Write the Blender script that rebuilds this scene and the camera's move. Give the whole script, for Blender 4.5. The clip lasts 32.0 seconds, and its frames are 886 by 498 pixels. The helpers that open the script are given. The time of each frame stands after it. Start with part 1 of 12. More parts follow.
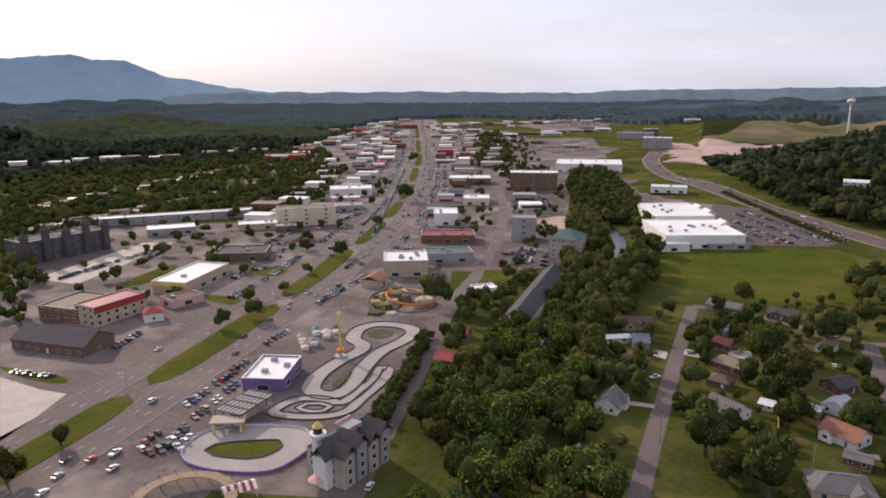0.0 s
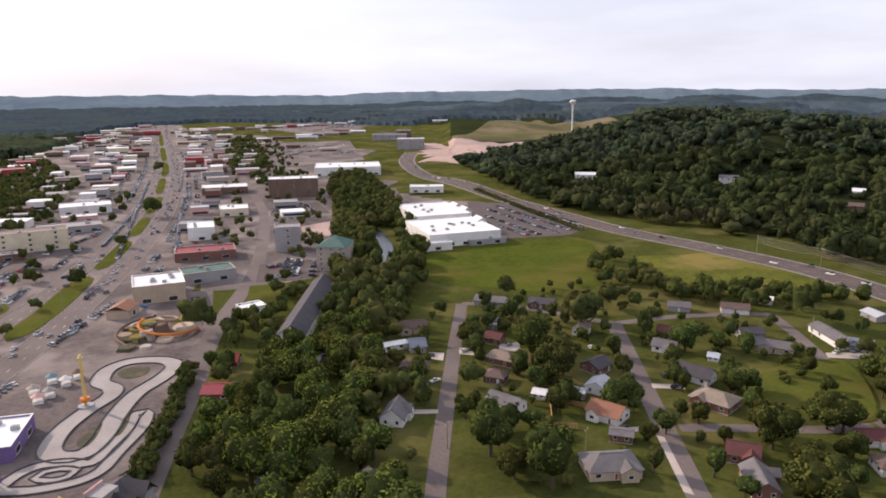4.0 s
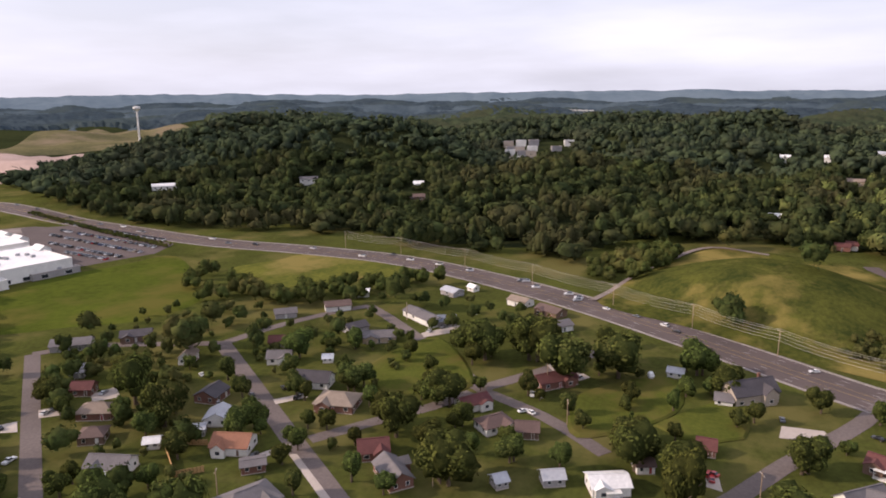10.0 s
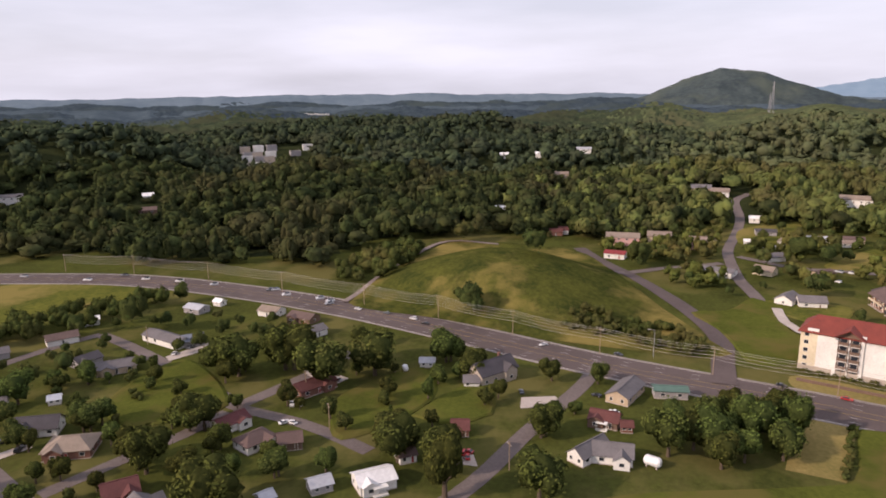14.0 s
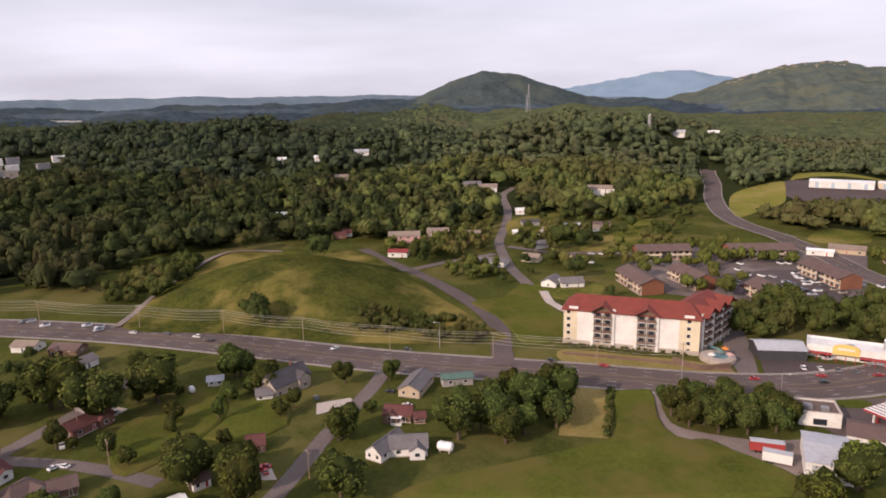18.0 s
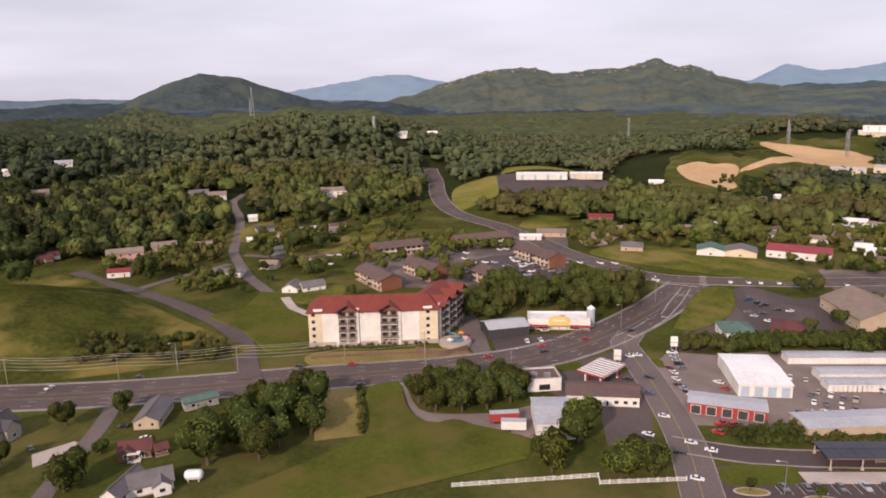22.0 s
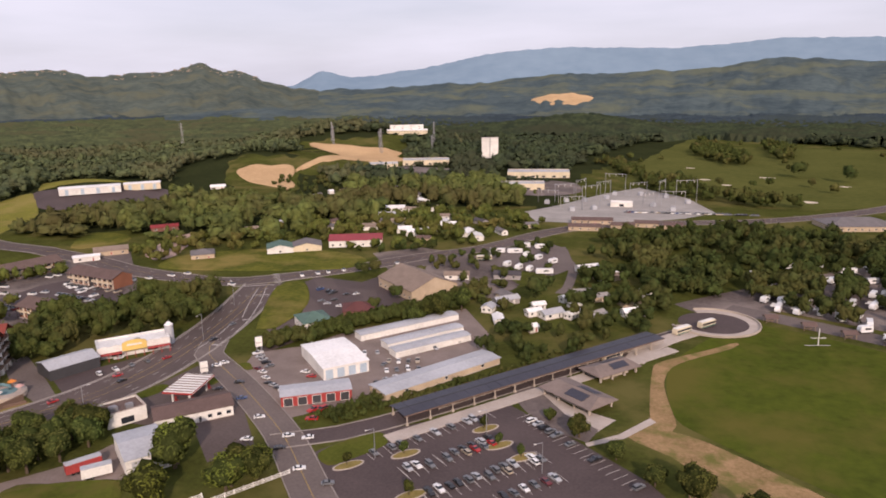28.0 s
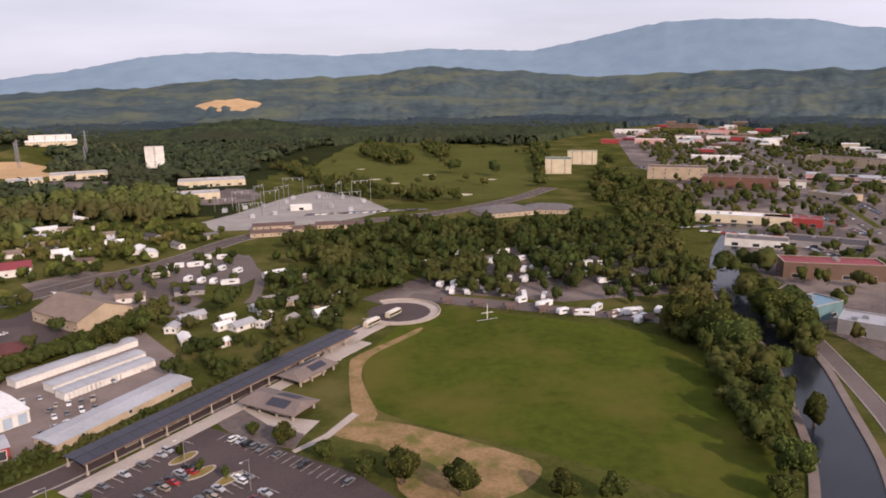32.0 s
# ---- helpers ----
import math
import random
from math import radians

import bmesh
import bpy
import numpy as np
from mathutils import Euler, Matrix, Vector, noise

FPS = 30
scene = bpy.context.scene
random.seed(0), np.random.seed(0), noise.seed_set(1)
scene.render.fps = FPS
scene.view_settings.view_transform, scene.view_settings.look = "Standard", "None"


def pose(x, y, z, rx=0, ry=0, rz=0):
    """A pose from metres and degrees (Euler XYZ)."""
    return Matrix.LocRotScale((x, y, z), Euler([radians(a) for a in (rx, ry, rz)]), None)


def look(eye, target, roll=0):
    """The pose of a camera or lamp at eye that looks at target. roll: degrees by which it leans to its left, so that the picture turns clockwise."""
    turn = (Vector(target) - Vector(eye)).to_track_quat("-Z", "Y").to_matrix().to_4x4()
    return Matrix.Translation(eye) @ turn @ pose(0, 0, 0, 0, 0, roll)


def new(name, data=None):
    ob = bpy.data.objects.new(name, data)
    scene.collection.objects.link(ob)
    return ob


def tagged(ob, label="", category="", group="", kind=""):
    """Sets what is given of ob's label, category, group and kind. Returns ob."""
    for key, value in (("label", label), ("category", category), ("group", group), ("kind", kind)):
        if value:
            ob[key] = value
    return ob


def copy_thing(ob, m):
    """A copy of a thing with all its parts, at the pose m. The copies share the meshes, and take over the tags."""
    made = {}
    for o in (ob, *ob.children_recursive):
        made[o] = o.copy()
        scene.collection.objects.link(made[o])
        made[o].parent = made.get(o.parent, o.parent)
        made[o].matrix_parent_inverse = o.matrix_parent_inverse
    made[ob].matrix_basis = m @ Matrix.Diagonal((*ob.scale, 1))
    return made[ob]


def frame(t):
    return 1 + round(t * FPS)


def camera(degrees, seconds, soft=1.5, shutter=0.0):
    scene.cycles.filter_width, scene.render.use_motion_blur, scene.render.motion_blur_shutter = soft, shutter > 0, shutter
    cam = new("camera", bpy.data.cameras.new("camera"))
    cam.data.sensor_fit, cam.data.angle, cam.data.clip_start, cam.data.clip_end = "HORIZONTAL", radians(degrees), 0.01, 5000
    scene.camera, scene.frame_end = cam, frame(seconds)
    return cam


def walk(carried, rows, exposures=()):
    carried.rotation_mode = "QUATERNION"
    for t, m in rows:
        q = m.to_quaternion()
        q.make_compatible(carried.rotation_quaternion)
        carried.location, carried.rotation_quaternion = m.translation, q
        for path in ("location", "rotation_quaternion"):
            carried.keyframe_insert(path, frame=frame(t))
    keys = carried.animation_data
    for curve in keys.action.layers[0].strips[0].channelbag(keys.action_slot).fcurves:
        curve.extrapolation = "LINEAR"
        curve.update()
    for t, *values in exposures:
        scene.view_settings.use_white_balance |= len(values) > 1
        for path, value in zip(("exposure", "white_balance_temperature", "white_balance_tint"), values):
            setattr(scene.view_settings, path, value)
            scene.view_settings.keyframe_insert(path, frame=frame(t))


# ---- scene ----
from itertools import product

cam = camera(64.65, 32.0, soft=1.85)
PATH = [
    (0, (0.00, -0.00, 99.16), (14.32, 96.41, 76.80), -0.32),
    (0.5, (0.01, 1.54, 99.20), (18.40, 97.26, 76.84), -0.35),
    (1, (0.15, 3.00, 99.24), (22.53, 97.88, 76.91), -0.37),
    (1.5, (0.31, 4.18, 99.31), (26.67, 98.03, 77.03), -0.45),
    (2, (0.38, 5.55, 99.45), (30.68, 98.22, 77.20), -0.48),
    (2.5, (0.56, 7.06, 99.60), (34.69, 98.39, 77.37), -0.47),
    (3, (0.77, 8.53, 99.68), (38.73, 98.34, 77.46), -0.48),
    (3.5, (1.20, 10.14, 99.75), (42.91, 98.27, 77.54), -0.48),
    (5.5, (3.42, 16.36, 100.54), (61.90, 94.32, 78.13), -0.60),
    (6, (4.23, 17.90, 100.36), (66.04, 93.27, 78.05), -0.64),
    (6.5, (5.23, 19.41, 100.06), (70.16, 92.14, 77.84), -0.67),
    (7, (5.97, 20.65, 99.96), (73.70, 90.78, 77.75), -0.72),
    (7.5, (6.78, 22.14, 99.95), (78.76, 87.92, 77.74), -0.70),
    (8, (7.46, 23.55, 99.86), (83.89, 84.11, 77.73), -0.68),
    (8.5, (7.76, 24.32, 99.66), (86.78, 81.47, 77.54), -0.63),
    (9, (7.85, 24.70, 99.50), (89.17, 78.54, 77.39), -0.57),
    (9.5, (8.10, 24.94, 99.43), (91.42, 75.65, 77.35), -0.52),
    (10, (8.22, 25.12, 99.35), (94.13, 71.31, 77.33), -0.54),
    (10.5, (8.20, 25.11, 99.38), (96.10, 67.41, 77.38), -0.50),
    (11, (8.20, 25.17, 99.47), (97.96, 63.34, 77.45), -0.50),
    (11.5, (8.11, 25.20, 99.60), (99.58, 59.12, 77.59), -0.54),
    (12, (8.27, 25.43, 99.53), (101.49, 54.17, 77.52), -0.57),
    (12.5, (8.49, 25.81, 99.39), (103.89, 46.27, 77.48), -0.54),
    (13, (8.58, 26.02, 99.32), (104.05, 46.16, 77.40), -0.50),
    (13.5, (8.56, 25.82, 99.42), (104.72, 42.40, 77.52), -0.53),
    (15.5, (5.51, 24.35, 100.83), (103.07, 25.72, 78.95), -0.92),
    (16, (5.47, 24.44, 100.94), (102.99, 21.59, 79.00), -0.98),
    (16.5, (5.80, 24.57, 100.87), (103.11, 17.53, 78.94), -0.99),
    (17, (5.93, 24.58, 100.87), (102.88, 13.72, 78.90), -0.99),
    (17.5, (5.75, 24.54, 101.00), (102.24, 10.23, 78.99), -1.00),
    (18, (5.50, 24.59, 101.10), (101.42, 6.81, 79.09), -1.05),
    (18.5, (5.30, 24.60, 101.09), (100.53, 3.42, 79.12), -1.05),
    (19, (5.40, 24.68, 101.11), (99.77, -0.03, 79.11), -1.06),
    (19.5, (5.66, 24.75, 101.13), (99.03, -3.47, 79.09), -1.06),
    (20, (5.88, 24.69, 101.02), (98.12, -6.98, 78.94), -1.00),
    (20.5, (6.17, 24.67, 100.87), (96.93, -10.99, 78.75), -1.02),
    (21, (6.50, 24.62, 100.79), (94.47, -17.48, 78.65), -1.07),
    (21.5, (6.77, 24.63, 100.70), (91.76, -23.18, 78.53), -1.01),
    (22, (7.06, 24.73, 100.59), (89.47, -27.38, 78.40), -1.06),
    (22.5, (7.30, 24.56, 100.40), (87.06, -31.54, 78.22), -1.10),
    (23, (7.26, 24.36, 100.28), (84.18, -35.57, 78.09), -1.14),
    (23.5, (7.44, 24.21, 100.19), (81.30, -39.44, 77.99), -1.14),
    (24, (7.69, 24.14, 100.17), (78.33, -43.05, 77.92), -1.14),
    (24.5, (7.72, 24.12, 100.09), (74.94, -46.49, 77.83), -1.14),
    (25, (7.87, 23.99, 100.04), (71.51, -49.85, 77.73), -1.15),
    (25.5, (8.24, 23.76, 99.92), (68.04, -53.20, 77.52), -1.09),
    (27.5, (8.66, 23.71, 99.91), (51.03, -64.03, 77.40), -0.95),
    (28, (8.84, 23.65, 99.87), (46.48, -66.22, 77.34), -0.90),
    (28.5, (9.04, 23.43, 99.81), (41.79, -68.33, 77.29), -0.89),
    (29, (9.29, 23.08, 99.59), (36.98, -70.34, 77.10), -0.82),
    (29.5, (9.69, 22.86, 99.37), (32.14, -71.96, 76.93), -0.79),
    (30, (10.03, 22.54, 99.05), (27.20, -73.39, 76.64), -0.76),
    (30.5, (10.40, 22.18, 98.79), (22.14, -74.58, 76.42), -0.72),
    (31, (10.38, 21.85, 98.62), (16.74, -75.42, 76.27), -0.70),
    (31.5, (10.56, 21.64, 98.46), (10.56, -75.84, 76.16), -0.75),
    (32, (10.46, 21.37, 98.43), (4.58, -75.93, 76.10), -0.73),
]

walk(cam, [(t, look(eye, target, roll)) for t, eye, target, roll in PATH], [(0.0, 0.03, 6050, 18), (2.0, 0.15, 6050, 18), (5.5, 0.33, 6080, 19), (8.5, 0.28, 6100, 21), (12.0, 0.18, 6150, 22), (16.0, 0.09, 6250, 23), (22.0, 0.0, 6280, 23.5), (24.5, -0.07, 6280, 23.5), (28.0, -0.06, 6230, 23.5), (32.0, -0.06, 6200, 23.5)])

# ---- daylight: low sun from the north-west, thin white veil of cloud ----
SUN_AZ, SUN_EL = -31.0, 27.0


def daylight():
    world = bpy.data.worlds.new("world")
    scene.world = world
    world.use_nodes = True
    nt = world.node_tree
    nt.nodes.clear()
    out = nt.nodes.new("ShaderNodeOutputWorld")
    bg = nt.nodes.new("ShaderNodeBackground")
    sky = nt.nodes.new("ShaderNodeTexSky")
    sky.sky_type, sky.sun_disc = "NISHITA", False
    sky.sun_elevation, sky.sun_rotation = radians(SUN_EL), radians(SUN_AZ)
    sky.dust_density, sky.air_density = 3.0, 1.0
    tc = nt.nodes.new("ShaderNodeTexCoord")
    mp = nt.nodes.new("ShaderNodeMapping")
    mp.inputs["Scale"].default_value = (1.0, 1.0, 6.0)
    n1 = nt.nodes.new("ShaderNodeTexNoise")
    n1.inputs["Scale"].default_value, n1.inputs["Detail"].default_value = 2.2, 6.0
    ramp = nt.nodes.new("ShaderNodeValToRGB")
    ramp.color_ramp.elements[0].position, ramp.color_ramp.elements[0].color = 0.34, (0.60, 0.60, 0.60, 1)
    ramp.color_ramp.elements[1].position, ramp.color_ramp.elements[1].color = 0.70, (0.92, 0.92, 0.92, 1)
    mix = nt.nodes.new("ShaderNodeMix")
    mix.data_type = "RGBA"
    mix.inputs["B"].default_value = (9.2, 9.2, 9.55, 1)
    nt.links.new(tc.outputs["Generated"], mp.inputs["Vector"])
    nt.links.new(mp.outputs["Vector"], n1.inputs["Vector"])
    nt.links.new(n1.outputs["Fac"], ramp.inputs["Fac"])
    nt.links.new(ramp.outputs["Color"], mix.inputs["Factor"])
    nt.links.new(sky.outputs["Color"], mix.inputs["A"])
    nt.links.new(mix.outputs["Result"], bg.inputs["Color"])
    bg.inputs["Strength"].default_value = 0.10
    nt.links.new(bg.outputs["Background"], out.inputs["Surface"])
    sun = bpy.data.lights.new("sun", "SUN")
    sun.energy, sun.angle, sun.color = 4.0, radians(1.0), (1.0, 0.81, 0.60)
    ob = new("sun", sun)
    a, e = radians(SUN_AZ), radians(SUN_EL)
    ob.matrix_world = look((math.sin(a) * math.cos(e) * 900, math.cos(a) * math.cos(e) * 900, math.sin(e) * 900), (0, 0, 0))


daylight()

# ---- materials ----


def surf(name, c1, c2=None, rough=0.85, s1=0.05, s2=1.2, bump=0.0, metal=0.0, vary=0.0, island=0.0, world_space=True, bump_scale=None, spec=0.3, s1_mix=0.55, c3=None, s3=0.01):
    """Two colours mixed at a broad and a fine scale, with relief and a little change from piece to piece."""
    m = bpy.data.materials.new(name)
    m.use_nodes = True
    nt = m.node_tree
    bs = nt.nodes["Principled BSDF"]
    bs.inputs["Roughness"].default_value, bs.inputs["Metallic"].default_value = rough, metal
    bs.inputs["Specular IOR Level"].default_value = spec
    c2 = c2 or tuple(v * 0.72 for v in c1)
    if world_space:
        at = nt.nodes.new("ShaderNodeNewGeometry").outputs["Position"]
    else:
        at = nt.nodes.new("ShaderNodeTexCoord").outputs["Object"]

    def tex(scale, detail):
        n = nt.nodes.new("ShaderNodeTexNoise")
        n.inputs["Scale"].default_value, n.inputs["Detail"].default_value = scale, detail
        n.inputs["Roughness"].default_value = 0.62
        nt.links.new(at, n.inputs["Vector"])
        return n.outputs["Fac"]

    def math_node(op, a, b):
        n = nt.nodes.new("ShaderNodeMath")
        n.operation = op
        for k, v in enumerate((a, b)):
            if isinstance(v, (int, float)):
                n.inputs[k].default_value = v
            else:
                nt.links.new(v, n.inputs[k])
        return n.outputs[0]

    broad, fine = tex(s1, 4.0), tex(s2, 5.0)
    f = math_node("ADD", math_node("MULTIPLY", broad, s1_mix), math_node("MULTIPLY", fine, 1 - s1_mix))
    mr = nt.nodes.new("ShaderNodeMapRange")
    mr.inputs["From Min"].default_value, mr.inputs["From Max"].default_value = 0.38, 0.62
    nt.links.new(f, mr.inputs["Value"])
    mix = nt.nodes.new("ShaderNodeMix")
    mix.data_type = "RGBA"
    mix.inputs["A"].default_value, mix.inputs["B"].default_value = (*c1, 1), (*c2, 1)
    nt.links.new(mr.outputs["Result"], mix.inputs["Factor"])
    col = mix.outputs["Result"]
    if c3:
        m3 = nt.nodes.new("ShaderNodeMapRange")
        m3.inputs["From Min"].default_value, m3.inputs["From Max"].default_value = 0.48, 0.62
        nt.links.new(tex(s3, 6.0), m3.inputs["Value"])
        mx = nt.nodes.new("ShaderNodeMix")
        mx.data_type = "RGBA"
        mx.inputs["B"].default_value = (*c3, 1)
        nt.links.new(m3.outputs["Result"], mx.inputs["Factor"])
        nt.links.new(col, mx.inputs["A"])
        col = mx.outputs["Result"]
    if vary or island:
        if island:
            rnd, amount = nt.nodes.new("ShaderNodeNewGeometry").outputs["Random Per Island"], island
        else:
            rnd, amount = nt.nodes.new("ShaderNodeObjectInfo").outputs["Random"], vary
        hs = nt.nodes.new("ShaderNodeHueSaturation")
        nt.links.new(math_node("ADD", math_node("MULTIPLY", rnd, amount), 1 - amount / 2), hs.inputs["Value"])
        nt.links.new(math_node("ADD", math_node("MULTIPLY", rnd, amount * 0.10), 0.5 - amount * 0.05), hs.inputs["Hue"])
        nt.links.new(col, hs.inputs["Color"])
        col = hs.outputs["Color"]
    nt.links.new(col, bs.inputs["Base Color"])
    if bump:
        b = nt.nodes.new("ShaderNodeBump")
        b.inputs["Strength"].default_value, b.inputs["Distance"].default_value = bump, 0.4 / (bump_scale or s2)
        nt.links.new(tex(bump_scale or s2, 6.0), b.inputs["Height"])
        nt.links.new(b.outputs["Normal"], bs.inputs["Normal"])
    return m


M = {}
M["grass"] = surf("grass", (0.076, 0.084, 0.020), (0.040, 0.046, 0.013), 0.95, 0.03, 0.5, 0.5, bump_scale=1.5, spec=0.0, c3=(0.108, 0.098, 0.033), s3=0.022)
M["lawn"] = surf("lawn", (0.093, 0.104, 0.020), (0.052, 0.062, 0.013), 0.95, 0.03, 0.8, 0.4, bump_scale=2.0, spec=0.0, c3=(0.102, 0.090, 0.026), s3=0.05)
M["bank"] = surf("mown bank grass", (0.190, 0.180, 0.040), (0.120, 0.122, 0.028), 0.95, 0.06, 0.5, 0.5, bump_scale=1.0, spec=0.0, c3=(0.215, 0.180, 0.060), s3=0.03)
M["pale_gravel"] = surf("pale crushed stone", (0.34, 0.32, 0.30), (0.24, 0.225, 0.21), 0.95, 0.05, 1.2, 0.3, spec=0.1)
M["meadow"] = surf("meadow", (0.128, 0.128, 0.026), (0.056, 0.068, 0.016), 0.95, 0.045, 0.4, 0.6, bump_scale=0.9, spec=0.0, c3=(0.185, 0.150, 0.048), s3=0.022)
M["field_grass"] = surf("trodden field grass", (0.080, 0.098, 0.015), (0.046, 0.060, 0.011), 0.95, 0.022, 0.25, 0.4, bump_scale=1.2, spec=0.0, c3=(0.098, 0.092, 0.022), s3=0.018)
M["grass_dry"] = surf("dry grass", (0.26, 0.20, 0.075), (0.16, 0.135, 0.045), 0.95, 0.05, 0.8, 0.4, spec=0.0)
M["asphalt"] = surf("asphalt", (0.110, 0.085, 0.079), (0.072, 0.056, 0.053), 0.9, 0.03, 1.2, 0.1, spec=0.2)
M["new_asphalt"] = surf("new asphalt", (0.090, 0.068, 0.066), (0.058, 0.044, 0.044), 0.85, 0.03, 1.2, 0.1, spec=0.2)
M["old_asphalt"] = surf("old asphalt", (0.162, 0.133, 0.123), (0.110, 0.090, 0.084), 0.92, 0.03, 1.0, 0.1, spec=0.15)
M["lot_mix"] = surf("patched lots", (0.146, 0.119, 0.110), (0.070, 0.056, 0.053), 0.92, 0.02, 0.5, 0.1, spec=0.15, c3=(0.215, 0.178, 0.160), s3=0.022)
M["gravel"] = surf("gravel", (0.235, 0.190, 0.172), (0.155, 0.125, 0.112), 0.95, 0.08, 2.0, 0.4, spec=0.1)
M["concrete"] = surf("concrete", (0.45, 0.39, 0.345), (0.33, 0.285, 0.25), 0.9, 0.1, 2.0, 0.1)
M["kerb_stone"] = surf("worn kerb stone", (0.30, 0.265, 0.24), (0.19, 0.165, 0.15), 0.9, 0.1, 2.0, 0.1)
M["dirt"] = surf("bare earth", (0.328, 0.217, 0.117), (0.180, 0.125, 0.058), 0.95, 0.10, 0.9, 0.4, c3=(0.13, 0.125, 0.038), s3=0.09, spec=0.0)
M["clay_pink"] = surf("graded pinkish clay", (0.44, 0.33, 0.29), (0.34, 0.25, 0.21), 0.95, 0.01, 0.2, 0.3, bump_scale=0.2, spec=0.0)
M["clay"] = surf("cut clay", (0.52, 0.36, 0.20), (0.40, 0.27, 0.15), 0.95, 0.02, 0.3, 0.5, bump_scale=0.2, spec=0.0)
M["scrub"] = surf("rough olive scrub", (0.150, 0.132, 0.066), (0.082, 0.080, 0.040), 0.95, 0.02, 0.2, 0.5, bump_scale=0.3, spec=0.0, c3=(0.205, 0.160, 0.105), s3=0.006)
M["paint"] = surf("road paint", (0.52, 0.49, 0.46), (0.30, 0.28, 0.26), 0.7, 0.3, 3.0)
M["yellow_paint"] = surf("yellow road paint", (0.42, 0.28, 0.07), (0.24, 0.17, 0.06), 0.7, 0.3, 3.0)
M["water"] = surf("river water", (0.020, 0.024, 0.034), (0.014, 0.017, 0.024), 0.22, 0.05, 0.6, 0.06, spec=0.28)
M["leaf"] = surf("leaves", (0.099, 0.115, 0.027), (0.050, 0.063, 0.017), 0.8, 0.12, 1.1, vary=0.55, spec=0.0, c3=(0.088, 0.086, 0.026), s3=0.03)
# Shade inside the crowns is put into this darker leaf colour.
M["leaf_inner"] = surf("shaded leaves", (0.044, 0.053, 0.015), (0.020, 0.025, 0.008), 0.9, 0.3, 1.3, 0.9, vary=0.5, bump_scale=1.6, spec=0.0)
# Floor colour darkened to stand for shade in the gaps between trees.
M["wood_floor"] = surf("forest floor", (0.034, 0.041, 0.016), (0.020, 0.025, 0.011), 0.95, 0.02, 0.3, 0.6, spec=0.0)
M["leaf_light"] = surf("yellow-green leaves", (0.144, 0.167, 0.030), (0.081, 0.099, 0.018), 0.8, 0.35, 1.6, vary=0.3, spec=0.0)
M["bark"] = surf("bark", (0.11, 0.08, 0.055), (0.06, 0.045, 0.03), 0.95, 0.5, 4.0, 0.5)
M["wood_canopy"] = surf("forest canopy", (0.056, 0.068, 0.023), (0.016, 0.022, 0.011), 0.9, 0.05, 0.35, 0.7, island=0.3, bump_scale=0.8, spec=0.0, s1_mix=0.66, c3=(0.052, 0.052, 0.023), s3=0.014)
# Brighter copy of wood_canopy; the sunlit look is put into its colour.
M["wood_sunny"] = surf("sunlit-tone mixed canopy", (0.129, 0.148, 0.043), (0.046, 0.058, 0.021), 0.9, 0.05, 0.35, 0.7, island=0.25, bump_scale=0.8, spec=0.0, s1_mix=0.66, c3=(0.080, 0.076, 0.030), s3=0.012)
M["hill_grass"] = surf("rough hill grass", (0.079, 0.082, 0.018), (0.030, 0.038, 0.011), 0.95, 0.06, 0.45, 0.7, bump_scale=0.8, spec=0.0, c3=(0.190, 0.150, 0.046), s3=0.02)
# Distance haze is mixed into this blue-green hill colour.
M["blue_woods"] = surf("far wooded hills in haze tone", (0.082, 0.108, 0.124), (0.050, 0.069, 0.084), 0.95, 0.006, 0.04, 0.5, bump_scale=0.04, spec=0.0)
# The same sunlit brightening, in the colour of the farther woods.
M["wood_light"] = surf("sunlit-tone far canopy", (0.104, 0.126, 0.056), (0.046, 0.058, 0.034), 0.9, 0.03, 0.2, 0.7, island=0.2, bump_scale=0.4, spec=0.0, s1_mix=0.66, c3=(0.088, 0.090, 0.046), s3=0.006)
# Distance haze is put into these two canopy colours; the farther is bluer.
M["wood_far"] = surf("hazed far forest canopy", (0.056, 0.076, 0.087), (0.031, 0.044, 0.057), 0.9, 0.012, 0.06, 0.8, bump_scale=0.1, spec=0.0, c3=(0.050, 0.066, 0.066), s3=0.003)
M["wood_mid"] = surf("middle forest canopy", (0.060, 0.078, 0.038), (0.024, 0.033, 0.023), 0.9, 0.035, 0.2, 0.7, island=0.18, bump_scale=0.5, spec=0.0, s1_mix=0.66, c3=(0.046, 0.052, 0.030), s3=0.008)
# Ridge and mountain colours carry the distance haze, paler and bluer farther off.
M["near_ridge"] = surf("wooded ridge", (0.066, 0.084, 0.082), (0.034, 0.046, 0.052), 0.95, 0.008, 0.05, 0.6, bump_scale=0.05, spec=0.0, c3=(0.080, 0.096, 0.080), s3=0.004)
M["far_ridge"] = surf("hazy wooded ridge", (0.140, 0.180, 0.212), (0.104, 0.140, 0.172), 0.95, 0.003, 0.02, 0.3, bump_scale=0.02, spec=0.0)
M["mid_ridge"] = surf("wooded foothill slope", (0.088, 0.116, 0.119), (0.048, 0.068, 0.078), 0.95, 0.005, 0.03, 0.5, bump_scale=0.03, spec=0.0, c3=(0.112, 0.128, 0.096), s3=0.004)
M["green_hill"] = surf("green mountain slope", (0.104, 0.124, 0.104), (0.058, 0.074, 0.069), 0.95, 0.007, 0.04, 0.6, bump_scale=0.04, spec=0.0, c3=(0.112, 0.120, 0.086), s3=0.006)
M["blue_mountain"] = surf("distant mountain in haze tone", (0.195, 0.272, 0.350), (0.166, 0.238, 0.315), 0.95, 0.002, 0.008, 0.1, bump_scale=0.008, spec=0.0)


# ---- mesh helpers ----


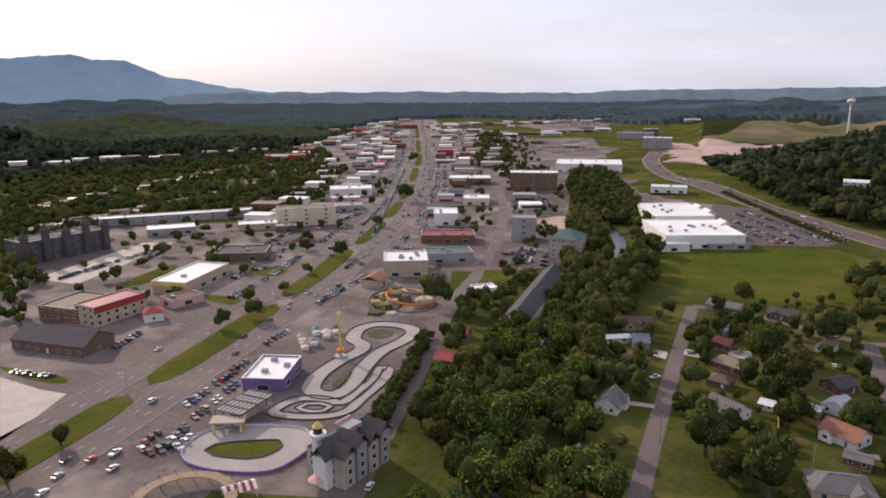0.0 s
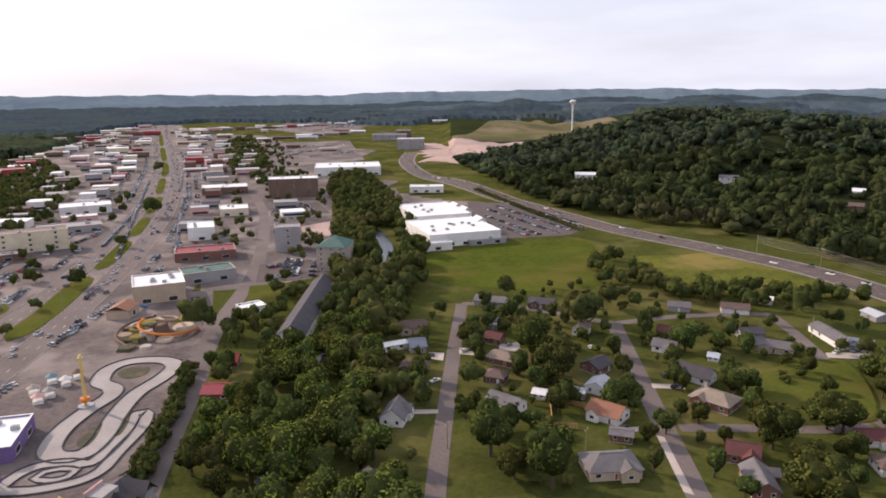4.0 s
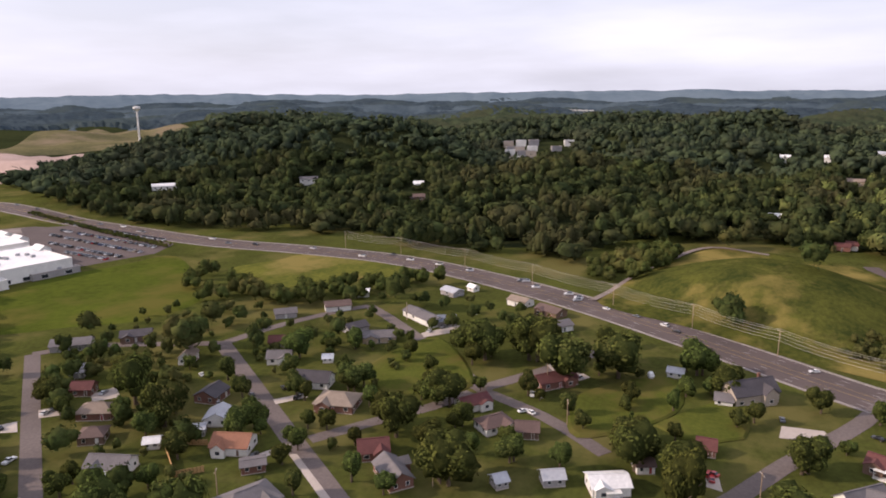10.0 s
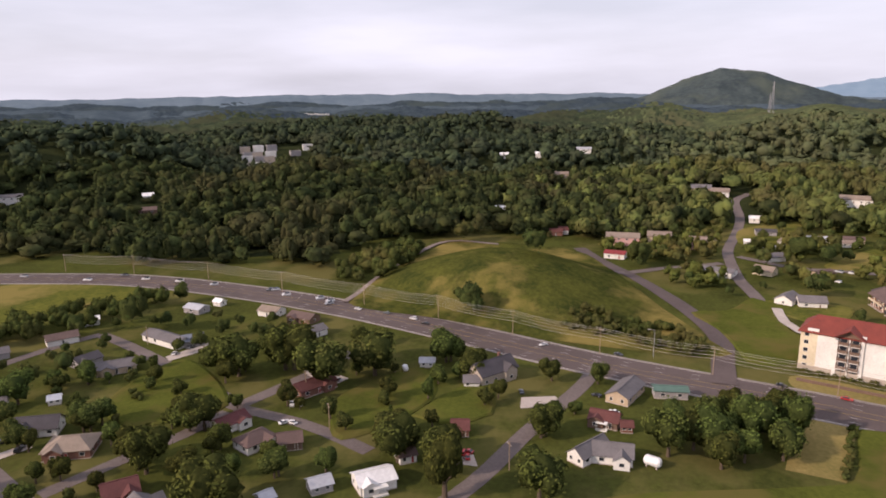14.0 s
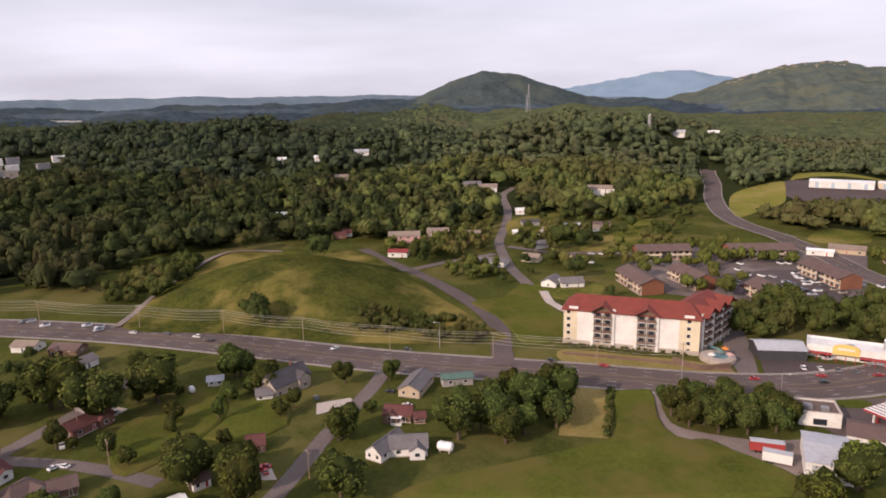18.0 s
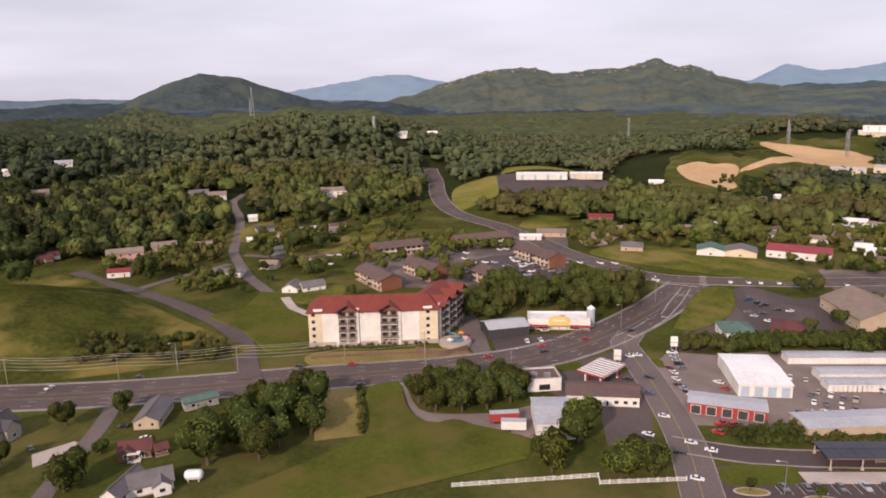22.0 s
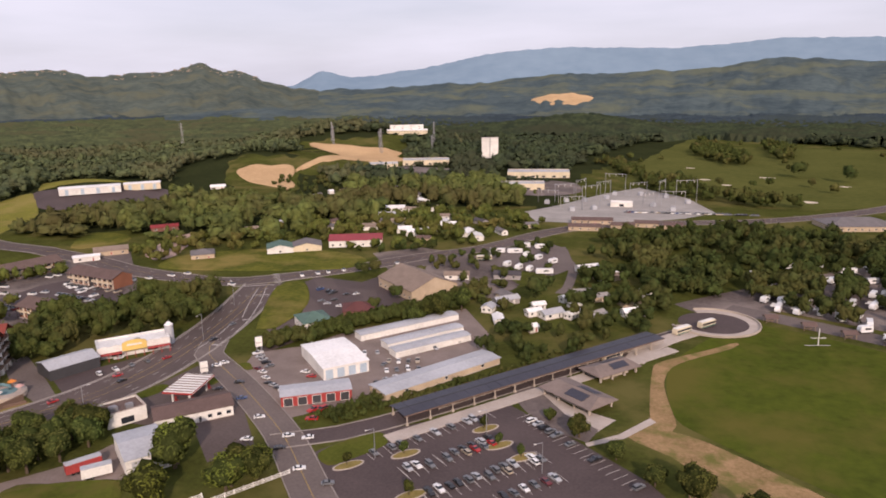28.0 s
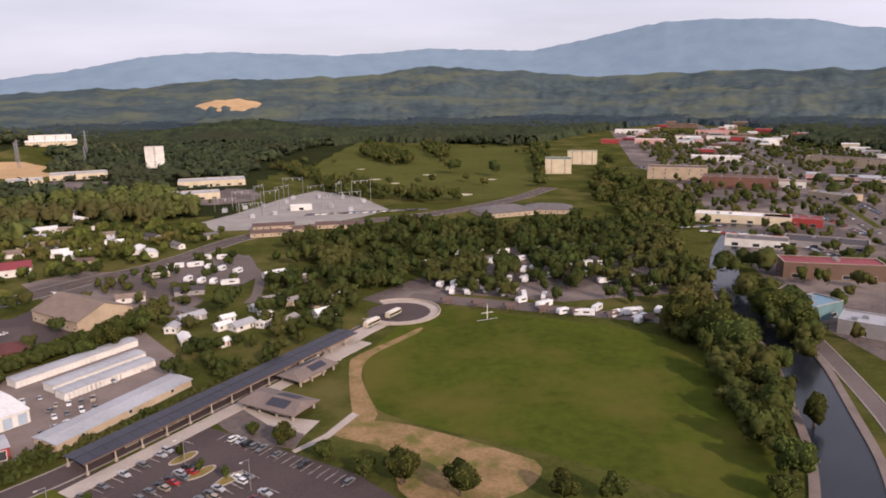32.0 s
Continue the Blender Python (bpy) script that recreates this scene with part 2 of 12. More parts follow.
def mesh_of(name, verts, faces, mats, index=None, smooth=False):
    me = bpy.data.meshes.new(name)
    me.from_pydata([tuple(v) for v in verts], [], [tuple(f) for f in faces])
    for m in mats if isinstance(mats, (list, tuple)) else [mats]:
        me.materials.append(M[m] if isinstance(m, str) else m)
    if index is not None:
        me.polygons.foreach_set("material_index", index)
    if smooth:
        me.polygons.foreach_set("use_smooth", [True] * len(me.polygons))
    me.update()
    return me


def part(name, me, parent, m=None, label=""):
    ob = new(name, me)
    ob.parent = parent
    if m is not None:
        ob.matrix_basis = m
    return tagged(ob, label)


def thing(name, m, label, category, group="", kind=""):
    ob = new(name)
    ob.empty_display_size = 0.5
    ob.matrix_basis = m
    return tagged(ob, label, category, group, kind)


class Geo:
    """Collects boxes, prisms and plates into one mesh."""

    def __init__(self):
        self.v, self.f = [], []

    def add(self, verts, faces):
        n = len(self.v)
        self.v += [tuple(p) for p in verts]
        self.f += [tuple(i + n for i in q) for q in faces]
        return self

    def box(self, x0, y0, z0, x1, y1, z1, m=None):
        c = [Vector(p) for p in product((x0, x1), (y0, y1), (z0, z1))]
        if m is not None:
            c = [m @ p for p in c]
        return self.add(c, ((0, 1, 3, 2), (4, 6, 7, 5), (0, 4, 5, 1), (2, 3, 7, 6), (0, 2, 6, 4), (1, 5, 7, 3)))

    def frustum(self, r0, r1, z0, z1, n=8, x=0, y=0):
        a = [2 * math.pi * k / n for k in range(n)]
        p = [(x + r0 * math.cos(t), y + r0 * math.sin(t), z0) for t in a] + [(x + r1 * math.cos(t), y + r1 * math.sin(t), z1) for t in a]
        return self.add(p, [(k, (k + 1) % n, n + (k + 1) % n, n + k) for k in range(n)] + [tuple(range(n))[::-1], tuple(range(n, 2 * n))])

    def mesh(self, name, mat):
        return mesh_of(name, self.v, self.f, mat)


KEPT = {}


def kept(key, make):
    if key not in KEPT:
        KEPT[key] = make()
    return KEPT[key]


# ---- lie of the land ----
CENTRE = (6.0, 22.0)
WOOD_EDGE = [(0, 1500), (3, 2100), (10, 2450), (20, 2150), (28, 1850), (29, 960), (33, 680), (37, 600), (43, 545), (50, 520), (55, 486), (59, 452), (63.5, 440), (68, 428), (72, 412), (76, 452), (79, 465), (84, 474), (95, 472), (103, 530), (115, 552), (121, 640), (127, 550), (131, 550), (138, 478), (147, 500), (158, 580), (166, 560), (168, 800), (173, 930), (177, 1380), (190, 1210), (194, 1500), (200, 1950), (207, 1850), (210, 1270), (216, 1160), (230, 900), (320, 850), (335, 862), (345, 960), (353, 1021), (360, 1500)]


def edge_at(az):
    return np.interp(np.asarray(az) % 360, [a for a, _ in WOOD_EDGE], [r for _, r in WOOD_EDGE])


def polar(az, r):
    return CENTRE[0] + r * math.sin(radians(az)), CENTRE[1] + r * math.cos(radians(az))


def smooth(a, b, x):
    t = np.clip((x - a) / (b - a), 0, 1)
    return t * t * (3 - 2 * t)


BUMPS = [(692, 299, 190, -13), (812, 338, 150, -6), (560, -720, 170, 22), (620, -1020, 240, 34), (600, -480, 130, 13), (700, 560, 240, 16), (560, 130, 200, 6), (900, 150, 260, -14), (640, -170, 180, 12), (900, -420, 260, 20), (330, -1500, 260, 26), (420, 640, 130, 8)]


def height(x, y):
    """The ground's height; works on arrays."""
    x, y = np.asarray(x, float), np.asarray(y, float)
    dx, dy = x - CENTRE[0], y - CENTRE[1]
    r, az = np.hypot(dx, dy), np.degrees(np.arctan2(dx, dy)) % 360
    edge = edge_at(az)
    amp = np.interp(az, [0, 20, 34, 45, 100, 118, 128, 150, 175, 215, 230, 335, 345, 360], [2, 2, 20, 34, 35, 21, 3, 2, 2, 2, 10, 24, 20, 2])
    z = amp * smooth(0, 380, r - edge) * (1 - 0.5 * smooth(900, 2200, r))
    roll = np.sin(x / 173 + 1.1 + np.sin(y / 260)) * np.sin(y / 149 + 0.4 + np.sin(x / 310)) + 0.5 * np.sin(x / 71 + y / 97) * np.sin(y / 63 - x / 120)
    z = z + 19 * roll * smooth(30, 380, r - edge) * smooth(4, 24, amp)
    z = z + 11 * np.sin(x / 290 + 1.7 * np.sin(y / 430)) * np.sin(y / 240 + 1.3 * np.sin(x / 510)) * smooth(1000, 1700, r) * smooth(3, 20, amp)
    spur = np.abs(np.sin(x / 96 + y / 61 + 0.8 * np.sin(y / 130))) + 0.5 * np.abs(np.sin(y / 47 - x / 83 + 1.0))
    z = z + 9 * (spur - 0.9) * smooth(50, 190, r - edge) * smooth(4, 24, amp) * smooth(1500, 1100, r)
    z = z + 14 * smooth(2400, 4600, r)
    # cut slopes and terraces that face the valley
    for bx, by, br, ba in BUMPS:
        z = z + ba * smooth(1.0, 0.0, np.hypot(x - bx, y - by) / br)
    # the mown hill beside the highway
    u, v = dx - 352, dy - 18
    c, s = math.cos(radians(-20)), math.sin(radians(-20))
    a, b = c * u - s * v, s * u + c * v
    road_x = np.interp(y, [-62, 0, 53, 112, 178], [232, 259, 288, 318, 343])
    z = z + 17.5 * smooth(1.0, 0.12, np.sqrt((a / 86) ** 2 + (b / 82) ** 2)) * smooth(13, 48, x - road_x)
    return z


def ground():
    rings = np.concatenate([np.linspace(20, 460, 111)[:-1], 460 * np.exp(np.linspace(0, math.log(4900 / 460), 95))])
    n = 400
    az = np.linspace(0, 2 * math.pi, n, endpoint=False)
    r, a = np.meshgrid(rings, az, indexing="ij")
    x, y = CENTRE[0] + r * np.sin(a), CENTRE[1] + r * np.cos(a)
    z = height(x, y)
    verts = np.stack([x, y, z], -1).reshape(-1, 3).tolist() + [[CENTRE[0], CENTRE[1], 0.0]]
    faces = []
    for i in range(len(rings) - 1):
        for k in range(n):
            l = (k + 1) % n
            faces.append((i * n + k, i * n + l, (i + 1) * n + l, (i + 1) * n + k))
    faces += [(len(verts) - 1, k, (k + 1) % n)[::-1] for k in range(n)]
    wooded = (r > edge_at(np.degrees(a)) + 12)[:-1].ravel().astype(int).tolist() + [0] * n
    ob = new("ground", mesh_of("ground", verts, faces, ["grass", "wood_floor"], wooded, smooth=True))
    tagged(ob, "green grassy valley floor rising into wooded hills", "ground", kind="structure")


ground()


def inside(poly, x, y):
    """Which of the points lie in the polygon."""
    hit = np.zeros(np.shape(x), bool)
    for (x0, y0), (x1, y1) in zip(poly, poly[1:] + poly[:1]):
        hit ^= ((y0 > y) != (y1 > y)) & (x < (x1 - x0) * (y - y0) / (y1 - y0 + 1e-9) + x0)
    return hit


def curve(pts, step=8.0, closed=False):
    """A smooth line through the points."""
    p = [Vector(q) for q in pts]
    out = []
    n = len(p)
    for i in range(n if closed else n - 1):
        a, b = p[i], p[(i + 1) % n]
        z = p[(i - 1) % n] if closed or i else a * 2 - b
        c = p[(i + 2) % n] if closed or i + 2 < n else b * 2 - a
        k = max(1, int((b - a).length / step))
        for j in range(k):
            t = j / k
            out.append(0.5 * ((2 * a) + (b - z) * t + (2 * z - 5 * a + 4 * b - c) * t * t + (3 * a - z - 3 * b + c) * t**3))
    return out if closed else out + [p[-1]]


def strip_mesh(name, pts, left, right, z, mat, step=8.0, thick=0.0, closed=False):
    """A band along a line, from left to right of it, laid on the ground; thick gives it edges."""
    line = curve(pts, step, closed)
    n = len(line)
    verts, faces = [], []
    for i, p in enumerate(line):
        d = (line[(i + 1) % n] - line[i - 1]) if closed or 0 < i < n - 1 else (line[min(i + 1, n - 1)] - line[max(i - 1, 0)])
        d = d.to_2d().normalized()
        side = Vector((d.y, -d.x))
        for o in (left, right):
            q = p.to_2d() + side * o
            verts.append((q.x, q.y, float(height(q.x, q.y)) + z))
    for i in range(n if closed else n - 1):
        a, b = 2 * i, 2 * ((i + 1) % n)
        faces.append((a, a + 1, b + 1, b)[::-1])
    if thick:
        m = len(verts)
        verts += [(x, y, w - thick) for x, y, w in verts]
        for i in range(n if closed else n - 1):
            a, b = 2 * i, 2 * ((i + 1) % n)
            faces += [(a, b, b + m, a + m)[::-1], (a + 1, a + 1 + m, b + 1 + m, b + 1)[::-1]]
    return mesh_of(name, verts, faces, mat)


def plate_mesh(name, poly, z, mat, thick=0.0):
    n = len(poly)
    verts = [(x, y, z) for x, y in poly]
    area = sum(a[0] * b[1] - b[0] * a[1] for a, b in zip(poly, poly[1:] + poly[:1]))
    faces = [tuple(range(n)) if area > 0 else tuple(range(n))[::-1]]
    if thick:
        verts += [(x, y, z - thick) for x, y in poly]
        faces += [(k, k + n, (k + 1) % n + n, (k + 1) % n) if area > 0 else (k, (k + 1) % n, (k + 1) % n + n, k + n) for k in range(n)]
    return mesh_of(name, verts, faces, mat)


def sheet(name, poly, z, mat, label, category, round_off=0.0, thick=0.0):
    if round_off:
        poly = [(p.x, p.y) for p in curve([(*q, 0) for q in poly], round_off, True)]
    ob = new(name, plate_mesh(name, poly, z, mat, thick))
    return tagged(ob, label, category, kind="structure")


# ---- ridges and mountains round the valley ----


def ridge(name, pts, r, depth, mat, label, rough=1.0, seed=0):
    """A mountain ridge: pts are (bearing, height angle seen from the valley)."""
    az = np.arange(pts[0][0], pts[-1][0] + 0.01, 0.12)
    el = np.interp(az, [p[0] for p in pts], [p[1] for p in pts])
    bell = np.exp(-(np.arange(-24, 25) / 11.0) ** 2)
    soft = np.convolve(np.pad(el, 24, mode="edge"), bell / bell.sum(), mode="valid")
    blue = mat == "blue_mountain"
    rows = 28
    verts, faces = [], []
    n = len(az)
    for j in range(rows):
        s = j / (rows - 1)
        rr = r - depth * (1 - s)
        for a, e, e2 in zip(az, el, soft):
            lift = s ** 5 if blue else 1.0
            top = 99.6 + r * math.tan(radians(e2 + (e - e2) * lift)) + lift * rough * r * 0.0034 * (noise.noise(Vector((a * 0.45, seed * 2.3, 1.0))) + 0.6 * noise.noise(Vector((a * 1.3, seed * 2.3, 4.0))))
            w = a + 1.6 * s * noise.noise(Vector((a * 0.2, seed * 3.1, 7.0)))
            q = noise.noise(Vector((w * 0.3, s * 2.4 + seed, seed * 1.7))) + 0.55 * noise.noise(Vector((w * 0.8, s * 6 + seed, 3.0))) + 0.25 * noise.noise(Vector((w * 1.9, s * 14 + seed, 6.0)))
            z = -12 + (top + 12) * (s ** 1.15) + q * rough * (9 if blue else 12 + 0.07 * (top + 12)) * math.sin(math.pi * min(1, s * 1.02))
            if j == rows - 1:
                z = top + rough * (9 if blue else 2.2) * noise.noise(Vector((a * 1.9, seed, 0.0))) + rough * 1.2 * noise.noise(Vector((a * 9.0, seed, 5.0)))
            x, y = polar(a, rr)
            verts.append((x, y, z))
    for j in range(rows - 1):
        for k in range(n - 1):
            faces.append((j * n + k, j * n + k + 1, (j + 1) * n + k + 1, (j + 1) * n + k)[::-1])
    ob = new(name, mesh_of(name, verts, faces, mat, smooth=True))
    tagged(ob, label, "mountain", kind="structure")


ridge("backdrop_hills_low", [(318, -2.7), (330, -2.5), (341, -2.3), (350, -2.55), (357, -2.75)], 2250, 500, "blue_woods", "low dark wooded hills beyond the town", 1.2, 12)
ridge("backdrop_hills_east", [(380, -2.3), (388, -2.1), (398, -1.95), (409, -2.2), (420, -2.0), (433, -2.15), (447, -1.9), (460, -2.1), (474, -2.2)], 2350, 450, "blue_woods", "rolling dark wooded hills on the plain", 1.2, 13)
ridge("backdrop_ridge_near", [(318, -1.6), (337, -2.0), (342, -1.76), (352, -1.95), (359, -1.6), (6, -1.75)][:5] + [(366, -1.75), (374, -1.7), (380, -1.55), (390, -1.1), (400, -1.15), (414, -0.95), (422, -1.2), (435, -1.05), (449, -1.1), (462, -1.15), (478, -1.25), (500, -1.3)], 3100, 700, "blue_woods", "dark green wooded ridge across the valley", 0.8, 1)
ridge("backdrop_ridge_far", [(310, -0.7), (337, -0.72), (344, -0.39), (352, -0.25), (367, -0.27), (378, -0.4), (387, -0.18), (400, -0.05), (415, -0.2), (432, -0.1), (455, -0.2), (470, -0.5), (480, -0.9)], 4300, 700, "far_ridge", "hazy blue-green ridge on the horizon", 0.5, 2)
ridge("backdrop_mountain_west", [(325, 1.2), (332, 1.9), (337, 2.16), (339.1, 2.31), (341.2, 2.49), (342.6, 2.13), (344.6, 2.15), (345.9, 1.6), (347.4, 0.88), (349.1, 0.72), (351.7, 0.17), (354.6, -0.2), (360, -0.6)], 4700, 900, "blue_mountain", "long haze-blue mountain with a stepped summit", 0.5, 3)
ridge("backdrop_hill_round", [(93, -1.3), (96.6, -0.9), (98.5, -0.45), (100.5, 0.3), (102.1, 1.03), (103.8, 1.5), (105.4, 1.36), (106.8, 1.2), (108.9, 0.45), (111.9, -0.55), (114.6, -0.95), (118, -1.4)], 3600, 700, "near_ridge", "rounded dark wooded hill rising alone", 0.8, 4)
ridge("backdrop_mountain_pale", [(108, -0.4), (110.3, 0.0), (112.8, 0.45), (116.3, 1.02), (119.7, 1.26), (121.7, 0.9), (124, 0.3), (127, -0.3)], 4750, 700, "blue_mountain", "pale haze-blue far mountain", 0.7, 5)
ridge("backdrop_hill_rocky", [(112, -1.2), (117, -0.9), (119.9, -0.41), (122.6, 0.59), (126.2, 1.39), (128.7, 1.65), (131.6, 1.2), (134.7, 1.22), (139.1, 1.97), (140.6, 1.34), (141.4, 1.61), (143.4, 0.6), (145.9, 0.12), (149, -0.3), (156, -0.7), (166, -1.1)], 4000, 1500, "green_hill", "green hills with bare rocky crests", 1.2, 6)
ridge("backdrop_mountain_south", [(143, -0.2), (145.8, 0.37), (148, 1.41), (150.2, 0.83), (155.5, 1.4), (161, 2.5), (165.9, 2.88), (171.3, 2.75), (175.5, 2.6), (180, 2.87), (182.6, 3.06), (190.6, 2.81), (193.2, 3.26), (197.4, 4.11), (200.6, 4.69), (205.3, 4.69), (210.5, 4.4), (213.3, 3.73), (218, 3.3), (228, 2.0)], 4780, 900, "blue_mountain", "high haze-blue mountain range along the horizon", 0.45, 7)
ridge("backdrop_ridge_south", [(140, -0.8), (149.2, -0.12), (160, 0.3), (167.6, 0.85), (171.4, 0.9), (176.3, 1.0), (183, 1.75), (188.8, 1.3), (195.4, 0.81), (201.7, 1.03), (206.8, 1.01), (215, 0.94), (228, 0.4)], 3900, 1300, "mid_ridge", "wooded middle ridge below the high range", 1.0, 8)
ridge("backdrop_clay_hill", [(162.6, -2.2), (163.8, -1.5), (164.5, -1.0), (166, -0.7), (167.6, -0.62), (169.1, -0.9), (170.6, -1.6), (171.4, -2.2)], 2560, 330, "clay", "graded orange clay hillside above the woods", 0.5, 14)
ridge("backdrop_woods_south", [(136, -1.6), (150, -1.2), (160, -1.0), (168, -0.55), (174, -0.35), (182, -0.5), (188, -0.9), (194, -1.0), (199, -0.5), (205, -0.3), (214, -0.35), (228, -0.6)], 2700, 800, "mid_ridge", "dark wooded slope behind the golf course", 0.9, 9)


# ---- roads ----
def road(name, pts, width, mat, label, lanes=(), kerb=0.0, z=0.05, step=8.0, edge="kerb_stone"):
    """A road as a thing of the setting; lanes: (offset, dash, gap, colour) lines; kerb: width of raised kerbs."""
    pts3 = [(*p, 0) for p in pts]
    ob = new(name, strip_mesh(name, pts3, -width / 2, width / 2, z, mat, step))
    tagged(ob, label, "road", kind="structure")
    line = curve(pts3, 1.0)
    for off, dash, gap, paint in lanes:
        if not dash:
            part("lane_line", strip_mesh("lane_line", pts3, off - 0.09, off + 0.09, z + 0.02, paint, 6.0), ob)
            continue
        g = Geo()
        k = 0
        while k + dash < len(line) - 1:
            a, b = line[k], line[min(k + dash, len(line) - 1)]
            d = (b - a).to_2d()
            if d.length > 0.1:
                d.normalize()
                s = Vector((d.y, -d.x))
                za, zb = float(height(a.x, a.y)) + z + 0.02, float(height(b.x, b.y)) + z + 0.02
                q = [a.to_2d() + s * (off - 0.09), a.to_2d() + s * (off + 0.09), b.to_2d() + s * (off + 0.09), b.to_2d() + s * (off - 0.09)]
                g.add([(q[0].x, q[0].y, za), (q[1].x, q[1].y, za), (q[2].x, q[2].y, zb), (q[3].x, q[3].y, zb)], [(0, 1, 2, 3)])
            k += dash + gap
        if g.f:
            part("lane_dashes", g.mesh("lane_dashes", paint), ob)
    if kerb:
        for s in (-1, 1):
            a = s * width / 2
            part("kerb", strip_mesh("kerb", pts3, min(a, a + s * kerb), max(a, a + s * kerb), z + 0.12, edge, step, 0.2), ob)
    return ob


PARKWAY = [(-118, 132), (-82, 207), (-53, 275), (-14, 373), (25, 502), (70, 702), (115, 1000), (180, 1600), (262, 2317)]
HIGHWAY = [(500, 1050), (420, 900), (367, 720), (352, 500), (346, 390), (355, 313), (358, 245), (343, 178), (318, 112), (288, 53), (259, 0), (232, -62), (211, -108), (202, -144), (205, -181), (216, -223), (234, -270)]
CROSS = [(420, -286), (365, -277), (326, -267), (289, -264), (250, -268), (208, -310), (181, -350), (150, -388), (120, -455), (73, -496), (-12, -533), (-86, -596), (-140, -670)]
road("road_parkway_north", [(x - 10.2, y + 4.1) for x, y in PARKWAY], 11.5, "old_asphalt", "wide grey city road beside a planted median", [(-1.9, 3, 9, "paint"), (1.9, 3, 9, "paint")], 0.35)
road("road_parkway_south", [(x + 11.8, y - 4.7) for x, y in PARKWAY], 13, "old_asphalt", "wide grey city road beside a planted median", [(-2.1, 3, 9, "paint"), (2.1, 3, 9, "paint")], 0.35)
road("road_parkway_far", [(-250, -250), (-318, -426), (-366, -556), (-424, -730), (-514, -998), (-628, -1362), (-760, -1800)], 24, "old_asphalt", "grey city road running towards the mountains", [(-3.5, 3, 9, "paint"), (3.5, 3, 9, "paint")])
road("road_highway", HIGHWAY, 21, "asphalt", "dark five-lane highway with worn lane marks", [(-7.2, 3, 9, "paint"), (-3.6, 3, 9, "paint"), (-1.9, 0, 0, "yellow_paint"), (1.9, 0, 0, "yellow_paint"), (3.9, 3, 9, "paint"), (7.4, 3, 9, "paint"), (-10, 0, 0, "paint"), (10, 0, 0, "paint")], 0.9)
road("road_cross", CROSS, 15, "asphalt", "dark through road crossing the highway", [(0, 0, 0, "yellow_paint"), (-3.7, 3, 9, "paint"), (3.7, 3, 9, "paint")], 0.5, z=0.08)
road("road_hill", [(700, -398), (646, -372), (589, -338), (525, -306), (472, -289), (416, -286)], 15, "asphalt", "dark road curving up between trees", [(0, 0, 0, "yellow_paint")], 0.8, z=0.4)
road("road_side", [(200, -190), (193, -178), (163, -159), (128, -134), (101, -109), (60, -72)], 10.5, "old_asphalt", "worn grey side road down from the junction", [(0, 0, 0, "yellow_paint")], 0.3, z=0.08)
road("road_lane_back", [(-10, 130), (13, 200), (32, 255), (50, 311), (91, 409), (136, 568), (161, 706), (190, 900)], 8, "old_asphalt", "narrow grey back lane behind the amusements")
for i, (pts, w) in enumerate([
    ([(60, 128), (79, 161), (125, 235), (160, 290)], 5.5), ([(112, 90), (130, 118), (158, 162), (178, 193), (203, 232)], 6.5), ([(155, 149), (174, 138), (190, 128), (206, 121)], 5),
    ([(211, 118), (226, 140), (243, 162), (262, 190), (272, 207)], 5.5), ([(208, 121), (237, 105), (262, 94), (280, 90)], 5.5), ([(209, 118), (201, 95), (192, 79), (186, 70)], 5),
    ([(140, 68), (166, 43), (203, 25), (222, 15), (240, 6), (262, -2)], 5.5), ([(160, 290), (178, 276), (203, 232)], 5), ([(203, 232), (232, 226), (262, 214), (272, 207)], 5),
    ([(457, -6), (421, -17), (385, -31), (335, -46), (292, -52), (262, -46), (244, -42)], 8.5)]):
    road(f"road_street_{i + 1}", pts, w, "asphalt" if i == 9 else "old_asphalt", "narrow grey asphalt street between lawns", z=0.06 + 0.005 * i if i != 9 else 0.3)

road("road_valley", [(338, -84), (363, -85), (389, -86), (439, -94), (466, -101), (511, -118), (548, -130), (592, -138), (619, -156)], 6.5, "old_asphalt", "narrow pale road climbing between gardens", z=0.3)
road("road_back_street", [(441, -100), (414, -124), (411, -142), (405, -160), (394, -182)], 6, "old_asphalt", "narrow pale street behind the motel", z=0.3)
road("road_camp_lane", [(106.5, -403.6), (98.9, -378.9), (88.6, -355.5), (82.6, -314.3), (83.9, -303.0)], 5, "old_asphalt", "pale lane into the camper yard", z=0.09)
road("road_terrace_street", [(392, -22), (409, -52), (413, -66), (423, -86)], 6, "old_asphalt", "pale street before the terraces", z=0.3)
road("road_house_drive", [(284, -96), (302, -87), (315, -85), (334, -88)], 4.5, "concrete", "pale concrete drive to a white house", z=0.75)
# ---- river ----
RIVER = [(-40, -15), (-60, -52), (-82, -97), (-104, -136), (-117, -168), (-134, -216), (-141, -261), (-148, -297), (-185, -380), (-240, -470)]
RIVER_N = [(20, 60), (28, 120), (38, 175), (62, 225), (98, 280), (140, 345), (172, 405), (188, 452), (196, 500), (205, 560), (235, 640), (300, 780)]
for nm, pts, w in (("water_south", RIVER, 15), ("water_north", RIVER_N, 8)):
    ob = new(nm, strip_mesh(nm, [(*p, 0) for p in pts], -w / 2, w / 2, 0.06, "water", 5))
    tagged(ob, "dark blue slow river between banks", "river", kind="structure")
road("road_riverside", [(-100, -70), (-119, -125), (-134, -164), (-153, -238), (-162, -290)], 6, "old_asphalt", "grey riverside drive along a stone bank", (), 0.6)
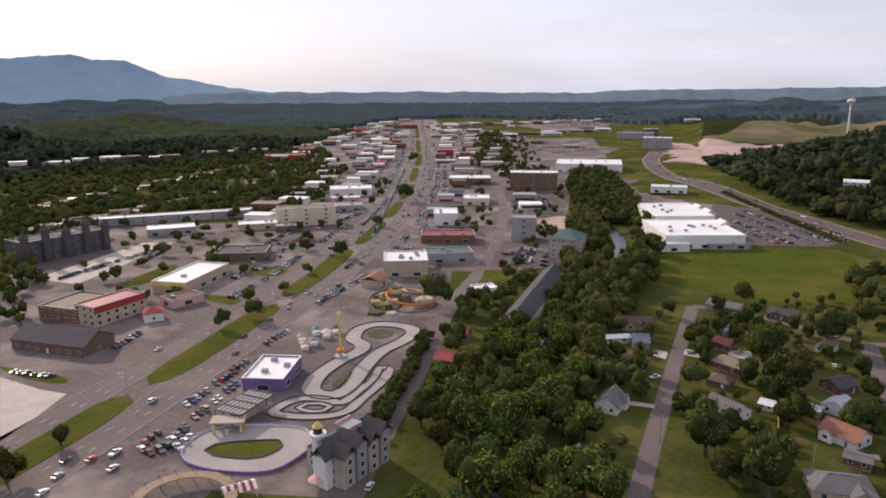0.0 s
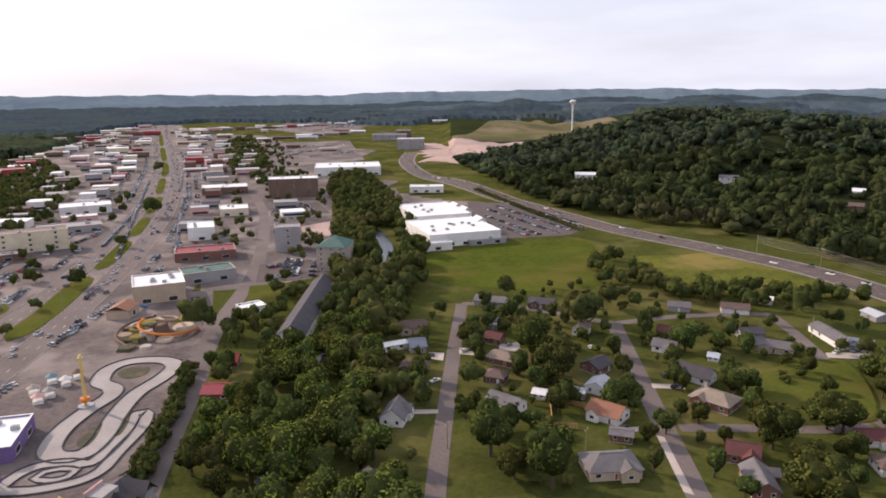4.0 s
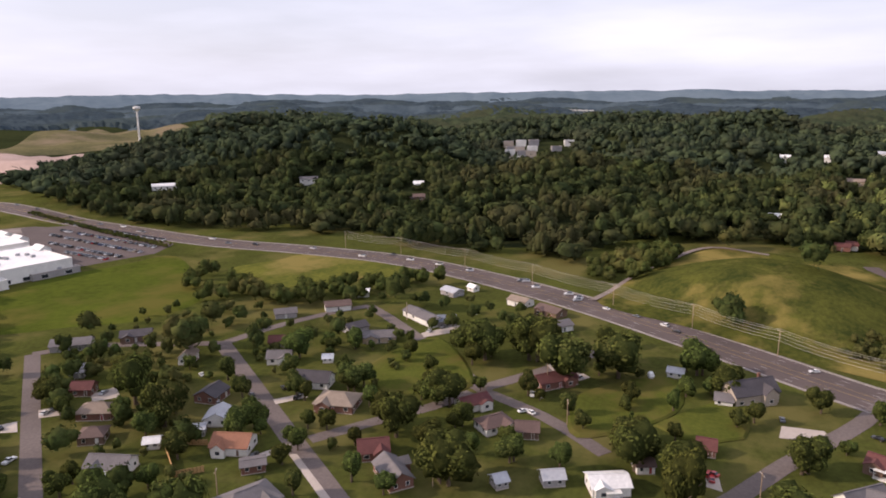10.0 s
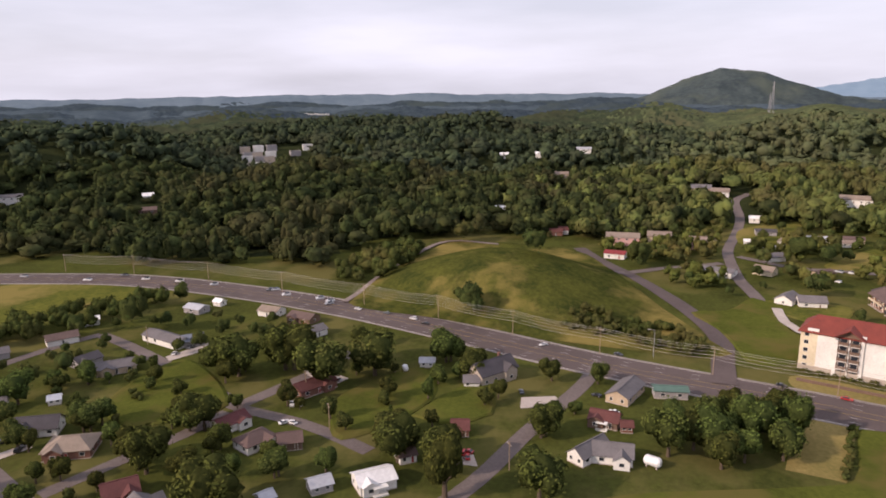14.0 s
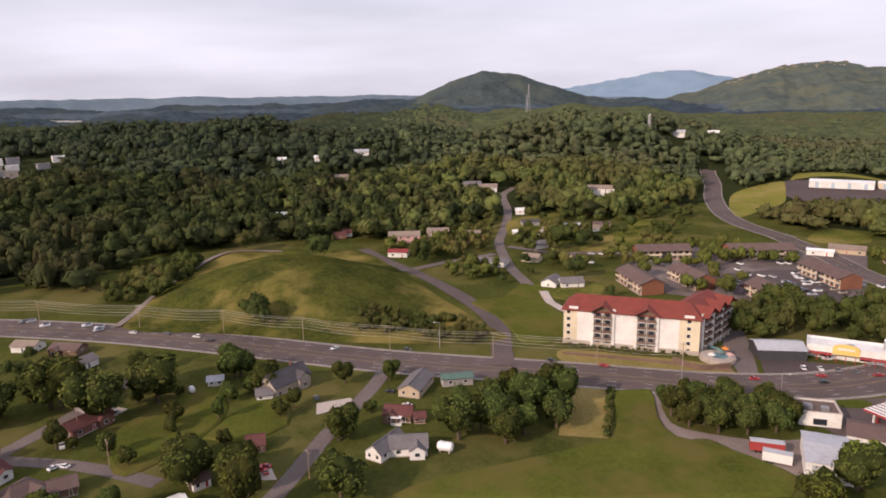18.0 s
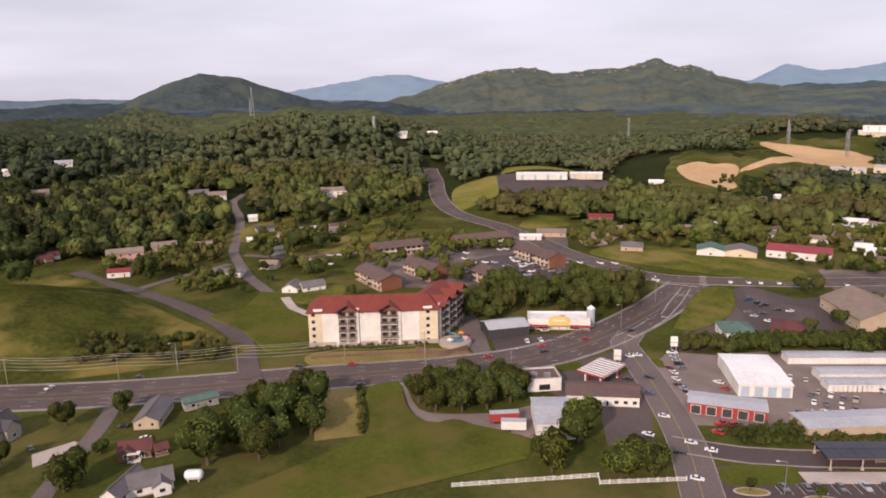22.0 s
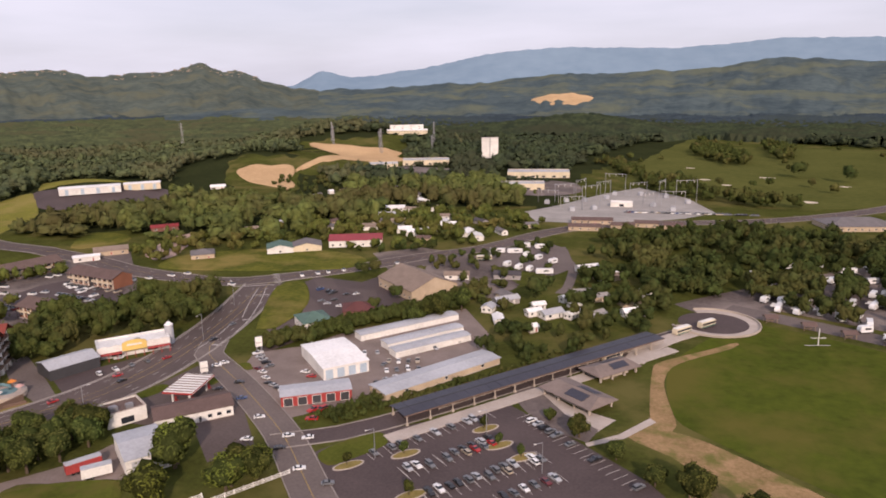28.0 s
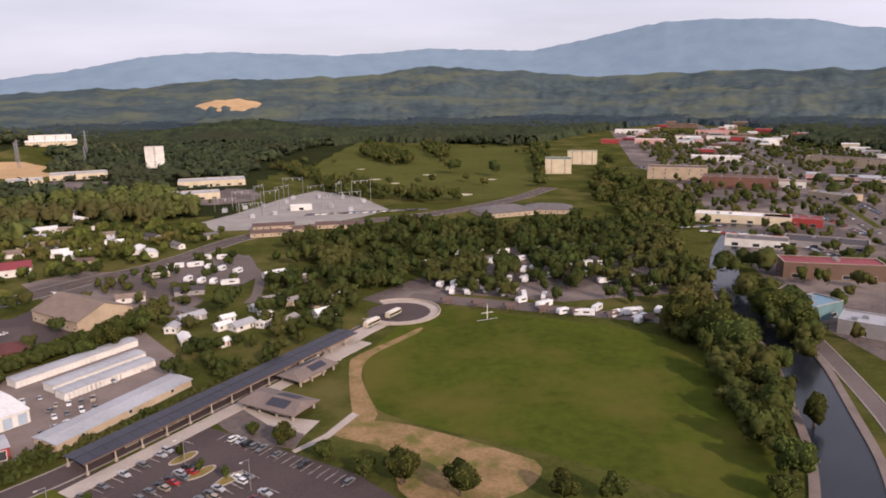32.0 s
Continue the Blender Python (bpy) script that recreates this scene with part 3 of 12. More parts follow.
for side, off in ((-1, -8.6), (1, 8.6)):
    ob = new("river_bank", strip_mesh("river_bank", [(*p, 0) for p in RIVER[:8]], off - 1.3, off + 1.3, 0.5, "gravel", 4, 0.6))
    tagged(ob, "stony river bank with rubble edge", "river bank", kind="structure")

# asphalt and planted median of the city strip
ob = new("pavement_strip", strip_mesh("pavement_strip", [(*p, 0) for p in PARKWAY], -78, 60, 0.02, "lot_mix", 20))
tagged(ob, "worn grey asphalt lots along the city strip", "car park", kind="structure")
def along(line, s):
    """Place and unit side vector at a distance along a plain line."""
    for (x0, y0), (x1, y1) in zip(line, line[1:]):
        d = math.hypot(x1 - x0, y1 - y0)
        if s <= d or (x1, y1) == line[-1]:
            u = ((x1 - x0) / d, (y1 - y0) / d)
            return (x0 + u[0] * s, y0 + u[1] * s), (u[1], -u[0])
        s -= d


for a, b, half, mid in ((0, 30, 5, 0), (44, 108, 6.2, 0.5), (117, 212, 6.5, 1.0), (224, 330, 6.0, -0.5), (343, 425, 4.6, 1), (440, 520, 4.2, 2), (535, 640, 4, 1), (660, 800, 4, 0), (820, 1000, 4, 0), (1020, 1300, 4, 0), (1330, 1700, 4, 0)):
    left, right = [], []
    for k in range(17):
        t = k / 16
        (x, y), (u, v) = along(PARKWAY, a + (b - a) * t)
        w = half * (1 - (2 * t - 1) ** 6) ** 0.5 + 0.05
        left.append((x + u * (mid - w), y + v * (mid - w)))
        right.append((x + u * (mid + w), y + v * (mid + w)))
    ob = new("median", plate_mesh("median", right + left[::-1], 0.2, "lawn", 0.2))
    tagged(ob, "raised grass median of the city road", "median", kind="structure")


# ---- woods ----
def lobes(seed, n_lobe, sub, cards, card, spread=0.55, tall=1.0):
    """A leafy crown about one metre in radius: bumpy lobes and loose leaf clumps; returns vertices and faces."""
    rng = random.Random(seed)
    g = Geo()
    balls = []
    for k in range(n_lobe):
        a = rng.uniform(0, 2 * math.pi)
        d = 0 if k == 0 else spread * rng.uniform(0.6, 1.0)
        c = Vector((d * math.cos(a), d * math.sin(a), rng.uniform(-0.35, 0.5) * tall if k else 0.1))
        rad = (0.72 if k == 0 else rng.uniform(0.36, 0.56))
        balls.append((c, rad))
        bm = bmesh.new()
        bmesh.ops.create_icosphere(bm, subdivisions=sub, radius=1.0)
        vs = []
        for v in bm.verts:
            f = 0.88 + 0.5 * noise.noise(v.co * 2.1 + Vector((seed * 3.1, k * 7.7, 0))) + 0.22 * noise.noise(v.co * 5.3 + Vector((seed, k * 2.7, 9)))
            vs.append((c.x + v.co.x * rad * f, c.y + v.co.y * rad * f, c.z + v.co.z * rad * f * tall))
        low = -9 if sub < 2 or cards > 300 else -0.45
        g.add(vs, [[v.index for v in p.verts] for p in bm.faces if p.calc_center_median().z > low])
        bm.free()
    inner = len(g.f)
    for _ in range(cards):
        c, rad = balls[rng.randrange(len(balls))]
        d = Vector((rng.gauss(0, 1), rng.gauss(0, 1), rng.gauss(0.25, 1))).normalized()
        p = c + Vector((d.x, d.y, d.z * tall)) * rad * rng.uniform(0.84, 1.2)
        t = d.orthogonal().normalized()
        t.rotate(Matrix.Rotation(rng.uniform(0, 6.28), 3, d))
        b = d.cross(t)
        tilt = Vector((rng.uniform(-0.7, 0.7), rng.uniform(-0.7, 0.7), rng.uniform(-0.7, 0.7)))
        t, b = (t + tilt) * card * rng.uniform(0.6, 1.3), (b - tilt) * card * rng.uniform(0.6, 1.3)
        g.add([p - t, p + b * 0.8, p + t, p - b * 0.8], [(0, 1, 2, 3)])
    return np.array(g.v), g.f, inner


def scatter(name, spots, kinds, mat, label):
    """Many trees as one mesh: spots are rows of x, y, z, radius, height and turn."""
    rng = np.random.RandomState(5)
    which = rng.randint(0, len(kinds), len(spots))
    V, sizes, loops = [], [], []
    base = 0
    for k, (v, f, _) in enumerate(kinds):
        some = spots[which == k]
        if not len(some):
            continue
        c, s = np.cos(some[:, 5])[:, None], np.sin(some[:, 5])[:, None]
        x = some[:, 0:1] + some[:, 3:4] * (c * v[:, 0] - s * v[:, 1])
        y = some[:, 1:2] + some[:, 3:4] * (s * v[:, 0] + c * v[:, 1])
        z = some[:, 2:3] + some[:, 4:5] * (0.56 + 0.5 * v[:, 2])
        V.append(np.stack([x, y, z], -1).reshape(-1, 3))
        ln = np.array([len(q) for q in f])
        idx = np.concatenate([np.array(q) for q in f])
        off = base + np.arange(len(some))[:, None] * len(v)
        loops.append((idx[None] + off).ravel())
        sizes.append(np.tile(ln, len(some)))
        base += len(some) * len(v)
    V, loops, sizes = np.concatenate(V), np.concatenate(loops), np.concatenate(sizes)
    me = bpy.data.meshes.new(name)
    me.vertices.add(len(V))
    me.vertices.foreach_set("co", V.ravel())
    me.loops.add(len(loops))
    me.loops.foreach_set("vertex_index", loops.astype(np.int32))
    me.polygons.add(len(sizes))
    me.polygons.foreach_set("loop_start", np.concatenate([[0], np.cumsum(sizes)[:-1]]).astype(np.int32))
    me.polygons.foreach_set("use_smooth", np.ones(len(sizes), bool))
    me.materials.append(M[mat])
    me.update(calc_edges=True)
    return tagged(new(name, me), label, "woods", kind="stuff")


CLEAR = []  # openings in the woods


def clearing(*pts):
    CLEAR.append(list(pts))


def forest():
    rng = np.random.RandomState(11)

    def spots(r0, r1, gap, az0, az1, size, tall):
        n = int(0.5 * radians(az1 - az0) * (r1 * r1 - r0 * r0) / (gap * gap))
        a, r = rng.uniform(az0, az1, n), np.sqrt(rng.uniform(r0 * r0, r1 * r1, n))
        x, y = CENTRE[0] + r * np.sin(np.radians(a)), CENTRE[1] + r * np.cos(np.radians(a))
        ok = r > edge_at(a) + 7 * np.sin(a * 9) + 5 * np.sin(a * 23 + 1)
        for poly in CLEAR:
            ok &= ~inside(poly, x, y)
        low = np.zeros(n, bool)
        for ox, oy, orad in OCC:
            ux, uy = CENTRE[0] - ox, CENTRE[1] - oy
            ul = math.hypot(ux, uy)
            if ul < 300:
                continue
            ux, uy = ux / ul, uy / ul
            u, v = (x - ox) * ux + (y - oy) * uy, (x - ox) * uy - (y - oy) * ux
            ok &= ~((np.abs(v) < orad + 3) & (np.abs(u) < orad + 6))
            low |= (np.abs(v) < orad) & (u > 0) & (u < orad + 20 + 0.02 * ul)
        for ox, oy, orad in ROAD_SPOTS:
            if math.hypot(ox - CENTRE[0], oy - CENTRE[1]) > 330:
                ok &= (x - ox) ** 2 + (y - oy) ** 2 > (orad + 7) ** 2
        x, y, small = x[ok], y[ok], np.where(low[ok], 0.45, 1.0)
        k = len(x)
        rad = size * rng.choice([0.45, 0.6, 0.75, 0.9, 1.1, 1.35, 1.7], k) * rng.uniform(0.85, 1.15, k) * (0.3 + 0.7 * small)
        return np.stack([x, y, height(x, y) - 1.0, rad, tall * rng.uniform(0.65, 1.3, k) * small, rng.uniform(0, 6.28, k)], 1)

    near = [lobes(s, 3 + s % 3, 2, 60, 0.19) for s in range(8)]
    mid = [lobes(s + 20, 2, 1, 18, 0.26) for s in range(6)]
    close, back = spots(350, 720, 9.0, -30, 172, 6.3, 14.5), spots(720, 1300, 12.0, -30, 218, 8.0, 14.5)
    # Trees past a bearing of about 98 degrees get the sunlit colour.
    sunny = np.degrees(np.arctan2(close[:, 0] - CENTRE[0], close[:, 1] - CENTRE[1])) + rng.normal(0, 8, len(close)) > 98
    scatter("woods_near", close[~sunny], near, "wood_canopy", "dense dark deciduous wood on the hillside")
    scatter("woods_light", close[sunny], near, "wood_sunny", "mixed wood in a sunlit tone above the junction")
    bearing = np.degrees(np.arctan2(back[:, 0] - CENTRE[0], back[:, 1] - CENTRE[1])) + rng.normal(0, 4, len(back))
    pale = (bearing > 99) & (bearing < 152)
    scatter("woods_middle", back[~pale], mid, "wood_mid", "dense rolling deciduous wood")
    scatter("woods_pale", back[pale], mid, "wood_light", "rolling mixed wood in a sunlit tone")


def far_canopy(az0=-36, az1=224, r0=1285, r1=4350, cols=1150, rows=150):
    """The far woods as one closed, bumpy canopy that drops to the ground at its edges."""
    rng = np.random.RandomState(23)
    a, r = np.meshgrid(np.linspace(az0, az1, cols), r0 * np.exp(np.linspace(0, math.log(r1 / r0), rows)), indexing="xy")
    a = a + rng.uniform(-0.09, 0.09, a.shape)
    r = r * (1 + rng.uniform(-0.0025, 0.0025, r.shape))
    x, y = CENTRE[0] + r * np.sin(np.radians(a)), CENTRE[1] + r * np.cos(np.radians(a))
    ok = r > edge_at(a) + 12 * np.sin(a * 9) + 8 * np.sin(a * 23 + 1)
    for poly in CLEAR:
        ok &= ~inside(poly, x, y)
    for ox, oy, orad in OCC:
        if math.hypot(ox - CENTRE[0], oy - CENTRE[1]) > r0 - 60:
            ok &= (x - ox) ** 2 + (y - oy) ** 2 > (orad + 14) ** 2
    for ox, oy, orad in ROAD_SPOTS:
        if math.hypot(ox - CENTRE[0], oy - CENTRE[1]) > r0 - 60:
            ok &= (x - ox) ** 2 + (y - oy) ** 2 > (orad + 10) ** 2
    z = height(x, y) + np.where(ok, 7 + rng.uniform(0, 7, x.shape) + 3 * np.sin(x / 41) * np.sin(y / 53), -1.5)
    keep = ok[:-1, :-1] | ok[1:, :-1] | ok[:-1, 1:] | ok[1:, 1:]
    k = np.arange(rows * cols).reshape(rows, cols)
    quads = np.stack([k[:-1, :-1], k[1:, :-1], k[1:, 1:], k[:-1, 1:]], -1)[keep][:, ::-1]
    used, index = np.unique(quads, return_inverse=True)
    # Beyond about 1750 m the canopy takes the haze-blue colour.
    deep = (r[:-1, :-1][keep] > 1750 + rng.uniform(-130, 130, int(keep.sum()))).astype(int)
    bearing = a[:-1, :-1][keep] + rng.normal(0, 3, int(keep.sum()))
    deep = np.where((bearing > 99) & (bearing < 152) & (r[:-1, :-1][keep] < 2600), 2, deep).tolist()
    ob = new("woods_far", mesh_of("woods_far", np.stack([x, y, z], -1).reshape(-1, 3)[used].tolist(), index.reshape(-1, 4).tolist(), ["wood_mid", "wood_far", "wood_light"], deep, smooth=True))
    edge = ~(ok[:-1, :-1] & ok[1:, :-1] & ok[:-1, 1:] & ok[1:, 1:])[keep]
    ob.data.polygons.foreach_set("use_smooth", ~edge)
    tagged(ob, "far dark deciduous woods over rolling hills", "woods", kind="stuff")


# ---- building materials ----
def tones(prefix, table, **kw):
    for name, c in table.items():
        M[prefix + name] = surf(f"{name} {prefix.strip('_')}", c, **kw)


tones("wall_", {"white": (0.74, 0.72, 0.68), "cream": (0.66, 0.57, 0.41), "yellow": (0.74, 0.52, 0.16), "tan": (0.48, 0.38, 0.27), "brick": (0.20, 0.098, 0.072), "orange_brick": (0.23, 0.095, 0.055), "grey": (0.33, 0.31, 0.31), "brown": (0.17, 0.11, 0.08), "stone": (0.42, 0.36, 0.30), "purple": (0.20, 0.13, 0.31), "red": (0.34, 0.05, 0.045), "keep": (0.095, 0.088, 0.092), "dark": (0.05, 0.05, 0.055), "teal": (0.14, 0.24, 0.26), "pink": (0.60, 0.36, 0.33), "blue": (0.13, 0.25, 0.42), "pale_blue": (0.40, 0.49, 0.58), "orange": (0.70, 0.24, 0.05)}, rough=0.85, s1=0.12, s2=2.0, bump=0.08)
tones("roof_", {"grey": (0.155, 0.142, 0.145), "dark": (0.075, 0.068, 0.075), "brown": (0.128, 0.086, 0.076), "tan": (0.25, 0.195, 0.155), "rust": (0.29, 0.14, 0.085), "maroon": (0.12, 0.045, 0.042), "red": (0.26, 0.045, 0.042), "green": (0.09, 0.155, 0.13), "slate": (0.17, 0.19, 0.23)}, rough=0.9, s1=0.25, s2=2.4, bump=0.3, vary=0.12)
tones("roof_", {"white": (0.80, 0.79, 0.78), "metal": (0.42, 0.43, 0.46), "flat": (0.30, 0.28, 0.27), "bluemetal": (0.16, 0.28, 0.36), "redmetal": (0.27, 0.04, 0.05)}, rough=0.55, s1=0.05, s2=0.9, bump=0.05)
M["wire"] = surf("bare bright wire", (0.55, 0.53, 0.50), rough=0.6)
M["glass"] = surf("window glass", (0.03, 0.035, 0.045), rough=0.12, spec=0.6)
M["frame"] = surf("white window frame", (0.72, 0.70, 0.66), rough=0.6)
M["steel"] = surf("galvanised steel", (0.38, 0.38, 0.40), rough=0.45, metal=0.6)
M["timber"] = surf("weathered timber", (0.30, 0.22, 0.15), rough=0.9, bump=0.3)
M["fence_white"] = surf("white fence paint", (0.78, 0.76, 0.72), rough=0.6)
M["fence_wood"] = surf("warm fence boards", (0.50, 0.30, 0.13), rough=0.85, bump=0.2)
M["rubber"] = surf("tyre rubber", (0.02, 0.02, 0.02), rough=0.9)
M["canvas"] = surf("off-white canvas", (0.70, 0.66, 0.60), rough=0.9)
for nm, c in {"white": (0.78, 0.78, 0.78), "silver": (0.42, 0.43, 0.45), "grey": (0.14, 0.145, 0.155), "black": (0.018, 0.018, 0.022), "red": (0.42, 0.02, 0.02), "blue": (0.035, 0.07, 0.18), "maroon": (0.13, 0.015, 0.02), "beige": (0.40, 0.34, 0.26), "yellow": (0.65, 0.42, 0.03)}.items():
    M["car_" + nm] = surf(nm + " car paint", c, rough=0.28, spec=0.6)


# ---- building pieces ----
OCC = []  # what trees keep clear of: x, y, radius

def occupy(x, y, rot, L, D):
    """Marks a building's footprint as circles along its longer side."""
    n = max(1, round(max(L, D) / min(L, D)))
    a = radians(rot + (0 if L >= D else 90))
    for k in range(n):
        t = ((k + 0.5) / n - 0.5) * max(L, D)
        OCC.append((x + t * math.cos(a), y + t * math.sin(a), min(L, D) * 0.62 + 0.5))


def inset_panel(name, w, h, rim, outer, inner, proud=0.06, sunk=0.05):
    """One connected piece: a proud rim round a sunken panel, facing -y."""
    g = Geo()
    o = [(-w / 2, 0), (w / 2, 0), (w / 2, h), (-w / 2, h)]
    i = [(-w / 2 + rim, rim), (w / 2 - rim, rim), (w / 2 - rim, h - rim), (-w / 2 + rim, h - rim)]
    v = [(x, 0.05, z) for x, z in o] + [(x, -proud, z) for x, z in o] + [(x, -proud, z) for x, z in i] + [(x, -proud + sunk, z) for x, z in i]
    f = []
    for k in range(4):
        l = (k + 1) % 4
        f += [(k, k + 4, l + 4, l), (k + 4, k + 8, l + 8, l + 4), (k + 8, k + 12, l + 12, l + 8)]
    f = [q[::-1] for q in f]
    f.append((12, 13, 14, 15))
    return mesh_of(name, v, f, [outer, inner], [0] * 12 + [1])


def window_mesh(w, h, frame="frame"):
    return kept(("window", w, h, frame), lambda: inset_panel("window", w, h, 0.1, frame, "glass"))


def door_mesh(w, h, mat):
    return kept(("door", w, h, mat), lambda: inset_panel("door", w, h, 0.12, "frame", mat, 0.07, 0.03))


def side_pose(side, L, D, u, z, out=0.0):
    """A place on one of a block's four sides: 0 front, 1 right, 2 back, 3 left."""
    return (pose(u, -D / 2 - out, z, 0, 0, 0), pose(L / 2 + out, u, z, 0, 0, 90), pose(-u, D / 2 + out, z, 0, 0, 180), pose(-L / 2 - out, -u, z, 0, 0, 270))[side]


def gable_roof(L, D, h, rh, over=0.45, t=0.18, hip=0.0):
    """Two slopes with thickness along x; hip draws the ridge in from the ends."""
    g = Geo()
    a, b = L / 2 + over, D / 2 + over
    drop = rh * over / (D / 2)
    for s in (-1, 1):
        lo = [(-a, s * b, h - drop), (a, s * b, h - drop), (a - hip, 0, h + rh), (-a + hip, 0, h + rh)]
        hi = [(x, y, z + t) for x, y, z in lo]
        f = [(4, 5, 6, 7), (0, 3, 2, 1), (0, 1, 5, 4), (1, 2, 6, 5), (3, 0, 4, 7)]
        g.add(lo + hi, f if s < 0 else [q[::-1] for q in f])
    if hip:
        for s in (-1, 1):
            lo = [(s * a, -b, h - drop), (s * a, b, h - drop), (s * (a - hip), 0, h + rh)]
            hi = [(x, y, z + t) for x, y, z in lo]
            f = [(3, 4, 5), (0, 2, 1), (0, 1, 4, 3)]
            g.add(lo + hi, f if s > 0 else [q[::-1] for q in f])
    return g


def seat(x, y, rot, L, D):
    """The height at which a building stands clear of a slope."""
    m = pose(x, y, 0, 0, 0, rot)
    return max(float(height(q.x, q.y)) for q in (m @ Vector((u * L / 2, v * D / 2, 0)) for u, v in product((-1, 0, 1), (-1, 0, 1))))


def house(x, y, rot, L, D, h=2.8, rh=2.2, wall="white", roof="grey", kind="gable", label="", chimney=False, porch=False, z=0.0, doors=1, wins=None, category="house"):
    """A detached house: walls with gables, a pitched roof, windows, a door, perhaps a chimney and a porch."""
    label = label or f"{wall.replace('_', ' ')} single-storey house with a {roof} shingle roof"
    if category in ("house", "shed", "carport", "garage") and math.hypot(x, y) < 340:
        L, D, h, rh = L * 0.86, D * 0.84, h * 0.94, rh * 0.95
    z = z or seat(x, y, rot, L, D)
    occupy(x, y, rot, L, D)
    e = thing("house" if category == "house" else category.replace(" ", "_"), pose(x, y, z, 0, 0, rot), label, category, "houses" if category == "house" else "")
    hip = D / 2 * 0.9 if kind == "hip" else 0.0
    g = Geo().box(-L / 2, -D / 2, -4.0 if z > 3 else 0, L / 2, D / 2, h)
    if kind == "gable":
        for s in (-1, 1):
            p = [(s * L / 2, -D / 2, h), (s * L / 2, D / 2, h), (s * L / 2, 0, h + rh), (s * (L / 2 - 0.25), -D / 2, h), (s * (L / 2 - 0.25), D / 2, h), (s * (L / 2 - 0.25), 0, h + rh)]
            f = [(0, 1, 2), (3, 5, 4), (0, 2, 5, 3), (1, 4, 5, 2)]
            g.add(p, f if s > 0 else [q[::-1] for q in f])
    part("wall", g.mesh("wall", "wall_" + wall), e)
    part("roof", gable_roof(L, D, h, rh, hip=hip).mesh("roof", "roof_" + roof), e, label=f"{roof} roof")
    if math.hypot(x, y) < 300:
        part("ridge_cap", Geo().box(-L / 2 + hip - 0.3, -0.2, h + rh + 0.02, L / 2 - hip + 0.3, 0.2, h + rh + 0.24).mesh("ridge_cap", "roof_" + roof), e)
    if math.hypot(x, y) < 300:
        part("foundation", Geo().box(-L / 2 - 0.08, -D / 2 - 0.08, -1.2, L / 2 + 0.08, D / 2 + 0.08, 0.25).mesh("foundation", "concrete"), e)
    n = wins or max(2, int(L / 4))
    rng = random.Random(int(x * 13 + y * 7))
    storeys = max(1, int(h / 2.7))
    for s in range(storeys):
        far = math.hypot(x, y) > 300
        for side, span, k in ((0, L, n), (2, L, n), (1, D, 2), (3, D, 2)):
            away = math.cos(radians(rot + (-90, 0, 90, 180)[side])) * x + math.sin(radians(rot + (-90, 0, 90, 180)[side])) * y > 0
            if away:
                k = 0 if far or side in (1, 3) else 1
            elif far:
                k = max(1, k - 1)
            for j in range(k):
                u = span * ((j + 0.5) / k - 0.5)
                if side in (0, 2) and s == 0 and j == k // 2 and doors:
                    part("door", door_mesh(0.95, 2.05, "wall_" + rng.choice(["brown", "red", "white", "dark"])), e, side_pose(side, L, D, u, 0.05))
                else:
                    part("window", window_mesh(1.5 if span > 8 else 1.1, 1.25), e, side_pose(side, L, D, u, 0.95 + s * 2.8))
    if category == "house" and 8 < L < 22 and math.hypot(x, y) < 330 and rng.random() < 0.75:
        u, deep, wide = rng.choice((-1, 1)) * L * 0.24, D / 2 + rng.uniform(1.0, 2.4), rng.uniform(3.6, 4.8)
        w = part("cross_wing", Geo().box(u - wide / 2, -deep, 0, u + wide / 2, -D / 2 + 0.2, h).add([(u - wide / 2, -deep, h), (u + wide / 2, -deep, h), (u, -deep, h + rh * 0.62), (u, -deep + 0.2, h + rh * 0.62), (u - wide / 2, -deep + 0.2, h), (u + wide / 2, -deep + 0.2, h)], [(0, 1, 2), (4, 3, 5), (0, 2, 3, 4), (1, 5, 3, 2)]).mesh("cross_wing", "wall_" + wall), e)
        part("wing_roof", gable_roof(deep, wide, h, rh * 0.65, 0.3, 0.16).mesh("wing_roof", "roof_" + roof), w, pose(u, -deep / 2, 0, 0, 0, 90))
        part("window", window_mesh(1.5, 1.25), w, pose(u, -deep, 0.95))
    if chimney:
        part("chimney", Geo().box(L * 0.22, D * 0.1, h, L * 0.22 + 0.9, D * 0.1 + 0.7, h + rh + 1.0).box(L * 0.22 - 0.1, D * 0.1 - 0.1, h + rh + 1.0, L * 0.22 + 1.0, D * 0.1 + 0.8, h + rh + 1.15).mesh("chimney", "wall_brick"), e)
    if porch:
        p = part("porch", Geo().box(-L * 0.2, -D / 2 - 2.2, 0, L * 0.2, -D / 2, 0.3).mesh("porch", "wall_white"), e)
        part("porch_roof", Geo().box(-L * 0.2, -D / 2 - 2.3, 2.4, L * 0.2, -D / 2, 2.55).mesh("porch_roof", "wall_white"), p)
        for s in (-1, 1):
            part("post", Geo().box(s * L * 0.18 - 0.07, -D / 2 - 2.1, 0.3, s * L * 0.18 + 0.07, -D / 2 - 1.96, 2.4).mesh("post", "frame"), p)
    return e


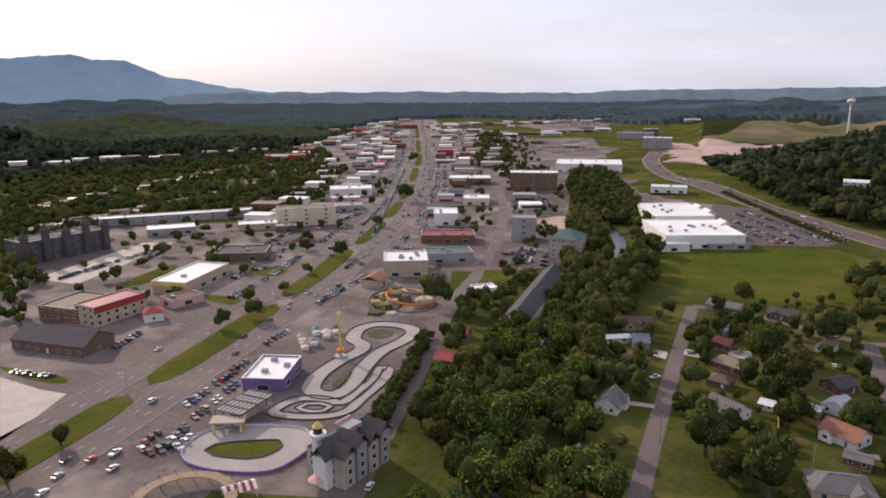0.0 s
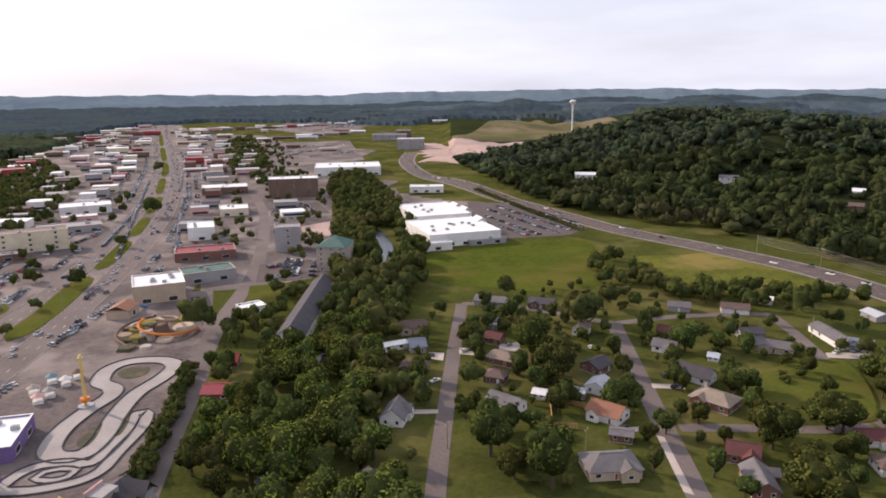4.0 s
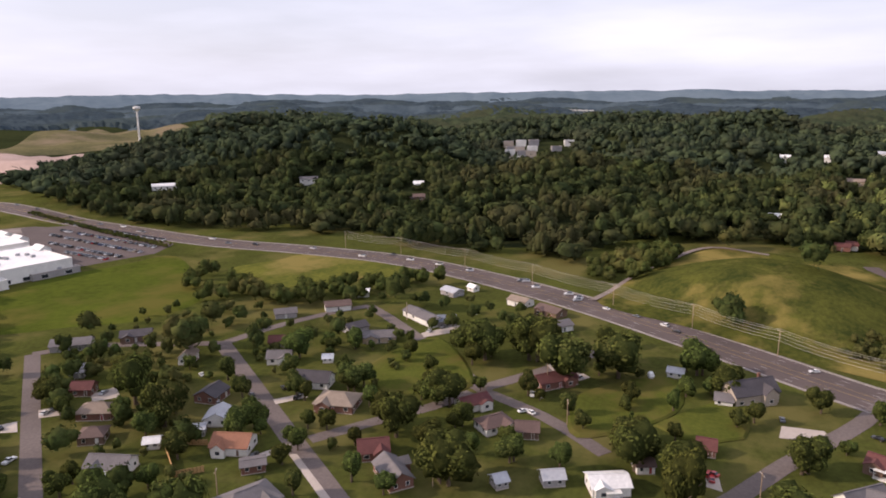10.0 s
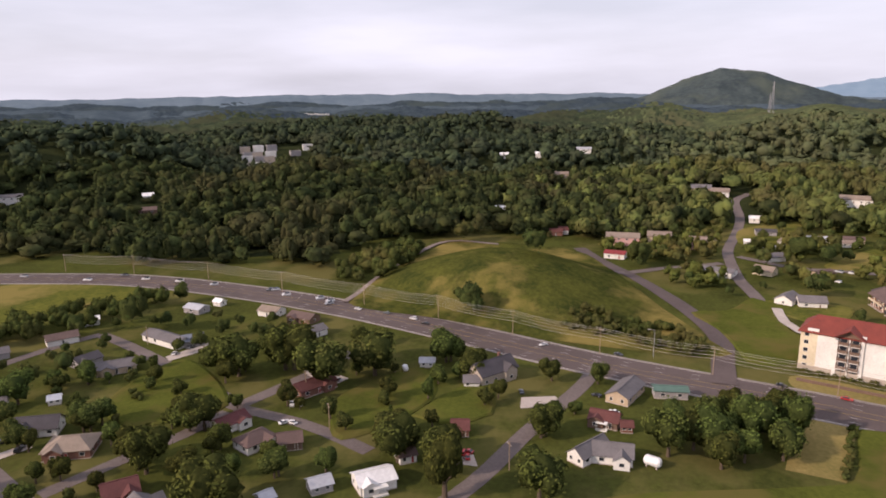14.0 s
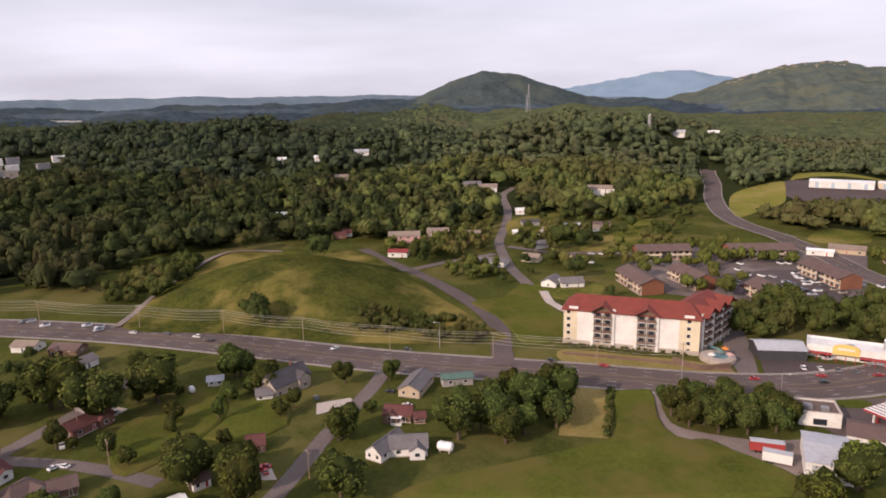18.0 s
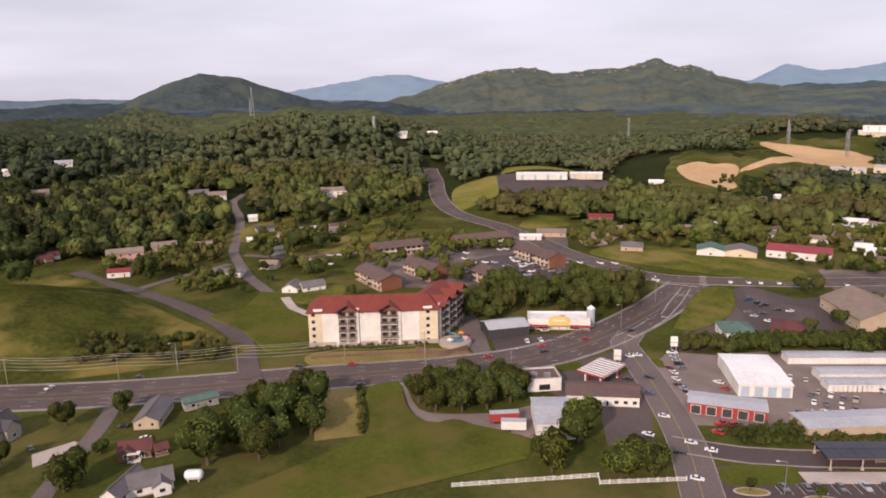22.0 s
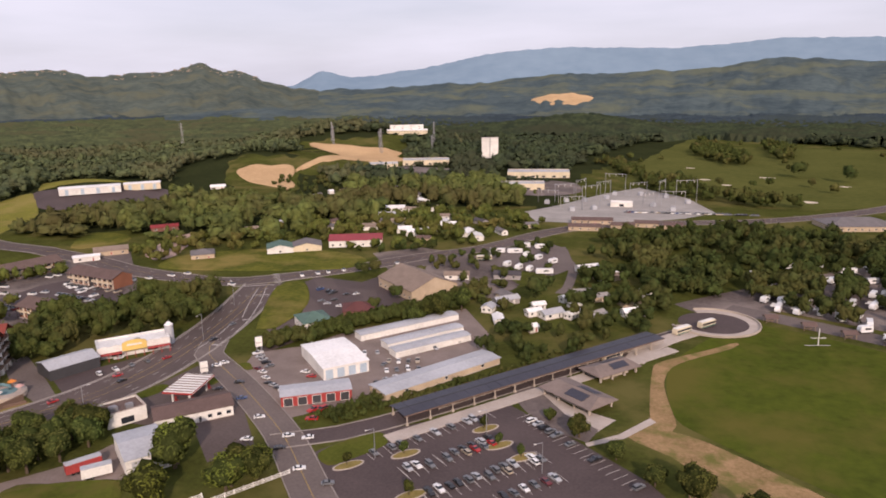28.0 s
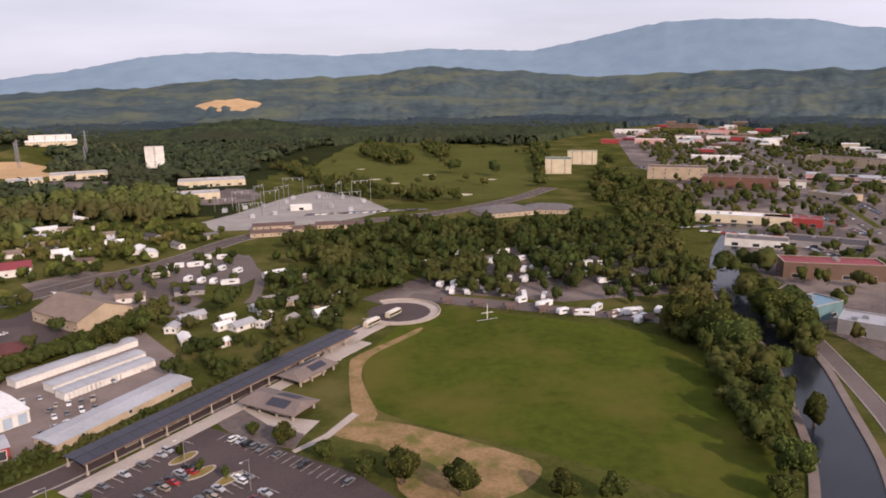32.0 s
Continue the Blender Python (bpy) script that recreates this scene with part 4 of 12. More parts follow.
def motel(x, y, rot, L, D, h=5.6, rh=2.5):
    """A two-storey motel block: brick ends, a gallery with doors and windows on both storeys."""
    z = seat(x, y, rot, L, D)
    occupy(x, y, rot, L, D)
    e = thing("motel", pose(x, y, z, 0, 0, rot), "two-storey orange brick motel block with a brown roof", "motel", "motel blocks")
    g = Geo().box(-L / 2, -D / 2, -1.5, L / 2, D / 2, h)
    for s in (-1, 1):
        p = [(s * L / 2, -D / 2, h), (s * L / 2, D / 2, h), (s * L / 2, 0, h + rh), (s * (L / 2 - 0.25), -D / 2, h), (s * (L / 2 - 0.25), D / 2, h), (s * (L / 2 - 0.25), 0, h + rh)]
        f = [(0, 1, 2), (3, 5, 4), (0, 2, 5, 3), (1, 4, 5, 2)]
        g.add(p, f if s > 0 else [q[::-1] for q in f])
    part("wall", g.mesh("wall", "wall_orange_brick"), e)
    part("roof", gable_roof(L, D + 2.4, h, rh * 1.1, 0.5, 0.2).mesh("roof", "roof_brown"), e, label="brown shingle roof")
    # Flat dark panel on the closed wall, in place of a shaded opening.
    part("stairwell", Geo().box(-1.5, -D / 2 - 0.05, 0, 1.5, -D / 2 + 0.1, h - 0.1).mesh("stairwell", "wall_dark"), e, label="dark flat panel standing for an open stairwell")
    n = max(2, int(L / 8))
    for side, q in product((-1, 1), range(2)):
        part("gallery", Geo().box(-L / 2 if side < 0 else 1.6, -D / 2 - 1.3, q * 2.8 - 0.1, -1.6 if side < 0 else L / 2, -D / 2, q * 2.8 + 0.12).mesh("gallery", "concrete"), e)
        if q:
            part("railing", Geo().box(-L / 2 if side < 0 else 1.6, -D / 2 - 1.3, 2.92, -1.6 if side < 0 else L / 2, -D / 2 - 1.24, 3.75).mesh("railing", "wall_cream"), e)
        for k in range(n):
            u = side * (1.6 + (L / 2 - 1.6) * (k + 0.5) / n)
            part("window", window_mesh(2.0, 1.5), e, pose(u - 0.7, -D / 2, q * 2.8 + 0.8))
            part("door", door_mesh(0.95, 2.05, "wall_cream"), e, pose(u + 1.0, -D / 2, q * 2.8 + 0.14))
    for k in range(n + 1):
        u = -L / 2 + 0.15 + (L - 0.3) * k / n
        part("post", Geo().box(u - 0.08, -D / 2 - 1.3, 0, u + 0.08, -D / 2 - 1.14, h).mesh("post", "wall_brown"), e)
    return e


def block(x, y, rot, L, D, h, wall="tan", roof="flat", label="", storeys=1, bays=0, units=2, parapet=0.6, front="glass", name="shop", category="building", band="", sides=(0, 1, 2, 3), group="", z=0.0):
    """A flat-roofed building: walls, sunk roof deck, parapet coping, shopfronts or rows of windows, rooftop units."""
    z = z or seat(x, y, rot, L, D)
    occupy(x, y, rot, L, D)
    e = thing(name, pose(x, y, z, 0, 0, rot), label or f"flat-roofed {wall.replace('_', ' ')} commercial building", category, group)
    g = Geo().box(-L / 2, -D / 2, -5.0 if z > 3 else 0, L / 2, D / 2, h - parapet)
    for x0, y0, x1, y1 in ((-L / 2, -D / 2, L / 2, -D / 2 + 0.3), (-L / 2, D / 2 - 0.3, L / 2, D / 2), (-L / 2, -D / 2 + 0.3, -L / 2 + 0.3, D / 2 - 0.3), (L / 2 - 0.3, -D / 2 + 0.3, L / 2, D / 2 - 0.3)):
        g.box(x0, y0, h - parapet, x1, y1, h)
    part("wall", g.mesh("wall", "wall_" + wall), e)
    part("roof", Geo().box(-L / 2 + 0.3, -D / 2 + 0.3, h - parapet, L / 2 - 0.3, D / 2 - 0.3, h - parapet + 0.12).mesh("roof", "roof_" + roof), e, label=f"{roof} flat roof")
    g = Geo()
    for x0, y0, x1, y1 in ((-L / 2 - 0.1, -D / 2 - 0.1, L / 2 + 0.1, -D / 2 + 0.4), (-L / 2 - 0.1, D / 2 - 0.4, L / 2 + 0.1, D / 2 + 0.1), (-L / 2 - 0.1, -D / 2 + 0.4, -L / 2 + 0.4, D / 2 - 0.4), (L / 2 - 0.4, -D / 2 + 0.4, L / 2 + 0.1, D / 2 - 0.4)):
        g.box(x0, y0, h, x1, y1, h + 0.14)
    part("coping", g.mesh("coping", "roof_" + roof if roof in ("white", "metal") else "concrete"), e)
    if band:
        part("fascia", Geo().box(-L / 2 - 0.06, -D / 2 - 0.18, h * 0.66, L / 2 + 0.06, -D / 2, h - 0.1).mesh("fascia", "wall_" + band), e, label=f"{band} fascia band")
    sh = h / storeys
    for s in range(storeys):
        for side in sides:
            span = L if side in (0, 2) else D
            away = math.cos(radians(rot + (-90, 0, 90, 180)[side])) * x + math.sin(radians(rot + (-90, 0, 90, 180)[side])) * y > 0
            if away and math.hypot(x, y) > 330:
                continue
            k = bays if bays and side in (0, 2) else max(1, int(span / ((4.2 if math.hypot(x, y) < 400 else 12.0) if storeys > 1 else 10.0)))
            for j in range(k):
                u = span * ((j + 0.5) / k - 0.5)
                if storeys == 1:
                    part("shop_window", window_mesh(round(min(4.0, span / k * 0.6), 1), 2.2), e, side_pose(side, L, D, u, 0.4))
                else:
                    part("window", window_mesh(1.8, 1.6), e, side_pose(side, L, D, u, s * sh + 0.9))
    rng = random.Random(int(x * 3 + y * 5))
    for k in range(units):
        a, b = rng.uniform(-L * 0.36, L * 0.36), rng.uniform(-D * 0.3, D * 0.3)
        part("roof_unit", Geo().box(a - 1.1, b - 0.8, h - parapet + 0.12, a + 1.1, b + 0.8, h - parapet + 1.3).box(a - 0.7, b - 0.5, h - parapet + 1.3, a + 0.7, b + 0.5, h - parapet + 1.5).mesh("roof_unit", "steel"), e)
    return e


def shed_roof_hall(x, y, rot, L, D, h, rh, wall, roof, label, name="warehouse", doors=4, door_mat="wall_pale_blue", category="warehouse", side=0, z=0.0, door_w=3.0):
    """A metal hall with a low gable roof and a row of roller doors."""
    z = z or float(height(x, y))
    occupy(x, y, rot, L, D)
    e = thing(name, pose(x, y, z, 0, 0, rot), label, category)
    g = Geo().box(-L / 2, -D / 2, 0, L / 2, D / 2, h)
    for s in (-1, 1):
        p = [(s * L / 2, -D / 2, h), (s * L / 2, D / 2, h), (s * L / 2, 0, h + rh)]
        g.add(p, [(0, 1, 2) if s > 0 else (2, 1, 0)])
    part("wall", g.mesh("wall", "wall_" + wall), e)
    part("roof", gable_roof(L, D, h, rh, 0.3, 0.12).mesh("roof", "roof_" + roof), e, label=f"{roof} metal roof")
    k = max(3, int(L / 4))
    seam = kept(("seam", round(D, 1), round(rh, 1)), lambda: gable_roof(0.12, D, 0, rh, 0.3, 0.2).mesh("roof_seam", "roof_" + roof))
    for j in range(1, min(k, 10)):
        part("roof_seam", seam, e, pose(L * (j / min(k, 10) - 0.5), 0, h + 0.02))
    span = L if side in (0, 2) else D
    for j in range(doors):
        u = span * ((j + 0.5) / doors - 0.5)
        g = kept(("roller", door_w, h, door_mat), lambda: inset_panel("roller_door", door_w, h - 0.6, 0.15, "frame", door_mat, 0.05, 0.04))
        part("roller_door", g, e, side_pose(side, L, D, u, 0))
    return e


# ---- trees ----
def crown_mesh(seed, mat="leaf"):
    def make():
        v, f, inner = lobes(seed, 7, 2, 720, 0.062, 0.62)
        # Inner lobes carry the painted crown shade, leaf cards the lighter colour.
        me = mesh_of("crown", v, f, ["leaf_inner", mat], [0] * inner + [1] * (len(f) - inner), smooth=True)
        return me

    return kept(("crown", seed, mat), make)


def trunk_mesh(seed):
    def make():
        rng = random.Random(seed)
        g = Geo().frustum(0.055, 0.035, -0.02, 0.45, 8).frustum(0.035, 0.014, 0.45, 0.8, 8)
        for k in range(4):
            a = rng.uniform(0, 6.28)
            b = Geo().frustum(0.022, 0.008, 0, 0.42, 6)
            m = pose(0, 0, 0.3 + 0.06 * k, 42, 0, math.degrees(a))
            g.add([m @ Vector(p) for p in b.v], b.f)
        return g.mesh("trunk", "bark")

    return kept(("trunk", seed), make)


TREES = [0]
FAR_TREES = []


def tree(x, y, h=11.0, r=None, label="", z=None, group="trees in the valley", leafy="leaf"):
    """A broad-leaved tree: tapered trunk with limbs, and a crown of lobes and loose leaf clumps."""
    TREES[0] += 1
    k = TREES[0] % 7
    r = min(r or h * 0.42, h * 0.52)
    z = float(height(x, y)) if z is None else z
    if math.hypot(x, y) > 290:
        FAR_TREES.append((x, y, z - 0.3, r, h, k))
        return None
    e = thing("tree", pose(x, y, z, 0, 0, (TREES[0] * 77) % 360), label or ("tall green deciduous tree with a full crown" if h > 9 else "small round green deciduous tree"), "tree", group)
    t = part("trunk", trunk_mesh(k % 3), e)
    t.scale = (h * 0.8, h * 0.8, h * 0.75)
    c = part("crown", crown_mesh(60 + k, leafy), e, pose(0, 0, h * 0.53))
    c.scale = (r, r, h * 0.49)
    return e


def hedge(name, pts, width, h, label, seed=3):
    """A leafy hedge along a line, as one mass of clumps."""
    rng = random.Random(seed)
    line = curve([(*p, 0) for p in pts], 1.5)
    spots = []
    for p in line:
        for _ in range(max(1, int(width / 1.6))):
            a, b = p.x + rng.uniform(-0.5, 0.5) * width, p.y + rng.uniform(-0.5, 0.5) * width
            spots.append((a, b, float(height(a, b)) - 0.2, rng.uniform(0.8, 1.3) * max(1.1, h * 0.45), h * rng.uniform(0.8, 1.2), rng.uniform(0, 6.28)))
    ob = scatter(name, np.array(spots), [lobes(s + 70, 2, 1, 40, 0.2) for s in range(3)], "leaf_mass", label)
    ob["category"] = "hedge"
    return ob


M["leaf_mass"] = surf("hedge leaves", (0.074, 0.089, 0.024), (0.026, 0.033, 0.011), 0.9, 0.11, 0.9, 0.9, island=0.3, bump_scale=1.3, spec=0.0, c3=(0.082, 0.078, 0.026), s3=0.03)


# Darker copy of the leaf colour, with the groves' shade put into it.
M["leaf_dark"] = surf("shaded tree leaves", (0.060, 0.076, 0.022), (0.020, 0.027, 0.010), 0.9, 0.1, 0.9, 0.9, island=0.35, bump_scale=1.3, spec=0.0, c3=(0.072, 0.072, 0.024), s3=0.02)
M["leaf_bright"] = surf("bright tree leaves", (0.112, 0.126, 0.030), (0.046, 0.056, 0.016), 0.9, 0.09, 0.8, 0.9, island=0.3, bump_scale=1.3, spec=0.0, c3=(0.105, 0.094, 0.030), s3=0.02)

OPEN = [  # lawns that the groves leave free
    [(422, -142), (443, -162), (496, -215), (499, -235), (443, -196), (417, -175), (410, -146)], [(520, -124), (531, -167), (505, -158), (474, -124), (481, -111)],
    [(526, -231), (538, -257), (572, -284), (577, -267)], [(349, -87), (346, -94), (345, -108), (339, -123), (318, -111), (314, -97), (332, -86)], [(301, -56), (278, -77), (324, -94), (337, -82)], [(318, -281), (320, -311), (268, -345), (215, -339), (207, -313), (247, -292)], [(94.4, 415.2), (110.0, 415.6), (128.6, 410.4), (117.2, 375.3), (101.4, 371.2), (83.0, 376.9)], [(159.2, 646.8), (197.3, 621.4), (190.3, 563.2), (162.0, 569.0), (142.3, 570.7)],
    [(151.3, 518.6), (179.9, 529.6), (171.8, 472.5), (155.8, 476.1), (145.4, 497.7)], [(80.2, 371.9), (106.7, 363.1), (101.2, 349.9), (72.9, 350.3)], [(202.9, 492.1), (208.8, 467.7), (178.5, 400.6), (152.3, 354.3), (137.7, 344.9), (168.4, 411.7)]]


def grove(name, poly, gap, h, label, seed=1, mat="leaf_mass", leaves=80, spare=False):
    """A stand of trees that cannot be counted, as one mass."""
    rng = np.random.RandomState(seed)
    xs, ys = [p[0] for p in poly], [p[1] for p in poly]
    n = int((max(xs) - min(xs)) * (max(ys) - min(ys)) / gap**2)
    x, y = rng.uniform(min(xs), max(xs), n), rng.uniform(min(ys), max(ys), n)
    ok = inside(poly, x, y)
    if spare:
        for lawn in OPEN:
            ok &= ~inside(lawn, x, y)
        for a, b, r in OCC + ROAD_SPOTS:
            ok &= (x - a) ** 2 + (y - b) ** 2 > (r + 2.5) ** 2
    x, y = x[ok], y[ok]
    k = len(x)
    if not k:
        return None
    spots = np.stack([x, y, height(x, y) - 0.5, h * 0.42 * rng.uniform(0.7, 1.3, k), h * rng.uniform(0.65, 1.25, k), rng.uniform(0, 6.28, k)], 1)
    return scatter(name, spots, [lobes(s + 90, 4, 1, leaves, 0.16 if leaves < 100 else 0.105, 0.6) for s in range(4)], mat, label)


# ---- vehicles ----
def extrude(profile, w0, w1=None, y_in=0.0):
    """A side profile of (x, z, half width) drawn across the width."""
    n = len(profile)
    v = [(x, -w, z) for x, z, w in profile] + [(x, w, z) for x, z, w in profile]
    f = [(k, (k + 1) % n, (k + 1) % n + n, k + n)[::-1] for k in range(n)] + [tuple(range(n)), tuple(range(2 * n - 1, n - 1, -1))]
    return v, f


CARS = {}
PARKED = []


def car(x, y, rot, paint="white", kind="car", group="cars in the valley", z=0.0, label=""):
    """A car, pickup or van: painted body, dark glasshouse, lamps and four wheels."""
    key = (paint, kind)
    if any(math.hypot(x - a, y - b) < 2.3 for a, b in PARKED):
        return None
    PARKED.append((x, y))
    z = float(height(x, y)) + 0.09
    if math.hypot(x, y) > 340:
        c, s = math.cos(radians(rot + 90)), math.sin(radians(rot + 90))
        return car_mass("far_car", [(x - 1.4 * c, y - 1.4 * s, x + 1.4 * c, y + 1.4 * s, rot)], "far car on the road", int(x), paint)
    label = label or f"{paint} {'saloon car' if kind == 'car' else kind} parked or driving on the asphalt"
    if key in CARS:
        return copy_thing(CARS[key], pose(x, y, z, 0, 0, rot) @ Matrix.Scale(0.88, 4))
    e = thing("car" if kind == "car" else kind.replace(" ", "_"), pose(x, y, z, 0, 0, rot) @ Matrix.Scale(0.88, 4), label, "car", group)
    CARS[key] = e
    W = 0.92
    if kind == "pickup truck":
        low = [(-2.7, 0.35, W), (2.6, 0.35, W), (2.7, 0.8, W), (1.3, 1.05, W), (0.5, 1.08, W), (-2.7, 1.08, W)]
        cab = [(-0.9, 1.08, W - 0.04), (1.0, 1.06, W - 0.04), (0.35, 1.75, W - 0.16), (-0.75, 1.78, W - 0.16)]
    elif kind == "sport utility car":
        low = [(-2.3, 0.35, W), (2.3, 0.35, W), (2.35, 0.85, W), (1.1, 1.1, W), (-2.3, 1.1, W)]
        cab = [(-2.25, 1.1, W - 0.04), (1.0, 1.08, W - 0.04), (0.3, 1.72, W - 0.14), (-2.1, 1.75, W - 0.14)]
    else:
        low = [(-2.25, 0.3, W), (2.2, 0.3, W), (2.28, 0.65, W), (1.05, 0.92, W), (-1.5, 0.98, W), (-2.25, 0.9, W)]
        cab = [(-1.75, 0.96, W - 0.05), (0.95, 0.9, W - 0.05), (0.2, 1.4, W - 0.2), (-1.05, 1.43, W - 0.2)]
    v, f = extrude(low, W)
    part("body", mesh_of("body", v, f, "car_" + paint), e)
    v, f = extrude(cab, W)
    part("glasshouse", mesh_of("glasshouse", v, f, ["glass", "car_" + paint], [0, 0, 1, 0, 0, 0]), e, label="dark tinted windows under a painted roof")
    x0, x1, zt = cab[3][0], cab[2][0], cab[3][1]
    if kind == "sport utility car":
        part("roof_panel", Geo().box(x0, -W + 0.2, zt - 0.03, x1, W - 0.2, zt + 0.05).mesh("roof_panel", "car_" + paint), e)
    wheel = kept("wheel", lambda: (lambda g: mesh_of("wheel", g.v, g.f, ["rubber", "steel"], [0] * 14 + [1] * (len(g.f) - 14)))(Geo().frustum(0.34, 0.34, -0.12, 0.12, 12).frustum(0.2, 0.2, -0.13, 0.13, 8)))
    for sx, sy in product((-1.4, 1.4), (-W + 0.08, W - 0.08)):
        part("wheel", wheel, e, pose(sx, sy, 0.34, 90))
    return e


PAINTS = ["white", "silver", "grey", "black", "white", "black", "grey", "red", "blue", "silver", "grey", "beige", "black", "white", "silver", "black", "maroon", "white", "grey"]
KINDS = ["car", "car", "sport utility car", "pickup truck", "sport utility car", "car"]


def car_row(x0, y0, x1, y1, n, rot, fill=0.8, seed=1, group="parked cars"):
    """Cars side by side in a row of bays."""
    rng = random.Random(seed)
    if math.hypot(x0, y0) > 330:
        car_mass("parked_cars", [(x0, y0, x1, y1, rot)], "row of far parked cars", seed)
        return
    for k in range(n):
        if rng.random() < fill:
            t = (k + 0.5) / n
            car(x0 + (x1 - x0) * t + rng.uniform(-0.2, 0.2), y0 + (y1 - y0) * t + rng.uniform(-0.2, 0.2), rot + rng.choice((0, 180)) + rng.uniform(-2, 2), rng.choice(PAINTS), rng.choice(KINDS), group)


def car_mass(name, rows, label, seed=1, only=""):
    """Rows of far parked cars as one mass: rows are (x0, y0, x1, y1, rot)."""
    rng = random.Random(seed)
    by = {}
    for x0, y0, x1, y1, rot in rows:
        n = int(math.hypot(x1 - x0, y1 - y0) / 2.75)
        for k in range(n):
            if only or rng.random() < 0.72:
                t = (k + 0.5) / n
                p = only or rng.choice(PAINTS)
                g = by.setdefault(p, (Geo(), []))
                m = pose(x0 + (x1 - x0) * t, y0 + (y1 - y0) * t, 0.1 + float(height(x0, y0)), 0, 0, rot + rng.uniform(-3, 3))
                a = len(g[0].f)
                v, f = extrude([(-2.2, 0.2, 0.9), (2.2, 0.2, 0.9), (2.2, 0.7, 0.9), (1.1, 0.95, 0.9), (-2.1, 1.0, 0.9)], 0.9)
                g[0].add([m @ Vector(q) for q in v], f)
                v, f = extrude([(-1.8, 0.98, 0.84), (0.9, 0.95, 0.84), (0.2, 1.5, 0.7), (-1.4, 1.52, 0.7)], 0.8)
                b = len(g[0].f)
                g[0].add([m @ Vector(q) for q in v], f)
                g[1].extend([0] * (b - a) + [1] * (len(g[0].f) - b))
    for p, (g, idx) in by.items():
        tagged(new(name, mesh_of(name, g.v, g.f, ["car_" + p, "glass"], idx)), label, "cars", kind="stuff")


# ---- poles and wires ----
def utility_pole(x, y, rot, h=11.0, z=None, arm=True):
    z = float(height(x, y)) if z is None else z
    e = thing("utility_pole", pose(x, y, z, 0, 0, rot), "weathered timber utility pole with a cross-arm", "utility pole", "utility poles")
    part("post", kept(("pole", h), lambda: Geo().frustum(0.17, 0.11, -0.2, h, 8).mesh("post", "timber")), e)
    if arm:
        part("cross_arm", kept(("arm", h), lambda: Geo().box(-1.2, -0.07, h - 0.9, 1.2, 0.07, h - 0.75).mesh("cross_arm", "timber")), e)
        for u in (-1.1, 0.4, 1.1):
            part("insulator", kept("insulator", lambda: Geo().frustum(0.06, 0.04, 0, 0.25, 6).mesh("insulator", "frame")), e, pose(u, 0, h - 0.75))
    return e


def wires(pts, rot, offsets, h, sag=0.9, name="power_line"):
    """Sagging wires between poles, as one thing with a part a wire."""
    e = thing(name, pose(0, 0, 0), "thin overhead power lines between timber poles", "power line")
    for o, dz in offsets:
        g = Geo()
        for (xa, ya), (xb, yb) in zip(pts, pts[1:]):
            d = Vector((xb - xa, yb - ya)).normalized()
            s = Vector((d.y, -d.x)) * o
            za, zb = float(height(xa, ya)) + h + dz, float(height(xb, yb)) + h + dz
            prev = None
            for k in range(9):
                t = k / 8
                p = Vector((xa + (xb - xa) * t + s.x, ya + (yb - ya) * t + s.y, za + (zb - za) * t - sag * 4 * t * (1 - t)))
                if prev is not None:
                    w = 0.035
                    g.add([prev + Vector((0, 0, w)), prev - Vector((s.x, s.y, w)) * (w / max(0.1, abs(o))), p - Vector((s.x, s.y, w)) * (w / max(0.1, abs(o))), p + Vector((0, 0, w)), prev - Vector((0, 0, w)), p - Vector((0, 0, w))], [(0, 1, 2, 3), (1, 4, 5, 2), (4, 0, 3, 5)])
                prev = p
        part("wire", g.mesh("wire", "wire"), e)
    return e


def street_lamp(x, y, rot, h=10.0):
    e = thing("street_lamp", pose(x, y, float(height(x, y)), 0, 0, rot), "grey steel street lamp with a curved arm", "street lamp", "street lamps")
    part("pole", kept(("lamp_pole", h), lambda: Geo().frustum(0.13, 0.08, 0, h, 8).mesh("pole", "steel")), e)
    part("arm", kept(("lamp_arm", h), lambda: Geo().box(0, -0.05, h - 0.2, 2.2, 0.05, h - 0.08).mesh("arm", "steel")), e)
    part("lamp_head", kept(("lamp_head", h), lambda: Geo().box(1.7, -0.16, h - 0.32, 2.5, 0.16, h - 0.16).mesh("lamp_head", "frame")), e)
    return e


# ---- larger special things ----
def far_block(x, y, rot, L, D, h, wall, roof):
    """A small far building: walls, flat or metal roof with an edge, a window band and a rooftop unit."""
    z = float(height(x, y))
    OCC.append((x, y, max(L, D) * 0.6))
    e = new("far_building", Geo().box(-L / 2, -D / 2, -1, L / 2, D / 2, h).mesh("far_building", "wall_" + wall))
    e.matrix_basis = pose(x, y, z, 0, 0, rot)
    tagged(e, f"{wall} far building with a {roof} flat roof", "building", "far town buildings")
    part("roof", Geo().box(-L / 2 - 0.3, -D / 2 - 0.3, h, L / 2 + 0.3, D / 2 + 0.3, h + 0.5).mesh("roof", "roof_" + roof), e)
    part("window_band", Geo().box(-L * 0.42, -D / 2 - 0.08, 0.8, L * 0.42, -D / 2, min(2.8, h - 0.8)).mesh("window_band", "glass"), e)
    return e


def rail_on(parent, pts, h, t, mat, z=0.05, closed=True, name="barrier"):
    pts3 = [(*p, 0) for p in pts]
    return part(name, strip_mesh(name, pts3, -t / 2, t / 2, z + h, mat, 2.5, h, closed), parent)


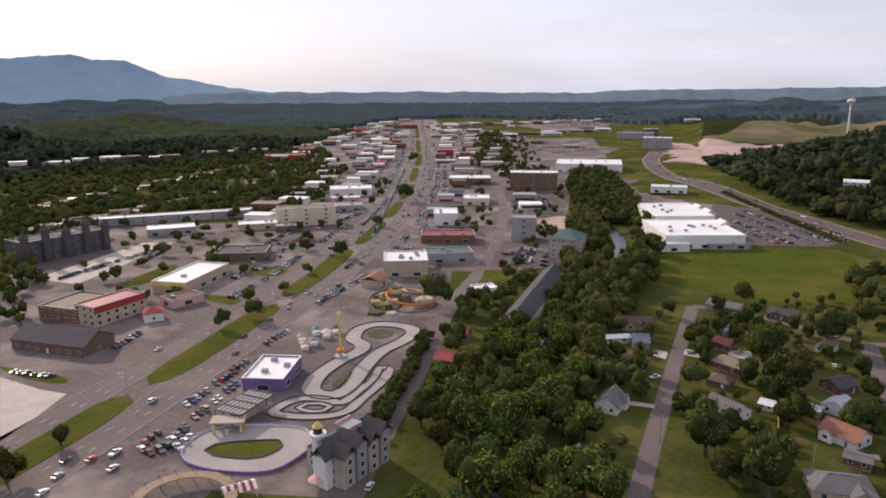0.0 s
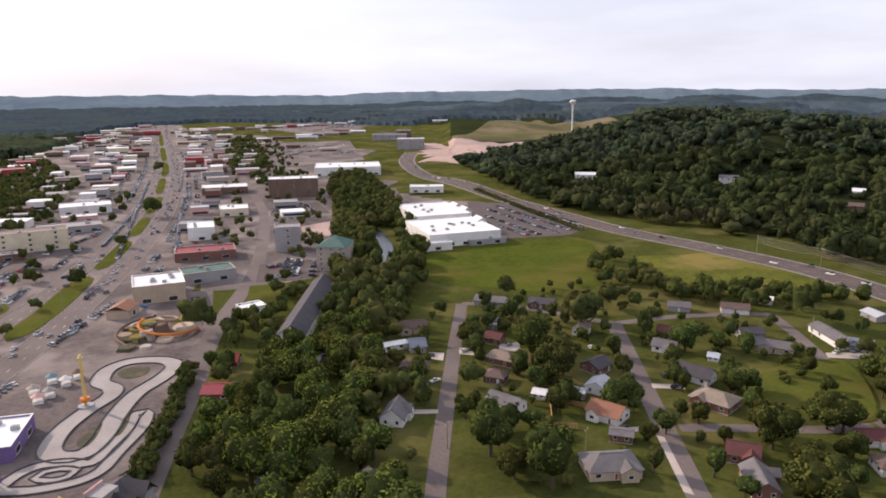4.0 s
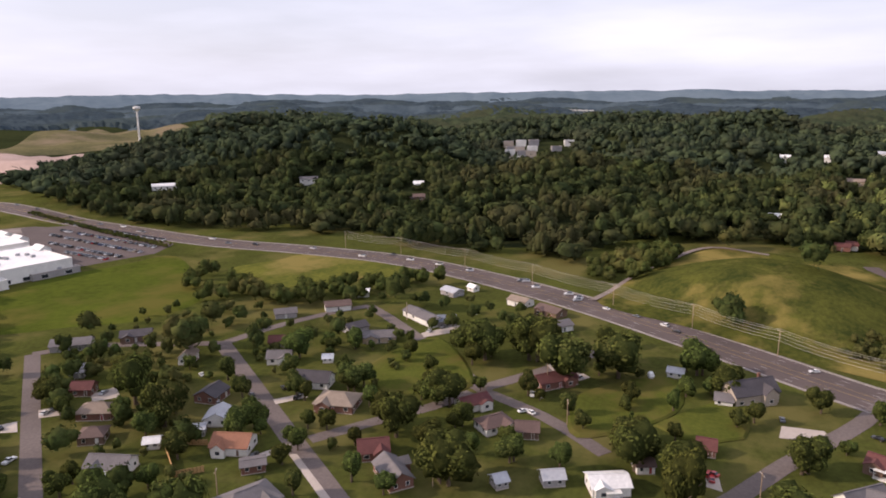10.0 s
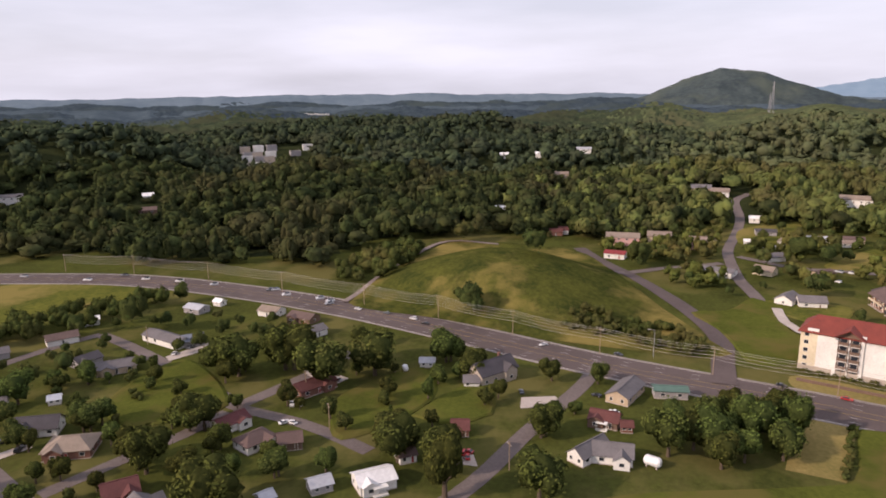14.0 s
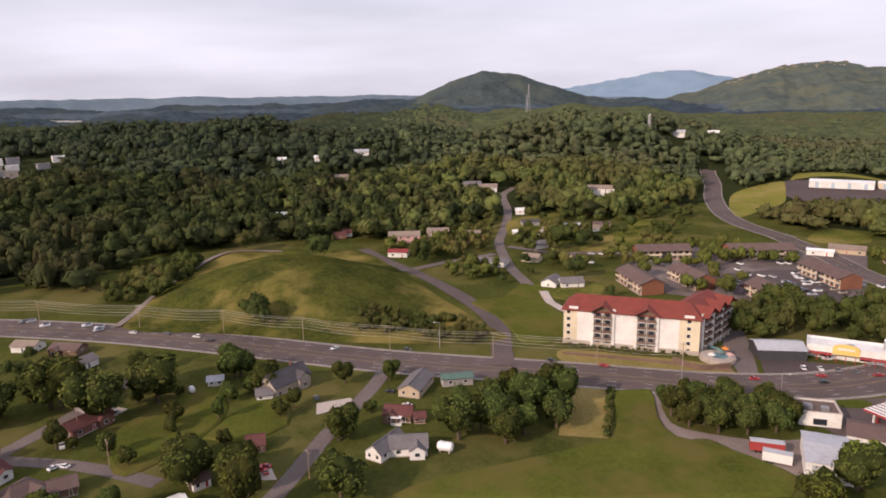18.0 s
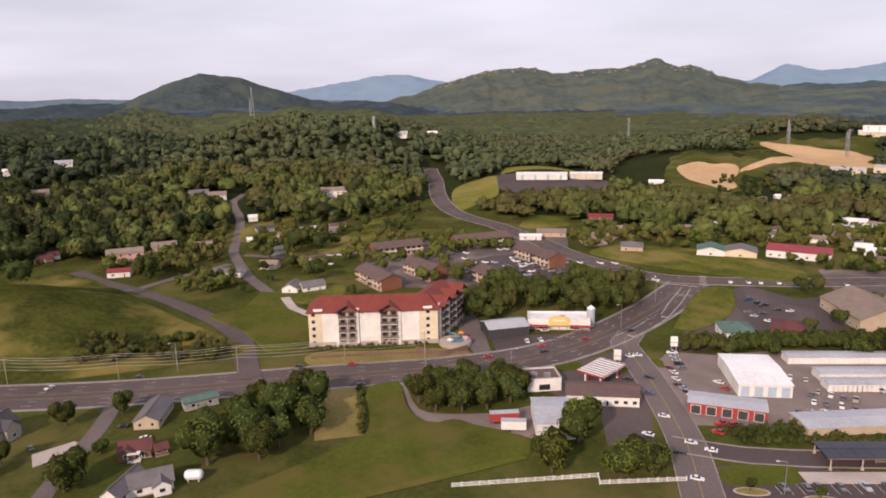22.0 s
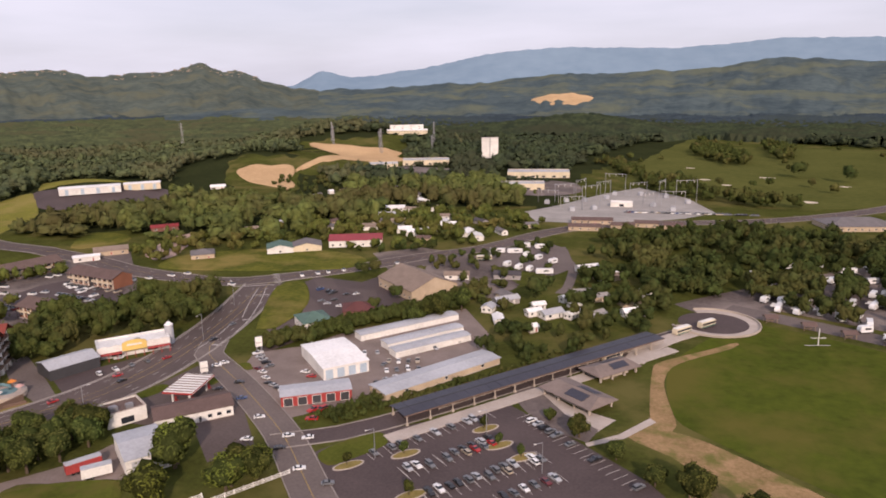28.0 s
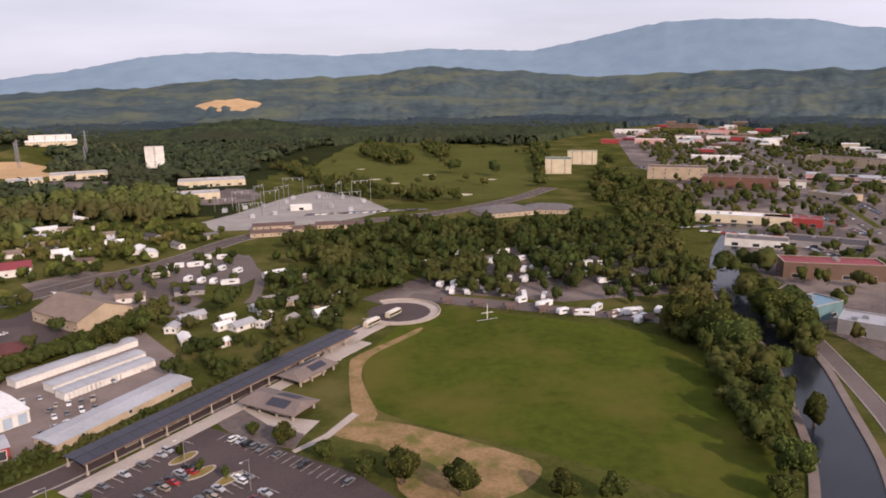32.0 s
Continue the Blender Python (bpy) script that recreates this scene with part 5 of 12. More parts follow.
def kart_oval(outer, inner):
    e = thing("kart_oval", pose(0, 0, 0), "small oval kart track with a grass island", "kart track")
    ring = [(p.x, p.y) for p in curve([(*q, 0) for q in outer], 2.5, True)]
    part("track", plate_mesh("track", ring, 0.07, "kart_surface"), e, label="pale concrete driving surface")
    part("island", plate_mesh("island", [(p.x, p.y) for p in curve([(*q, 0) for q in inner], 2.5, True)], 0.12, "lawn", 0.05), e, label="green grass island")
    rail_on(e, inner, 0.4, 0.3, "roof_dark", name="tyre_barrier")
    rail_on(e, outer, 0.8, 0.4, "wall_purple", name="outer_wall")
    cx, cy = sum(p[0] for p in outer) / len(outer), sum(p[1] for p in outer) / len(outer)
    rail_on(e, [(cx + (x - cx) * 0.985, cy + (y - cy) * 0.985) for x, y in outer], 0.6, 0.3, "frame", name="inner_wall")
    OCC.append((cx, cy, 30))


KARTS = []
M["kart_surface"] = surf("worn kart track", (0.34, 0.31, 0.29), (0.24, 0.215, 0.20), 0.85, 0.06, 1.4, 0.1)
M["infield"] = surf("dark planted infield", (0.060, 0.060, 0.028), (0.032, 0.032, 0.020), 0.95, 0.2, 1.2, 0.6, c3=(0.11, 0.085, 0.05), s3=0.2)


def castle_turrets(x0, y0, x1, y1):
    """Round turrets with cone caps along the front of the castle-like theatre."""
    for k in range(5):
        x, y = x0 + (x1 - x0) * k / 4, y0 + (y1 - y0) * k / 4
        h = 15 + 3 * (k % 2)
        e = thing("turret", pose(x, y, float(height(x, y))), "dark round turret with a cone cap", "tower", "castle turrets")
        part("shaft", Geo().frustum(2.4, 2.3, 0, h, 12).frustum(2.8, 2.8, h, h + 1.0, 12).mesh("shaft", "wall_keep"), e)
        part("cap", Geo().frustum(2.7, 0.1, h + 1.0, h + 5.0, 12).mesh("cap", "roof_dark"), e)


def infield(pts):
    """A planted bed inside a bend of the kart track."""
    sheet("infield", pts, 0.16, "infield", "dark planted bed inside the kart track", "planting bed", 1.5, 0.1)


def striped_awning(x, y):
    e = thing("striped_awning", pose(x, y, 0, 0, 0, 20), "red and white striped stall awning", "awning")
    for k in range(9):
        part("stripe", kept(("stripe", k % 2), lambda: Geo().add([(-0.45, -2.5, 2.5), (0.45, -2.5, 2.5), (0.45, 0, 3.6), (-0.45, 0, 3.6), (0.45, 2.5, 2.5), (-0.45, 2.5, 2.5)], [(0, 1, 2, 3), (3, 2, 4, 5)]).mesh("stripe", ("wall_white", "wall_red")[k % 2])), e, pose((k - 4) * 0.9, 0, 0))
    for sx, sy in product((-3.8, 3.8), (-2.3, 2.3)):
        part("post", kept("awning_post", lambda: Geo().box(-0.08, -0.08, 0, 0.08, 0.08, 2.6).mesh("post", "frame")), e, pose(sx, sy, 0))


def kart_track(pts, width):
    e = thing("kart_track", pose(0, 0, 0), "winding concrete kart track with dark barriers", "kart track", "kart tracks")
    pts3 = [(*p, 0) for p in pts]
    part("track", strip_mesh("track", pts3, -width / 2, width / 2, 0.1 + 0.03 * len(KARTS), "kart_surface", 2.0, 0.08, True), e)
    KARTS.append(1)
    for s in (-1, 1):
        o = s * width / 2
        part("barrier", strip_mesh("barrier", pts3, o - 0.14, o + 0.14, 0.45, "roof_dark", 2.0, 0.4, True), e, label="black tyre barrier")
    OCC.append((sum(p[0] for p in pts) / len(pts), sum(p[1] for p in pts) / len(pts), 26))


def tube(pts, r, n=8):
    """A round tube along a line."""
    line = curve(pts, 1.2)
    g = Geo()
    v, f = [], []
    for i, p in enumerate(line):
        d = (line[min(i + 1, len(line) - 1)] - line[max(i - 1, 0)]).normalized()
        a = d.cross(Vector((0, 0, 1))).normalized() if abs(d.z) < 0.98 else Vector((1, 0, 0))
        b = a.cross(d)
        v += [p + a * r * math.cos(6.2832 * k / n) + b * r * math.sin(6.2832 * k / n) for k in range(n)]
    for i in range(len(line) - 1):
        f += [(i * n + k, i * n + (k + 1) % n, (i + 1) * n + (k + 1) % n, (i + 1) * n + k) for k in range(n)]
    return g.add(v, f)


def slide_park(x0, y0, x1, y1):
    """Adventure golf mound and slides with orange and yellow rides."""
    OCC.append(((x0 + x1) / 2, (y0 + y1) / 2, 26))
    e = thing("adventure_golf", pose(x0, y0, 0, 0, 0, 60), "terraced adventure golf mound with coloured flumes", "adventure golf")
    rng = random.Random(8)
    mats = ["infield", "wall_brown", "grass_dry", "wall_stone", "infield", "wall_tan", "timber"]
    for k in range(26):
        a, d = rng.uniform(0, 6.28), rng.uniform(2, 22)
        r, z = rng.uniform(2.2, 5.5), max(0.6, 5.5 - d * 0.24 + rng.uniform(-0.8, 1.2))
        part("terrace", Geo().frustum(r, r * 0.8, 0, z, rng.choice((5, 6, 7, 9)), d * math.cos(a), 0.6 * d * math.sin(a)).mesh("terrace", mats[k % 7]), e)
    for k, (c, a) in enumerate((("wall_brown", 0), ("wall_orange", 1.9), ("timber", 4.0))):
        pts = [(math.cos(a + 0.5 * j) * (3 + 2.6 * j), math.sin(a + 0.5 * j) * (3 + 2.6 * j), 6.4 - 0.95 * j) for j in range(7)]
        part("flume", tube(pts, 0.6).mesh("flume", c), e)
    f = thing("ride_building", pose(x1, y1, 0, 0, 0, 62), "tan ride building with a rust roof and chute", "ride building")
    part("wall", Geo().box(-6, -5, 0, 6, 5, 4).mesh("wall", "wall_tan"), f)
    part("roof", gable_roof(12, 10, 4, 2.0).mesh("roof", "roof_rust"), f)
    part("chute", tube([(6.5, 0, 5), (8, -1, 4), (10, -3, 2), (12, -6, 0.6)], 0.8).mesh("chute", "wall_blue"), f)
    part("entrance", inset_panel("entrance", 3, 3, 0.2, "frame", "glass"), f, pose(0, -5.05, 0))


def swing_ride(x, y):
    e = thing("drop_tower", pose(x, y, 0), "slim yellow drop tower ride", "ride", )
    part("mast", Geo().box(-0.45, -0.45, 0, 0.45, 0.45, 17).mesh("mast", "wall_yellow"), e)
    part("base", Geo().frustum(2.6, 2.4, 0, 0.6, 12).mesh("base", "steel"), e)
    part("gondola", Geo().frustum(1.5, 1.5, 2.0, 3.2, 12).mesh("gondola", "wall_orange"), e)
    part("cap", Geo().frustum(0.9, 0.3, 17, 18, 8).mesh("cap", "wall_yellow"), e)


def parasol_booth(x, y, mat):
    e = thing("kiosk", pose(x, y, 0), "small fairground kiosk under a coloured canopy", "kiosk", "fairground kiosks")
    part("counter", Geo().box(-1.6, -1.6, 0, 1.6, 1.6, 1.1).mesh("counter", "wall_white"), e)
    part("canopy", Geo().frustum(2.2, 0.2, 2.5, 3.8, 10).mesh("canopy", mat), e)
    for a in range(4):
        part("pole", kept("booth_pole", lambda: Geo().box(-0.06, -0.06, 0, 0.06, 0.06, 2.8).mesh("pole", "steel")), e, pose(1.5 * (1 if a % 2 else -1), 1.5 * (1 if a > 1 else -1), 0))


def pit_shelter(x, y, rot, L, D, x1, y1):
    e = thing("pit_shelter", pose(x, y, 0, 0, 0, rot), "dark open steel pergola over the kart pits", "shelter")
    h = 4.2
    for i in range(7):
        part("rafter", kept("rafter", lambda: Geo().box(-0.15, -D / 2, h, 0.15, D / 2, h + 0.3).mesh("rafter", "wall_dark")), e, pose(-L / 2 + L * i / 6, 0, 0))
    for i in range(5):
        part("purlin", kept("purlin", lambda: Geo().box(-L / 2, -0.15, h + 0.3, L / 2, 0.15, h + 0.5).mesh("purlin", "wall_brown")), e, pose(0, -D / 2 + D * i / 4, 0))
    for i in range(4):
        part("roof_panel", kept("pit_panel", lambda: Geo().box(-L / 2, 0.3, h + 0.12, L / 2, D / 4 - 0.3, h + 0.2).mesh("roof_panel", "wall_grey")), e, pose(0, -D / 2 + D * i / 4, 0))
    for i, s in product(range(4), (-1, 1)):
        part("post", kept("pit_post", lambda: Geo().box(-0.15, -0.15, 0, 0.15, 0.15, h).mesh("post", "wall_purple")), e, pose(-L / 2 + L * i / 3, s * D / 2, 0))
    f = thing("start_canopy", pose(x1, y1, 0, 0, 0, -5), "cream flat canopy over the kart start", "canopy")
    part("roof", Geo().box(-5, -2.6, 3.4, 5, 2.6, 3.7).mesh("roof", "wall_stone"), f)
    part("fascia", Geo().box(-5.1, -2.75, 3.2, 5.1, -2.6, 3.75).mesh("fascia", "wall_stone"), f)
    for sx, sy in product((-4, 4), (-2, 2)):
        part("post", kept("start_post", lambda: Geo().box(-0.25, -0.25, 0, 0.25, 0.25, 3.4).mesh("post", "wall_yellow")), f, pose(sx, sy, 0))


def themed_inn(ax, ay, bx, by, cx, cy):
    """A whimsical inn: three gabled wings of uneven height, balconies and a white lookout tower."""
    d = math.degrees(math.atan2(cy - by, cx - bx))
    L = math.hypot(cx - bx, cy - by)
    e = thing("themed_inn", pose((bx + cx) / 2, (by + cy) / 2, 0, 0, 0, d) @ pose(0, 6.5, 0), "white themed inn with dark steep gables", "hotel")
    OCC.append(((bx + cx) / 2, (by + cy) / 2, 20))
    h, D = 8.4, 11
    # White walls in the darker stone tone; their shade is put into the colour.
    part("wall", Geo().box(-L / 2, -D / 2, 0, L / 2, D / 2, h).mesh("wall", "wall_stone"), e)
    part("roof", gable_roof(L - 1, D, h, 3.2, 0.3).mesh("roof", "roof_dark"), e, label="dark shingle roof")
    part("roof_deck", Geo().box(-1.5, -2, h + 2.2, 4, 2.2, h + 3.7).mesh("roof_deck", "roof_flat"), e, label="pale flat roof deck")
    part("parapet", Geo().box(-1.7, 2.2, h + 2.2, 4.2, 2.6, h + 4.4).mesh("parapet", "wall_pink"), e)
    for k in range(4):
        u = L * ((k + 0.5) / 4 - 0.5)
        top = h + (0.4, 1.6, 0.2, 1.2)[k]
        b = part("gabled_bay", Geo().box(u - 2.0, -D / 2 - 1.8, 0, u + 2.0, -D / 2, top).mesh("gabled_bay", "wall_stone" if k % 2 == 0 else "wall_grey"), e)
        part("bay_roof", gable_roof(7.0, 4.4, top, 2.6, 0.3).mesh("bay_roof", "roof_dark"), b, pose(u, -D / 2 + 1.2, 0, 0, 0, 90))
        for s in range(3):
            part("window", window_mesh(1.5, 1.6), b, pose(u, -D / 2 - 1.82, 0.8 + s * 2.7))
            part("balcony", Geo().box(u + 2.1, -D / 2 - 1.4, 2.5 + s * 2.7, u + 2.1 + L / 4 - 4.3, -D / 2, 2.7 + s * 2.7).box(u + 2.1, -D / 2 - 1.4, 2.7 + s * 2.7, u + 2.1 + L / 4 - 4.3, -D / 2 - 1.3, 3.6 + s * 2.7).mesh("balcony", "wall_grey"), b)
    for side, k0 in ((2, 5), (3, 3), (1, 2)):
        for s, k in product(range(3), range(k0)):
            part("window", window_mesh(1.3, 1.6), e, side_pose(side, L, D, (L if side == 2 else D) * ((k + 0.5) / k0 - 0.5), 0.9 + s * 2.7))
    part("end_gable", gable_roof(5.5, 4.6, h + 0.2, 3.0, 0.3).mesh("end_gable", "roof_dark"), e, pose(-L / 2 - 0.2, -1.5, 0))
    part("end_bay", Geo().box(-L / 2 - 2.4, -3.6, 0, -L / 2, 0.6, h + 0.3).mesh("end_bay", "wall_white"), e)
    t = thing("lookout_tower", pose(ax, ay + 2, 0, 0, 0, d), "slim white lookout tower with a gold dome", "tower")
    part("shaft", Geo().frustum(1.9, 1.7, 0, 12.0, 12).mesh("shaft", "wall_white"), t)
    part("gallery", Geo().frustum(2.3, 2.3, 12.0, 12.5, 12).mesh("gallery", "frame"), t)
    part("lantern", Geo().frustum(1.3, 1.2, 12.5, 14.2, 10).mesh("lantern", "glass"), t)
    part("dome", Geo().frustum(1.5, 0.8, 14.2, 15.0, 10).frustum(0.8, 0.1, 15.0, 15.8, 10).mesh("dome", "wall_yellow"), t)
    for s in range(4):
        part("window", window_mesh(0.9, 1.6), t, pose(0, -1.86, 1.2 + s * 2.7))
    for u, v, m in ((-4, -3, "wall_pink"), (3, -4.5, "wall_orange")):
        part("terrace_parasol", Geo().frustum(2.4, 0.2, 2.2, 3.2, 10).frustum(0.08, 0.08, 0, 2.3, 6).mesh("terrace_parasol", m), t, pose(u, v, 0))


def timber_ring(x, y, r):
    e = thing("spiral_track", pose(x, y, 0), "curved timber kart ramp on posts", "kart ramp")
    ring = [((r - 1.5) * math.cos(6.2832 * k / 24), (r - 1.5) * math.sin(6.2832 * k / 24), 0) for k in range(24)]
    part("deck", strip_mesh("deck", ring, -1.5, 1.5, 3.0, "timber", 2, 0.3, True), e)
    for k in range(20):
        a = 6.2832 * k / 20
        part("post", kept("ring_post", lambda: Geo().box(-0.1, -0.1, 0, 0.1, 0.1, 4.2).mesh("post", "timber")), e, pose(r * math.cos(a), r * math.sin(a), 0))


def bay_lines(x0, y0, x1, y1):
    """White parking-bay marks along a row."""
    n = int(math.hypot(x1 - x0, y1 - y0) / 2.85)
    d = Vector((x1 - x0, y1 - y0)).normalized()
    e = thing("parking_bays", pose(x0, y0, 0, 0, 0, math.degrees(math.atan2(d.y, d.x))), "row of white painted parking bay lines", "parking bays", kind="structure")
    me = kept("bay_line", lambda: Geo().box(-0.07, -2.6, 0.055, 0.07, 2.6, 0.075).mesh("bay_line", "paint"))
    for k in range(n + 1):
        part("bay_line", me, e, pose(k * 2.85, 0, 0))


def tree_belt(poly, gap, h0, h1, seed, label="", leafy=("leaf",)):
    """Trees spread over a patch, clear of buildings and roads."""
    rng = random.Random(seed)
    xs, ys = [p[0] for p in poly], [p[1] for p in poly]
    got = []
    for _ in range(int((max(xs) - min(xs)) * (max(ys) - min(ys)) / gap**2 * 2.2)):
        x, y = rng.uniform(min(xs), max(xs)), rng.uniform(min(ys), max(ys))
        if not inside(poly, np.array([x]), np.array([y]))[0]:
            continue
        if any((x - a) ** 2 + (y - b) ** 2 < (r + 2.5) ** 2 for a, b, r in OCC) or any((x - a) ** 2 + (y - b) ** 2 < gap**2 for a, b in got):
            continue
        if any((x - a) ** 2 + (y - b) ** 2 < r * r for a, b, r in ROAD_SPOTS):
            continue
        got.append((x, y))
        h = rng.uniform(h0, h1)
        tree(x, y, h, h * rng.uniform(0.36, 0.5), label, leafy=leafy[len(got) % len(leafy)])


ROAD_SPOTS = []


def keep_roads_clear():
    for ob in list(scene.collection.objects):
        if ob.name.startswith(("road_", "water_")) and ob.type == "MESH":
            v = ob.data.vertices
            for k in range(0, len(v) - 1, 2):
                a, b = v[k].co, v[k + 1].co
                if ob.name == "water_north" and not 385 < a.y < 480:
                    continue
                ROAD_SPOTS.append(((a.x + b.x) / 2, (a.y + b.y) / 2, (a - b).length / 2 + 2.5))


keep_roads_clear()


def drape(name, poly, mat, lift=0.35):
    """A patch of other ground laid over a slope."""
    cx, cy = sum(p[0] for p in poly) / len(poly), sum(p[1] for p in poly) / len(poly)
    line = [(p.x, p.y) for p in curve([(*q, 0) for q in poly], 6, True)]
    if mat in ("clay", "clay_pink") or name == "cut_grass":
        line = [(cx + (x - cx) * k, cy + (y - cy) * k) for x, y in line for k in (1 + 0.35 * noise.noise(Vector((x * 0.03, y * 0.03, 2.0))),)]
    verts = [(cx, cy, float(height(cx, cy)) + lift)]
    rings = 16
    for k in range(1, rings + 1):
        for x, y in line:
            a, b = cx + (x - cx) * k / rings, cy + (y - cy) * k / rings
            verts.append((a, b, float(height(a, b)) + lift * (1 if k < rings else 0.3)))
    n = len(line)
    area = sum(a[0] * b[1] - b[0] * a[1] for a, b in zip(line, line[1:] + line[:1]))
    faces = [(0, 1 + k, 1 + (k + 1) % n) for k in range(n)]
    for r in range(rings - 1):
        o = 1 + r * n
        faces += [(o + k, o + n + k, o + n + (k + 1) % n, o + (k + 1) % n) for k in range(n)]
    if area < 0:
        faces = [f[::-1] for f in faces]
    ob = new(name, mesh_of(name, verts, faces, mat))
    return tagged(ob, {"clay": "bare orange-tan graded earth", "new_asphalt": "dark asphalt on a cut terrace", "hill_grass": "rough green and golden grass of the hill", "scrub": "rough olive and brown scrub field", "bank": "mown sunlit yellow-green bank", "meadow": "mown yellow-green grass bank", "lawn": "smooth mown green lawn on the valley floor"}.get(mat, "grey surfaced yard on the slope"), "ground patch", kind="structure")


def strut(a, b, t):
    """A thin square bar from a to b."""
    a, b = Vector(a), Vector(b)
    m = look(a, b)
    return Geo().box(-t, -t, -(b - a).length, t, t, 0, m)


def lattice_mast(x, y, h):
    """A slim lattice transmission mast with cross-arms."""
    e = thing("lattice_mast", pose(x, y, float(height(x, y)) - 1), "slim grey steel lattice transmission mast", "mast", "transmission masts")
    w = h * 0.045
    for sx, sy in product((-1, 1), (-1, 1)):
        part("leg", strut((sx * w, sy * w, 0), (sx * 0.3, sy * 0.3, h), 0.16).mesh("leg", "steel"), e)
    for k in range(4):
        z0, z1 = h * k / 4, h * (k + 1) / 4
        a, b = w + (0.3 - w) * k / 4, w + (0.3 - w) * (k + 1) / 4
        for s in (-1, 1)[k % 2:] if h > 0 else ():
            part("brace", strut((-a, s * a, z0), (b, s * b, z1), 0.1).mesh("brace", "steel"), e)
    for z in (0.72, 0.84, 0.95):
        part("cross_arm", Geo().box(-h * 0.11, -0.15, h * z, h * 0.11, 0.15, h * z + 0.3).mesh("cross_arm", "steel"), e)


def gantry(x, y, rot, h):
    e = thing("switch_gantry", pose(x, y, float(height(x, y)), 0, 0, rot), "grey steel switchyard gantry with insulators", "gantry", "switchyard gantries")
    for s in (-1, 1):
        part("column", kept(("gcol", h), lambda: Geo().box(-0.16, -0.16, 0, 0.16, 0.16, h).mesh("column", "steel")), e, pose(s * 9, 0, 0))
    part("beam", kept(("gbeam", h), lambda: Geo().box(-9.5, -0.2, h - 0.9, 9.5, 0.2, h - 0.55).mesh("beam", "steel")), e)
    for k in range(3):
        part("insulator", kept("ginsul", lambda: Geo().frustum(0.2, 0.2, 0, 2.0, 6).mesh("insulator", "frame")), e, pose(-6 + 6 * k, 0, h - 3))
    part("transformer", kept("gtrans", lambda: Geo().box(-2, -1.5, 0, 2, 1.5, 3).frustum(0.3, 0.2, 3, 4.5, 6, -1, 0).frustum(0.3, 0.2, 3, 4.5, 6, 1, 0).mesh("transformer", "roof_metal")), e, pose(0, 4, 0))


def water_tower():
    x, y = polar(38.6, 1400)
    z = float(height(x, y))
    top = 78 - z
    OCC.append((x, y, 12))
    e = thing("water_tower", pose(x, y, z), "tall white water tower on a slim stem", "water tower")
    part("stem", Geo().frustum(3.6, 1.6, -1, 5, 16).frustum(1.6, 1.5, 5, top - 9, 16).mesh("stem", "wall_white"), e)
    g = Geo()
    prof = [(1.5, top - 9), (4.2, top - 7), (6.4, top - 4.6), (6.6, top - 3), (5.2, top - 1.2), (2.6, top - 0.2)]
    for (r0, z0), (r1, z1) in zip(prof, prof[1:]):
        g.frustum(r0, r1, z0, z1, 20)
    part("tank", g.mesh("tank", "wall_white"), e)


def camper(x, y, rot, kind=0):
    """A camper: white box body with a nose, windows, awning and wheels."""
    L = (7.0, 9.5, 5.5)[kind]
    if ("camper", kind) in CARS:
        return copy_thing(CARS["camper", kind], pose(x, y, 0.05, 0, 0, rot))
    e = thing("camper", pose(x, y, 0.05, 0, 0, rot), "white camper trailer parked on a campground pitch", "camper", "campers on the campground")
    CARS["camper", kind] = e
    v, f = extrude([(-L / 2, 0.5, 1.22), (L / 2 - 0.5, 0.5, 1.22), (L / 2, 1.2, 1.2), (L / 2 - 0.2, 2.4, 1.2), (L / 2 - 0.7, 3.0, 1.1), (-L / 2 + 0.2, 3.0, 1.1), (-L / 2, 2.7, 1.2)], 1.2)
    part("body", mesh_of("body", v, f, "car_white"), e)
    for s in (-1, 1):
        part("window", kept("camper_window", lambda: Geo().box(-1.3, -0.04, 0, 1.3, 0.04, 0.7).mesh("window", "glass")), e, pose(-L * 0.1, s * 1.22, 1.6))
    if kind == 1:
        part("awning", Geo().box(-L * 0.3, -3.2, 2.35, L * 0.3, -1.2, 2.45).mesh("awning", "canvas"), e)
    part("chassis", Geo().box(-L * 0.4, -0.9, 0.1, L * 0.4, 0.9, 0.5).mesh("chassis", "rubber"), e)
    return e


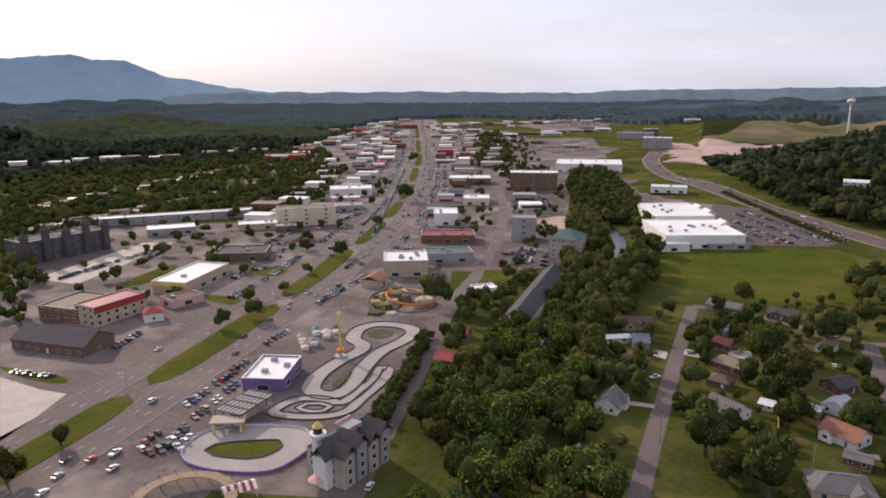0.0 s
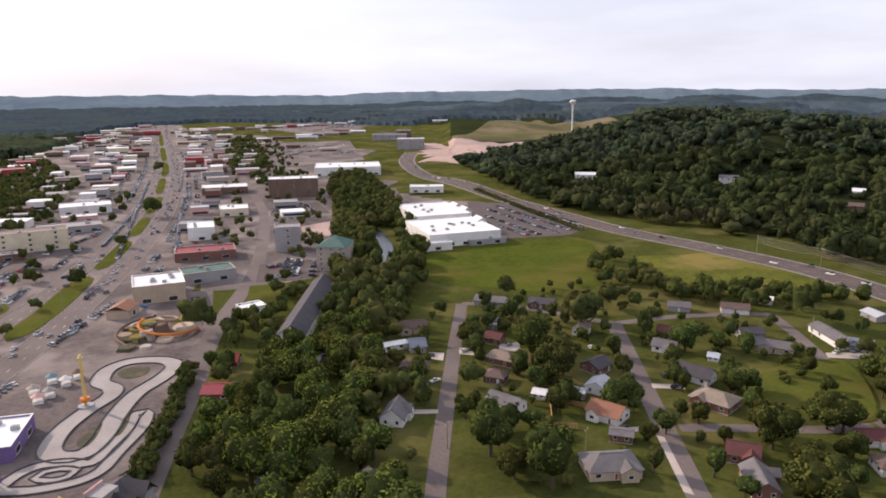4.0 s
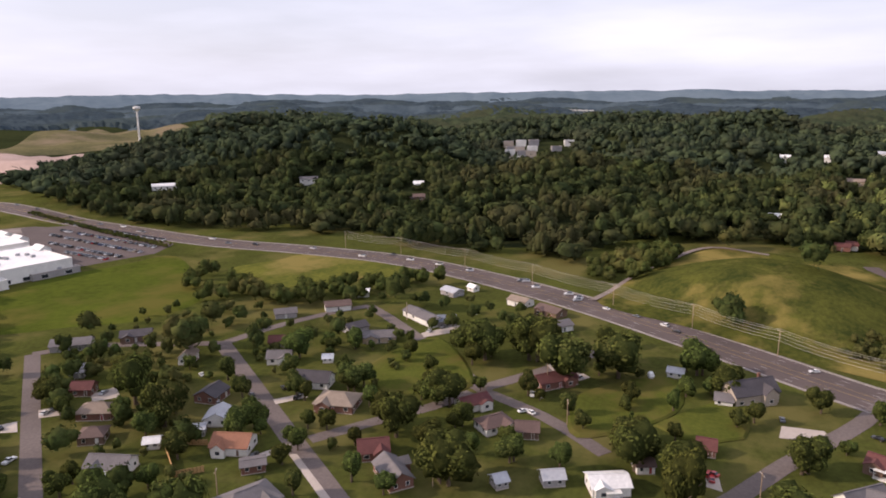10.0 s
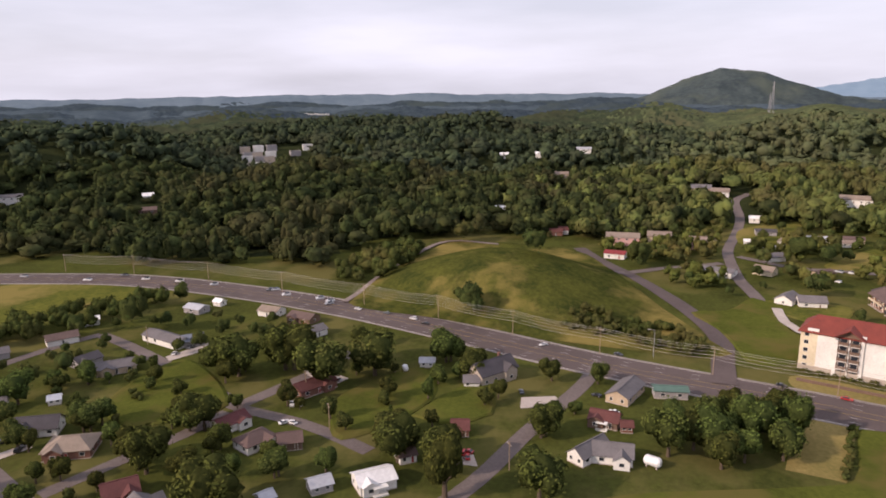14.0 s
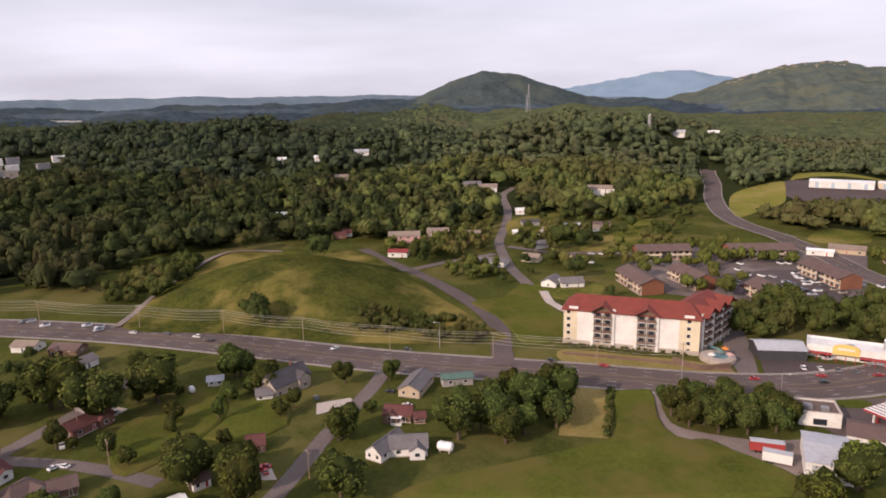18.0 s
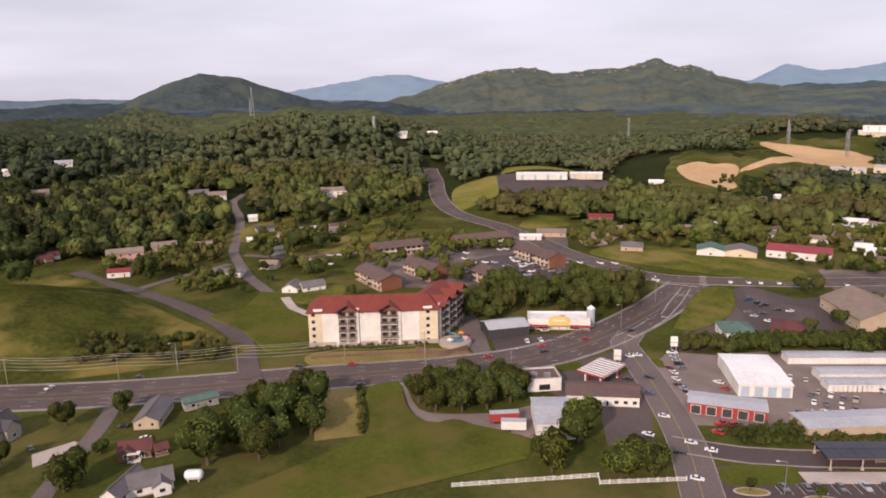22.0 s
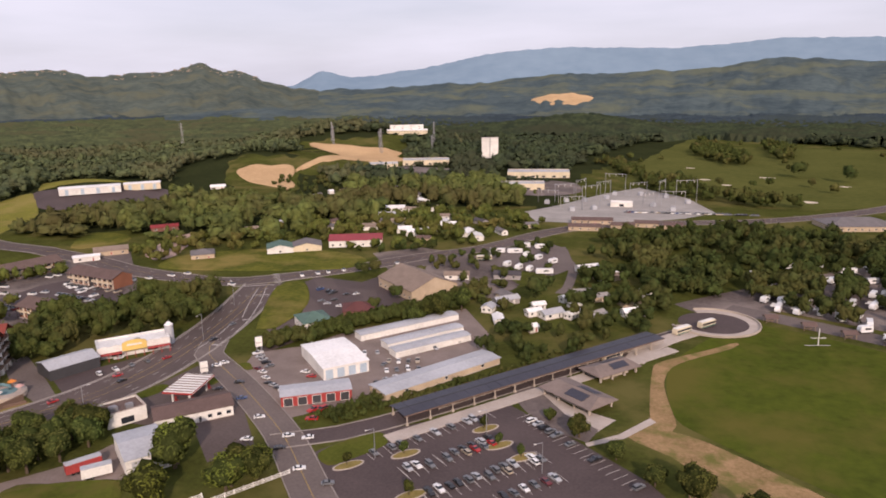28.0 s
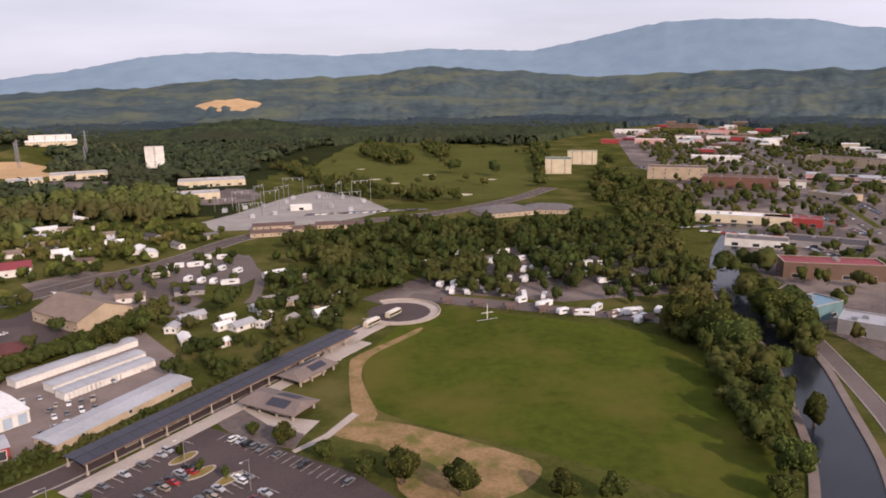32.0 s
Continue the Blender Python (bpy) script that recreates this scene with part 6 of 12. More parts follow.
def hotel():
    """The cream hotel with red roofs: two wings, balcony bays under gables, stone base."""
    OCC.append((254, -100, 36))
    root = thing("hotel", pose(256, -98.5, 0, 0, 0, -120), "five-storey cream hotel with red gabled roofs", "hotel")
    S = 2.95
    railing = kept("hotel_rail", lambda: Geo().box(-1.6, -1.5, 0, 1.6, -1.4, 1.05).box(-1.6, -1.4, 0.0, -1.5, 0, 1.05).box(1.5, -1.4, 0, 1.6, 0, 1.05).mesh("railing", "wall_brown"))
    slab = kept("hotel_slab", lambda: Geo().box(-1.7, -1.6, -0.2, 1.7, 0, 0).mesh("balcony", "wall_white"))
    glazed = kept("hotel_door", lambda: inset_panel("balcony_door", 2.4, 2.3, 0.12, "frame", "glass"))

    def wing(m, L, D, bays, ends, wall, panels=(), floors=5):
        h = floors * S
        w = part("wing", Geo().box(-L / 2, -D / 2, 0, L / 2, D / 2, h).mesh("wing", "wall_" + wall), root, m, f"{wall} rendered wing")
        part("roof", gable_roof(L, D, h, 4.2, 0.9, 0.3, hip=5).mesh("roof", "roof_tile"), w, label="red tiled roof")
        part("stone_base", Geo().box(-L / 2 - 0.12, -D / 2 - 0.14, 0, L / 2 + 0.12, -D / 2, 1.8).mesh("stone_base", "wall_stone"), w)
        for u in bays:
            part("bay", Geo().box(u - 4.6, -D / 2 - 0.7, 0, u - 3.5, -D / 2, h).box(u + 3.5, -D / 2 - 0.7, 0, u + 4.6, -D / 2, h).box(u - 0.2, -D / 2 - 0.6, 0, u + 0.2, -D / 2, h).mesh("bay", "wall_white"), w)
            # Dark panel on the flat wall stands for the recess shade.
            part("bay_recess", Geo().box(u - 3.5, -D / 2 - 0.05, 0.2, u + 3.5, -D / 2 + 0.1, h - 0.1).mesh("bay_recess", "wall_brown"), w, label="dark brown panel for the shade behind the balconies")
            part("bay_gable", gable_roof(8, 9.4, h + 0.1, 2.9, 0.5, 0.25).mesh("bay_gable", "roof_tile"), w, pose(u, -D / 2 + 1.6, 0, 0, 0, 90))
            part("gable_wall", Geo().add([(u - 4.2, -D / 2 - 0.8, h), (u + 4.2, -D / 2 - 0.8, h), (u, -D / 2 - 0.8, h + 2.6), (u - 4.2, -D / 2, h), (u + 4.2, -D / 2, h), (u, -D / 2, h + 2.6)], [(0, 1, 2), (3, 5, 4), (0, 2, 5, 3), (1, 4, 5, 2), (0, 3, 4, 1)]).mesh("gable_wall", "wall_brown"), w)
            for s, k in product(range(floors), (-1, 1)):
                p = pose(u + k * 1.85, -D / 2 - 0.06, s * S + 0.25)
                part("balcony_door", glazed, w, p)
                if s:
                    b = part("balcony", slab, w, p)
                    part("railing", railing, b)
        for a, b in panels:
            part("render_panel", Geo().box(a, -D / 2 - 0.04, 1.8, b, -D / 2 + 0.05, h - 0.1).mesh("render_panel", "wall_white"), w, label="off-white rendered panel between balcony bays")
        for u in ends:
            for s in range(floors):
                part("window", window_mesh(1.6, 1.6), w, pose(u, -D / 2, s * S + 0.9))
        for s, k in product(range(floors), range(3)):
            part("window", window_mesh(1.4, 1.5), w, side_pose(3, L, D, -D / 4 + k * D / 4, s * S + 0.9))
            part("window", window_mesh(1.4, 1.5), w, side_pose(1, L, D, -D / 4 + k * D / 4, s * S + 0.9))
        for u in np.linspace(-L / 2 + 4, L / 2 - 4, 4):
            part("parapet_panel", Geo().box(u - 1.8, -D / 2 - 0.25, h - 0.2, u + 1.8, -D / 2 + 0.2, h + 1.1).mesh("parapet_panel", "wall_white"), w)

    wing(pose(0, 0, 0), 52, 15, (-10.4, 6.4), (-24, 22, -17.5, 16), "cream", ((-20.5, -15.1), (-5.7, 1.7), (11.1, 18.5)))
    wing(pose(24.6, 10.3, 0, 0, 0, 67), 30, 15, (-8, 2, 11), (), "stone")
    t = thing("pool_terrace", pose(*POOL, 0, 0, 0, -100), "curved stone pool terrace with a blue slide", "terrace")
    part("wall", Geo().frustum(6.6, 6.6, 0, 1.4, 20).mesh("wall", "wall_stone"), t)
    part("deck", Geo().frustum(6.1, 6.1, 1.4, 1.5, 20).mesh("deck", "concrete"), t)
    part("pool", Geo().frustum(3.2, 3.2, 1.5, 1.56, 18, 0.6, 0).mesh("pool", "wall_teal"), t)
    part("slide", tube([(-3, 1.5, 4.5), (-1.5, 3, 3.8), (1, 3.4, 3.0), (2.6, 1.8, 2.3), (1.8, 0, 1.8)], 0.5).mesh("slide", "wall_teal"), t)
    for u, v, m in ((3.8, 2.6, "wall_orange"), (-3.6, -3.2, "canvas"), (3.2, -3.6, "wall_pink")):
        part("parasol", Geo().frustum(1.5, 0.1, 3.3, 4.1, 8).frustum(0.06, 0.06, 1.5, 3.4, 6).mesh("parasol", m), t, pose(u, v, 0))


M["roof_tile"] = surf("red clay tiles", (0.20, 0.045, 0.032), (0.14, 0.034, 0.025), 0.8, 0.3, 2.5, 0.3)
M["fairway"] = surf("golf fairway", (0.100, 0.104, 0.030), (0.067, 0.074, 0.021), 0.95, 0.01, 0.15, 0.2, spec=0.0)
M["sand"] = surf("bunker sand", (0.60, 0.52, 0.40), (0.5, 0.43, 0.33), 0.95, 0.1, 1.0)
M["solar"] = surf("dark canopy roofing", (0.045, 0.045, 0.062), (0.032, 0.032, 0.046), 0.5, 0.1, 1.0)


def long_canopy():
    """The long dark bus canopy on paired posts."""
    a, b = Vector((99, -153)), Vector((33, -249))
    L = (b - a).length
    rot = math.degrees(math.atan2(b.y - a.y, b.x - a.x))
    c = (a + b) / 2
    OCC.append((c.x, c.y, 12)), OCC.append((a.x, a.y, 12)), OCC.append((b.x, b.y, 12))
    e = thing("bus_canopy", pose(c.x, c.y, 0, 0, 0, rot), "very long dark bus canopy on slim posts", "canopy")
    n = 28
    for k in range(n):
        x0 = -L / 2 + L * k / n
        for s in (-1, 1):
            g = Geo()
            p = [(x0 + 0.06, s * 4.6, 3.4), (x0 + L / n - 0.06, s * 4.6, 3.4), (x0 + L / n - 0.06, 0, 3.75), (x0 + 0.06, 0, 3.75)]
            f = [(0, 1, 2, 3), (4, 7, 6, 5), (0, 4, 5, 1), (1, 5, 6, 2), (2, 6, 7, 3), (3, 7, 4, 0)]
            g.add([(u, v, w + 0.14) for u, v, w in p] + p, f if s < 0 else [q[::-1] for q in f])
            part("roof_panel", g.mesh("roof_panel", "solar"), e)
        if k % 2 == 0:
            for s in (-1, 1):
                part("post", kept("canopy_post", lambda: Geo().box(-0.16, -0.16, 0, 0.16, 0.16, 3.5).box(-0.35, -0.35, 0, 0.35, 0.35, 0.9).mesh("post", "wall_stone")), e, pose(x0 + 1, s * 4.4, 0))
    part("ridge_beam", Geo().box(-L / 2, -0.25, 3.65, L / 2, 0.25, 3.93).mesh("ridge_beam", "wall_dark"), e)
    for s in (-1, 1):
        part("gutter", Geo().box(-L / 2, s * 4.65 - 0.12, 3.2, L / 2, s * 4.65 + 0.12, 3.5).mesh("gutter", "wall_brown"), e)
    road("road_bus", [(128, -128), (117, -136), (103, -150), (66, -202), (30, -256), (18, -272)], 8.5, "new_asphalt", "dark bus lane under the canopy", (), 0.5, z=0.07)
    ob = new("pavement_platform", strip_mesh("pavement_platform", [(103, -146, 0), (68, -197, 0), (32, -249, 0)], 5.0, 10.5, 0.2, "concrete", 6, 0.2))
    tagged(ob, "pale concrete bus platform beside the lane", "pavement", kind="structure")
    t = thing("bus_loop", pose(12.3, -282.0, 0), "round dark bus turning loop with a pale kerb", "turning loop", kind="structure")
    part("surface", Geo().frustum(14.5, 14.5, 0.0, 0.1, 40).mesh("surface", "new_asphalt"), t)
    ring = [(16.3 * math.cos(6.2832 * k / 24), 16.3 * math.sin(6.2832 * k / 24)) for k in range(2, 21)]
    part("kerb_walk", strip_mesh("kerb_walk", [(12.3 + p, -282.0 + q, 0) for p, q in ring], -2.2, 2.2, 0.25, "concrete", 3, 0.25), t, pose(-12.3, 282.0, 0))
    part("stone_rail", strip_mesh("stone_rail", [(12.3 + p * 1.14, -282.0 + q * 1.14, 0) for p, q in ring], -0.25, 0.25, 1.0, "wall_stone", 3, 0.8), t, pose(-12.3, 282.0, 0))
    for x, y in ((46, -226), (24, -264), (15, -276)):
        bus(x, y, 56)


def bus(x, y, rot):
    e = thing("trolley_bus", pose(x, y, 0.1, 0, 0, rot), "pale green and cream trolley bus", "bus", "buses")
    v, f = extrude([(-4.5, 0.4, 1.25), (4.4, 0.4, 1.25), (4.6, 1.2, 1.25), (4.4, 2.7, 1.2), (-4.5, 2.8, 1.2)], 1.2)
    part("body", mesh_of("body", v, f, "wall_cream"), e)
    part("window_band", Geo().box(-4.2, -1.28, 1.4, 4.2, 1.28, 2.3).mesh("window_band", "glass"), e)
    part("roof", Geo().box(-4.3, -1.0, 2.8, 4.2, 1.0, 3.0).mesh("roof", "wall_white"), e)
    part("skirt", Geo().box(-4.52, -1.3, 0.45, 4.4, 1.3, 1.0).mesh("skirt", "roof_green"), e)
    for sx, sy in product((-2.6, 2.8), (-1.15, 1.15)):
        part("wheel", kept("bus_wheel", lambda: Geo().frustum(0.45, 0.45, -0.15, 0.15, 12).mesh("wheel", "rubber")), e, pose(sx, sy, 0.45, 90))


def post_fence(pts, h, mat, label, gap=2.4, rails=3, name="fence"):
    e = thing(name, pose(0, 0, 0), label, "fence")
    me = kept(("fpost", h, mat), lambda: Geo().box(-0.1, -0.1, 0, 0.1, 0.1, h + 0.1).mesh("post", mat))
    for (x0, y0), (x1, y1) in zip(pts, pts[1:]):
        d = math.hypot(x1 - x0, y1 - y0)
        a = math.degrees(math.atan2(y1 - y0, x1 - x0))
        n = max(1, int(d / gap))
        for k in range(n + 1):
            part("post", me, e, pose(x0 + (x1 - x0) * k / n, y0 + (y1 - y0) * k / n, 0, 0, 0, a))
        for r in range(rails):
            z = h * (r + 0.7) / rails
            part("rail", Geo().box(0, -0.05, z - 0.16 if rails < 4 else z - 0.2, d, 0.05, z).mesh("rail", mat), e, pose(x0, y0, 0, 0, 0, a))
    return e


def board_fence(pts, h, mat, label):
    e = thing("board_fence", pose(0, 0, 0), label, "fence")
    for (x0, y0), (x1, y1) in zip(pts, pts[1:]):
        d = math.hypot(x1 - x0, y1 - y0)
        n = max(1, int(d / 0.9))
        me = kept(("board", h, mat), lambda: Geo().box(0.01, -0.04, 0, 0.86, 0.04, h).mesh("board", mat))
        for k in range(n):
            part("board", me, e, pose(x0 + (x1 - x0) * k / n, y0 + (y1 - y0) * k / n, 0, 0, 0, math.degrees(math.atan2(y1 - y0, x1 - x0))))


def filling_station():
    """Canopy with a ribbed white roof and red fascia, pumps, and a price totem with plain panels."""
    OCC.append((*FUEL[:2], 9))
    e = thing("fuel_canopy", pose(*FUEL[:2], 0, 0, 0, FUEL[2] + 90), "white and red fuel station canopy", "canopy")
    part("roof", Geo().box(-7.5, -5, 4.5, 7.5, 5, 5.0).mesh("roof", "roof_white"), e)
    for k in range(8):
        part("roof_rib", kept("gas_rib", lambda: Geo().box(-0.25, -4.9, 5.0, 0.25, 4.9, 5.15).mesh("roof_rib", "roof_tan")), e, pose(-6.6 + 1.9 * k, 0, 0))
    for y0, y1 in ((-5.2, -5.0), (5.0, 5.2)):
        part("fascia", Geo().box(-7.7, y0, 4.3, 7.7, y1, 4.9).mesh("fascia", "wall_red"), e, label="red fascia stripe")
    for x0, x1 in ((-7.7, -7.5), (7.5, 7.7)):
        part("fascia", Geo().box(x0, -5.0, 4.3, x1, 5.0, 4.9).mesh("fascia", "wall_red"), e, label="red fascia stripe")
    for sx, sy in product((-5.5, 5.5), (-3, 3)):
        part("column", kept("gas_col", lambda: Geo().box(-0.25, -0.25, 0, 0.25, 0.25, 4.5).mesh("column", "wall_white")), e, pose(sx, sy, 0))
        part("pump", kept("pump", lambda: Geo().box(-0.45, -0.3, 0, 0.45, 0.3, 1.8).box(-0.9, -0.6, 0, 0.9, 0.6, 0.2).mesh("pump", "wall_red")), e, pose(sx + 1.6, sy, 0))
    for y in (-5.22, 5.2):
        part("fascia_band", Geo().box(-7.7, y, 4.5, 7.7, y + 0.02, 4.72).mesh("fascia_band", "wall_white"), e)
    for x, y in ((176.6, -157.0), (174.0, -184.7)):
        t = thing("price_totem", pose(x, y, 0, 0, 0, -131), "tall white roadside sign with plain panels", "sign")
        part("post", Geo().box(-1.0, -0.3, 0, -0.7, 0.3, 6).box(0.7, -0.3, 0, 1.0, 0.3, 6).mesh("post", "steel"), t)
        part("panel", Geo().box(-1.3, -0.35, 3.2, 1.3, 0.35, 7).mesh("panel", "wall_white"), t)
        part("panel_stripe", Geo().box(-1.2, -0.4, 4.6, 1.2, -0.35, 4.9).mesh("panel_stripe", "wall_grey"), t)


def market_front(x, y, rot, L):
    """The false front of the market: yellow arched centre between white scalloped wings, red awning below."""
    e = thing("market_facade", pose(x, y, 0, 0, 0, rot), "white false front with a yellow arched centre", "facade")

    def panel(nm, outline, y0, y1, mat, label=""):
        n = len(outline)
        v = [(u, y0, z) for u, z in outline] + [(u, y1, z) for u, z in outline]
        part(nm, mesh_of(nm, v, [tuple(range(n))[::-1], tuple(range(n, 2 * n))] + [(k, (k + 1) % n, (k + 1) % n + n, k + n) for k in range(n)], mat), e, label=label)

    w = L * 0.17
    for s in (-1, 1):
        u0, u1 = sorted((s * w, s * L / 2))
        top = [(u0 + (u1 - u0) * k / 12, 5.0 + 0.7 * abs(math.sin(math.pi * 2 * k / 12))) for k in range(13)]
        panel("wing_panel", [(u0, 3.0)] + top + [(u1, 3.0)], -0.2, 0.2, "wall_white")
        panel("awning", [(u0 + 0.2, 2.5), (u0 + 0.2, 2.9), (u1 - 0.2, 2.9), (u1 - 0.2, 2.5)], -1.8, -0.2, "wall_red", "red shop awning")
    panel("arch_panel", [(-w, 2.8)] + [(-w * math.cos(math.pi * k / 10), 5.4 + 1.4 * math.sin(math.pi * k / 10)) for k in range(11)] + [(w, 2.8)], -0.6, 0.1, "wall_yellow", "yellow arched sign panel")
    part("sign_bar", Geo().box(-w * 0.6, -0.68, 4.7, w * 0.6, -0.6, 5.4).mesh("sign_bar", "frame"), e)
    for k in range(9):
        part("post", kept("market_post", lambda: Geo().box(-0.12, -0.12, 0, 0.12, 0.12, 2.6).mesh("post", "wall_red")), e, pose(-L / 2 + 0.4 + (L - 0.8) * k / 8, -1.6, 0))


def pavilion(x, y, rot, L, D, panels=((-0.22, 0.34), )):
    """A low pavilion: broad brown-grey hipped roof on stone piers, with dark solar panels on the slope."""
    OCC.append((x, y, L * 0.5))
    e = thing("pavilion", pose(x, y, 0, 0, 0, rot), "stone pavilion with a broad roof and solar panels", "pavilion")
    h, rh = 2.6, 1.6
    part("roof", gable_roof(L, D, h, rh, 0.8, 0.25, hip=2.5).mesh("roof", "roof_pavilion"), e, label="broad brown-grey low roof")
    part("wall", Geo().box(-L * 0.32, -D * 0.32, 0, L * 0.32, D * 0.32, h).mesh("wall", "wall_stone"), e)
    for sx, sy in product((-0.46, -0.16, 0.16, 0.46), (-0.44, 0.44)):
        part("pier", kept("pier", lambda: Geo().box(-0.3, -0.3, 0, 0.3, 0.3, 2.6).mesh("pier", "wall_stone")), e, pose(sx * L, sy * D, 0))
    tilt = math.degrees(math.atan2(rh, D / 2))
    for u, f in panels:
        for s in (-1, 1):
            part("solar_panel", Geo().box(-f * L / 2, -D * 0.16, 0.1, f * L / 2, D * 0.16, 0.2).mesh("solar_panel", "solar"), e, pose(u * L, s * D * 0.25, h + rh * 0.5 + 0.2, -s * tilt, 0, 0))
    for k in range(3):
        part("window", window_mesh(1.8, 1.5), e, pose(L * 0.2 * (k - 1), -D * 0.32, 1.0))


M["roof_pavilion"] = surf("brown-grey standing seam", (0.21, 0.165, 0.145), (0.15, 0.12, 0.108), 0.8, 0.1, 1.0, 0.1)


def low_wall(pts, h, label):
    ob = new("retaining_wall", strip_mesh("retaining_wall", [(*p, 0) for p in pts], -0.3, 0.3, h, "wall_brown", 3, h + 0.2))
    tagged(ob, label, "wall", kind="structure")


def stop_line(x0, y0, x1, y1):
    """A white bar painted across a lane."""
    ob = new("stop_line", strip_mesh("stop_line", [(x0, y0, 0), (x1, y1, 0)], -0.4, 0.4, 0.11, "paint", 4))
    tagged(ob, "white stop line painted on the asphalt", "road marking", kind="structure")


def traffic(name, line, off, gap, seed, label):
    """Far cars driving along a line, as one mass."""
    rng = random.Random(seed)
    rows, s = [], 20.0
    total = sum(math.dist(a, b) for a, b in zip(line, line[1:]))
    while s < total - 20:
        (x, y), (u, v) = along(line, s)
        (x2, y2), _ = along(line, s + 1)
        o = off + rng.choice((-3.4, 0, 3.4))
        rows.append((x + u * o, y + v * o, x + u * o + 3, y + v * o, math.degrees(math.atan2(y2 - y, x2 - x))))
        s += gap * rng.uniform(0.4, 1.7)
    car_mass(name, rows, label, seed)


def cottage(x, y, rot, L, D, wall, roof):
    """A small cottage or mobile home, kept off the roads."""
    if any((x - a) ** 2 + (y - b) ** 2 < (r + L * 0.5) ** 2 for a, b, r in ROAD_SPOTS + OCC):
        return
    house(x, y, rot, L, D, 2.7, 1.3, wall, roof, label=f"small {wall} cottage with a {roof} roof among trees", doors=0)


def rock_crest():
    """Bare tan rock along the crest of the rocky hills."""
    rng = random.Random(21)
    spots = []
    for v in bpy.data.objects["backdrop_hill_rocky"].data.vertices:
        bearing = math.degrees(math.atan2(v.co.x - CENTRE[0], v.co.y - CENTRE[1]))
        far = math.hypot(v.co.x - CENTRE[0], v.co.y - CENTRE[1])
        if (121 < bearing < 130 or 133 < bearing < 143) and far > 3780 and rng.random() < (0.35 if far > 3950 else 0.16):
            spots.append((v.co.x, v.co.y, v.co.z - 6, rng.uniform(6, 20), rng.uniform(6, 12), rng.uniform(0, 6.28)))
    ob = scatter("rock_outcrops", np.array(spots), [lobes(s + 300, 2, 1, 0, 0.3) for s in range(3)], "crest_rock", "bare tan rock outcrops on the far crest")
    ob["category"] = "rock"


M["crest_rock"] = surf("bare tan rock", (0.34, 0.27, 0.20), (0.22, 0.19, 0.15), 0.95, 0.02, 0.2, 0.4)


def silo(x, y, h=8):
    e = thing("silo", pose(x, y, 0), "small pale metal silo with a conical cap", "silo")
    part("drum", Geo().frustum(1.7, 1.7, 0, h, 14).mesh("drum", "roof_metal"), e)
    part("cap", Geo().frustum(1.8, 0.3, h, h + 1.3, 14).mesh("cap", "roof_white"), e)


def capsule_tank(x, y, rot, r=1.4, L=5.0, label="white horizontal gas tank on the lawn"):
    e = thing("gas_tank", pose(x, y, 0, 0, 0, rot), label, "tank")
    g = Geo()
    prof = [(0.2, -L / 2), (r * 0.75, -L / 2 + 0.25), (r, -L / 2 + 0.8), (r, L / 2 - 0.8), (r * 0.75, L / 2 - 0.25), (0.2, L / 2)]
    for (a, z0), (b, z1) in zip(prof, prof[1:]):
        g.frustum(a, b, z0, z1, 14)
    part("drum", g.mesh("drum", "car_white"), e, pose(0, 0, r + 0.3, 0, 90, 0))
    for s in (-1, 1):
        part("saddle", Geo().box(s * 1.4 - 0.2, -r * 0.7, 0, s * 1.4 + 0.2, r * 0.7, 0.9).mesh("saddle", "concrete"), e)


def box_trailer(x, y, rot, L, mat, label):
    e = thing("box_trailer", pose(x, y, 0.05, 0, 0, rot), label, "trailer")
    part("box", Geo().box(-L / 2, -1.25, 0.7, L / 2, 1.25, 3.3).mesh("box", mat), e)
    part("roof", Geo().box(-L / 2 - 0.05, -1.3, 3.3, L / 2 + 0.05, 1.3, 3.4).mesh("roof", "roof_metal"), e)
    for s, k in product((-1, 1), (-0.6, 0.6)):
        part("wheel", kept("trailer_wheel", lambda: Geo().frustum(0.42, 0.42, -0.14, 0.14, 10).mesh("wheel", "rubber")), e, pose(-L * 0.25 + k, s * 1.1, 0.42, 90))


def goal_frame(x, y, rot):
    e = thing("field_goal", pose(x, y, 0, 0, 0, rot), "tall white field goal posts on the grass", "goal")
    part("upright", Geo().box(-0.12, -0.12, 0, 0.12, 0.12, 7).mesh("upright", "fence_white"), e)
    part("crossbar", Geo().box(-2.8, -0.1, 3.0, 2.8, 0.1, 3.2).mesh("crossbar", "fence_white"), e)
    part("base_mark", Geo().box(-5, -0.25, 0.05, 5, 0.25, 0.07).mesh("base_mark", "paint"), e)

# riverside homes and the back lane
house(38.1, 240.5, -28.1, 9.6, 9, 2.6, 1.6, 'brick', 'redmetal', label='low barn with a red metal roof beside the lane', category='barn', doors=0)
house(47.2, 266.3, -27, 7.2, 8, 2.8, 1.8, 'brick', 'red', label='small brick house with a faded red roof')
house(91, 308.2, 61.7, 81.2, 11, 5.5, 3.6, 'white', 'dark', label='long white motel wing under a dark shingle roof', category='motel')
block(69.1, 327.1, 10, 11.2, 9, 3.6, 'white', 'white', label='small white flat-roofed pool house', units=0)
house(82.3, 195.2, 50.7, 11, 8.5, 3.2, 3.2, 'white', 'grey', label='white clapboard house with a steep grey gable')
house(59.3, 160.9, 65.1, 11, 7.5, 3, 2.6, 'brick', 'dark', label='brick house with a dark roof among river trees')
house(104.3, 226.7, -43.7, 10.3, 10, 3, 2.4, 'brown', 'brown', label='brown house with a hipped shingle roof', kind='hip')
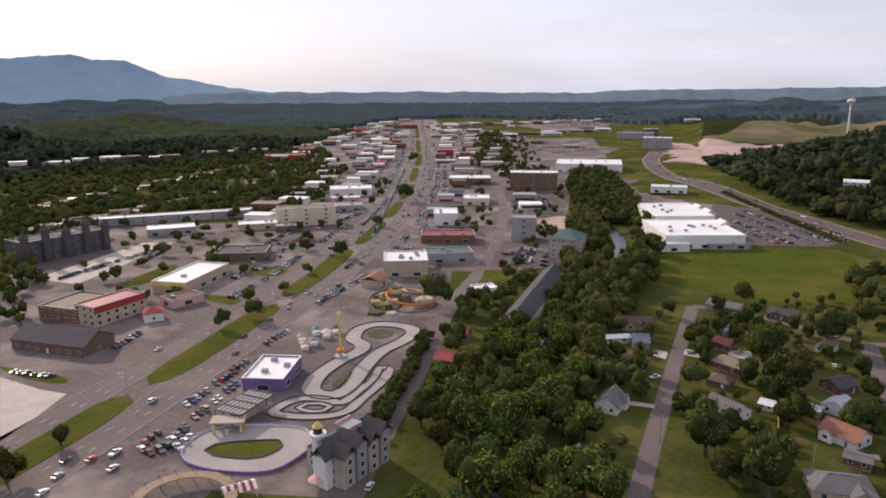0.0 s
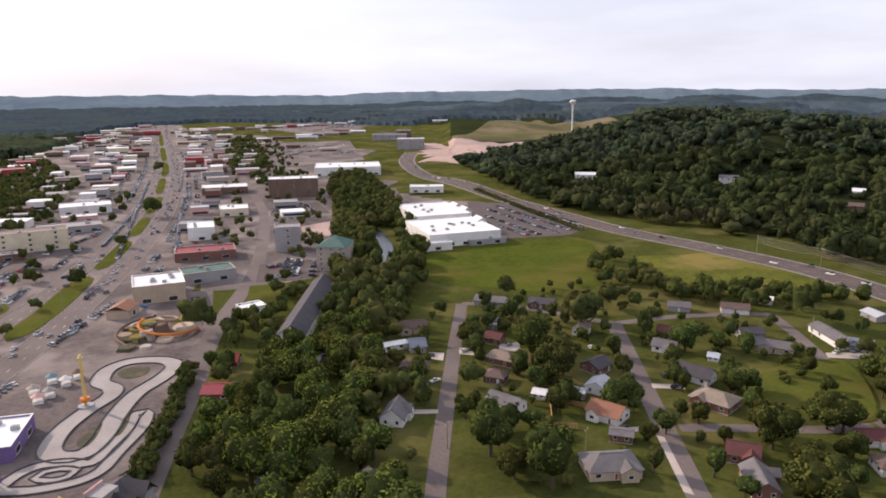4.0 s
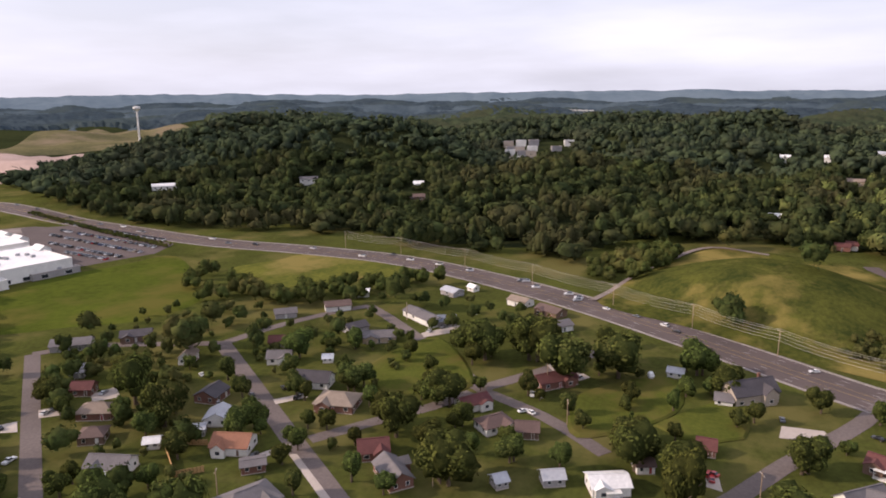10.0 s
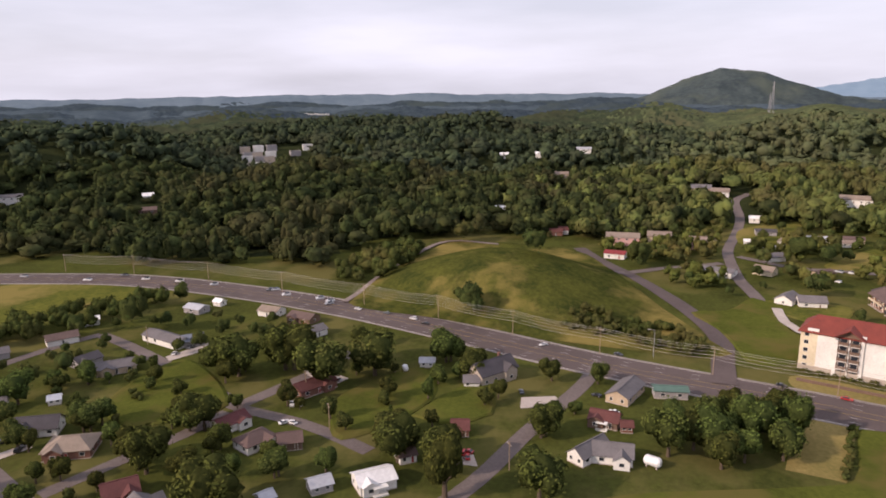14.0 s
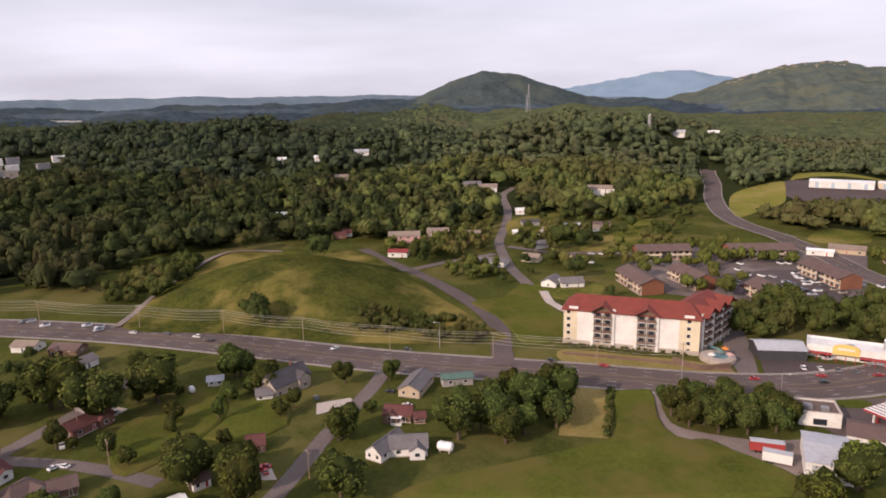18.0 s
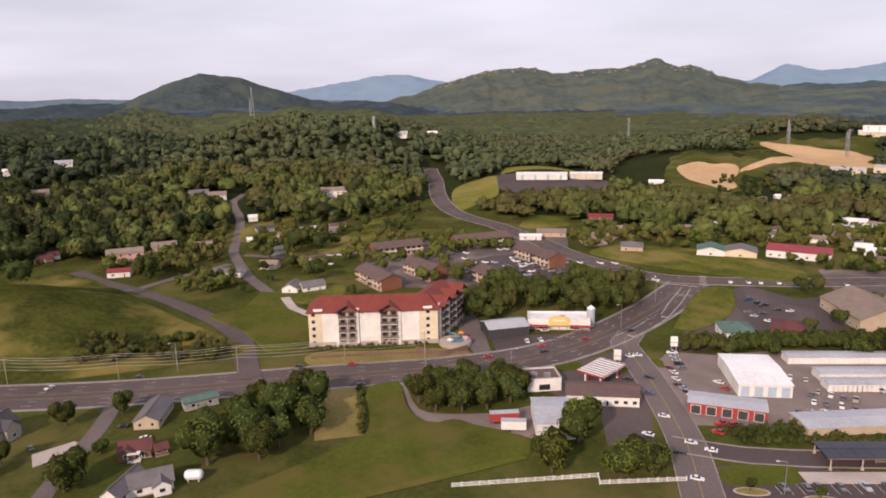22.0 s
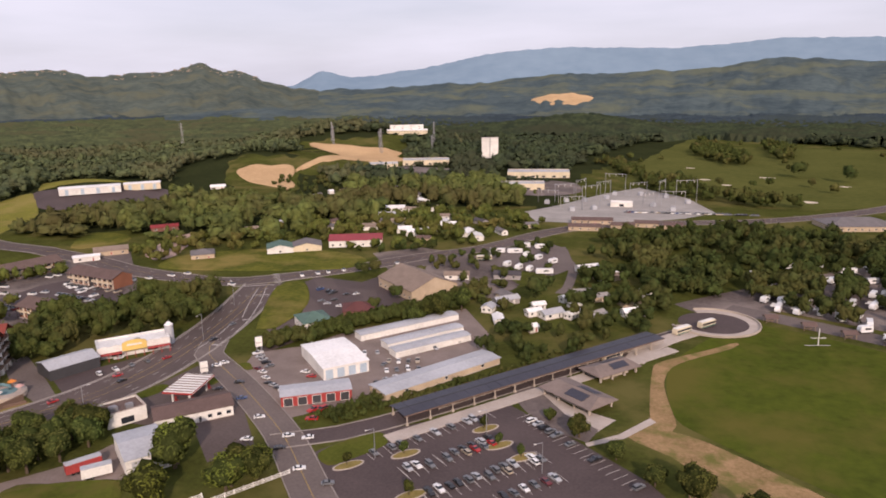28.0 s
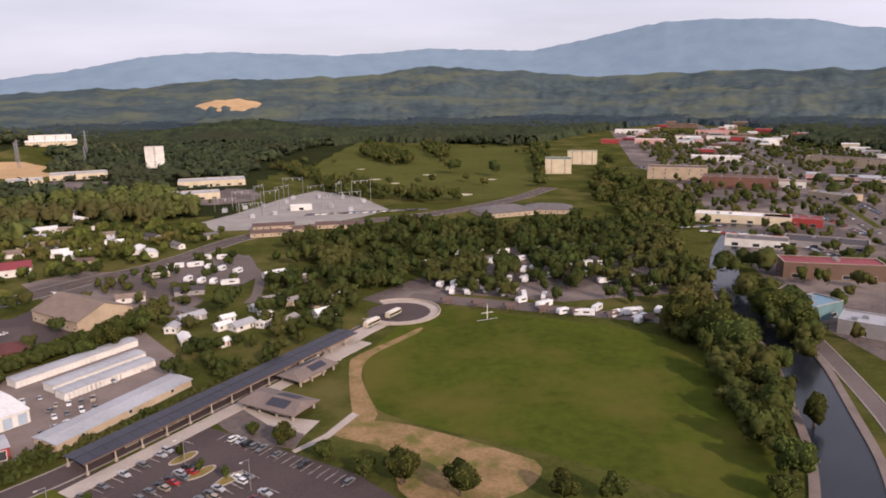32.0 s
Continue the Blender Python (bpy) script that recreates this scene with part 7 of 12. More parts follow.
house(114.8, 246.2, -17.5, 7.2, 9, 2.8, 2.2, 'grey', 'slate', label='grey house with a slate-coloured gable')
house(106.8, 251.2, -3.2, 12.4, 5, 2.6, 0.5, 'white', 'white', label='white metal carport roof beside a house', category='carport', doors=0)
house(122, 266.2, -16.5, 14, 8, 2.8, 2.4, 'tan', 'brown', label='tan house with a brown gabled roof')
house(136.9, 218.8, -58.9, 12.5, 9, 2.8, 2.0, 'brick', 'tan', kind='hip', label='brick ranch house with a pale tan hipped roof')
house(125.8, 205.6, -51.9, 8.3, 8, 2.8, 1.6, 'brown', 'brown', kind='hip')
house(116.6, 185.5, -67.3, 13.1, 9, 3.0, 2.2, 'white', 'grey', label='white house with two grey roof slopes', porch=True)
house(145.8, 238.2, -59.8, 8.1, 7, 2.8, 1.8, 'brick', 'maroon')
house(171.6, 282, -48.2, 17.2, 9, 2.8, 1.8, 'grey', 'grey')
house(190.5, 267.5, -45.7, 13.8, 9, 2.8, 1.8, 'brown', 'dark')
house(154.9, 254.3, -48.6, 5.7, 8, 2.6, 2.0, 'grey', 'slate')
house(182.8, 229.1, 29.9, 9, 6.2, 3.2, 2.4, 'white', 'tan', label='white-fronted house with a pinkish tan roof')
house(162.7, 196, 12.8, 10, 9.4, 2.8, 2.0, 'brick', 'dark', label='red-brown house with a dark gable roof')
house(151.6, 181.3, 29.3, 9, 9, 2.8, 1.9, 'white', 'metal', label='house with a pale blue-grey metal roof')
house(142.6, 181.3, -52.2, 5.3, 5, 2.4, 0.5, 'grey', 'metal', label='small grey metal carport', category='carport', doors=0)
house(131.1, 186.9, -50.2, 4.9, 5, 2.2, 1.0, 'white', 'white', label='small white garden shed', category='shed', doors=0)
house(140.8, 164.8, -67.5, 12.4, 10, 2.9, 2.4, 'white', 'rust', label='white house with a rusty orange tiled roof')
house(134.9, 152.1, -45.2, 7.4, 6, 2.5, 0.6, 'brick', 'grey', label='dark red outbuilding with a flat grey roof', category='shed', doors=0)
house(120.5, 140.6, -22.7, 16.4, 12, 3.0, 2.4, 'tan', 'grey', kind='hip', label='large grey-roofed house with a white ridge panel')

# streets inside the bend of the highway
house(198.4, 197.7, -59.6, 10.2, 8, 2.8, 2.0, 'white', 'grey')
house(187.2, 172.7, -72.4, 14.3, 9, 2.9, 2.6, 'white', 'dark', label='white house with a dark grey gable roof')
house(177.1, 155, -73.7, 14.9, 12, 2.9, 2.2, 'brick', 'tan', kind='hip', label='brick house with a broad tan hipped roof')
house(211.5, 210.6, -56.6, 6.9, 7, 2.6, 1.8, 'brown', 'maroon')
house(241.8, 232.1, -45.7, 11.1, 7, 2.6, 1.7, 'grey', 'grey')
house(261.3, 217.4, -46.3, 13.6, 8, 2.8, 1.8, 'white', 'brown')
house(283.7, 222.5, -56.9, 12.4, 6, 2.6, 0.8, 'white', 'white', label='white trailer home with a pale roof')
house(239.6, 192.1, -25.1, 10.8, 8, 2.7, 1.8, 'grey', 'dark')
house(235.2, 177.1, -58.1, 15.4, 9, 2.7, 1.7, 'tan', 'grey', label='low tan ranch house with a grey roof')
house(265.5, 173.4, -116.2, 26.1, 9, 2.8, 1.7, 'white', 'grey', label='long white ranch house with a pale grey roof')
house(265, 161.7, -58.6, 9.2, 9, 2.8, 1.8, 'grey', 'slate')
house(206.5, 181.4, -58.8, 4.3, 4, 2.2, 1.0, 'white', 'white', label='little white shed on the lawn', category='shed', doors=0)
house(284, 157.5, -50.6, 2.1, 3, 2.2, 0.8, 'white', 'white', label='little white shed on the lawn', category='shed', doors=0)
house(156.3, 127.5, -52, 9.7, 9, 2.9, 2.4, 'brick', 'maroon', label='brick house with a dark maroon gabled roof')
house(148.2, 115.9, 53.8, 14, 7.8, 2.9, 2.2, 'brick', 'grey', label='brick house with a grey roof under trees')
house(196.3, 115.8, -32.5, 11.5, 8, 2.8, 1.6, 'white', 'maroon', label='long white house with a dark red-brown roof')
house(186.1, 103.8, -34.4, 11.4, 9, 2.8, 1.9, 'white', 'brown', label='white house with a brown hipped roof', kind='hip')
house(187.1, 93.6, -69.5, 7.7, 8, 2.7, 1.8, 'brown', 'brown')
house(225.3, 98.7, -37, 17.2, 9, 2.9, 2.0, 'brick', 'maroon', label='long brick ranch house with a dark red-brown roof', chimney=True)
house(305.8, 143.6, -106.5, 11.8, 9, 2.8, 1.6, 'white', 'tan')
house(298.1, 125.8, -111.5, 14.5, 9, 2.8, 1.6, 'brown', 'brown')
house(280.2, 115.4, -33.9, 10.3, 8, 2.8, 1.7, 'white', 'grey')
house(306.6, 180.6, -111.3, 9.7, 7, 2.5, 1.2, 'grey', 'metal', label='grey metal garage near the highway', category='garage', doors=0)
house(317.7, 174.3, -113.5, 4.8, 4, 2.2, 1.2, 'white', 'white', label='white domed garden shelter', category='shed', doors=0)
house(234.9, 44.8, -85, 6.2, 6, 2.4, 1.6, 'white', 'grey')
house(241.8, 38, -45.9, 19, 10, 4.2, 3.6, 'stone', 'dark', label='tall stone-fronted house with a steep dark roof', chimney=True)
house(251.1, 62.7, -85.9, 6.2, 5, 2.3, 1.2, 'white', 'metal', label='white garden shed with a small lean-to', category='shed', doors=0)
house(231.1, -6.9, -28.5, 17.6, 9, 3.0, 2.0, 'tan', 'grey', label='tan house with a grey-brown gable roof')
house(232.7, -21.6, -91.2, 12.5, 6, 3.0, 0.8, 'grey', 'green', label='long low shed with a dark green metal roof', category='shed', doors=0)
house(209.9, 1.8, -109.2, 10, 7, 2.8, 2.0, 'brown', 'maroon', label='small maroon-roofed house with a white porch', porch=True)
house(206.3, -4.1, -90.6, 3.9, 4, 2.3, 1.2, 'brick', 'maroon', category='shed', label='small maroon timber garden outbuilding', doors=0)
house(189.2, 1.9, -97.5, 12.7, 9, 2.9, 2.3, 'white', 'grey', label='white house with a wide slate-grey roof')
house(189.5, 8.2, -42.7, 14, 6.5, 2.9, 2.4, 'white', 'grey', label='white gabled wing with a slate-grey roof')
house(200, 45.3, -83.8, 5.8, 7, 2.6, 2.0, 'brick', 'maroon')
house(183.5, 59.2, -61.1, 5.5, 8, 2.6, 1.8, 'white', 'brown')
house(168.9, 64.7, -58.3, 11.3, 9, 3.0, 1.6, 'white', 'white', label='white house with a bright white metal roof', porch=True)
house(158, 89.9, -41.4, 4, 5, 2.4, 1.2, 'grey', 'metal', label='small grey shed in a yard', category='shed', doors=0)
house(165.7, 78.3, -55.9, 6.5, 6, 2.5, 1.4, 'grey', 'metal', category='shed', label='low grey-roofed garage in a yard', doors=0)

# yard and street trees
tree(96.7, 162.7, 16.5, 6.4)
tree(95.8, 149.8, 9.5, 4.7)
tree(101.8, 185.8, 7.8, 3.5)
tree(141.4, 193.9, 16, 7.3)
tree(147.9, 215, 19, 7)
tree(184.9, 290, 11.3, 9.7)
tree(185, 231.1, 17.3, 8.9)
tree(134.6, 239.9, 9.6, 5.6)
tree(215.7, 250.7, 12.4, 4.5)
tree(115.2, 169.6, 7.2, 3.1)
tree(101.8, 141.1, 17.8, 7.1)
tree(141.2, 193.8, 15.1, 6.9)
tree(158.2, 230.8, 12.9, 6.9)
tree(136.3, 242, 8.8, 5.7)
tree(152.8, 168.4, 9.9, 5)
tree(146.2, 168, 11, 4.5)
tree(194.5, 239.5, 13.4, 11)
tree(214.4, 248.8, 13, 5.8)
tree(204.7, 193.6, 12.7, 6.5)
tree(205.1, 216.3, 11.3, 4.1)
tree(215.6, 187.2, 5.9, 4.6)
tree(193.4, 156.1, 9.4, 6.2)
tree(224.9, 190.9, 11.4, 4.7)
tree(273.5, 192.6, 17.8, 6.7)
tree(238.3, 163.7, 5.6, 2.1)
tree(234.6, 129.3, 16.7, 8.1)
tree(242.6, 111.3, 18.6, 10.3)
tree(226.7, 94.1, 19, 11.1)
tree(252.1, 86, 13.9, 9.6)
tree(209.5, 68.4, 3.5, 0.9)
tree(193.3, 122.7, 12.6, 9.4)
tree(168, 127.2, 14.4, 6.9)
tree(167.3, 116.1, 8.8, 5.9)
tree(152.1, 101.5, 15.1, 10.4)
tree(140.7, 114.1, 6.3, 5.3)
tree(169.6, 91.9, 8.3, 4.9)
tree(181.1, 60.6, 15, 8.2)
tree(181.9, 49, 11.1, 7.3)
tree(211, 119.2, 4.1, 2.5)
tree(217.3, 222.8, 8.8, 3.7)
tree(306, 49.5, 14.5, 4.6)
tree(189, 157.1, 10.3, 6.9)
tree(173.3, 134, 10.4, 6.7)
tree(192.5, 127.1, 11.2, 9.8)
tree(235.9, 132.1, 13.2, 7.6)
tree(242.2, 114.5, 18.8, 11.9)
tree(240.2, 80.3, 18.3, 11.4)
tree(256.2, 54.5, 11.2, 6.5)
tree(246.9, 44.1, 7.6, 6.3)
tree(164.5, 45.6, 19, 5.3)
tree(185.2, 63.6, 12.1, 8.3)
tree(152.9, 104.6, 14.6, 9.3)
tree(170.7, 91.1, 8.3, 4.1)
tree(200.4, 19.8, 9.7, 7)
tree(216.2, 10.2, 4.5, 3.3)
tree(148.5, 148, 7.8, 5.1)
tree(255.3, 56.2, 13.5, 6.8)
tree(241.2, 44.6, 11.8, 6)
tree(241.5, 17.1, 8.7, 6.7)
tree(240.4, 1.3, 8.2, 6.2)
tree(221.3, 58.1, 9, 2.4)
tree(191.7, 64.8, 9.7, 7)
tree(195.8, 129.6, 10.8, 10.6)
tree(235.4, 136.2, 15.3, 9.4)
tree(175.8, 48.4, 14.8, 6)
tree(201, 20.4, 10.6, 6.4)
tree(215.8, 10.7, 4.5, 3)
tree(166.8, 22.1, 14, 8.5)
tree(180.2, 97.2, 5.4, 3.9)
tree(208.6, 118.9, 5.6, 3)
tree(237.9, 169.4, 5.7, 3.3)
tree(367.5, 22.1, 13.3, 5.7)
tree(459.4, 70, 12.9, 6.4)
tree(199.2, 21.3, 11.1, 6.9)
tree(489.3, -5.3, 15.9, 11)
tree(496.8, -15.7, 14.2, 8.1)

# median trees nearest the start
tree(-81.5, 196.8, 7.0, 3.0, 'round dark tree on the grass median')
tree(-44.5, 326, 8.5, 4.0, 'round dark tree on the grass median')
tree(-88, 178, 10.5, 5.0, 'large dark tree beside the city road')

# trees by the river lane
tree(-51.1, 293.7, 9.3, 4.2)
tree(-39.8, 304.1, 10.2, 5.1)
tree(-29, 344, 6.5, 3.7)
tree(-19.1, 379.2, 6.6, 3.7)
tree(-0.1, 415.5, 11.1, 6.1)
tree(27.1, 510, 9.1, 5)
tree(57.6, 621.9, 17.8, 9.1)
tree(102.4, 961.5, 14.7, 9.3)
tree(52.3, 294.8, 10, 4.2)
tree(40.4, 268.1, 6.9, 2.9)
tree(42.4, 307.2, 16.6, 9)

# fields, lots and drives
sheet('lawn_big_field', [(188.2, 388.3), (210.5, 392.9), (244.3, 393.9), (274.3, 385.1), (304.6, 374.3), (259.2, 303), (236.2, 284.4), (208, 286.4), (187.7, 306.9), (164.4, 334.6)], 0.03, 'field_grass', 'mown green hay field', 'field', round_off=6)
sheet('lawn_upper_field', [(294.4, 316.9), (324.7, 310.1), (352.1, 296.3), (341.1, 210.7), (320.9, 228.7), (281.9, 254.4)], 0.03, 'meadow', 'rough green field beside the highway', 'field', round_off=6)
sheet('lawn_play_field', [(25.4, -224.5), (16.3, -254.5), (2.5, -282), (-6.8, -286.9), (-59.2, -263.1), (-94.7, -238.3), (-103.2, -202.1), (-96.2, -157.2), (-80.2, -126.5), (-60.9, -127.8), (-33.7, -148.2), (-18.2, -157.3), (10.3, -175.5), (21, -188.1)], 0.035, 'field_grass', 'mown green playing field', 'field', round_off=4)
sheet('dirt_bank', [(31.9, -168.1), (26.9, -180.5), (22.3, -176.3), (10.3, -172.7), (-17.6, -154), (-25.3, -144.8), (-14.2, -132), (10.8, -134), (15.3, -157.2)], 0.03, 'dirt', 'bare brown earth beside the field', 'bare earth', round_off=4)
sheet('dirt_path', [(26.9, -180.5), (30.7, -219.8), (28.4, -230.3), (13.9, -247.6), (3.2, -260.3), (4.6, -253.4), (22.5, -230.1), (25.9, -213.7), (23.7, -199), (19.3, -179.8), (22.3, -174.6)], 0.05, 'dirt', 'worn sandy earth path', 'path', round_off=3)
sheet('lot_gas_station', [(191.2, -120.6), (190.3, -140.2), (187.7, -172.7), (165.3, -156.5), (149, -143.1), (131.2, -125.1), (137.3, -112.3), (155.2, -127), (168.7, -123.3)], 0.03, 'asphalt', 'grey asphalt forecourt of the filling station', 'forecourt')
sheet('lawn_corner', [(191.5, -139.3), (188.4, -149.0), (185.6, -149.2), (184.0, -143.0), (186.7, -137.1)], 0.1, 'lawn', 'small kerbed lawn beside the forecourt', 'lawn', round_off=1.5)
sheet('lawn_corner', [(177.5, -158.5), (175.4, -160.1), (170.9, -157.3), (172.1, -154.2)], 0.1, 'lawn', 'small kerbed lawn beside the forecourt', 'lawn', round_off=1.5)
sheet('lawn_corner', [(175.2, -172.7), (172.2, -175.8), (166.7, -170.9), (168.2, -169.5)], 0.1, 'lawn', 'small kerbed lawn beside the forecourt', 'lawn', round_off=1.5)
sheet('lot_junction', [(181.7, -191.3), (180.7, -208.3), (178.8, -221.4), (166.8, -208.4), (172.5, -187)], 0.045, 'asphalt', 'worn asphalt apron beside the junction', 'forecourt')
sheet('lot_market', [(229.8, -138.5), (210.4, -176.1), (203.9, -169.8), (206, -157.4), (208.4, -141.5), (210.1, -128.2)], 0.03, 'new_asphalt', 'dark asphalt lot before the market', 'car park')
sheet('lot_storage', [(170.1, -167.5), (176.6, -185.1), (163.8, -196.8), (152.7, -222.4), (118.9, -265.1), (97.1, -235.8), (90.6, -221.1), (88.5, -209.2), (109.9, -162.5), (117.5, -160.8), (133.2, -140.7)], 0.05, 'gravel', 'pale gravel yard round the storage units', 'yard')
sheet('lot_gym', [(215, -281.2), (215.8, -290.7), (186.7, -289), (180, -315.7), (136.4, -344.2), (106.7, -311.6), (115.5, -292.4), (127, -268.5), (165.2, -250), (192.8, -254.6)], 0.03, 'new_asphalt', 'dark asphalt lot round the hall', 'car park')
sheet('lot_corner', [(188.9, -209.4), (185.6, -230.8), (213.5, -284.1), (206.5, -291.2), (193.1, -275.5), (172.3, -278), (155.1, -247.9), (162.4, -221.5), (166.8, -208.4), (176.6, -199.3)], 0.035, 'asphalt', 'grey asphalt lot of the corner shop', 'car park')
sheet('lot_restaurant', [(216.2, -279.8), (212.3, -283.1), (200.4, -268.9), (189.7, -276.2), (172, -265.5), (175.5, -250), (164.8, -229.8), (173.4, -232.5), (185, -245.2), (198.1, -257.1)], 0.08, 'new_asphalt', 'dark fresh asphalt lot of the restaurant', 'car park')
sheet('lot_motel', [(342.5, -196.9), (346, -224.4), (339.8, -241.8), (297, -236.4), (278.5, -211.7), (286.4, -194.9), (309.4, -178.2)], 0.03, 'new_asphalt', 'dark asphalt lot between motel blocks', 'car park')
sheet('lot_hotel', [(263.2, -143.5), (273, -158.3), (229.9, -136.6), (207.6, -124.2), (211.2, -120.1), (236.8, -128.5)], 0.03, 'old_asphalt', 'grey drive beside the hotel', 'drive')
sheet('lot_plaza', [(65.6, -178.7), (63.3, -191.3), (51.7, -182), (36.7, -177.3), (41.4, -165.8), (51.5, -166)], 0.05, 'concrete', 'pale paved plaza with planters', 'plaza')
sheet('lot_mall', [(317, 556), (356.4, 566.2), (347.3, 499.6), (330.1, 404.5), (304.3, 392.5), (276, 400.4), (251.8, 405.5), (274, 470.7)], 0.03, 'asphalt', 'large grey car park beside the store', 'car park')
sheet('drive_farm', [(208.2, -86), (195.7, -81.4), (185.2, -80.7), (175.8, -92.5), (171.5, -101.2), (168.2, -112.4), (150.5, -97.7), (164.1, -90.4), (176.5, -85.2), (177.9, -75.6), (191, -76), (208.9, -83.6)], 0.05, 'gravel', 'curving pale gravel drive', 'drive', round_off=3)
sheet('meadow_tan', [(223.8, -58.8), (216.9, -73.7), (183, -56.9), (188, -43.4)], 0.04, 'grass_dry', 'strip of dry tan grass', 'field')

# market, station and shops along the highway
block(224.5, -171, -127.4, 26, 11, 4.6, 'white', 'white', label='white market with a false-front parapet', units=1, name='market', sides=(0,))
# Closed dark walls stand for the shaded inside of the open barn.
shed_roof_hall(230.9, -146.8, -108.2, 17.5, 12, 4.0, 1.6, 'dark', 'metal', 'dark open-sided market barn with a pale roof', name='market_barn', category='barn', doors=0)
block(180.5, -124.2, -117.1, 11.6, 10, 4.6, 'white', 'brown', label='white shop with a sunken brown roof', units=3, sides=(0, 1, 3))
house(160.8, -133.3, -130.4, 22.9, 11, 3.6, 1.6, 'white', 'brown', label='long white shop with a brown shingle roof', category='shop', wins=8)
shed_roof_hall(155.9, -107.7, -123.7, 11.3, 18, 5.0, 1.2, 'white', 'metal', 'white metal workshop with a grey roof', doors=2, door_mat='roof_metal')
shed_roof_hall(141.6, -186.7, -129.9, 17, 27, 4.4, 0.8, 'white', 'white', 'white metal warehouse with grey-blue roller doors', doors=4)
# Dark door panels stand for the shade inside the open bays.
shed_roof_hall(131.8, -158.7, -143, 22.8, 9, 3.6, 0.4, 'red', 'metal', 'white and red tyre workshop with dark panels as open bays', name='tyre_workshop', category='workshop', doors=5, door_mat='wall_dark')
car(127, -150, 70, 'red', 'pickup truck')
car(124.7, -150.9, 70, 'red', 'sport utility car')
car(124.2, -144.5, 20, 'red', 'car')
car(127.2, -158.6, 30, 'white', 'car')
house(100.4, -188.3, -119.9, 49.9, 10, 2.5, 0.4, 'tan', 'metal', label='long low open storage shelter with a grey roof', category='storage shelter', doors=0, wins=3)
shed_roof_hall(132.3, -231.5, -125.1, 47.1, 6, 2.6, 0.4, 'white', 'metal', 'row of white storage units with a grey roof', name='storage_row', category='storage unit', doors=26, door_mat='fence_white', door_w=2.2)
shed_roof_hall(120.9, -221.6, -124.6, 35.5, 6, 2.6, 0.4, 'white', 'metal', 'row of white storage units with a grey roof', name='storage_row', category='storage unit', doors=22, door_mat='fence_white', door_w=2.2)
shed_roof_hall(114.5, -214.5, -125.5, 33.8, 6, 2.6, 0.4, 'white', 'metal', 'row of white storage units with a grey roof', name='storage_row', category='storage unit', doors=22, door_mat='fence_white', door_w=2.2)
house(172.5, -220.6, -129.4, 12.5, 14, 4.0, 2.4, 'white', 'green', kind='hip', label='white corner shop with a dark green roof', category='shop')
house(161.7, -241.2, -149.8, 13.8, 13, 3.6, 2.2, 'brick', 'maroon', kind='hip', label='low restaurant with a dark red-brown roof', category='restaurant')
house(153.3, -286.7, -34.8, 34, 26.1, 5.0, 5.2, 'tan', 'tan', label='wide tan hall with a low tan roof', category='hall', doors=0)
house(236, -371, -154, 34, 20, 4.4, 2.2, 'white', 'redmetal', label='white hall with a red metal roof', category='hall', doors=0)
house(271.1, -335.6, -53.8, 16, 15.9, 3.6, 2.2, 'white', 'green', label='white building with a grey-green roof', category='shop')
house(258.1, -346.1, -55.9, 16, 18.1, 3.6, 2.2, 'cream', 'grey', label='cream building with a grey roof', category='shop')
motel(331.4, -139.5, 178.5, 30.4, 11.5)
motel(331.2, -168.5, -178.5, 26.6, 11.0)
motel(388.1, -181.0, -100.0, 32.1, 12.0)
motel(375.2, -237.4, -102.1, 38.2, 12.0)
motel(318.8, -240.4, 175.9, 34.8, 11.5)
motel(296.3, -189.9, 177.9, 21.9, 11.5)
house(345.5, -96.5, -38, 11.5, 8, 2.8, 2.2, 'white', 'grey', label='white wing of an L-shaped bungalow')
house(341.5, -105.5, -95, 12, 8, 2.8, 2.2, 'white', 'grey', label='white L-shaped bungalow with a grey roof')
house(397, -78, -122, 16.5, 10, 3.0, 1.2, 'white', 'grey', label='low white house with a broad grey roof')
house(400, -103, -130, 10.5, 8, 2.8, 2.0, 'cream', 'tan')
house(477, -116.5, -100, 6, 4, 2.6, 1.2, 'white', 'white', category='shed', doors=0)
house(470.5, -121.5, -100, 6, 4, 2.6, 1.2, 'white', 'white', category='shed', doors=0)
house(462.5, -125, -100, 6, 4, 2.6, 1.2, 'white', 'white', category='shed', doors=0)
house(537, -137, -105, 7, 6, 2.8, 1.6, 'white', 'white', category='shed', doors=0)
house(394, -130, -60, 12, 8, 2.8, 1.8, 'tan', 'brown')
house(434, -118, -70, 11, 8, 2.8, 1.8, 'white', 'grey')
house(473, -35.3, -97.3, 21.1, 12, 5.5, 2.2, 'pink', 'tan', label='two-storey terrace with a pinkish tan roof', category='terrace')
house(480.1, -60, -100.1, 14.9, 12, 5.5, 2.2, 'tan', 'tan', label='two-storey terrace with a pinkish tan roof', category='terrace')
house(464.8, -81.4, -103, 10.4, 12, 5.5, 2.2, 'pink', 'tan', label='two-storey terrace with a pinkish tan roof', category='terrace')
house(434.3, -26.5, -109, 12.1, 9, 3.2, 1.2, 'white', 'red', label='small shop with a bright red roof', category='shop')
house(621.6, -117.5, -103, 16.3, 14, 4, 2.4, 'tan', 'grey')
house(610.1, -130.4, -104.4, 14.1, 12, 4, 2.4, 'white', 'tan')
house(581, -223.1, -113.3, 25, 11, 3.2, 2.6, 'white', 'tan', label='large white house with a pale roof among trees')
house(493.1, 7.6, -92, 8.8, 8, 2.8, 1.8, 'brick', 'maroon')
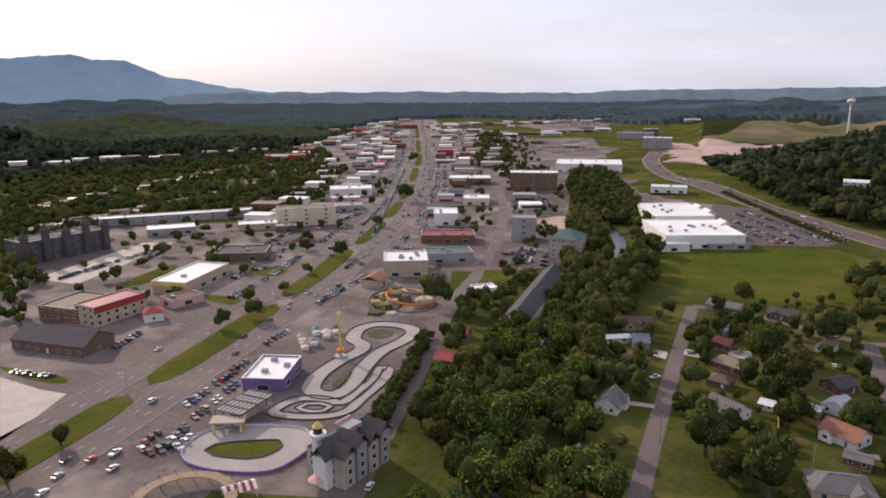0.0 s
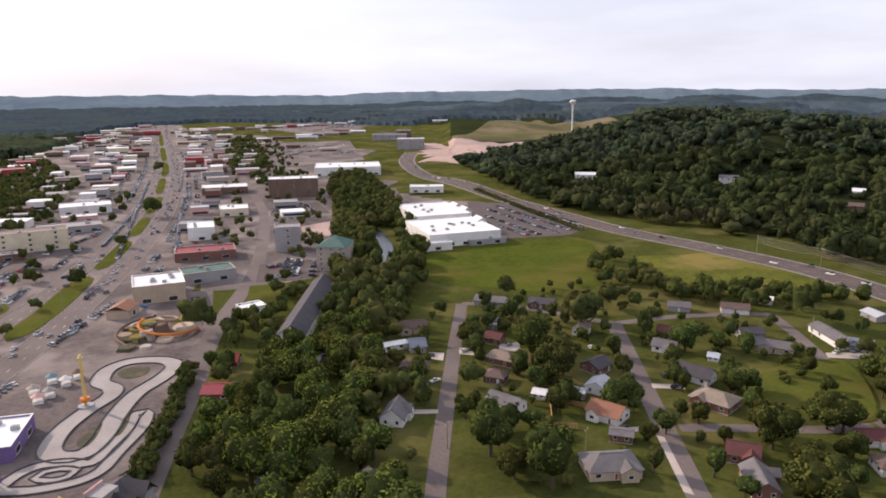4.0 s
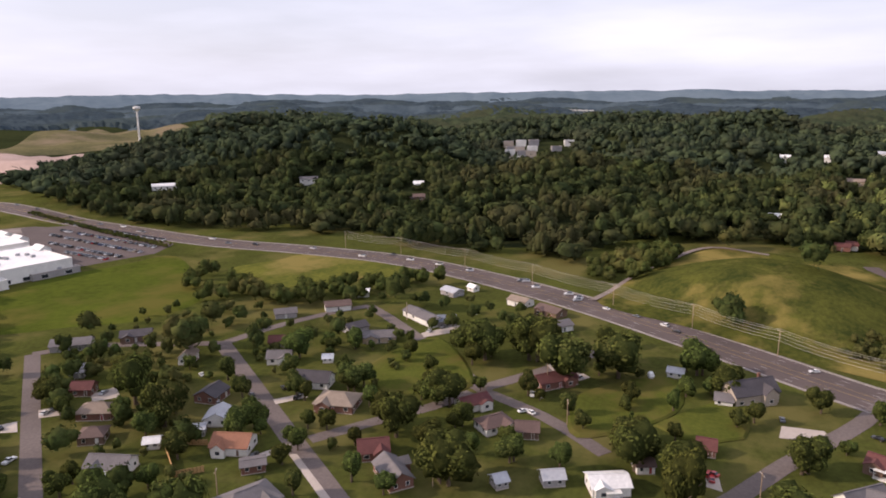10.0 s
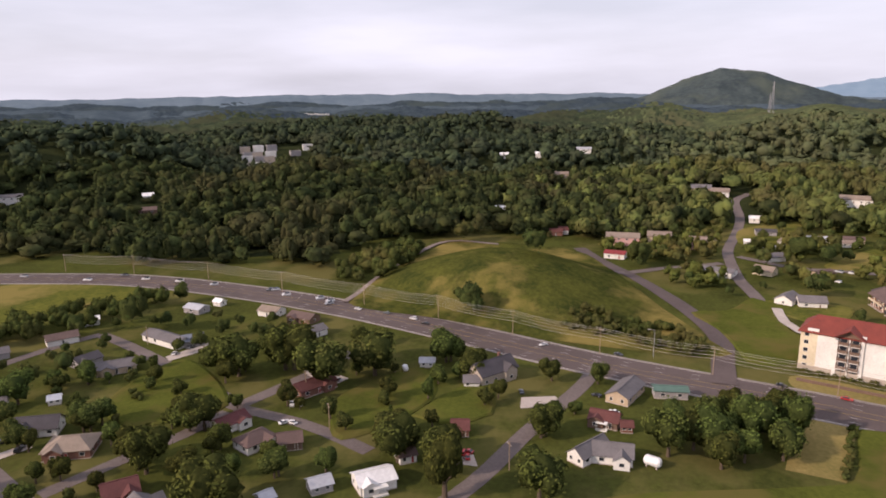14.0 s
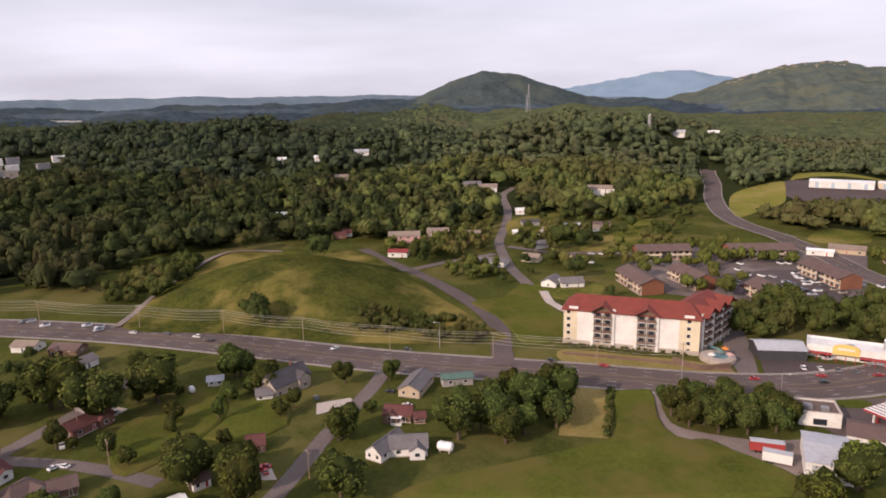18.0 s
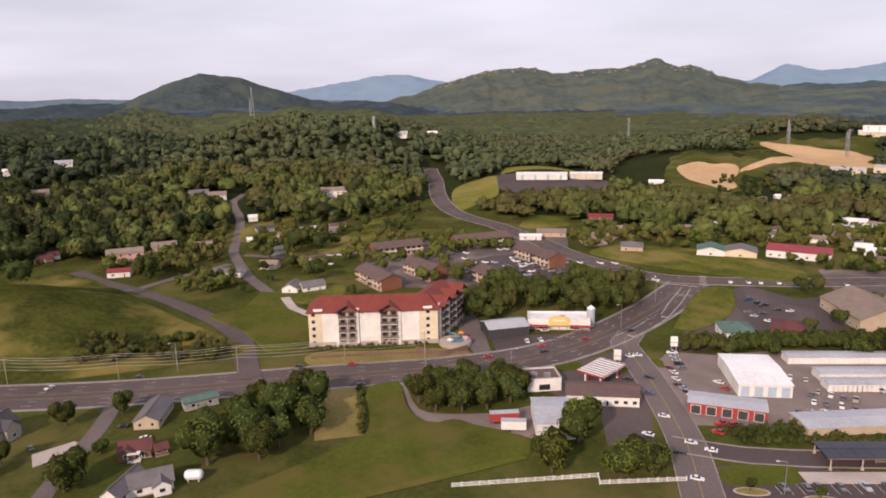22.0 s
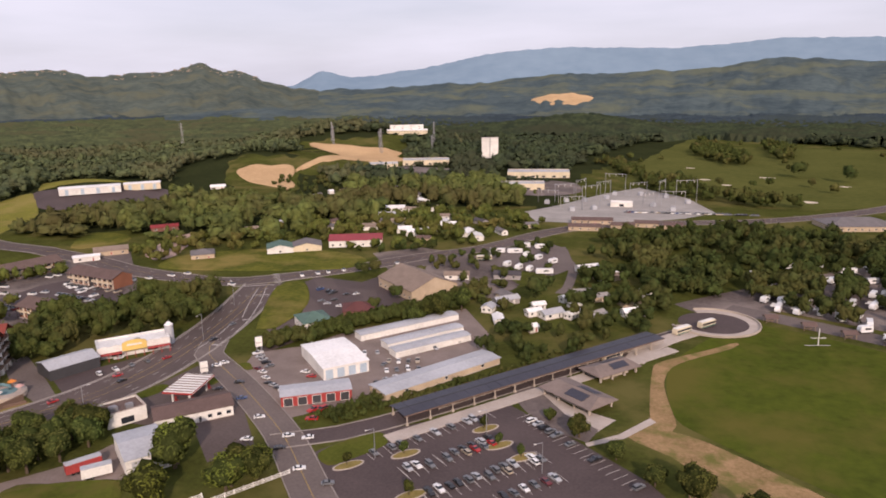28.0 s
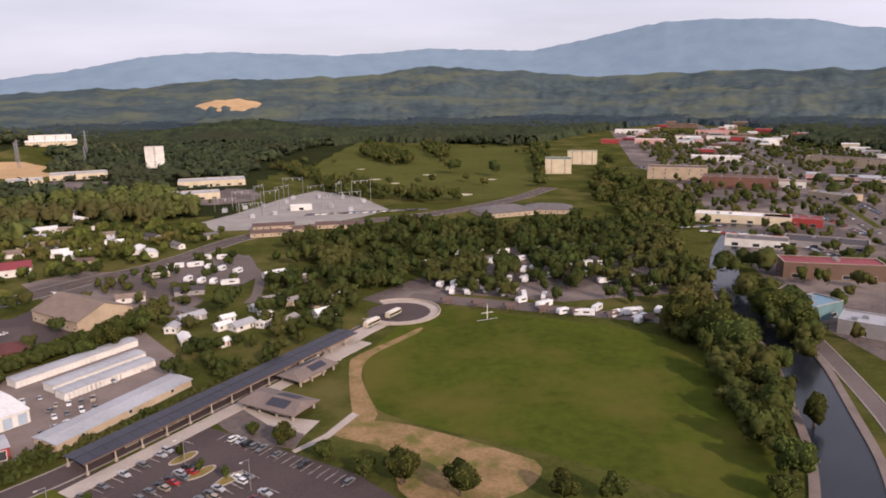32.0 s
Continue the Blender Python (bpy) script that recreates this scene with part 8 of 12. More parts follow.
shed_roof_hall(558.6, -445.6, -130.4, 51.3, 18, 6, 1.0, 'white', 'white', 'long white industrial hall on a cut terrace', name='industrial_hall', doors=4)
shed_roof_hall(537, -486.7, -134, 32.6, 16, 6, 1.0, 'cream', 'white', 'cream industrial hall on a cut terrace', name='industrial_hall', doors=3)
house(370.3, -275.9, -129.6, 14.6, 7, 3, 0.6, 'white', 'white', label='long white flat-roofed motel wing', category='motel')
house(394, -365.3, -135.2, 18.7, 9, 3, 1.4, 'brick', 'red', label='low house with a faded red roof')
house(307.6, -306.5, -137.8, 13.4, 14, 3.2, 2.0, 'tan', 'grey', kind='hip')
house(370.5, -294.7, -131.3, 19.7, 10, 3, 2.0, 'tan', 'tan')
house(326, -380.4, -141.8, 10.9, 9, 2.8, 1.6, 'white', 'tan')
house(324.8, -403.3, -143.4, 13, 9, 2.8, 1.6, 'white', 'metal')
house(250.5, -417, -151.1, 10.7, 9, 2.8, 1.6, 'white', 'tan')
house(260.8, -463.7, -152.5, 13.4, 9, 2.8, 1.6, 'white', 'metal')
house(240.1, -441.6, -153.4, 10.2, 9, 2.8, 1.6, 'white', 'tan')
house(210.8, -409.6, -154.9, 13.3, 9, 2.8, 1.6, 'white', 'white')
house(222.7, -415.9, -153.9, 10.4, 9, 2.8, 1.6, 'white', 'white')
house(269, -493.9, -153.2, 17, 9, 2.8, 1.6, 'white', 'white')
house(198.8, -441.3, -157.6, 10.7, 9, 2.8, 1.6, 'white', 'white')
house(493.4, -542.8, -139.4, 14.5, 9, 2.8, 1.6, 'white', 'white')

# park and ride: pavilions
pavilion(50.7, -187.2, 148.7, 21.3, 11.5, ((0.12, 0.36),))
pavilion(44.5, -212.8, -126, 18.3, 9.5, ((0.1, 0.4),))
sheet('lot_platform', [(42.3, -225.8), (38.9, -246.9), (22.5, -270.6), (14.2, -268.2), (23.6, -255.1), (31.8, -240.6), (34.2, -225.7)], 0.22, 'concrete', 'pale concrete bus platform', 'pavement', thick=0.2)
sheet('path_concrete', [(42.7, -159.8), (34.5, -168.5), (27.3, -182.3), (25.1, -180.3), (32.6, -166.5), (41.6, -158.2)], 0.07, 'concrete', 'pale concrete path to the field', 'path')
sheet('lot_plaza_stone', [(71.7, -183.3), (68.1, -194.6), (52, -175.7), (40.4, -169.3), (42, -160.4), (51.8, -163.7), (64, -173.3)], 0.055, 'lot_mix', 'mottled stone plaza before the pavilions', 'plaza')

# behind the park: lodges, yards and blocks
block(317.8, -885, -161.3, 22.4, 12, 30, 'white', 'flat', label='tall white ten-storey hotel block', storeys=9, units=2, name='hotel_tower', category='hotel', sides=(0, 1, 3))
block(383.6, -818.6, -156.1, 60.2, 30, 6.5, 'cream', 'metal', label='white flat-roofed warehouse on a terrace', units=2, name='warehouse', category='warehouse', sides=(0,))
block(210.3, -735.7, -165.2, 67.5, 28, 6.5, 'cream', 'metal', label='white flat-roofed warehouse on a terrace', units=2, name='warehouse', category='warehouse', sides=(0,))
block(201.3, -642.5, -164, 42.1, 22, 6.5, 'cream', 'metal', label='white flat-roofed warehouse on a terrace', units=2, name='warehouse', category='warehouse', sides=(0,))
block(405.6, -740.2, -152.6, 34.3, 26, 6.5, 'cream', 'metal', label='white flat-roofed warehouse on a terrace', units=2, name='warehouse', category='warehouse', sides=(0,))
block(-176.9, -798.1, 167.1, 30.2, 30, 17, 'cream', 'green', label='pale hotel with a grey-green roof', storeys=5, units=0, name='hotel', category='hotel', sides=(0, 1, 3))
block(-228.7, -886.3, 165.2, 37.7, 18, 17, 'cream', 'green', label='pale hotel with a grey-green roof', storeys=5, units=0, name='hotel', category='hotel', sides=(0, 1, 3))
block(520.9, -1050.3, -154.5, 55.4, 16, 11, 'white', 'white', label='long white hotel on the hill', storeys=3, units=0, name='hotel', category='hotel', sides=(0,))
house(-71.4, -528.6, -161.3, 44.8, 30, 3.5, 4, 'tan', 'grey', kind='hip', label='wide hall with a mottled grey hipped roof', category='hall')
house(-109.7, -534.4, 167.8, 37.4, 24, 3.5, 3.4, 'tan', 'grey', kind='hip', label='wide hall with a mottled grey hipped roof', category='hall')
block(-240.2, -471.3, 153, 64.7, 16, 6, 'cream', 'white', label='long cream shop row with a white roof', storeys=1, sides=(0, 3))
block(-270.5, -456.5, 149.5, 38.1, 14, 6, 'red', 'redmetal', label='shop with a bright red roof', storeys=1, sides=(0, 3))
block(-212.1, -395.4, 151.9, 36.3, 16, 5, 'white', 'grey', label='low white shop with a grey roof', storeys=1, sides=(0, 3))
block(-213, -320.4, 163.3, 48.4, 16, 8.5, 'brown', 'redmetal', label='long brown timber hotel with a red roof', storeys=1, sides=(0, 3))
block(-291.8, -724.9, 158, 61.2, 26, 13, 'tan', 'brown', label='tan four-storey hotel with a brown roof', storeys=3, sides=(0, 3))
block(-323.8, -647.2, 153.4, 68.9, 22, 11, 'brick', 'brown', label='brick hotel with a brown roof', storeys=3, sides=(0, 3))
block(-410.1, -889.5, 155.2, 62, 20, 7, 'white', 'white', label='long shop with a white roof', storeys=1, sides=(0, 3))
block(-539.7, -807.5, 126.4, 91.8, 24, 10, 'tan', 'brown', label='long tan hotel with a brown roof', storeys=3, sides=(0, 3))
block(-252.5, -387.6, 147.3, 46.9, 22, 4, 'grey', 'dark', label='low shop with a dark roof', storeys=1, sides=(0, 3))
block(-166.5, -259, -156.2, 22.5, 14, 7, 'teal', 'bluemetal', label='shop with a teal blue roof', storeys=1, sides=(0, 3))
block(-176.1, -237.4, 139.2, 17.2, 16, 6, 'grey', 'metal', label='grey hall with a pale metal roof', storeys=1, sides=(0, 3))
block(-429.5, -1194.2, 160.1, 51.9, 20, 8, 'pink', 'white', label='pale pink theatre front', storeys=1, sides=(0, 3))
block(-549.8, -1248.4, 156.2, 100.3, 20, 8, 'white', 'tan', label='white flat-roofed shop row', storeys=1, sides=(0, 3))
block(-637.4, -1388.4, 155.3, 81, 20, 9, 'pink', 'red', label='low shop with a red roof', storeys=1, sides=(0, 3))
block(-372.2, -643.6, 150.1, 30.8, 18, 6, 'white', 'tan', label='white shop with a tan roof', storeys=1, sides=(0, 3))
block(-609.1, -1159.8, 88.6, 103.1, 18, 7, 'white', 'white', label='white flat-roofed shop row', storeys=1, sides=(0, 3))
block(-362.5, -1206.4, 163.1, 31, 14, 8, 'red', 'redmetal', label='small red show building', storeys=1, sides=(0, 3))
block(-367.8, -561.2, 113.1, 36.9, 20, 6, 'tan', 'flat', label='tan shop beside the road', storeys=1, sides=(0, 3))
block(-486.6, -1475.4, 161.6, 63.4, 20, 8, 'white', 'white', label='white flat-roofed shop row', storeys=1, sides=(0, 3))
block(-663.2, -1635.9, 157.9, 71.9, 20, 10, 'brown', 'brown', label='brown timber-clad roadside hotel', storeys=3, sides=(0, 3))
block(118.9, -2265.5, -177.3, 55.2, 20, 10, 'white', 'white', label='white dome-roofed hall on the hill', units=1, sides=(0,))
block(38.2, -2084.4, -179.2, 79.7, 16, 8, 'pink', 'tan', label='pinkish hall on the hill', units=0, sides=(0,))
block(-321.3, -2367.8, 172.1, 81.6, 14, 9, 'white', 'white', label='white hall on the hill', units=0, sides=(0,))
house(104, -463.3, -169.1, 22.1, 9, 3, 1.5, 'tan', 'brown', label='low motel row among trees', category='motel')
house(79.3, -475.7, -172.1, 16.3, 9, 3, 1.5, 'tan', 'brown', label='low motel row among trees', category='motel')
house(64.4, -488.3, -174, 16.7, 9, 3, 1.5, 'tan', 'brown', label='low motel row among trees', category='motel')
house(45.7, -486.4, -176, 12.4, 9, 3, 1.5, 'tan', 'brown', label='low motel row among trees', category='motel')
house(103.5, -488.9, -169.7, 29.5, 9, 3, 1.5, 'tan', 'brown', label='low motel row among trees', category='motel')

# trees along the fields and shops
market_front(218.5, -166.2, -128.5, 26)
FUEL = (171.9, -144.3, -166.4, 11.2, 16.4)
POOL = (231.8, -122.4)
sheet('bank_mulch', [(255.1, -69.6), (242.2, -94.8), (233.7, -110.2), (224.8, -120.4), (217, -120.3), (222.3, -103.1), (236.6, -77.7), (243, -65)], 0.04, 'grass_dry', 'mulched planting bank before the hotel', 'planting bed', round_off=3)
hedge('hedge_hotel', [(259.8, -70.9), (252.2, -85.2), (244.9, -101.3), (238.3, -113)], 2.2, 1.6, 'low clipped shrubs before the hotel')
low_wall([(250.6, -67.8), (241.7, -84.8), (233.5, -99.9), (225.9, -110.5), (219.8, -121)], 1.0, 'low reddish stone retaining wall before the hotel')
low_wall([(233.6, -105), (224, -110.6), (223.3, -122.6)], 2.0, 'low reddish stone retaining wall before the hotel')
sheet('lawn_island', [(111.2, -127.5), (106.9, -138.4), (101.3, -144.9), (95.6, -139.6), (101.8, -126.8), (105.3, -123)], 0.12, 'lawn', 'kerbed lawn island at the entrance', 'lawn', round_off=2, thick=0.12)
hedge('hedge_workshop', [(121, -146.8), (116.7, -153.4), (110.4, -164.9)], 5, 3.0, 'large dark clipped hedge beside the workshop')
hedge('tree_row_storage', [(177.2, -192.8), (164.3, -204.9), (155.3, -224.6), (144.4, -242.1), (132.8, -261.2), (122, -288.7)], 7, 5.5, 'dense row of trees behind the storage rows', 8)
stop_line(226.2, -248.9, 219.5, -253.1)
stop_line(206.8, -216.2, 202.9, -217.8)
stop_line(198.5, -186.2, 194.4, -187.3)
stop_line(245.4, -258.6, 227.9, -269.1)
stop_line(256, -268.6, 246, -259.2)
for k in range(6):
    stop_line(241.5 - k * 2.3, -286.5 + k * 2.9, 238.5 - k * 2.3, -288.5 + k * 2.9)
for pts in ([(231.7, -260.5), (220.5, -238.7), (209.1, -218.9)], [(228.6, -263.2), (216.6, -242.3), (204.9, -218.8), (198.9, -201.4)], [(208.6, -211.4), (203.5, -196), (200.7, -180.8)], [(202.5, -215.2), (198.1, -200.5), (195.6, -185.5)], [(226.4, -270.5), (226, -280.4), (217, -289.1), (204.2, -301.4)]):
    ob = new("turn_lane_line", strip_mesh("turn_lane_line", [(*p, 0) for p in pts], -0.16, 0.16, 0.115, "paint", 4))
    tagged(ob, "worn white line between the turning lanes", "road marking", kind="structure")
for x, y, h in ((357, -112, 11), (386, -110, 10), (414, -107, 12), (432, -78, 9), (449, -68, 10), (492, -72, 12), (509, -87, 13), (478, -147, 12), (461, -163, 11), (354, -72, 6), (378, -58, 7), (317, -117, 7), (368, -92, 5), (391, -96, 8), (308, 52, 16), (357, 23, 15), (463, 68, 15), (420, -60, 8), (408, -38, 9), (447, -140, 11), (430, -158, 9), (452, -185, 10), (470, -200, 12), (486, -128, 9), (512, -148, 8)):
    tree(x, y, h, h * 0.46)
tree(135.3, -89.5, 11.1, 7.4, label='round yellow-green maple beside the workshop', leafy='leaf_light')
tree(123, -102.8, 10.4, 5.8, label='round yellow-green maple beside the workshop', leafy='leaf_light')
tree(118.7, -110.3, 10.3, 4.9, label='round yellow-green maple beside the workshop', leafy='leaf_light')
tree(144.5, -109, 12.6, 7.8, label='round yellow-green maple beside the workshop', leafy='leaf_light')
tree(143.5, -106.9, 12.8, 8.6)
tree(138.3, -91.6, 11.4, 8.5)
tree(123.1, -105.1, 10.6, 7.6)
tree(118.2, -109.2, 10.4, 4.8)
tree(44.9, -162.8, 6.6, 3.5)
tree(55.2, -170.4, 3.5, 2)
tree(11.2, -140.8, 9.1, 5.8)
tree(33, -153.8, 5, 2.9)
tree(21.3, -148, 4, 2.9)
tree(-2.4, -133.4, 10.5, 5.3)
tree(12.2, -139.8, 10.3, 4.7)
tree(21.7, -144.3, 6, 3.1)
tree(32.9, -154.1, 6.2, 3.9)
tree(45, -162.7, 6.9, 3.8)
tree(56.2, -171.2, 3.5, 2)
tree(-39.1, -127.8, 8.3, 3.7)
tree(-27.5, -128.7, 7.9, 4.4)
tree(-87.1, -133.8, 12.3, 6)
tree(-79.9, -124.6, 8.1, 5.6)
tree(-109.6, -161.2, 10.6, 3.9)
tree(-104.5, -183, 11.6, 7.2)
tree(-119.7, -200.4, 10.4, 6.7)
tree(-109.9, -211.9, 17.2, 9.1)
tree(-106.7, -223.7, 17.9, 9.3)
tree(-102, -236.4, 19, 9.6)
tree(-152.6, -252, 17.3, 10.8)
tree(-140.8, -246, 19, 10.4)
tree(-147.1, -231.8, 16.2, 7.6)
tree(-100.2, -187.8, 11.8, 4.1)
tree(-99.2, -167.6, 10.9, 4.5)
tree(-175.5, -335.2, 12.5, 10)
tree(-178.6, -323, 16.6, 9.8)
tree(-155.9, -320.1, 16.5, 9.5)
tree(91.3, -284.3, 14.4, 9.4)
tree(-402.1, -640.6, 13.9, 9.5)
tree(-372.8, -571, 15, 9.8)
tree(-342.9, -501.3, 13.4, 8.8)
tree(-480.1, -877.6, 17, 9.1)
tree(-245.8, -818, 19, 14.3)
tree(191.7, -300, 8.6, 4.4)
tree(186.9, -305.1, 8.6, 4.1)
tree(154.7, -265.9, 7.8, 8.2)
tree(156.8, -246.3, 7.5, 5.2)
tree(125.5, -245.8, 11.5, 11.3)
tree(119.7, -262, 10.5, 7.8)
tree(152.6, -214.4, 5.9, 7.2)
tree(131.8, -238.3, 8.1, 8.7)
tree(410.4, -37.7, 15.6, 7.2)
tree(356.5, -114.2, 12.9, 7.9)
tree(425.6, -108.3, 9.3, 7.3)
tree(426.4, -129.9, 16.9, 9.3)
tree(421.6, -143.7, 13.1, 10.2)

# city strip: motels, stores and amusements
house(-110.7, 282.5, -25.2, 35.1, 16, 4.2, 4.0, 'brown', 'dark', label='low brown office with a steep dark roof', category='office')
block(-102.8, 317.9, 54, 26.3, 13, 9, 'tan', 'redmetal', label='three-storey motel with a red roof edge', storeys=3, name='motel', category='motel', band='red', units=0)
block(-114.8, 323.6, -27, 31, 24, 6.5, 'brick', 'tan', label='brick motel wing with a flat tan roof', storeys=2, name='motel', category='motel', units=1, sides=(0, 3))
house(-83.9, 312.2, 18.7, 8.1, 9, 4.0, 1.8, 'white', 'red', kind='hip', label='motel entrance canopy with a red hipped roof', category='canopy', doors=0, wins=1)
block(-78, 370.1, -21.5, 19, 41.4, 6.5, 'tan', 'white', label='store with a broad white roof and colour panels', band='yellow', name='store')
block(-76.1, 335.2, 39.6, 16.1, 12, 4, 'pink', 'brown', label='small restaurant with a brown roof', name='restaurant', category='restaurant')
block(-58.9, 427, -4, 29.6, 22, 5, 'brown', 'dark', label='low brown shop with a dark flat roof')
block(-173.1, 453.5, 48.5, 52.2, 20, 13, 'keep', 'dark', label='dark castle-like dinner theatre with turrets', storeys=3, name='theatre', category='theatre', units=4)
block(-124.4, 561, 12.5, 111.7, 12, 6, 'grey', 'white', label='long motel with a bright white roof', storeys=2, name='motel', category='motel', units=0, sides=(0,))
block(-119.1, 511.4, 13.1, 31.8, 18, 5, 'grey', 'white', label='low hall with a white metal roof', units=0, sides=(0,))
block(-25.4, 530.6, 2.7, 43.8, 16, 13, 'cream', 'tan', label='tan four-storey hotel with balcony rows', storeys=4, name='hotel', category='hotel', sides=(0, 1))
block(-59.9, 519.6, 6.6, 27.5, 16, 4.5, 'tan', 'white', label='low shop with a pale roof', sides=(0,))
block(-37.1, 506.4, 4.2, 17.7, 14, 4.5, 'brown', 'flat', label='low brown shop before the hotel', sides=(0,))
block(11.1, 677.7, -0.9, 39.6, 26, 7, 'white', 'white', label='white shop with a white flat roof', sides=(0,))
block(5.3, 630.1, -0.5, 25.4, 14, 5, 'pink', 'white', label='pale shop with a white flat roof', sides=(0,))
block(-2.4, 589.3, 0.2, 42.6, 22, 5, 'grey', 'flat', label='long grey shop with a pale flat roof', sides=(0,))
block(-73.8, 1023.7, 4.1, 55.8, 30, 9, 'red', 'redmetal', label='long red-brick outlet row', sides=(0,))
block(-25.4, 235.6, -13.8, 14.2, 21, 4.8, 'purple', 'white', label='purple amusement hall with a white roof', name='amusement_hall', band='purple', units=3)
block(34.8, 376.1, -4.1, 23.8, 24, 9, 'tan', 'white', label='tan store with a white roof and dark base', band='tan', units=6)
block(62.3, 398.5, 1.9, 27.2, 16, 6, 'grey', 'green', label='grey show hall with a flat roof', units=2)
block(70.5, 452.4, -8.9, 35.2, 18, 5.5, 'brick', 'redmetal', label='show hall with a faded red roof', units=2, sides=(0, 3))
block(79.1, 517.4, -8.7, 17.6, 26, 9, 'white', 'white', label='white box-like strip store', sides=(0, 3))
block(119.7, 603, -11.2, 22.7, 24, 6, 'cream', 'white', label='pale shop with a white roof', sides=(0,))
block(138.9, 736.3, -10.7, 43.6, 30, 7, 'brown', 'white', label='shop row with a pale roof', sides=(0,))
block(306.7, 832.1, -20.2, 78.6, 60, 10, 'white', 'white', label='huge white-roofed theatre hall', units=5, sides=(0,))
block(192.6, 676.9, -15.9, 46.2, 24, 18, 'brown', 'white', label='five-storey brown and white hotel', storeys=5, name='hotel', category='hotel', sides=(0, 1))
block(121, 447, -15.1, 15.8, 14, 16, 'grey', 'flat', label='grey ride tower building with white frames', storeys=4, units=0)
house(132, 387.7, -34.9, 16.6, 20, 14, 5, 'stone', 'green', kind='hip', label='stone hotel tower with a green hipped roof', category='hotel', doors=0)
block(230.5, 428, -9, 50, 56, 8.5, 'white', 'white', label='large white store with a broad white roof', units=9, name='superstore', category='store', sides=(0, 1))
block(248, 491, -9, 42, 60, 9.4, 'white', 'white', label='taller wing of the white store', units=6, name='superstore', category='store', sides=(1,))
block(203.5, 399, -9, 19, 8, 5, 'white', 'white', label='low loading wing of the large store', units=0, sides=(0,))
block(240.5, 397.5, -9, 26, 5, 3.6, 'grey', 'flat', label='grey loading dock at the back of the store', units=1, sides=(0,))
for x, y in ((258.5, 437), (270.7, 479), (273.7, 500)):
    house(x, y, 81, 11, 7, 8.6, 2.0, 'white', 'white', label='white gabled entrance porch of the store', category='store entrance', doors=1, wins=1)
hedge('hedge_mall', [(354, 600), (347, 540), (334, 476), (322, 402)], 5, 2.4, 'dark shrubs between the car park and the highway', 21)
block(310.7, 624.1, -26.8, 32.8, 16, 6, 'white', 'white', label='white filling station and shop', units=1, sides=(0,))
block(580.4, 1321.8, -23.8, 68.5, 30, 12, 'grey', 'flat', label='grey hotel under construction', storeys=4, name='hotel', category='hotel', units=0, sides=(0,))
block(527.5, 1112.1, -25.6, 46.6, 26, 18, 'grey', 'white', label='pale grey hotel block', storeys=5, name='hotel', category='hotel', units=2, sides=(0, 1))
sheet('lot_north', [(115.6, 531.8), (186, 622.9), (179.8, 484.8), (152.5, 430.9), (123.1, 375), (79, 369.7), (94.2, 424.1)], 0.03, 'lot_mix', 'grey asphalt lots behind the strip', 'car park')
sheet('lawn_small', [(71.3, 347.4), (78.8, 371.9), (105.9, 367.3), (96.6, 345.1)], 0.06, 'lawn', 'square mown lawn', 'lawn')
sheet('lot_north_far', [(267, 1086), (365.4, 1392.6), (508.3, 1359.4), (384.3, 967.6), (281.7, 947.7)], 0.05, 'lot_mix', 'far grey car parks', 'car park')
sheet('lot_mall_north', [(256.2, 677.4), (305.8, 752), (362.8, 680.3), (342.9, 581), (317.5, 505.7), (263, 442.2), (254.6, 478.8), (257.8, 535), (243.6, 574.6)], 0.028, 'lot_mix', 'patched grey lots beside the highway', 'car park')
sheet('lot_motels', [(373, -145.5), (414.3, -205), (365, -304.5), (290.8, -238.9), (272.5, -188.2), (299.2, -166.4), (325.4, -136.5)], 0.022, 'lot_mix', 'grey lots between the motel blocks', 'car park')
castle_turrets(-181.7, 427.3, -148.6, 464.7)

# kart tracks
sheet('lot_amusement', [(-56.1, 171.7), (-49.6, 209.7), (-29.1, 269.8), (-2.2, 334.8), (26.2, 378.7), (60.8, 375.3), (45.1, 294.6), (26.6, 244.1), (13.4, 207.8), (3.4, 180), (-5.1, 158.4)], 0.035, 'lot_mix', 'worn grey concrete round the kart tracks', 'pavement')
sheet('lot_west', [(-88.3, 174.9), (-180.4, 390.1), (-186.7, 449.7), (-167.8, 542.8), (-52.9, 545.2), (-19.7, 591.3), (17.9, 584.7), (-47.5, 310.2), (-69.9, 229.7), (-88, 194.8)], 0.012, 'lot_mix', 'patched grey lots west of the city strip', 'car park')
sheet('lot_pale', [(-164.6, 394.3), (-130.1, 480.4), (-110.2, 476.9), (-128.5, 407.5), (-138.4, 378.5)], 0.05, 'concrete', 'pale sunlit concrete car park', 'car park')
sheet('lot_pale', [(-121.8, 253.2), (-103.6, 239.7), (-93, 234.2), (-96.4, 216.4), (-100.2, 202.5)], 0.05, 'concrete', 'pale sunlit concrete forecourt', 'car park')
sheet('verge', [(-56.8, 405.8), (-32.2, 396.5), (-34.1, 379.2), (-48.1, 383.9)], 0.06, 'lawn', 'small mown verge beside the lots', 'lawn', round_off=2.0)
sheet('verge', [(-77.6, 351.4), (-51.2, 338.8), (-52.4, 328.1), (-63.5, 335.7)], 0.06, 'lawn', 'small mown verge beside the lots', 'lawn', round_off=2.0)
sheet('verge', [(-126.2, 263.5), (-100, 249.9), (-97.4, 243.5), (-111, 249.4)], 0.06, 'lawn', 'small mown verge beside the lots', 'lawn', round_off=2.0)
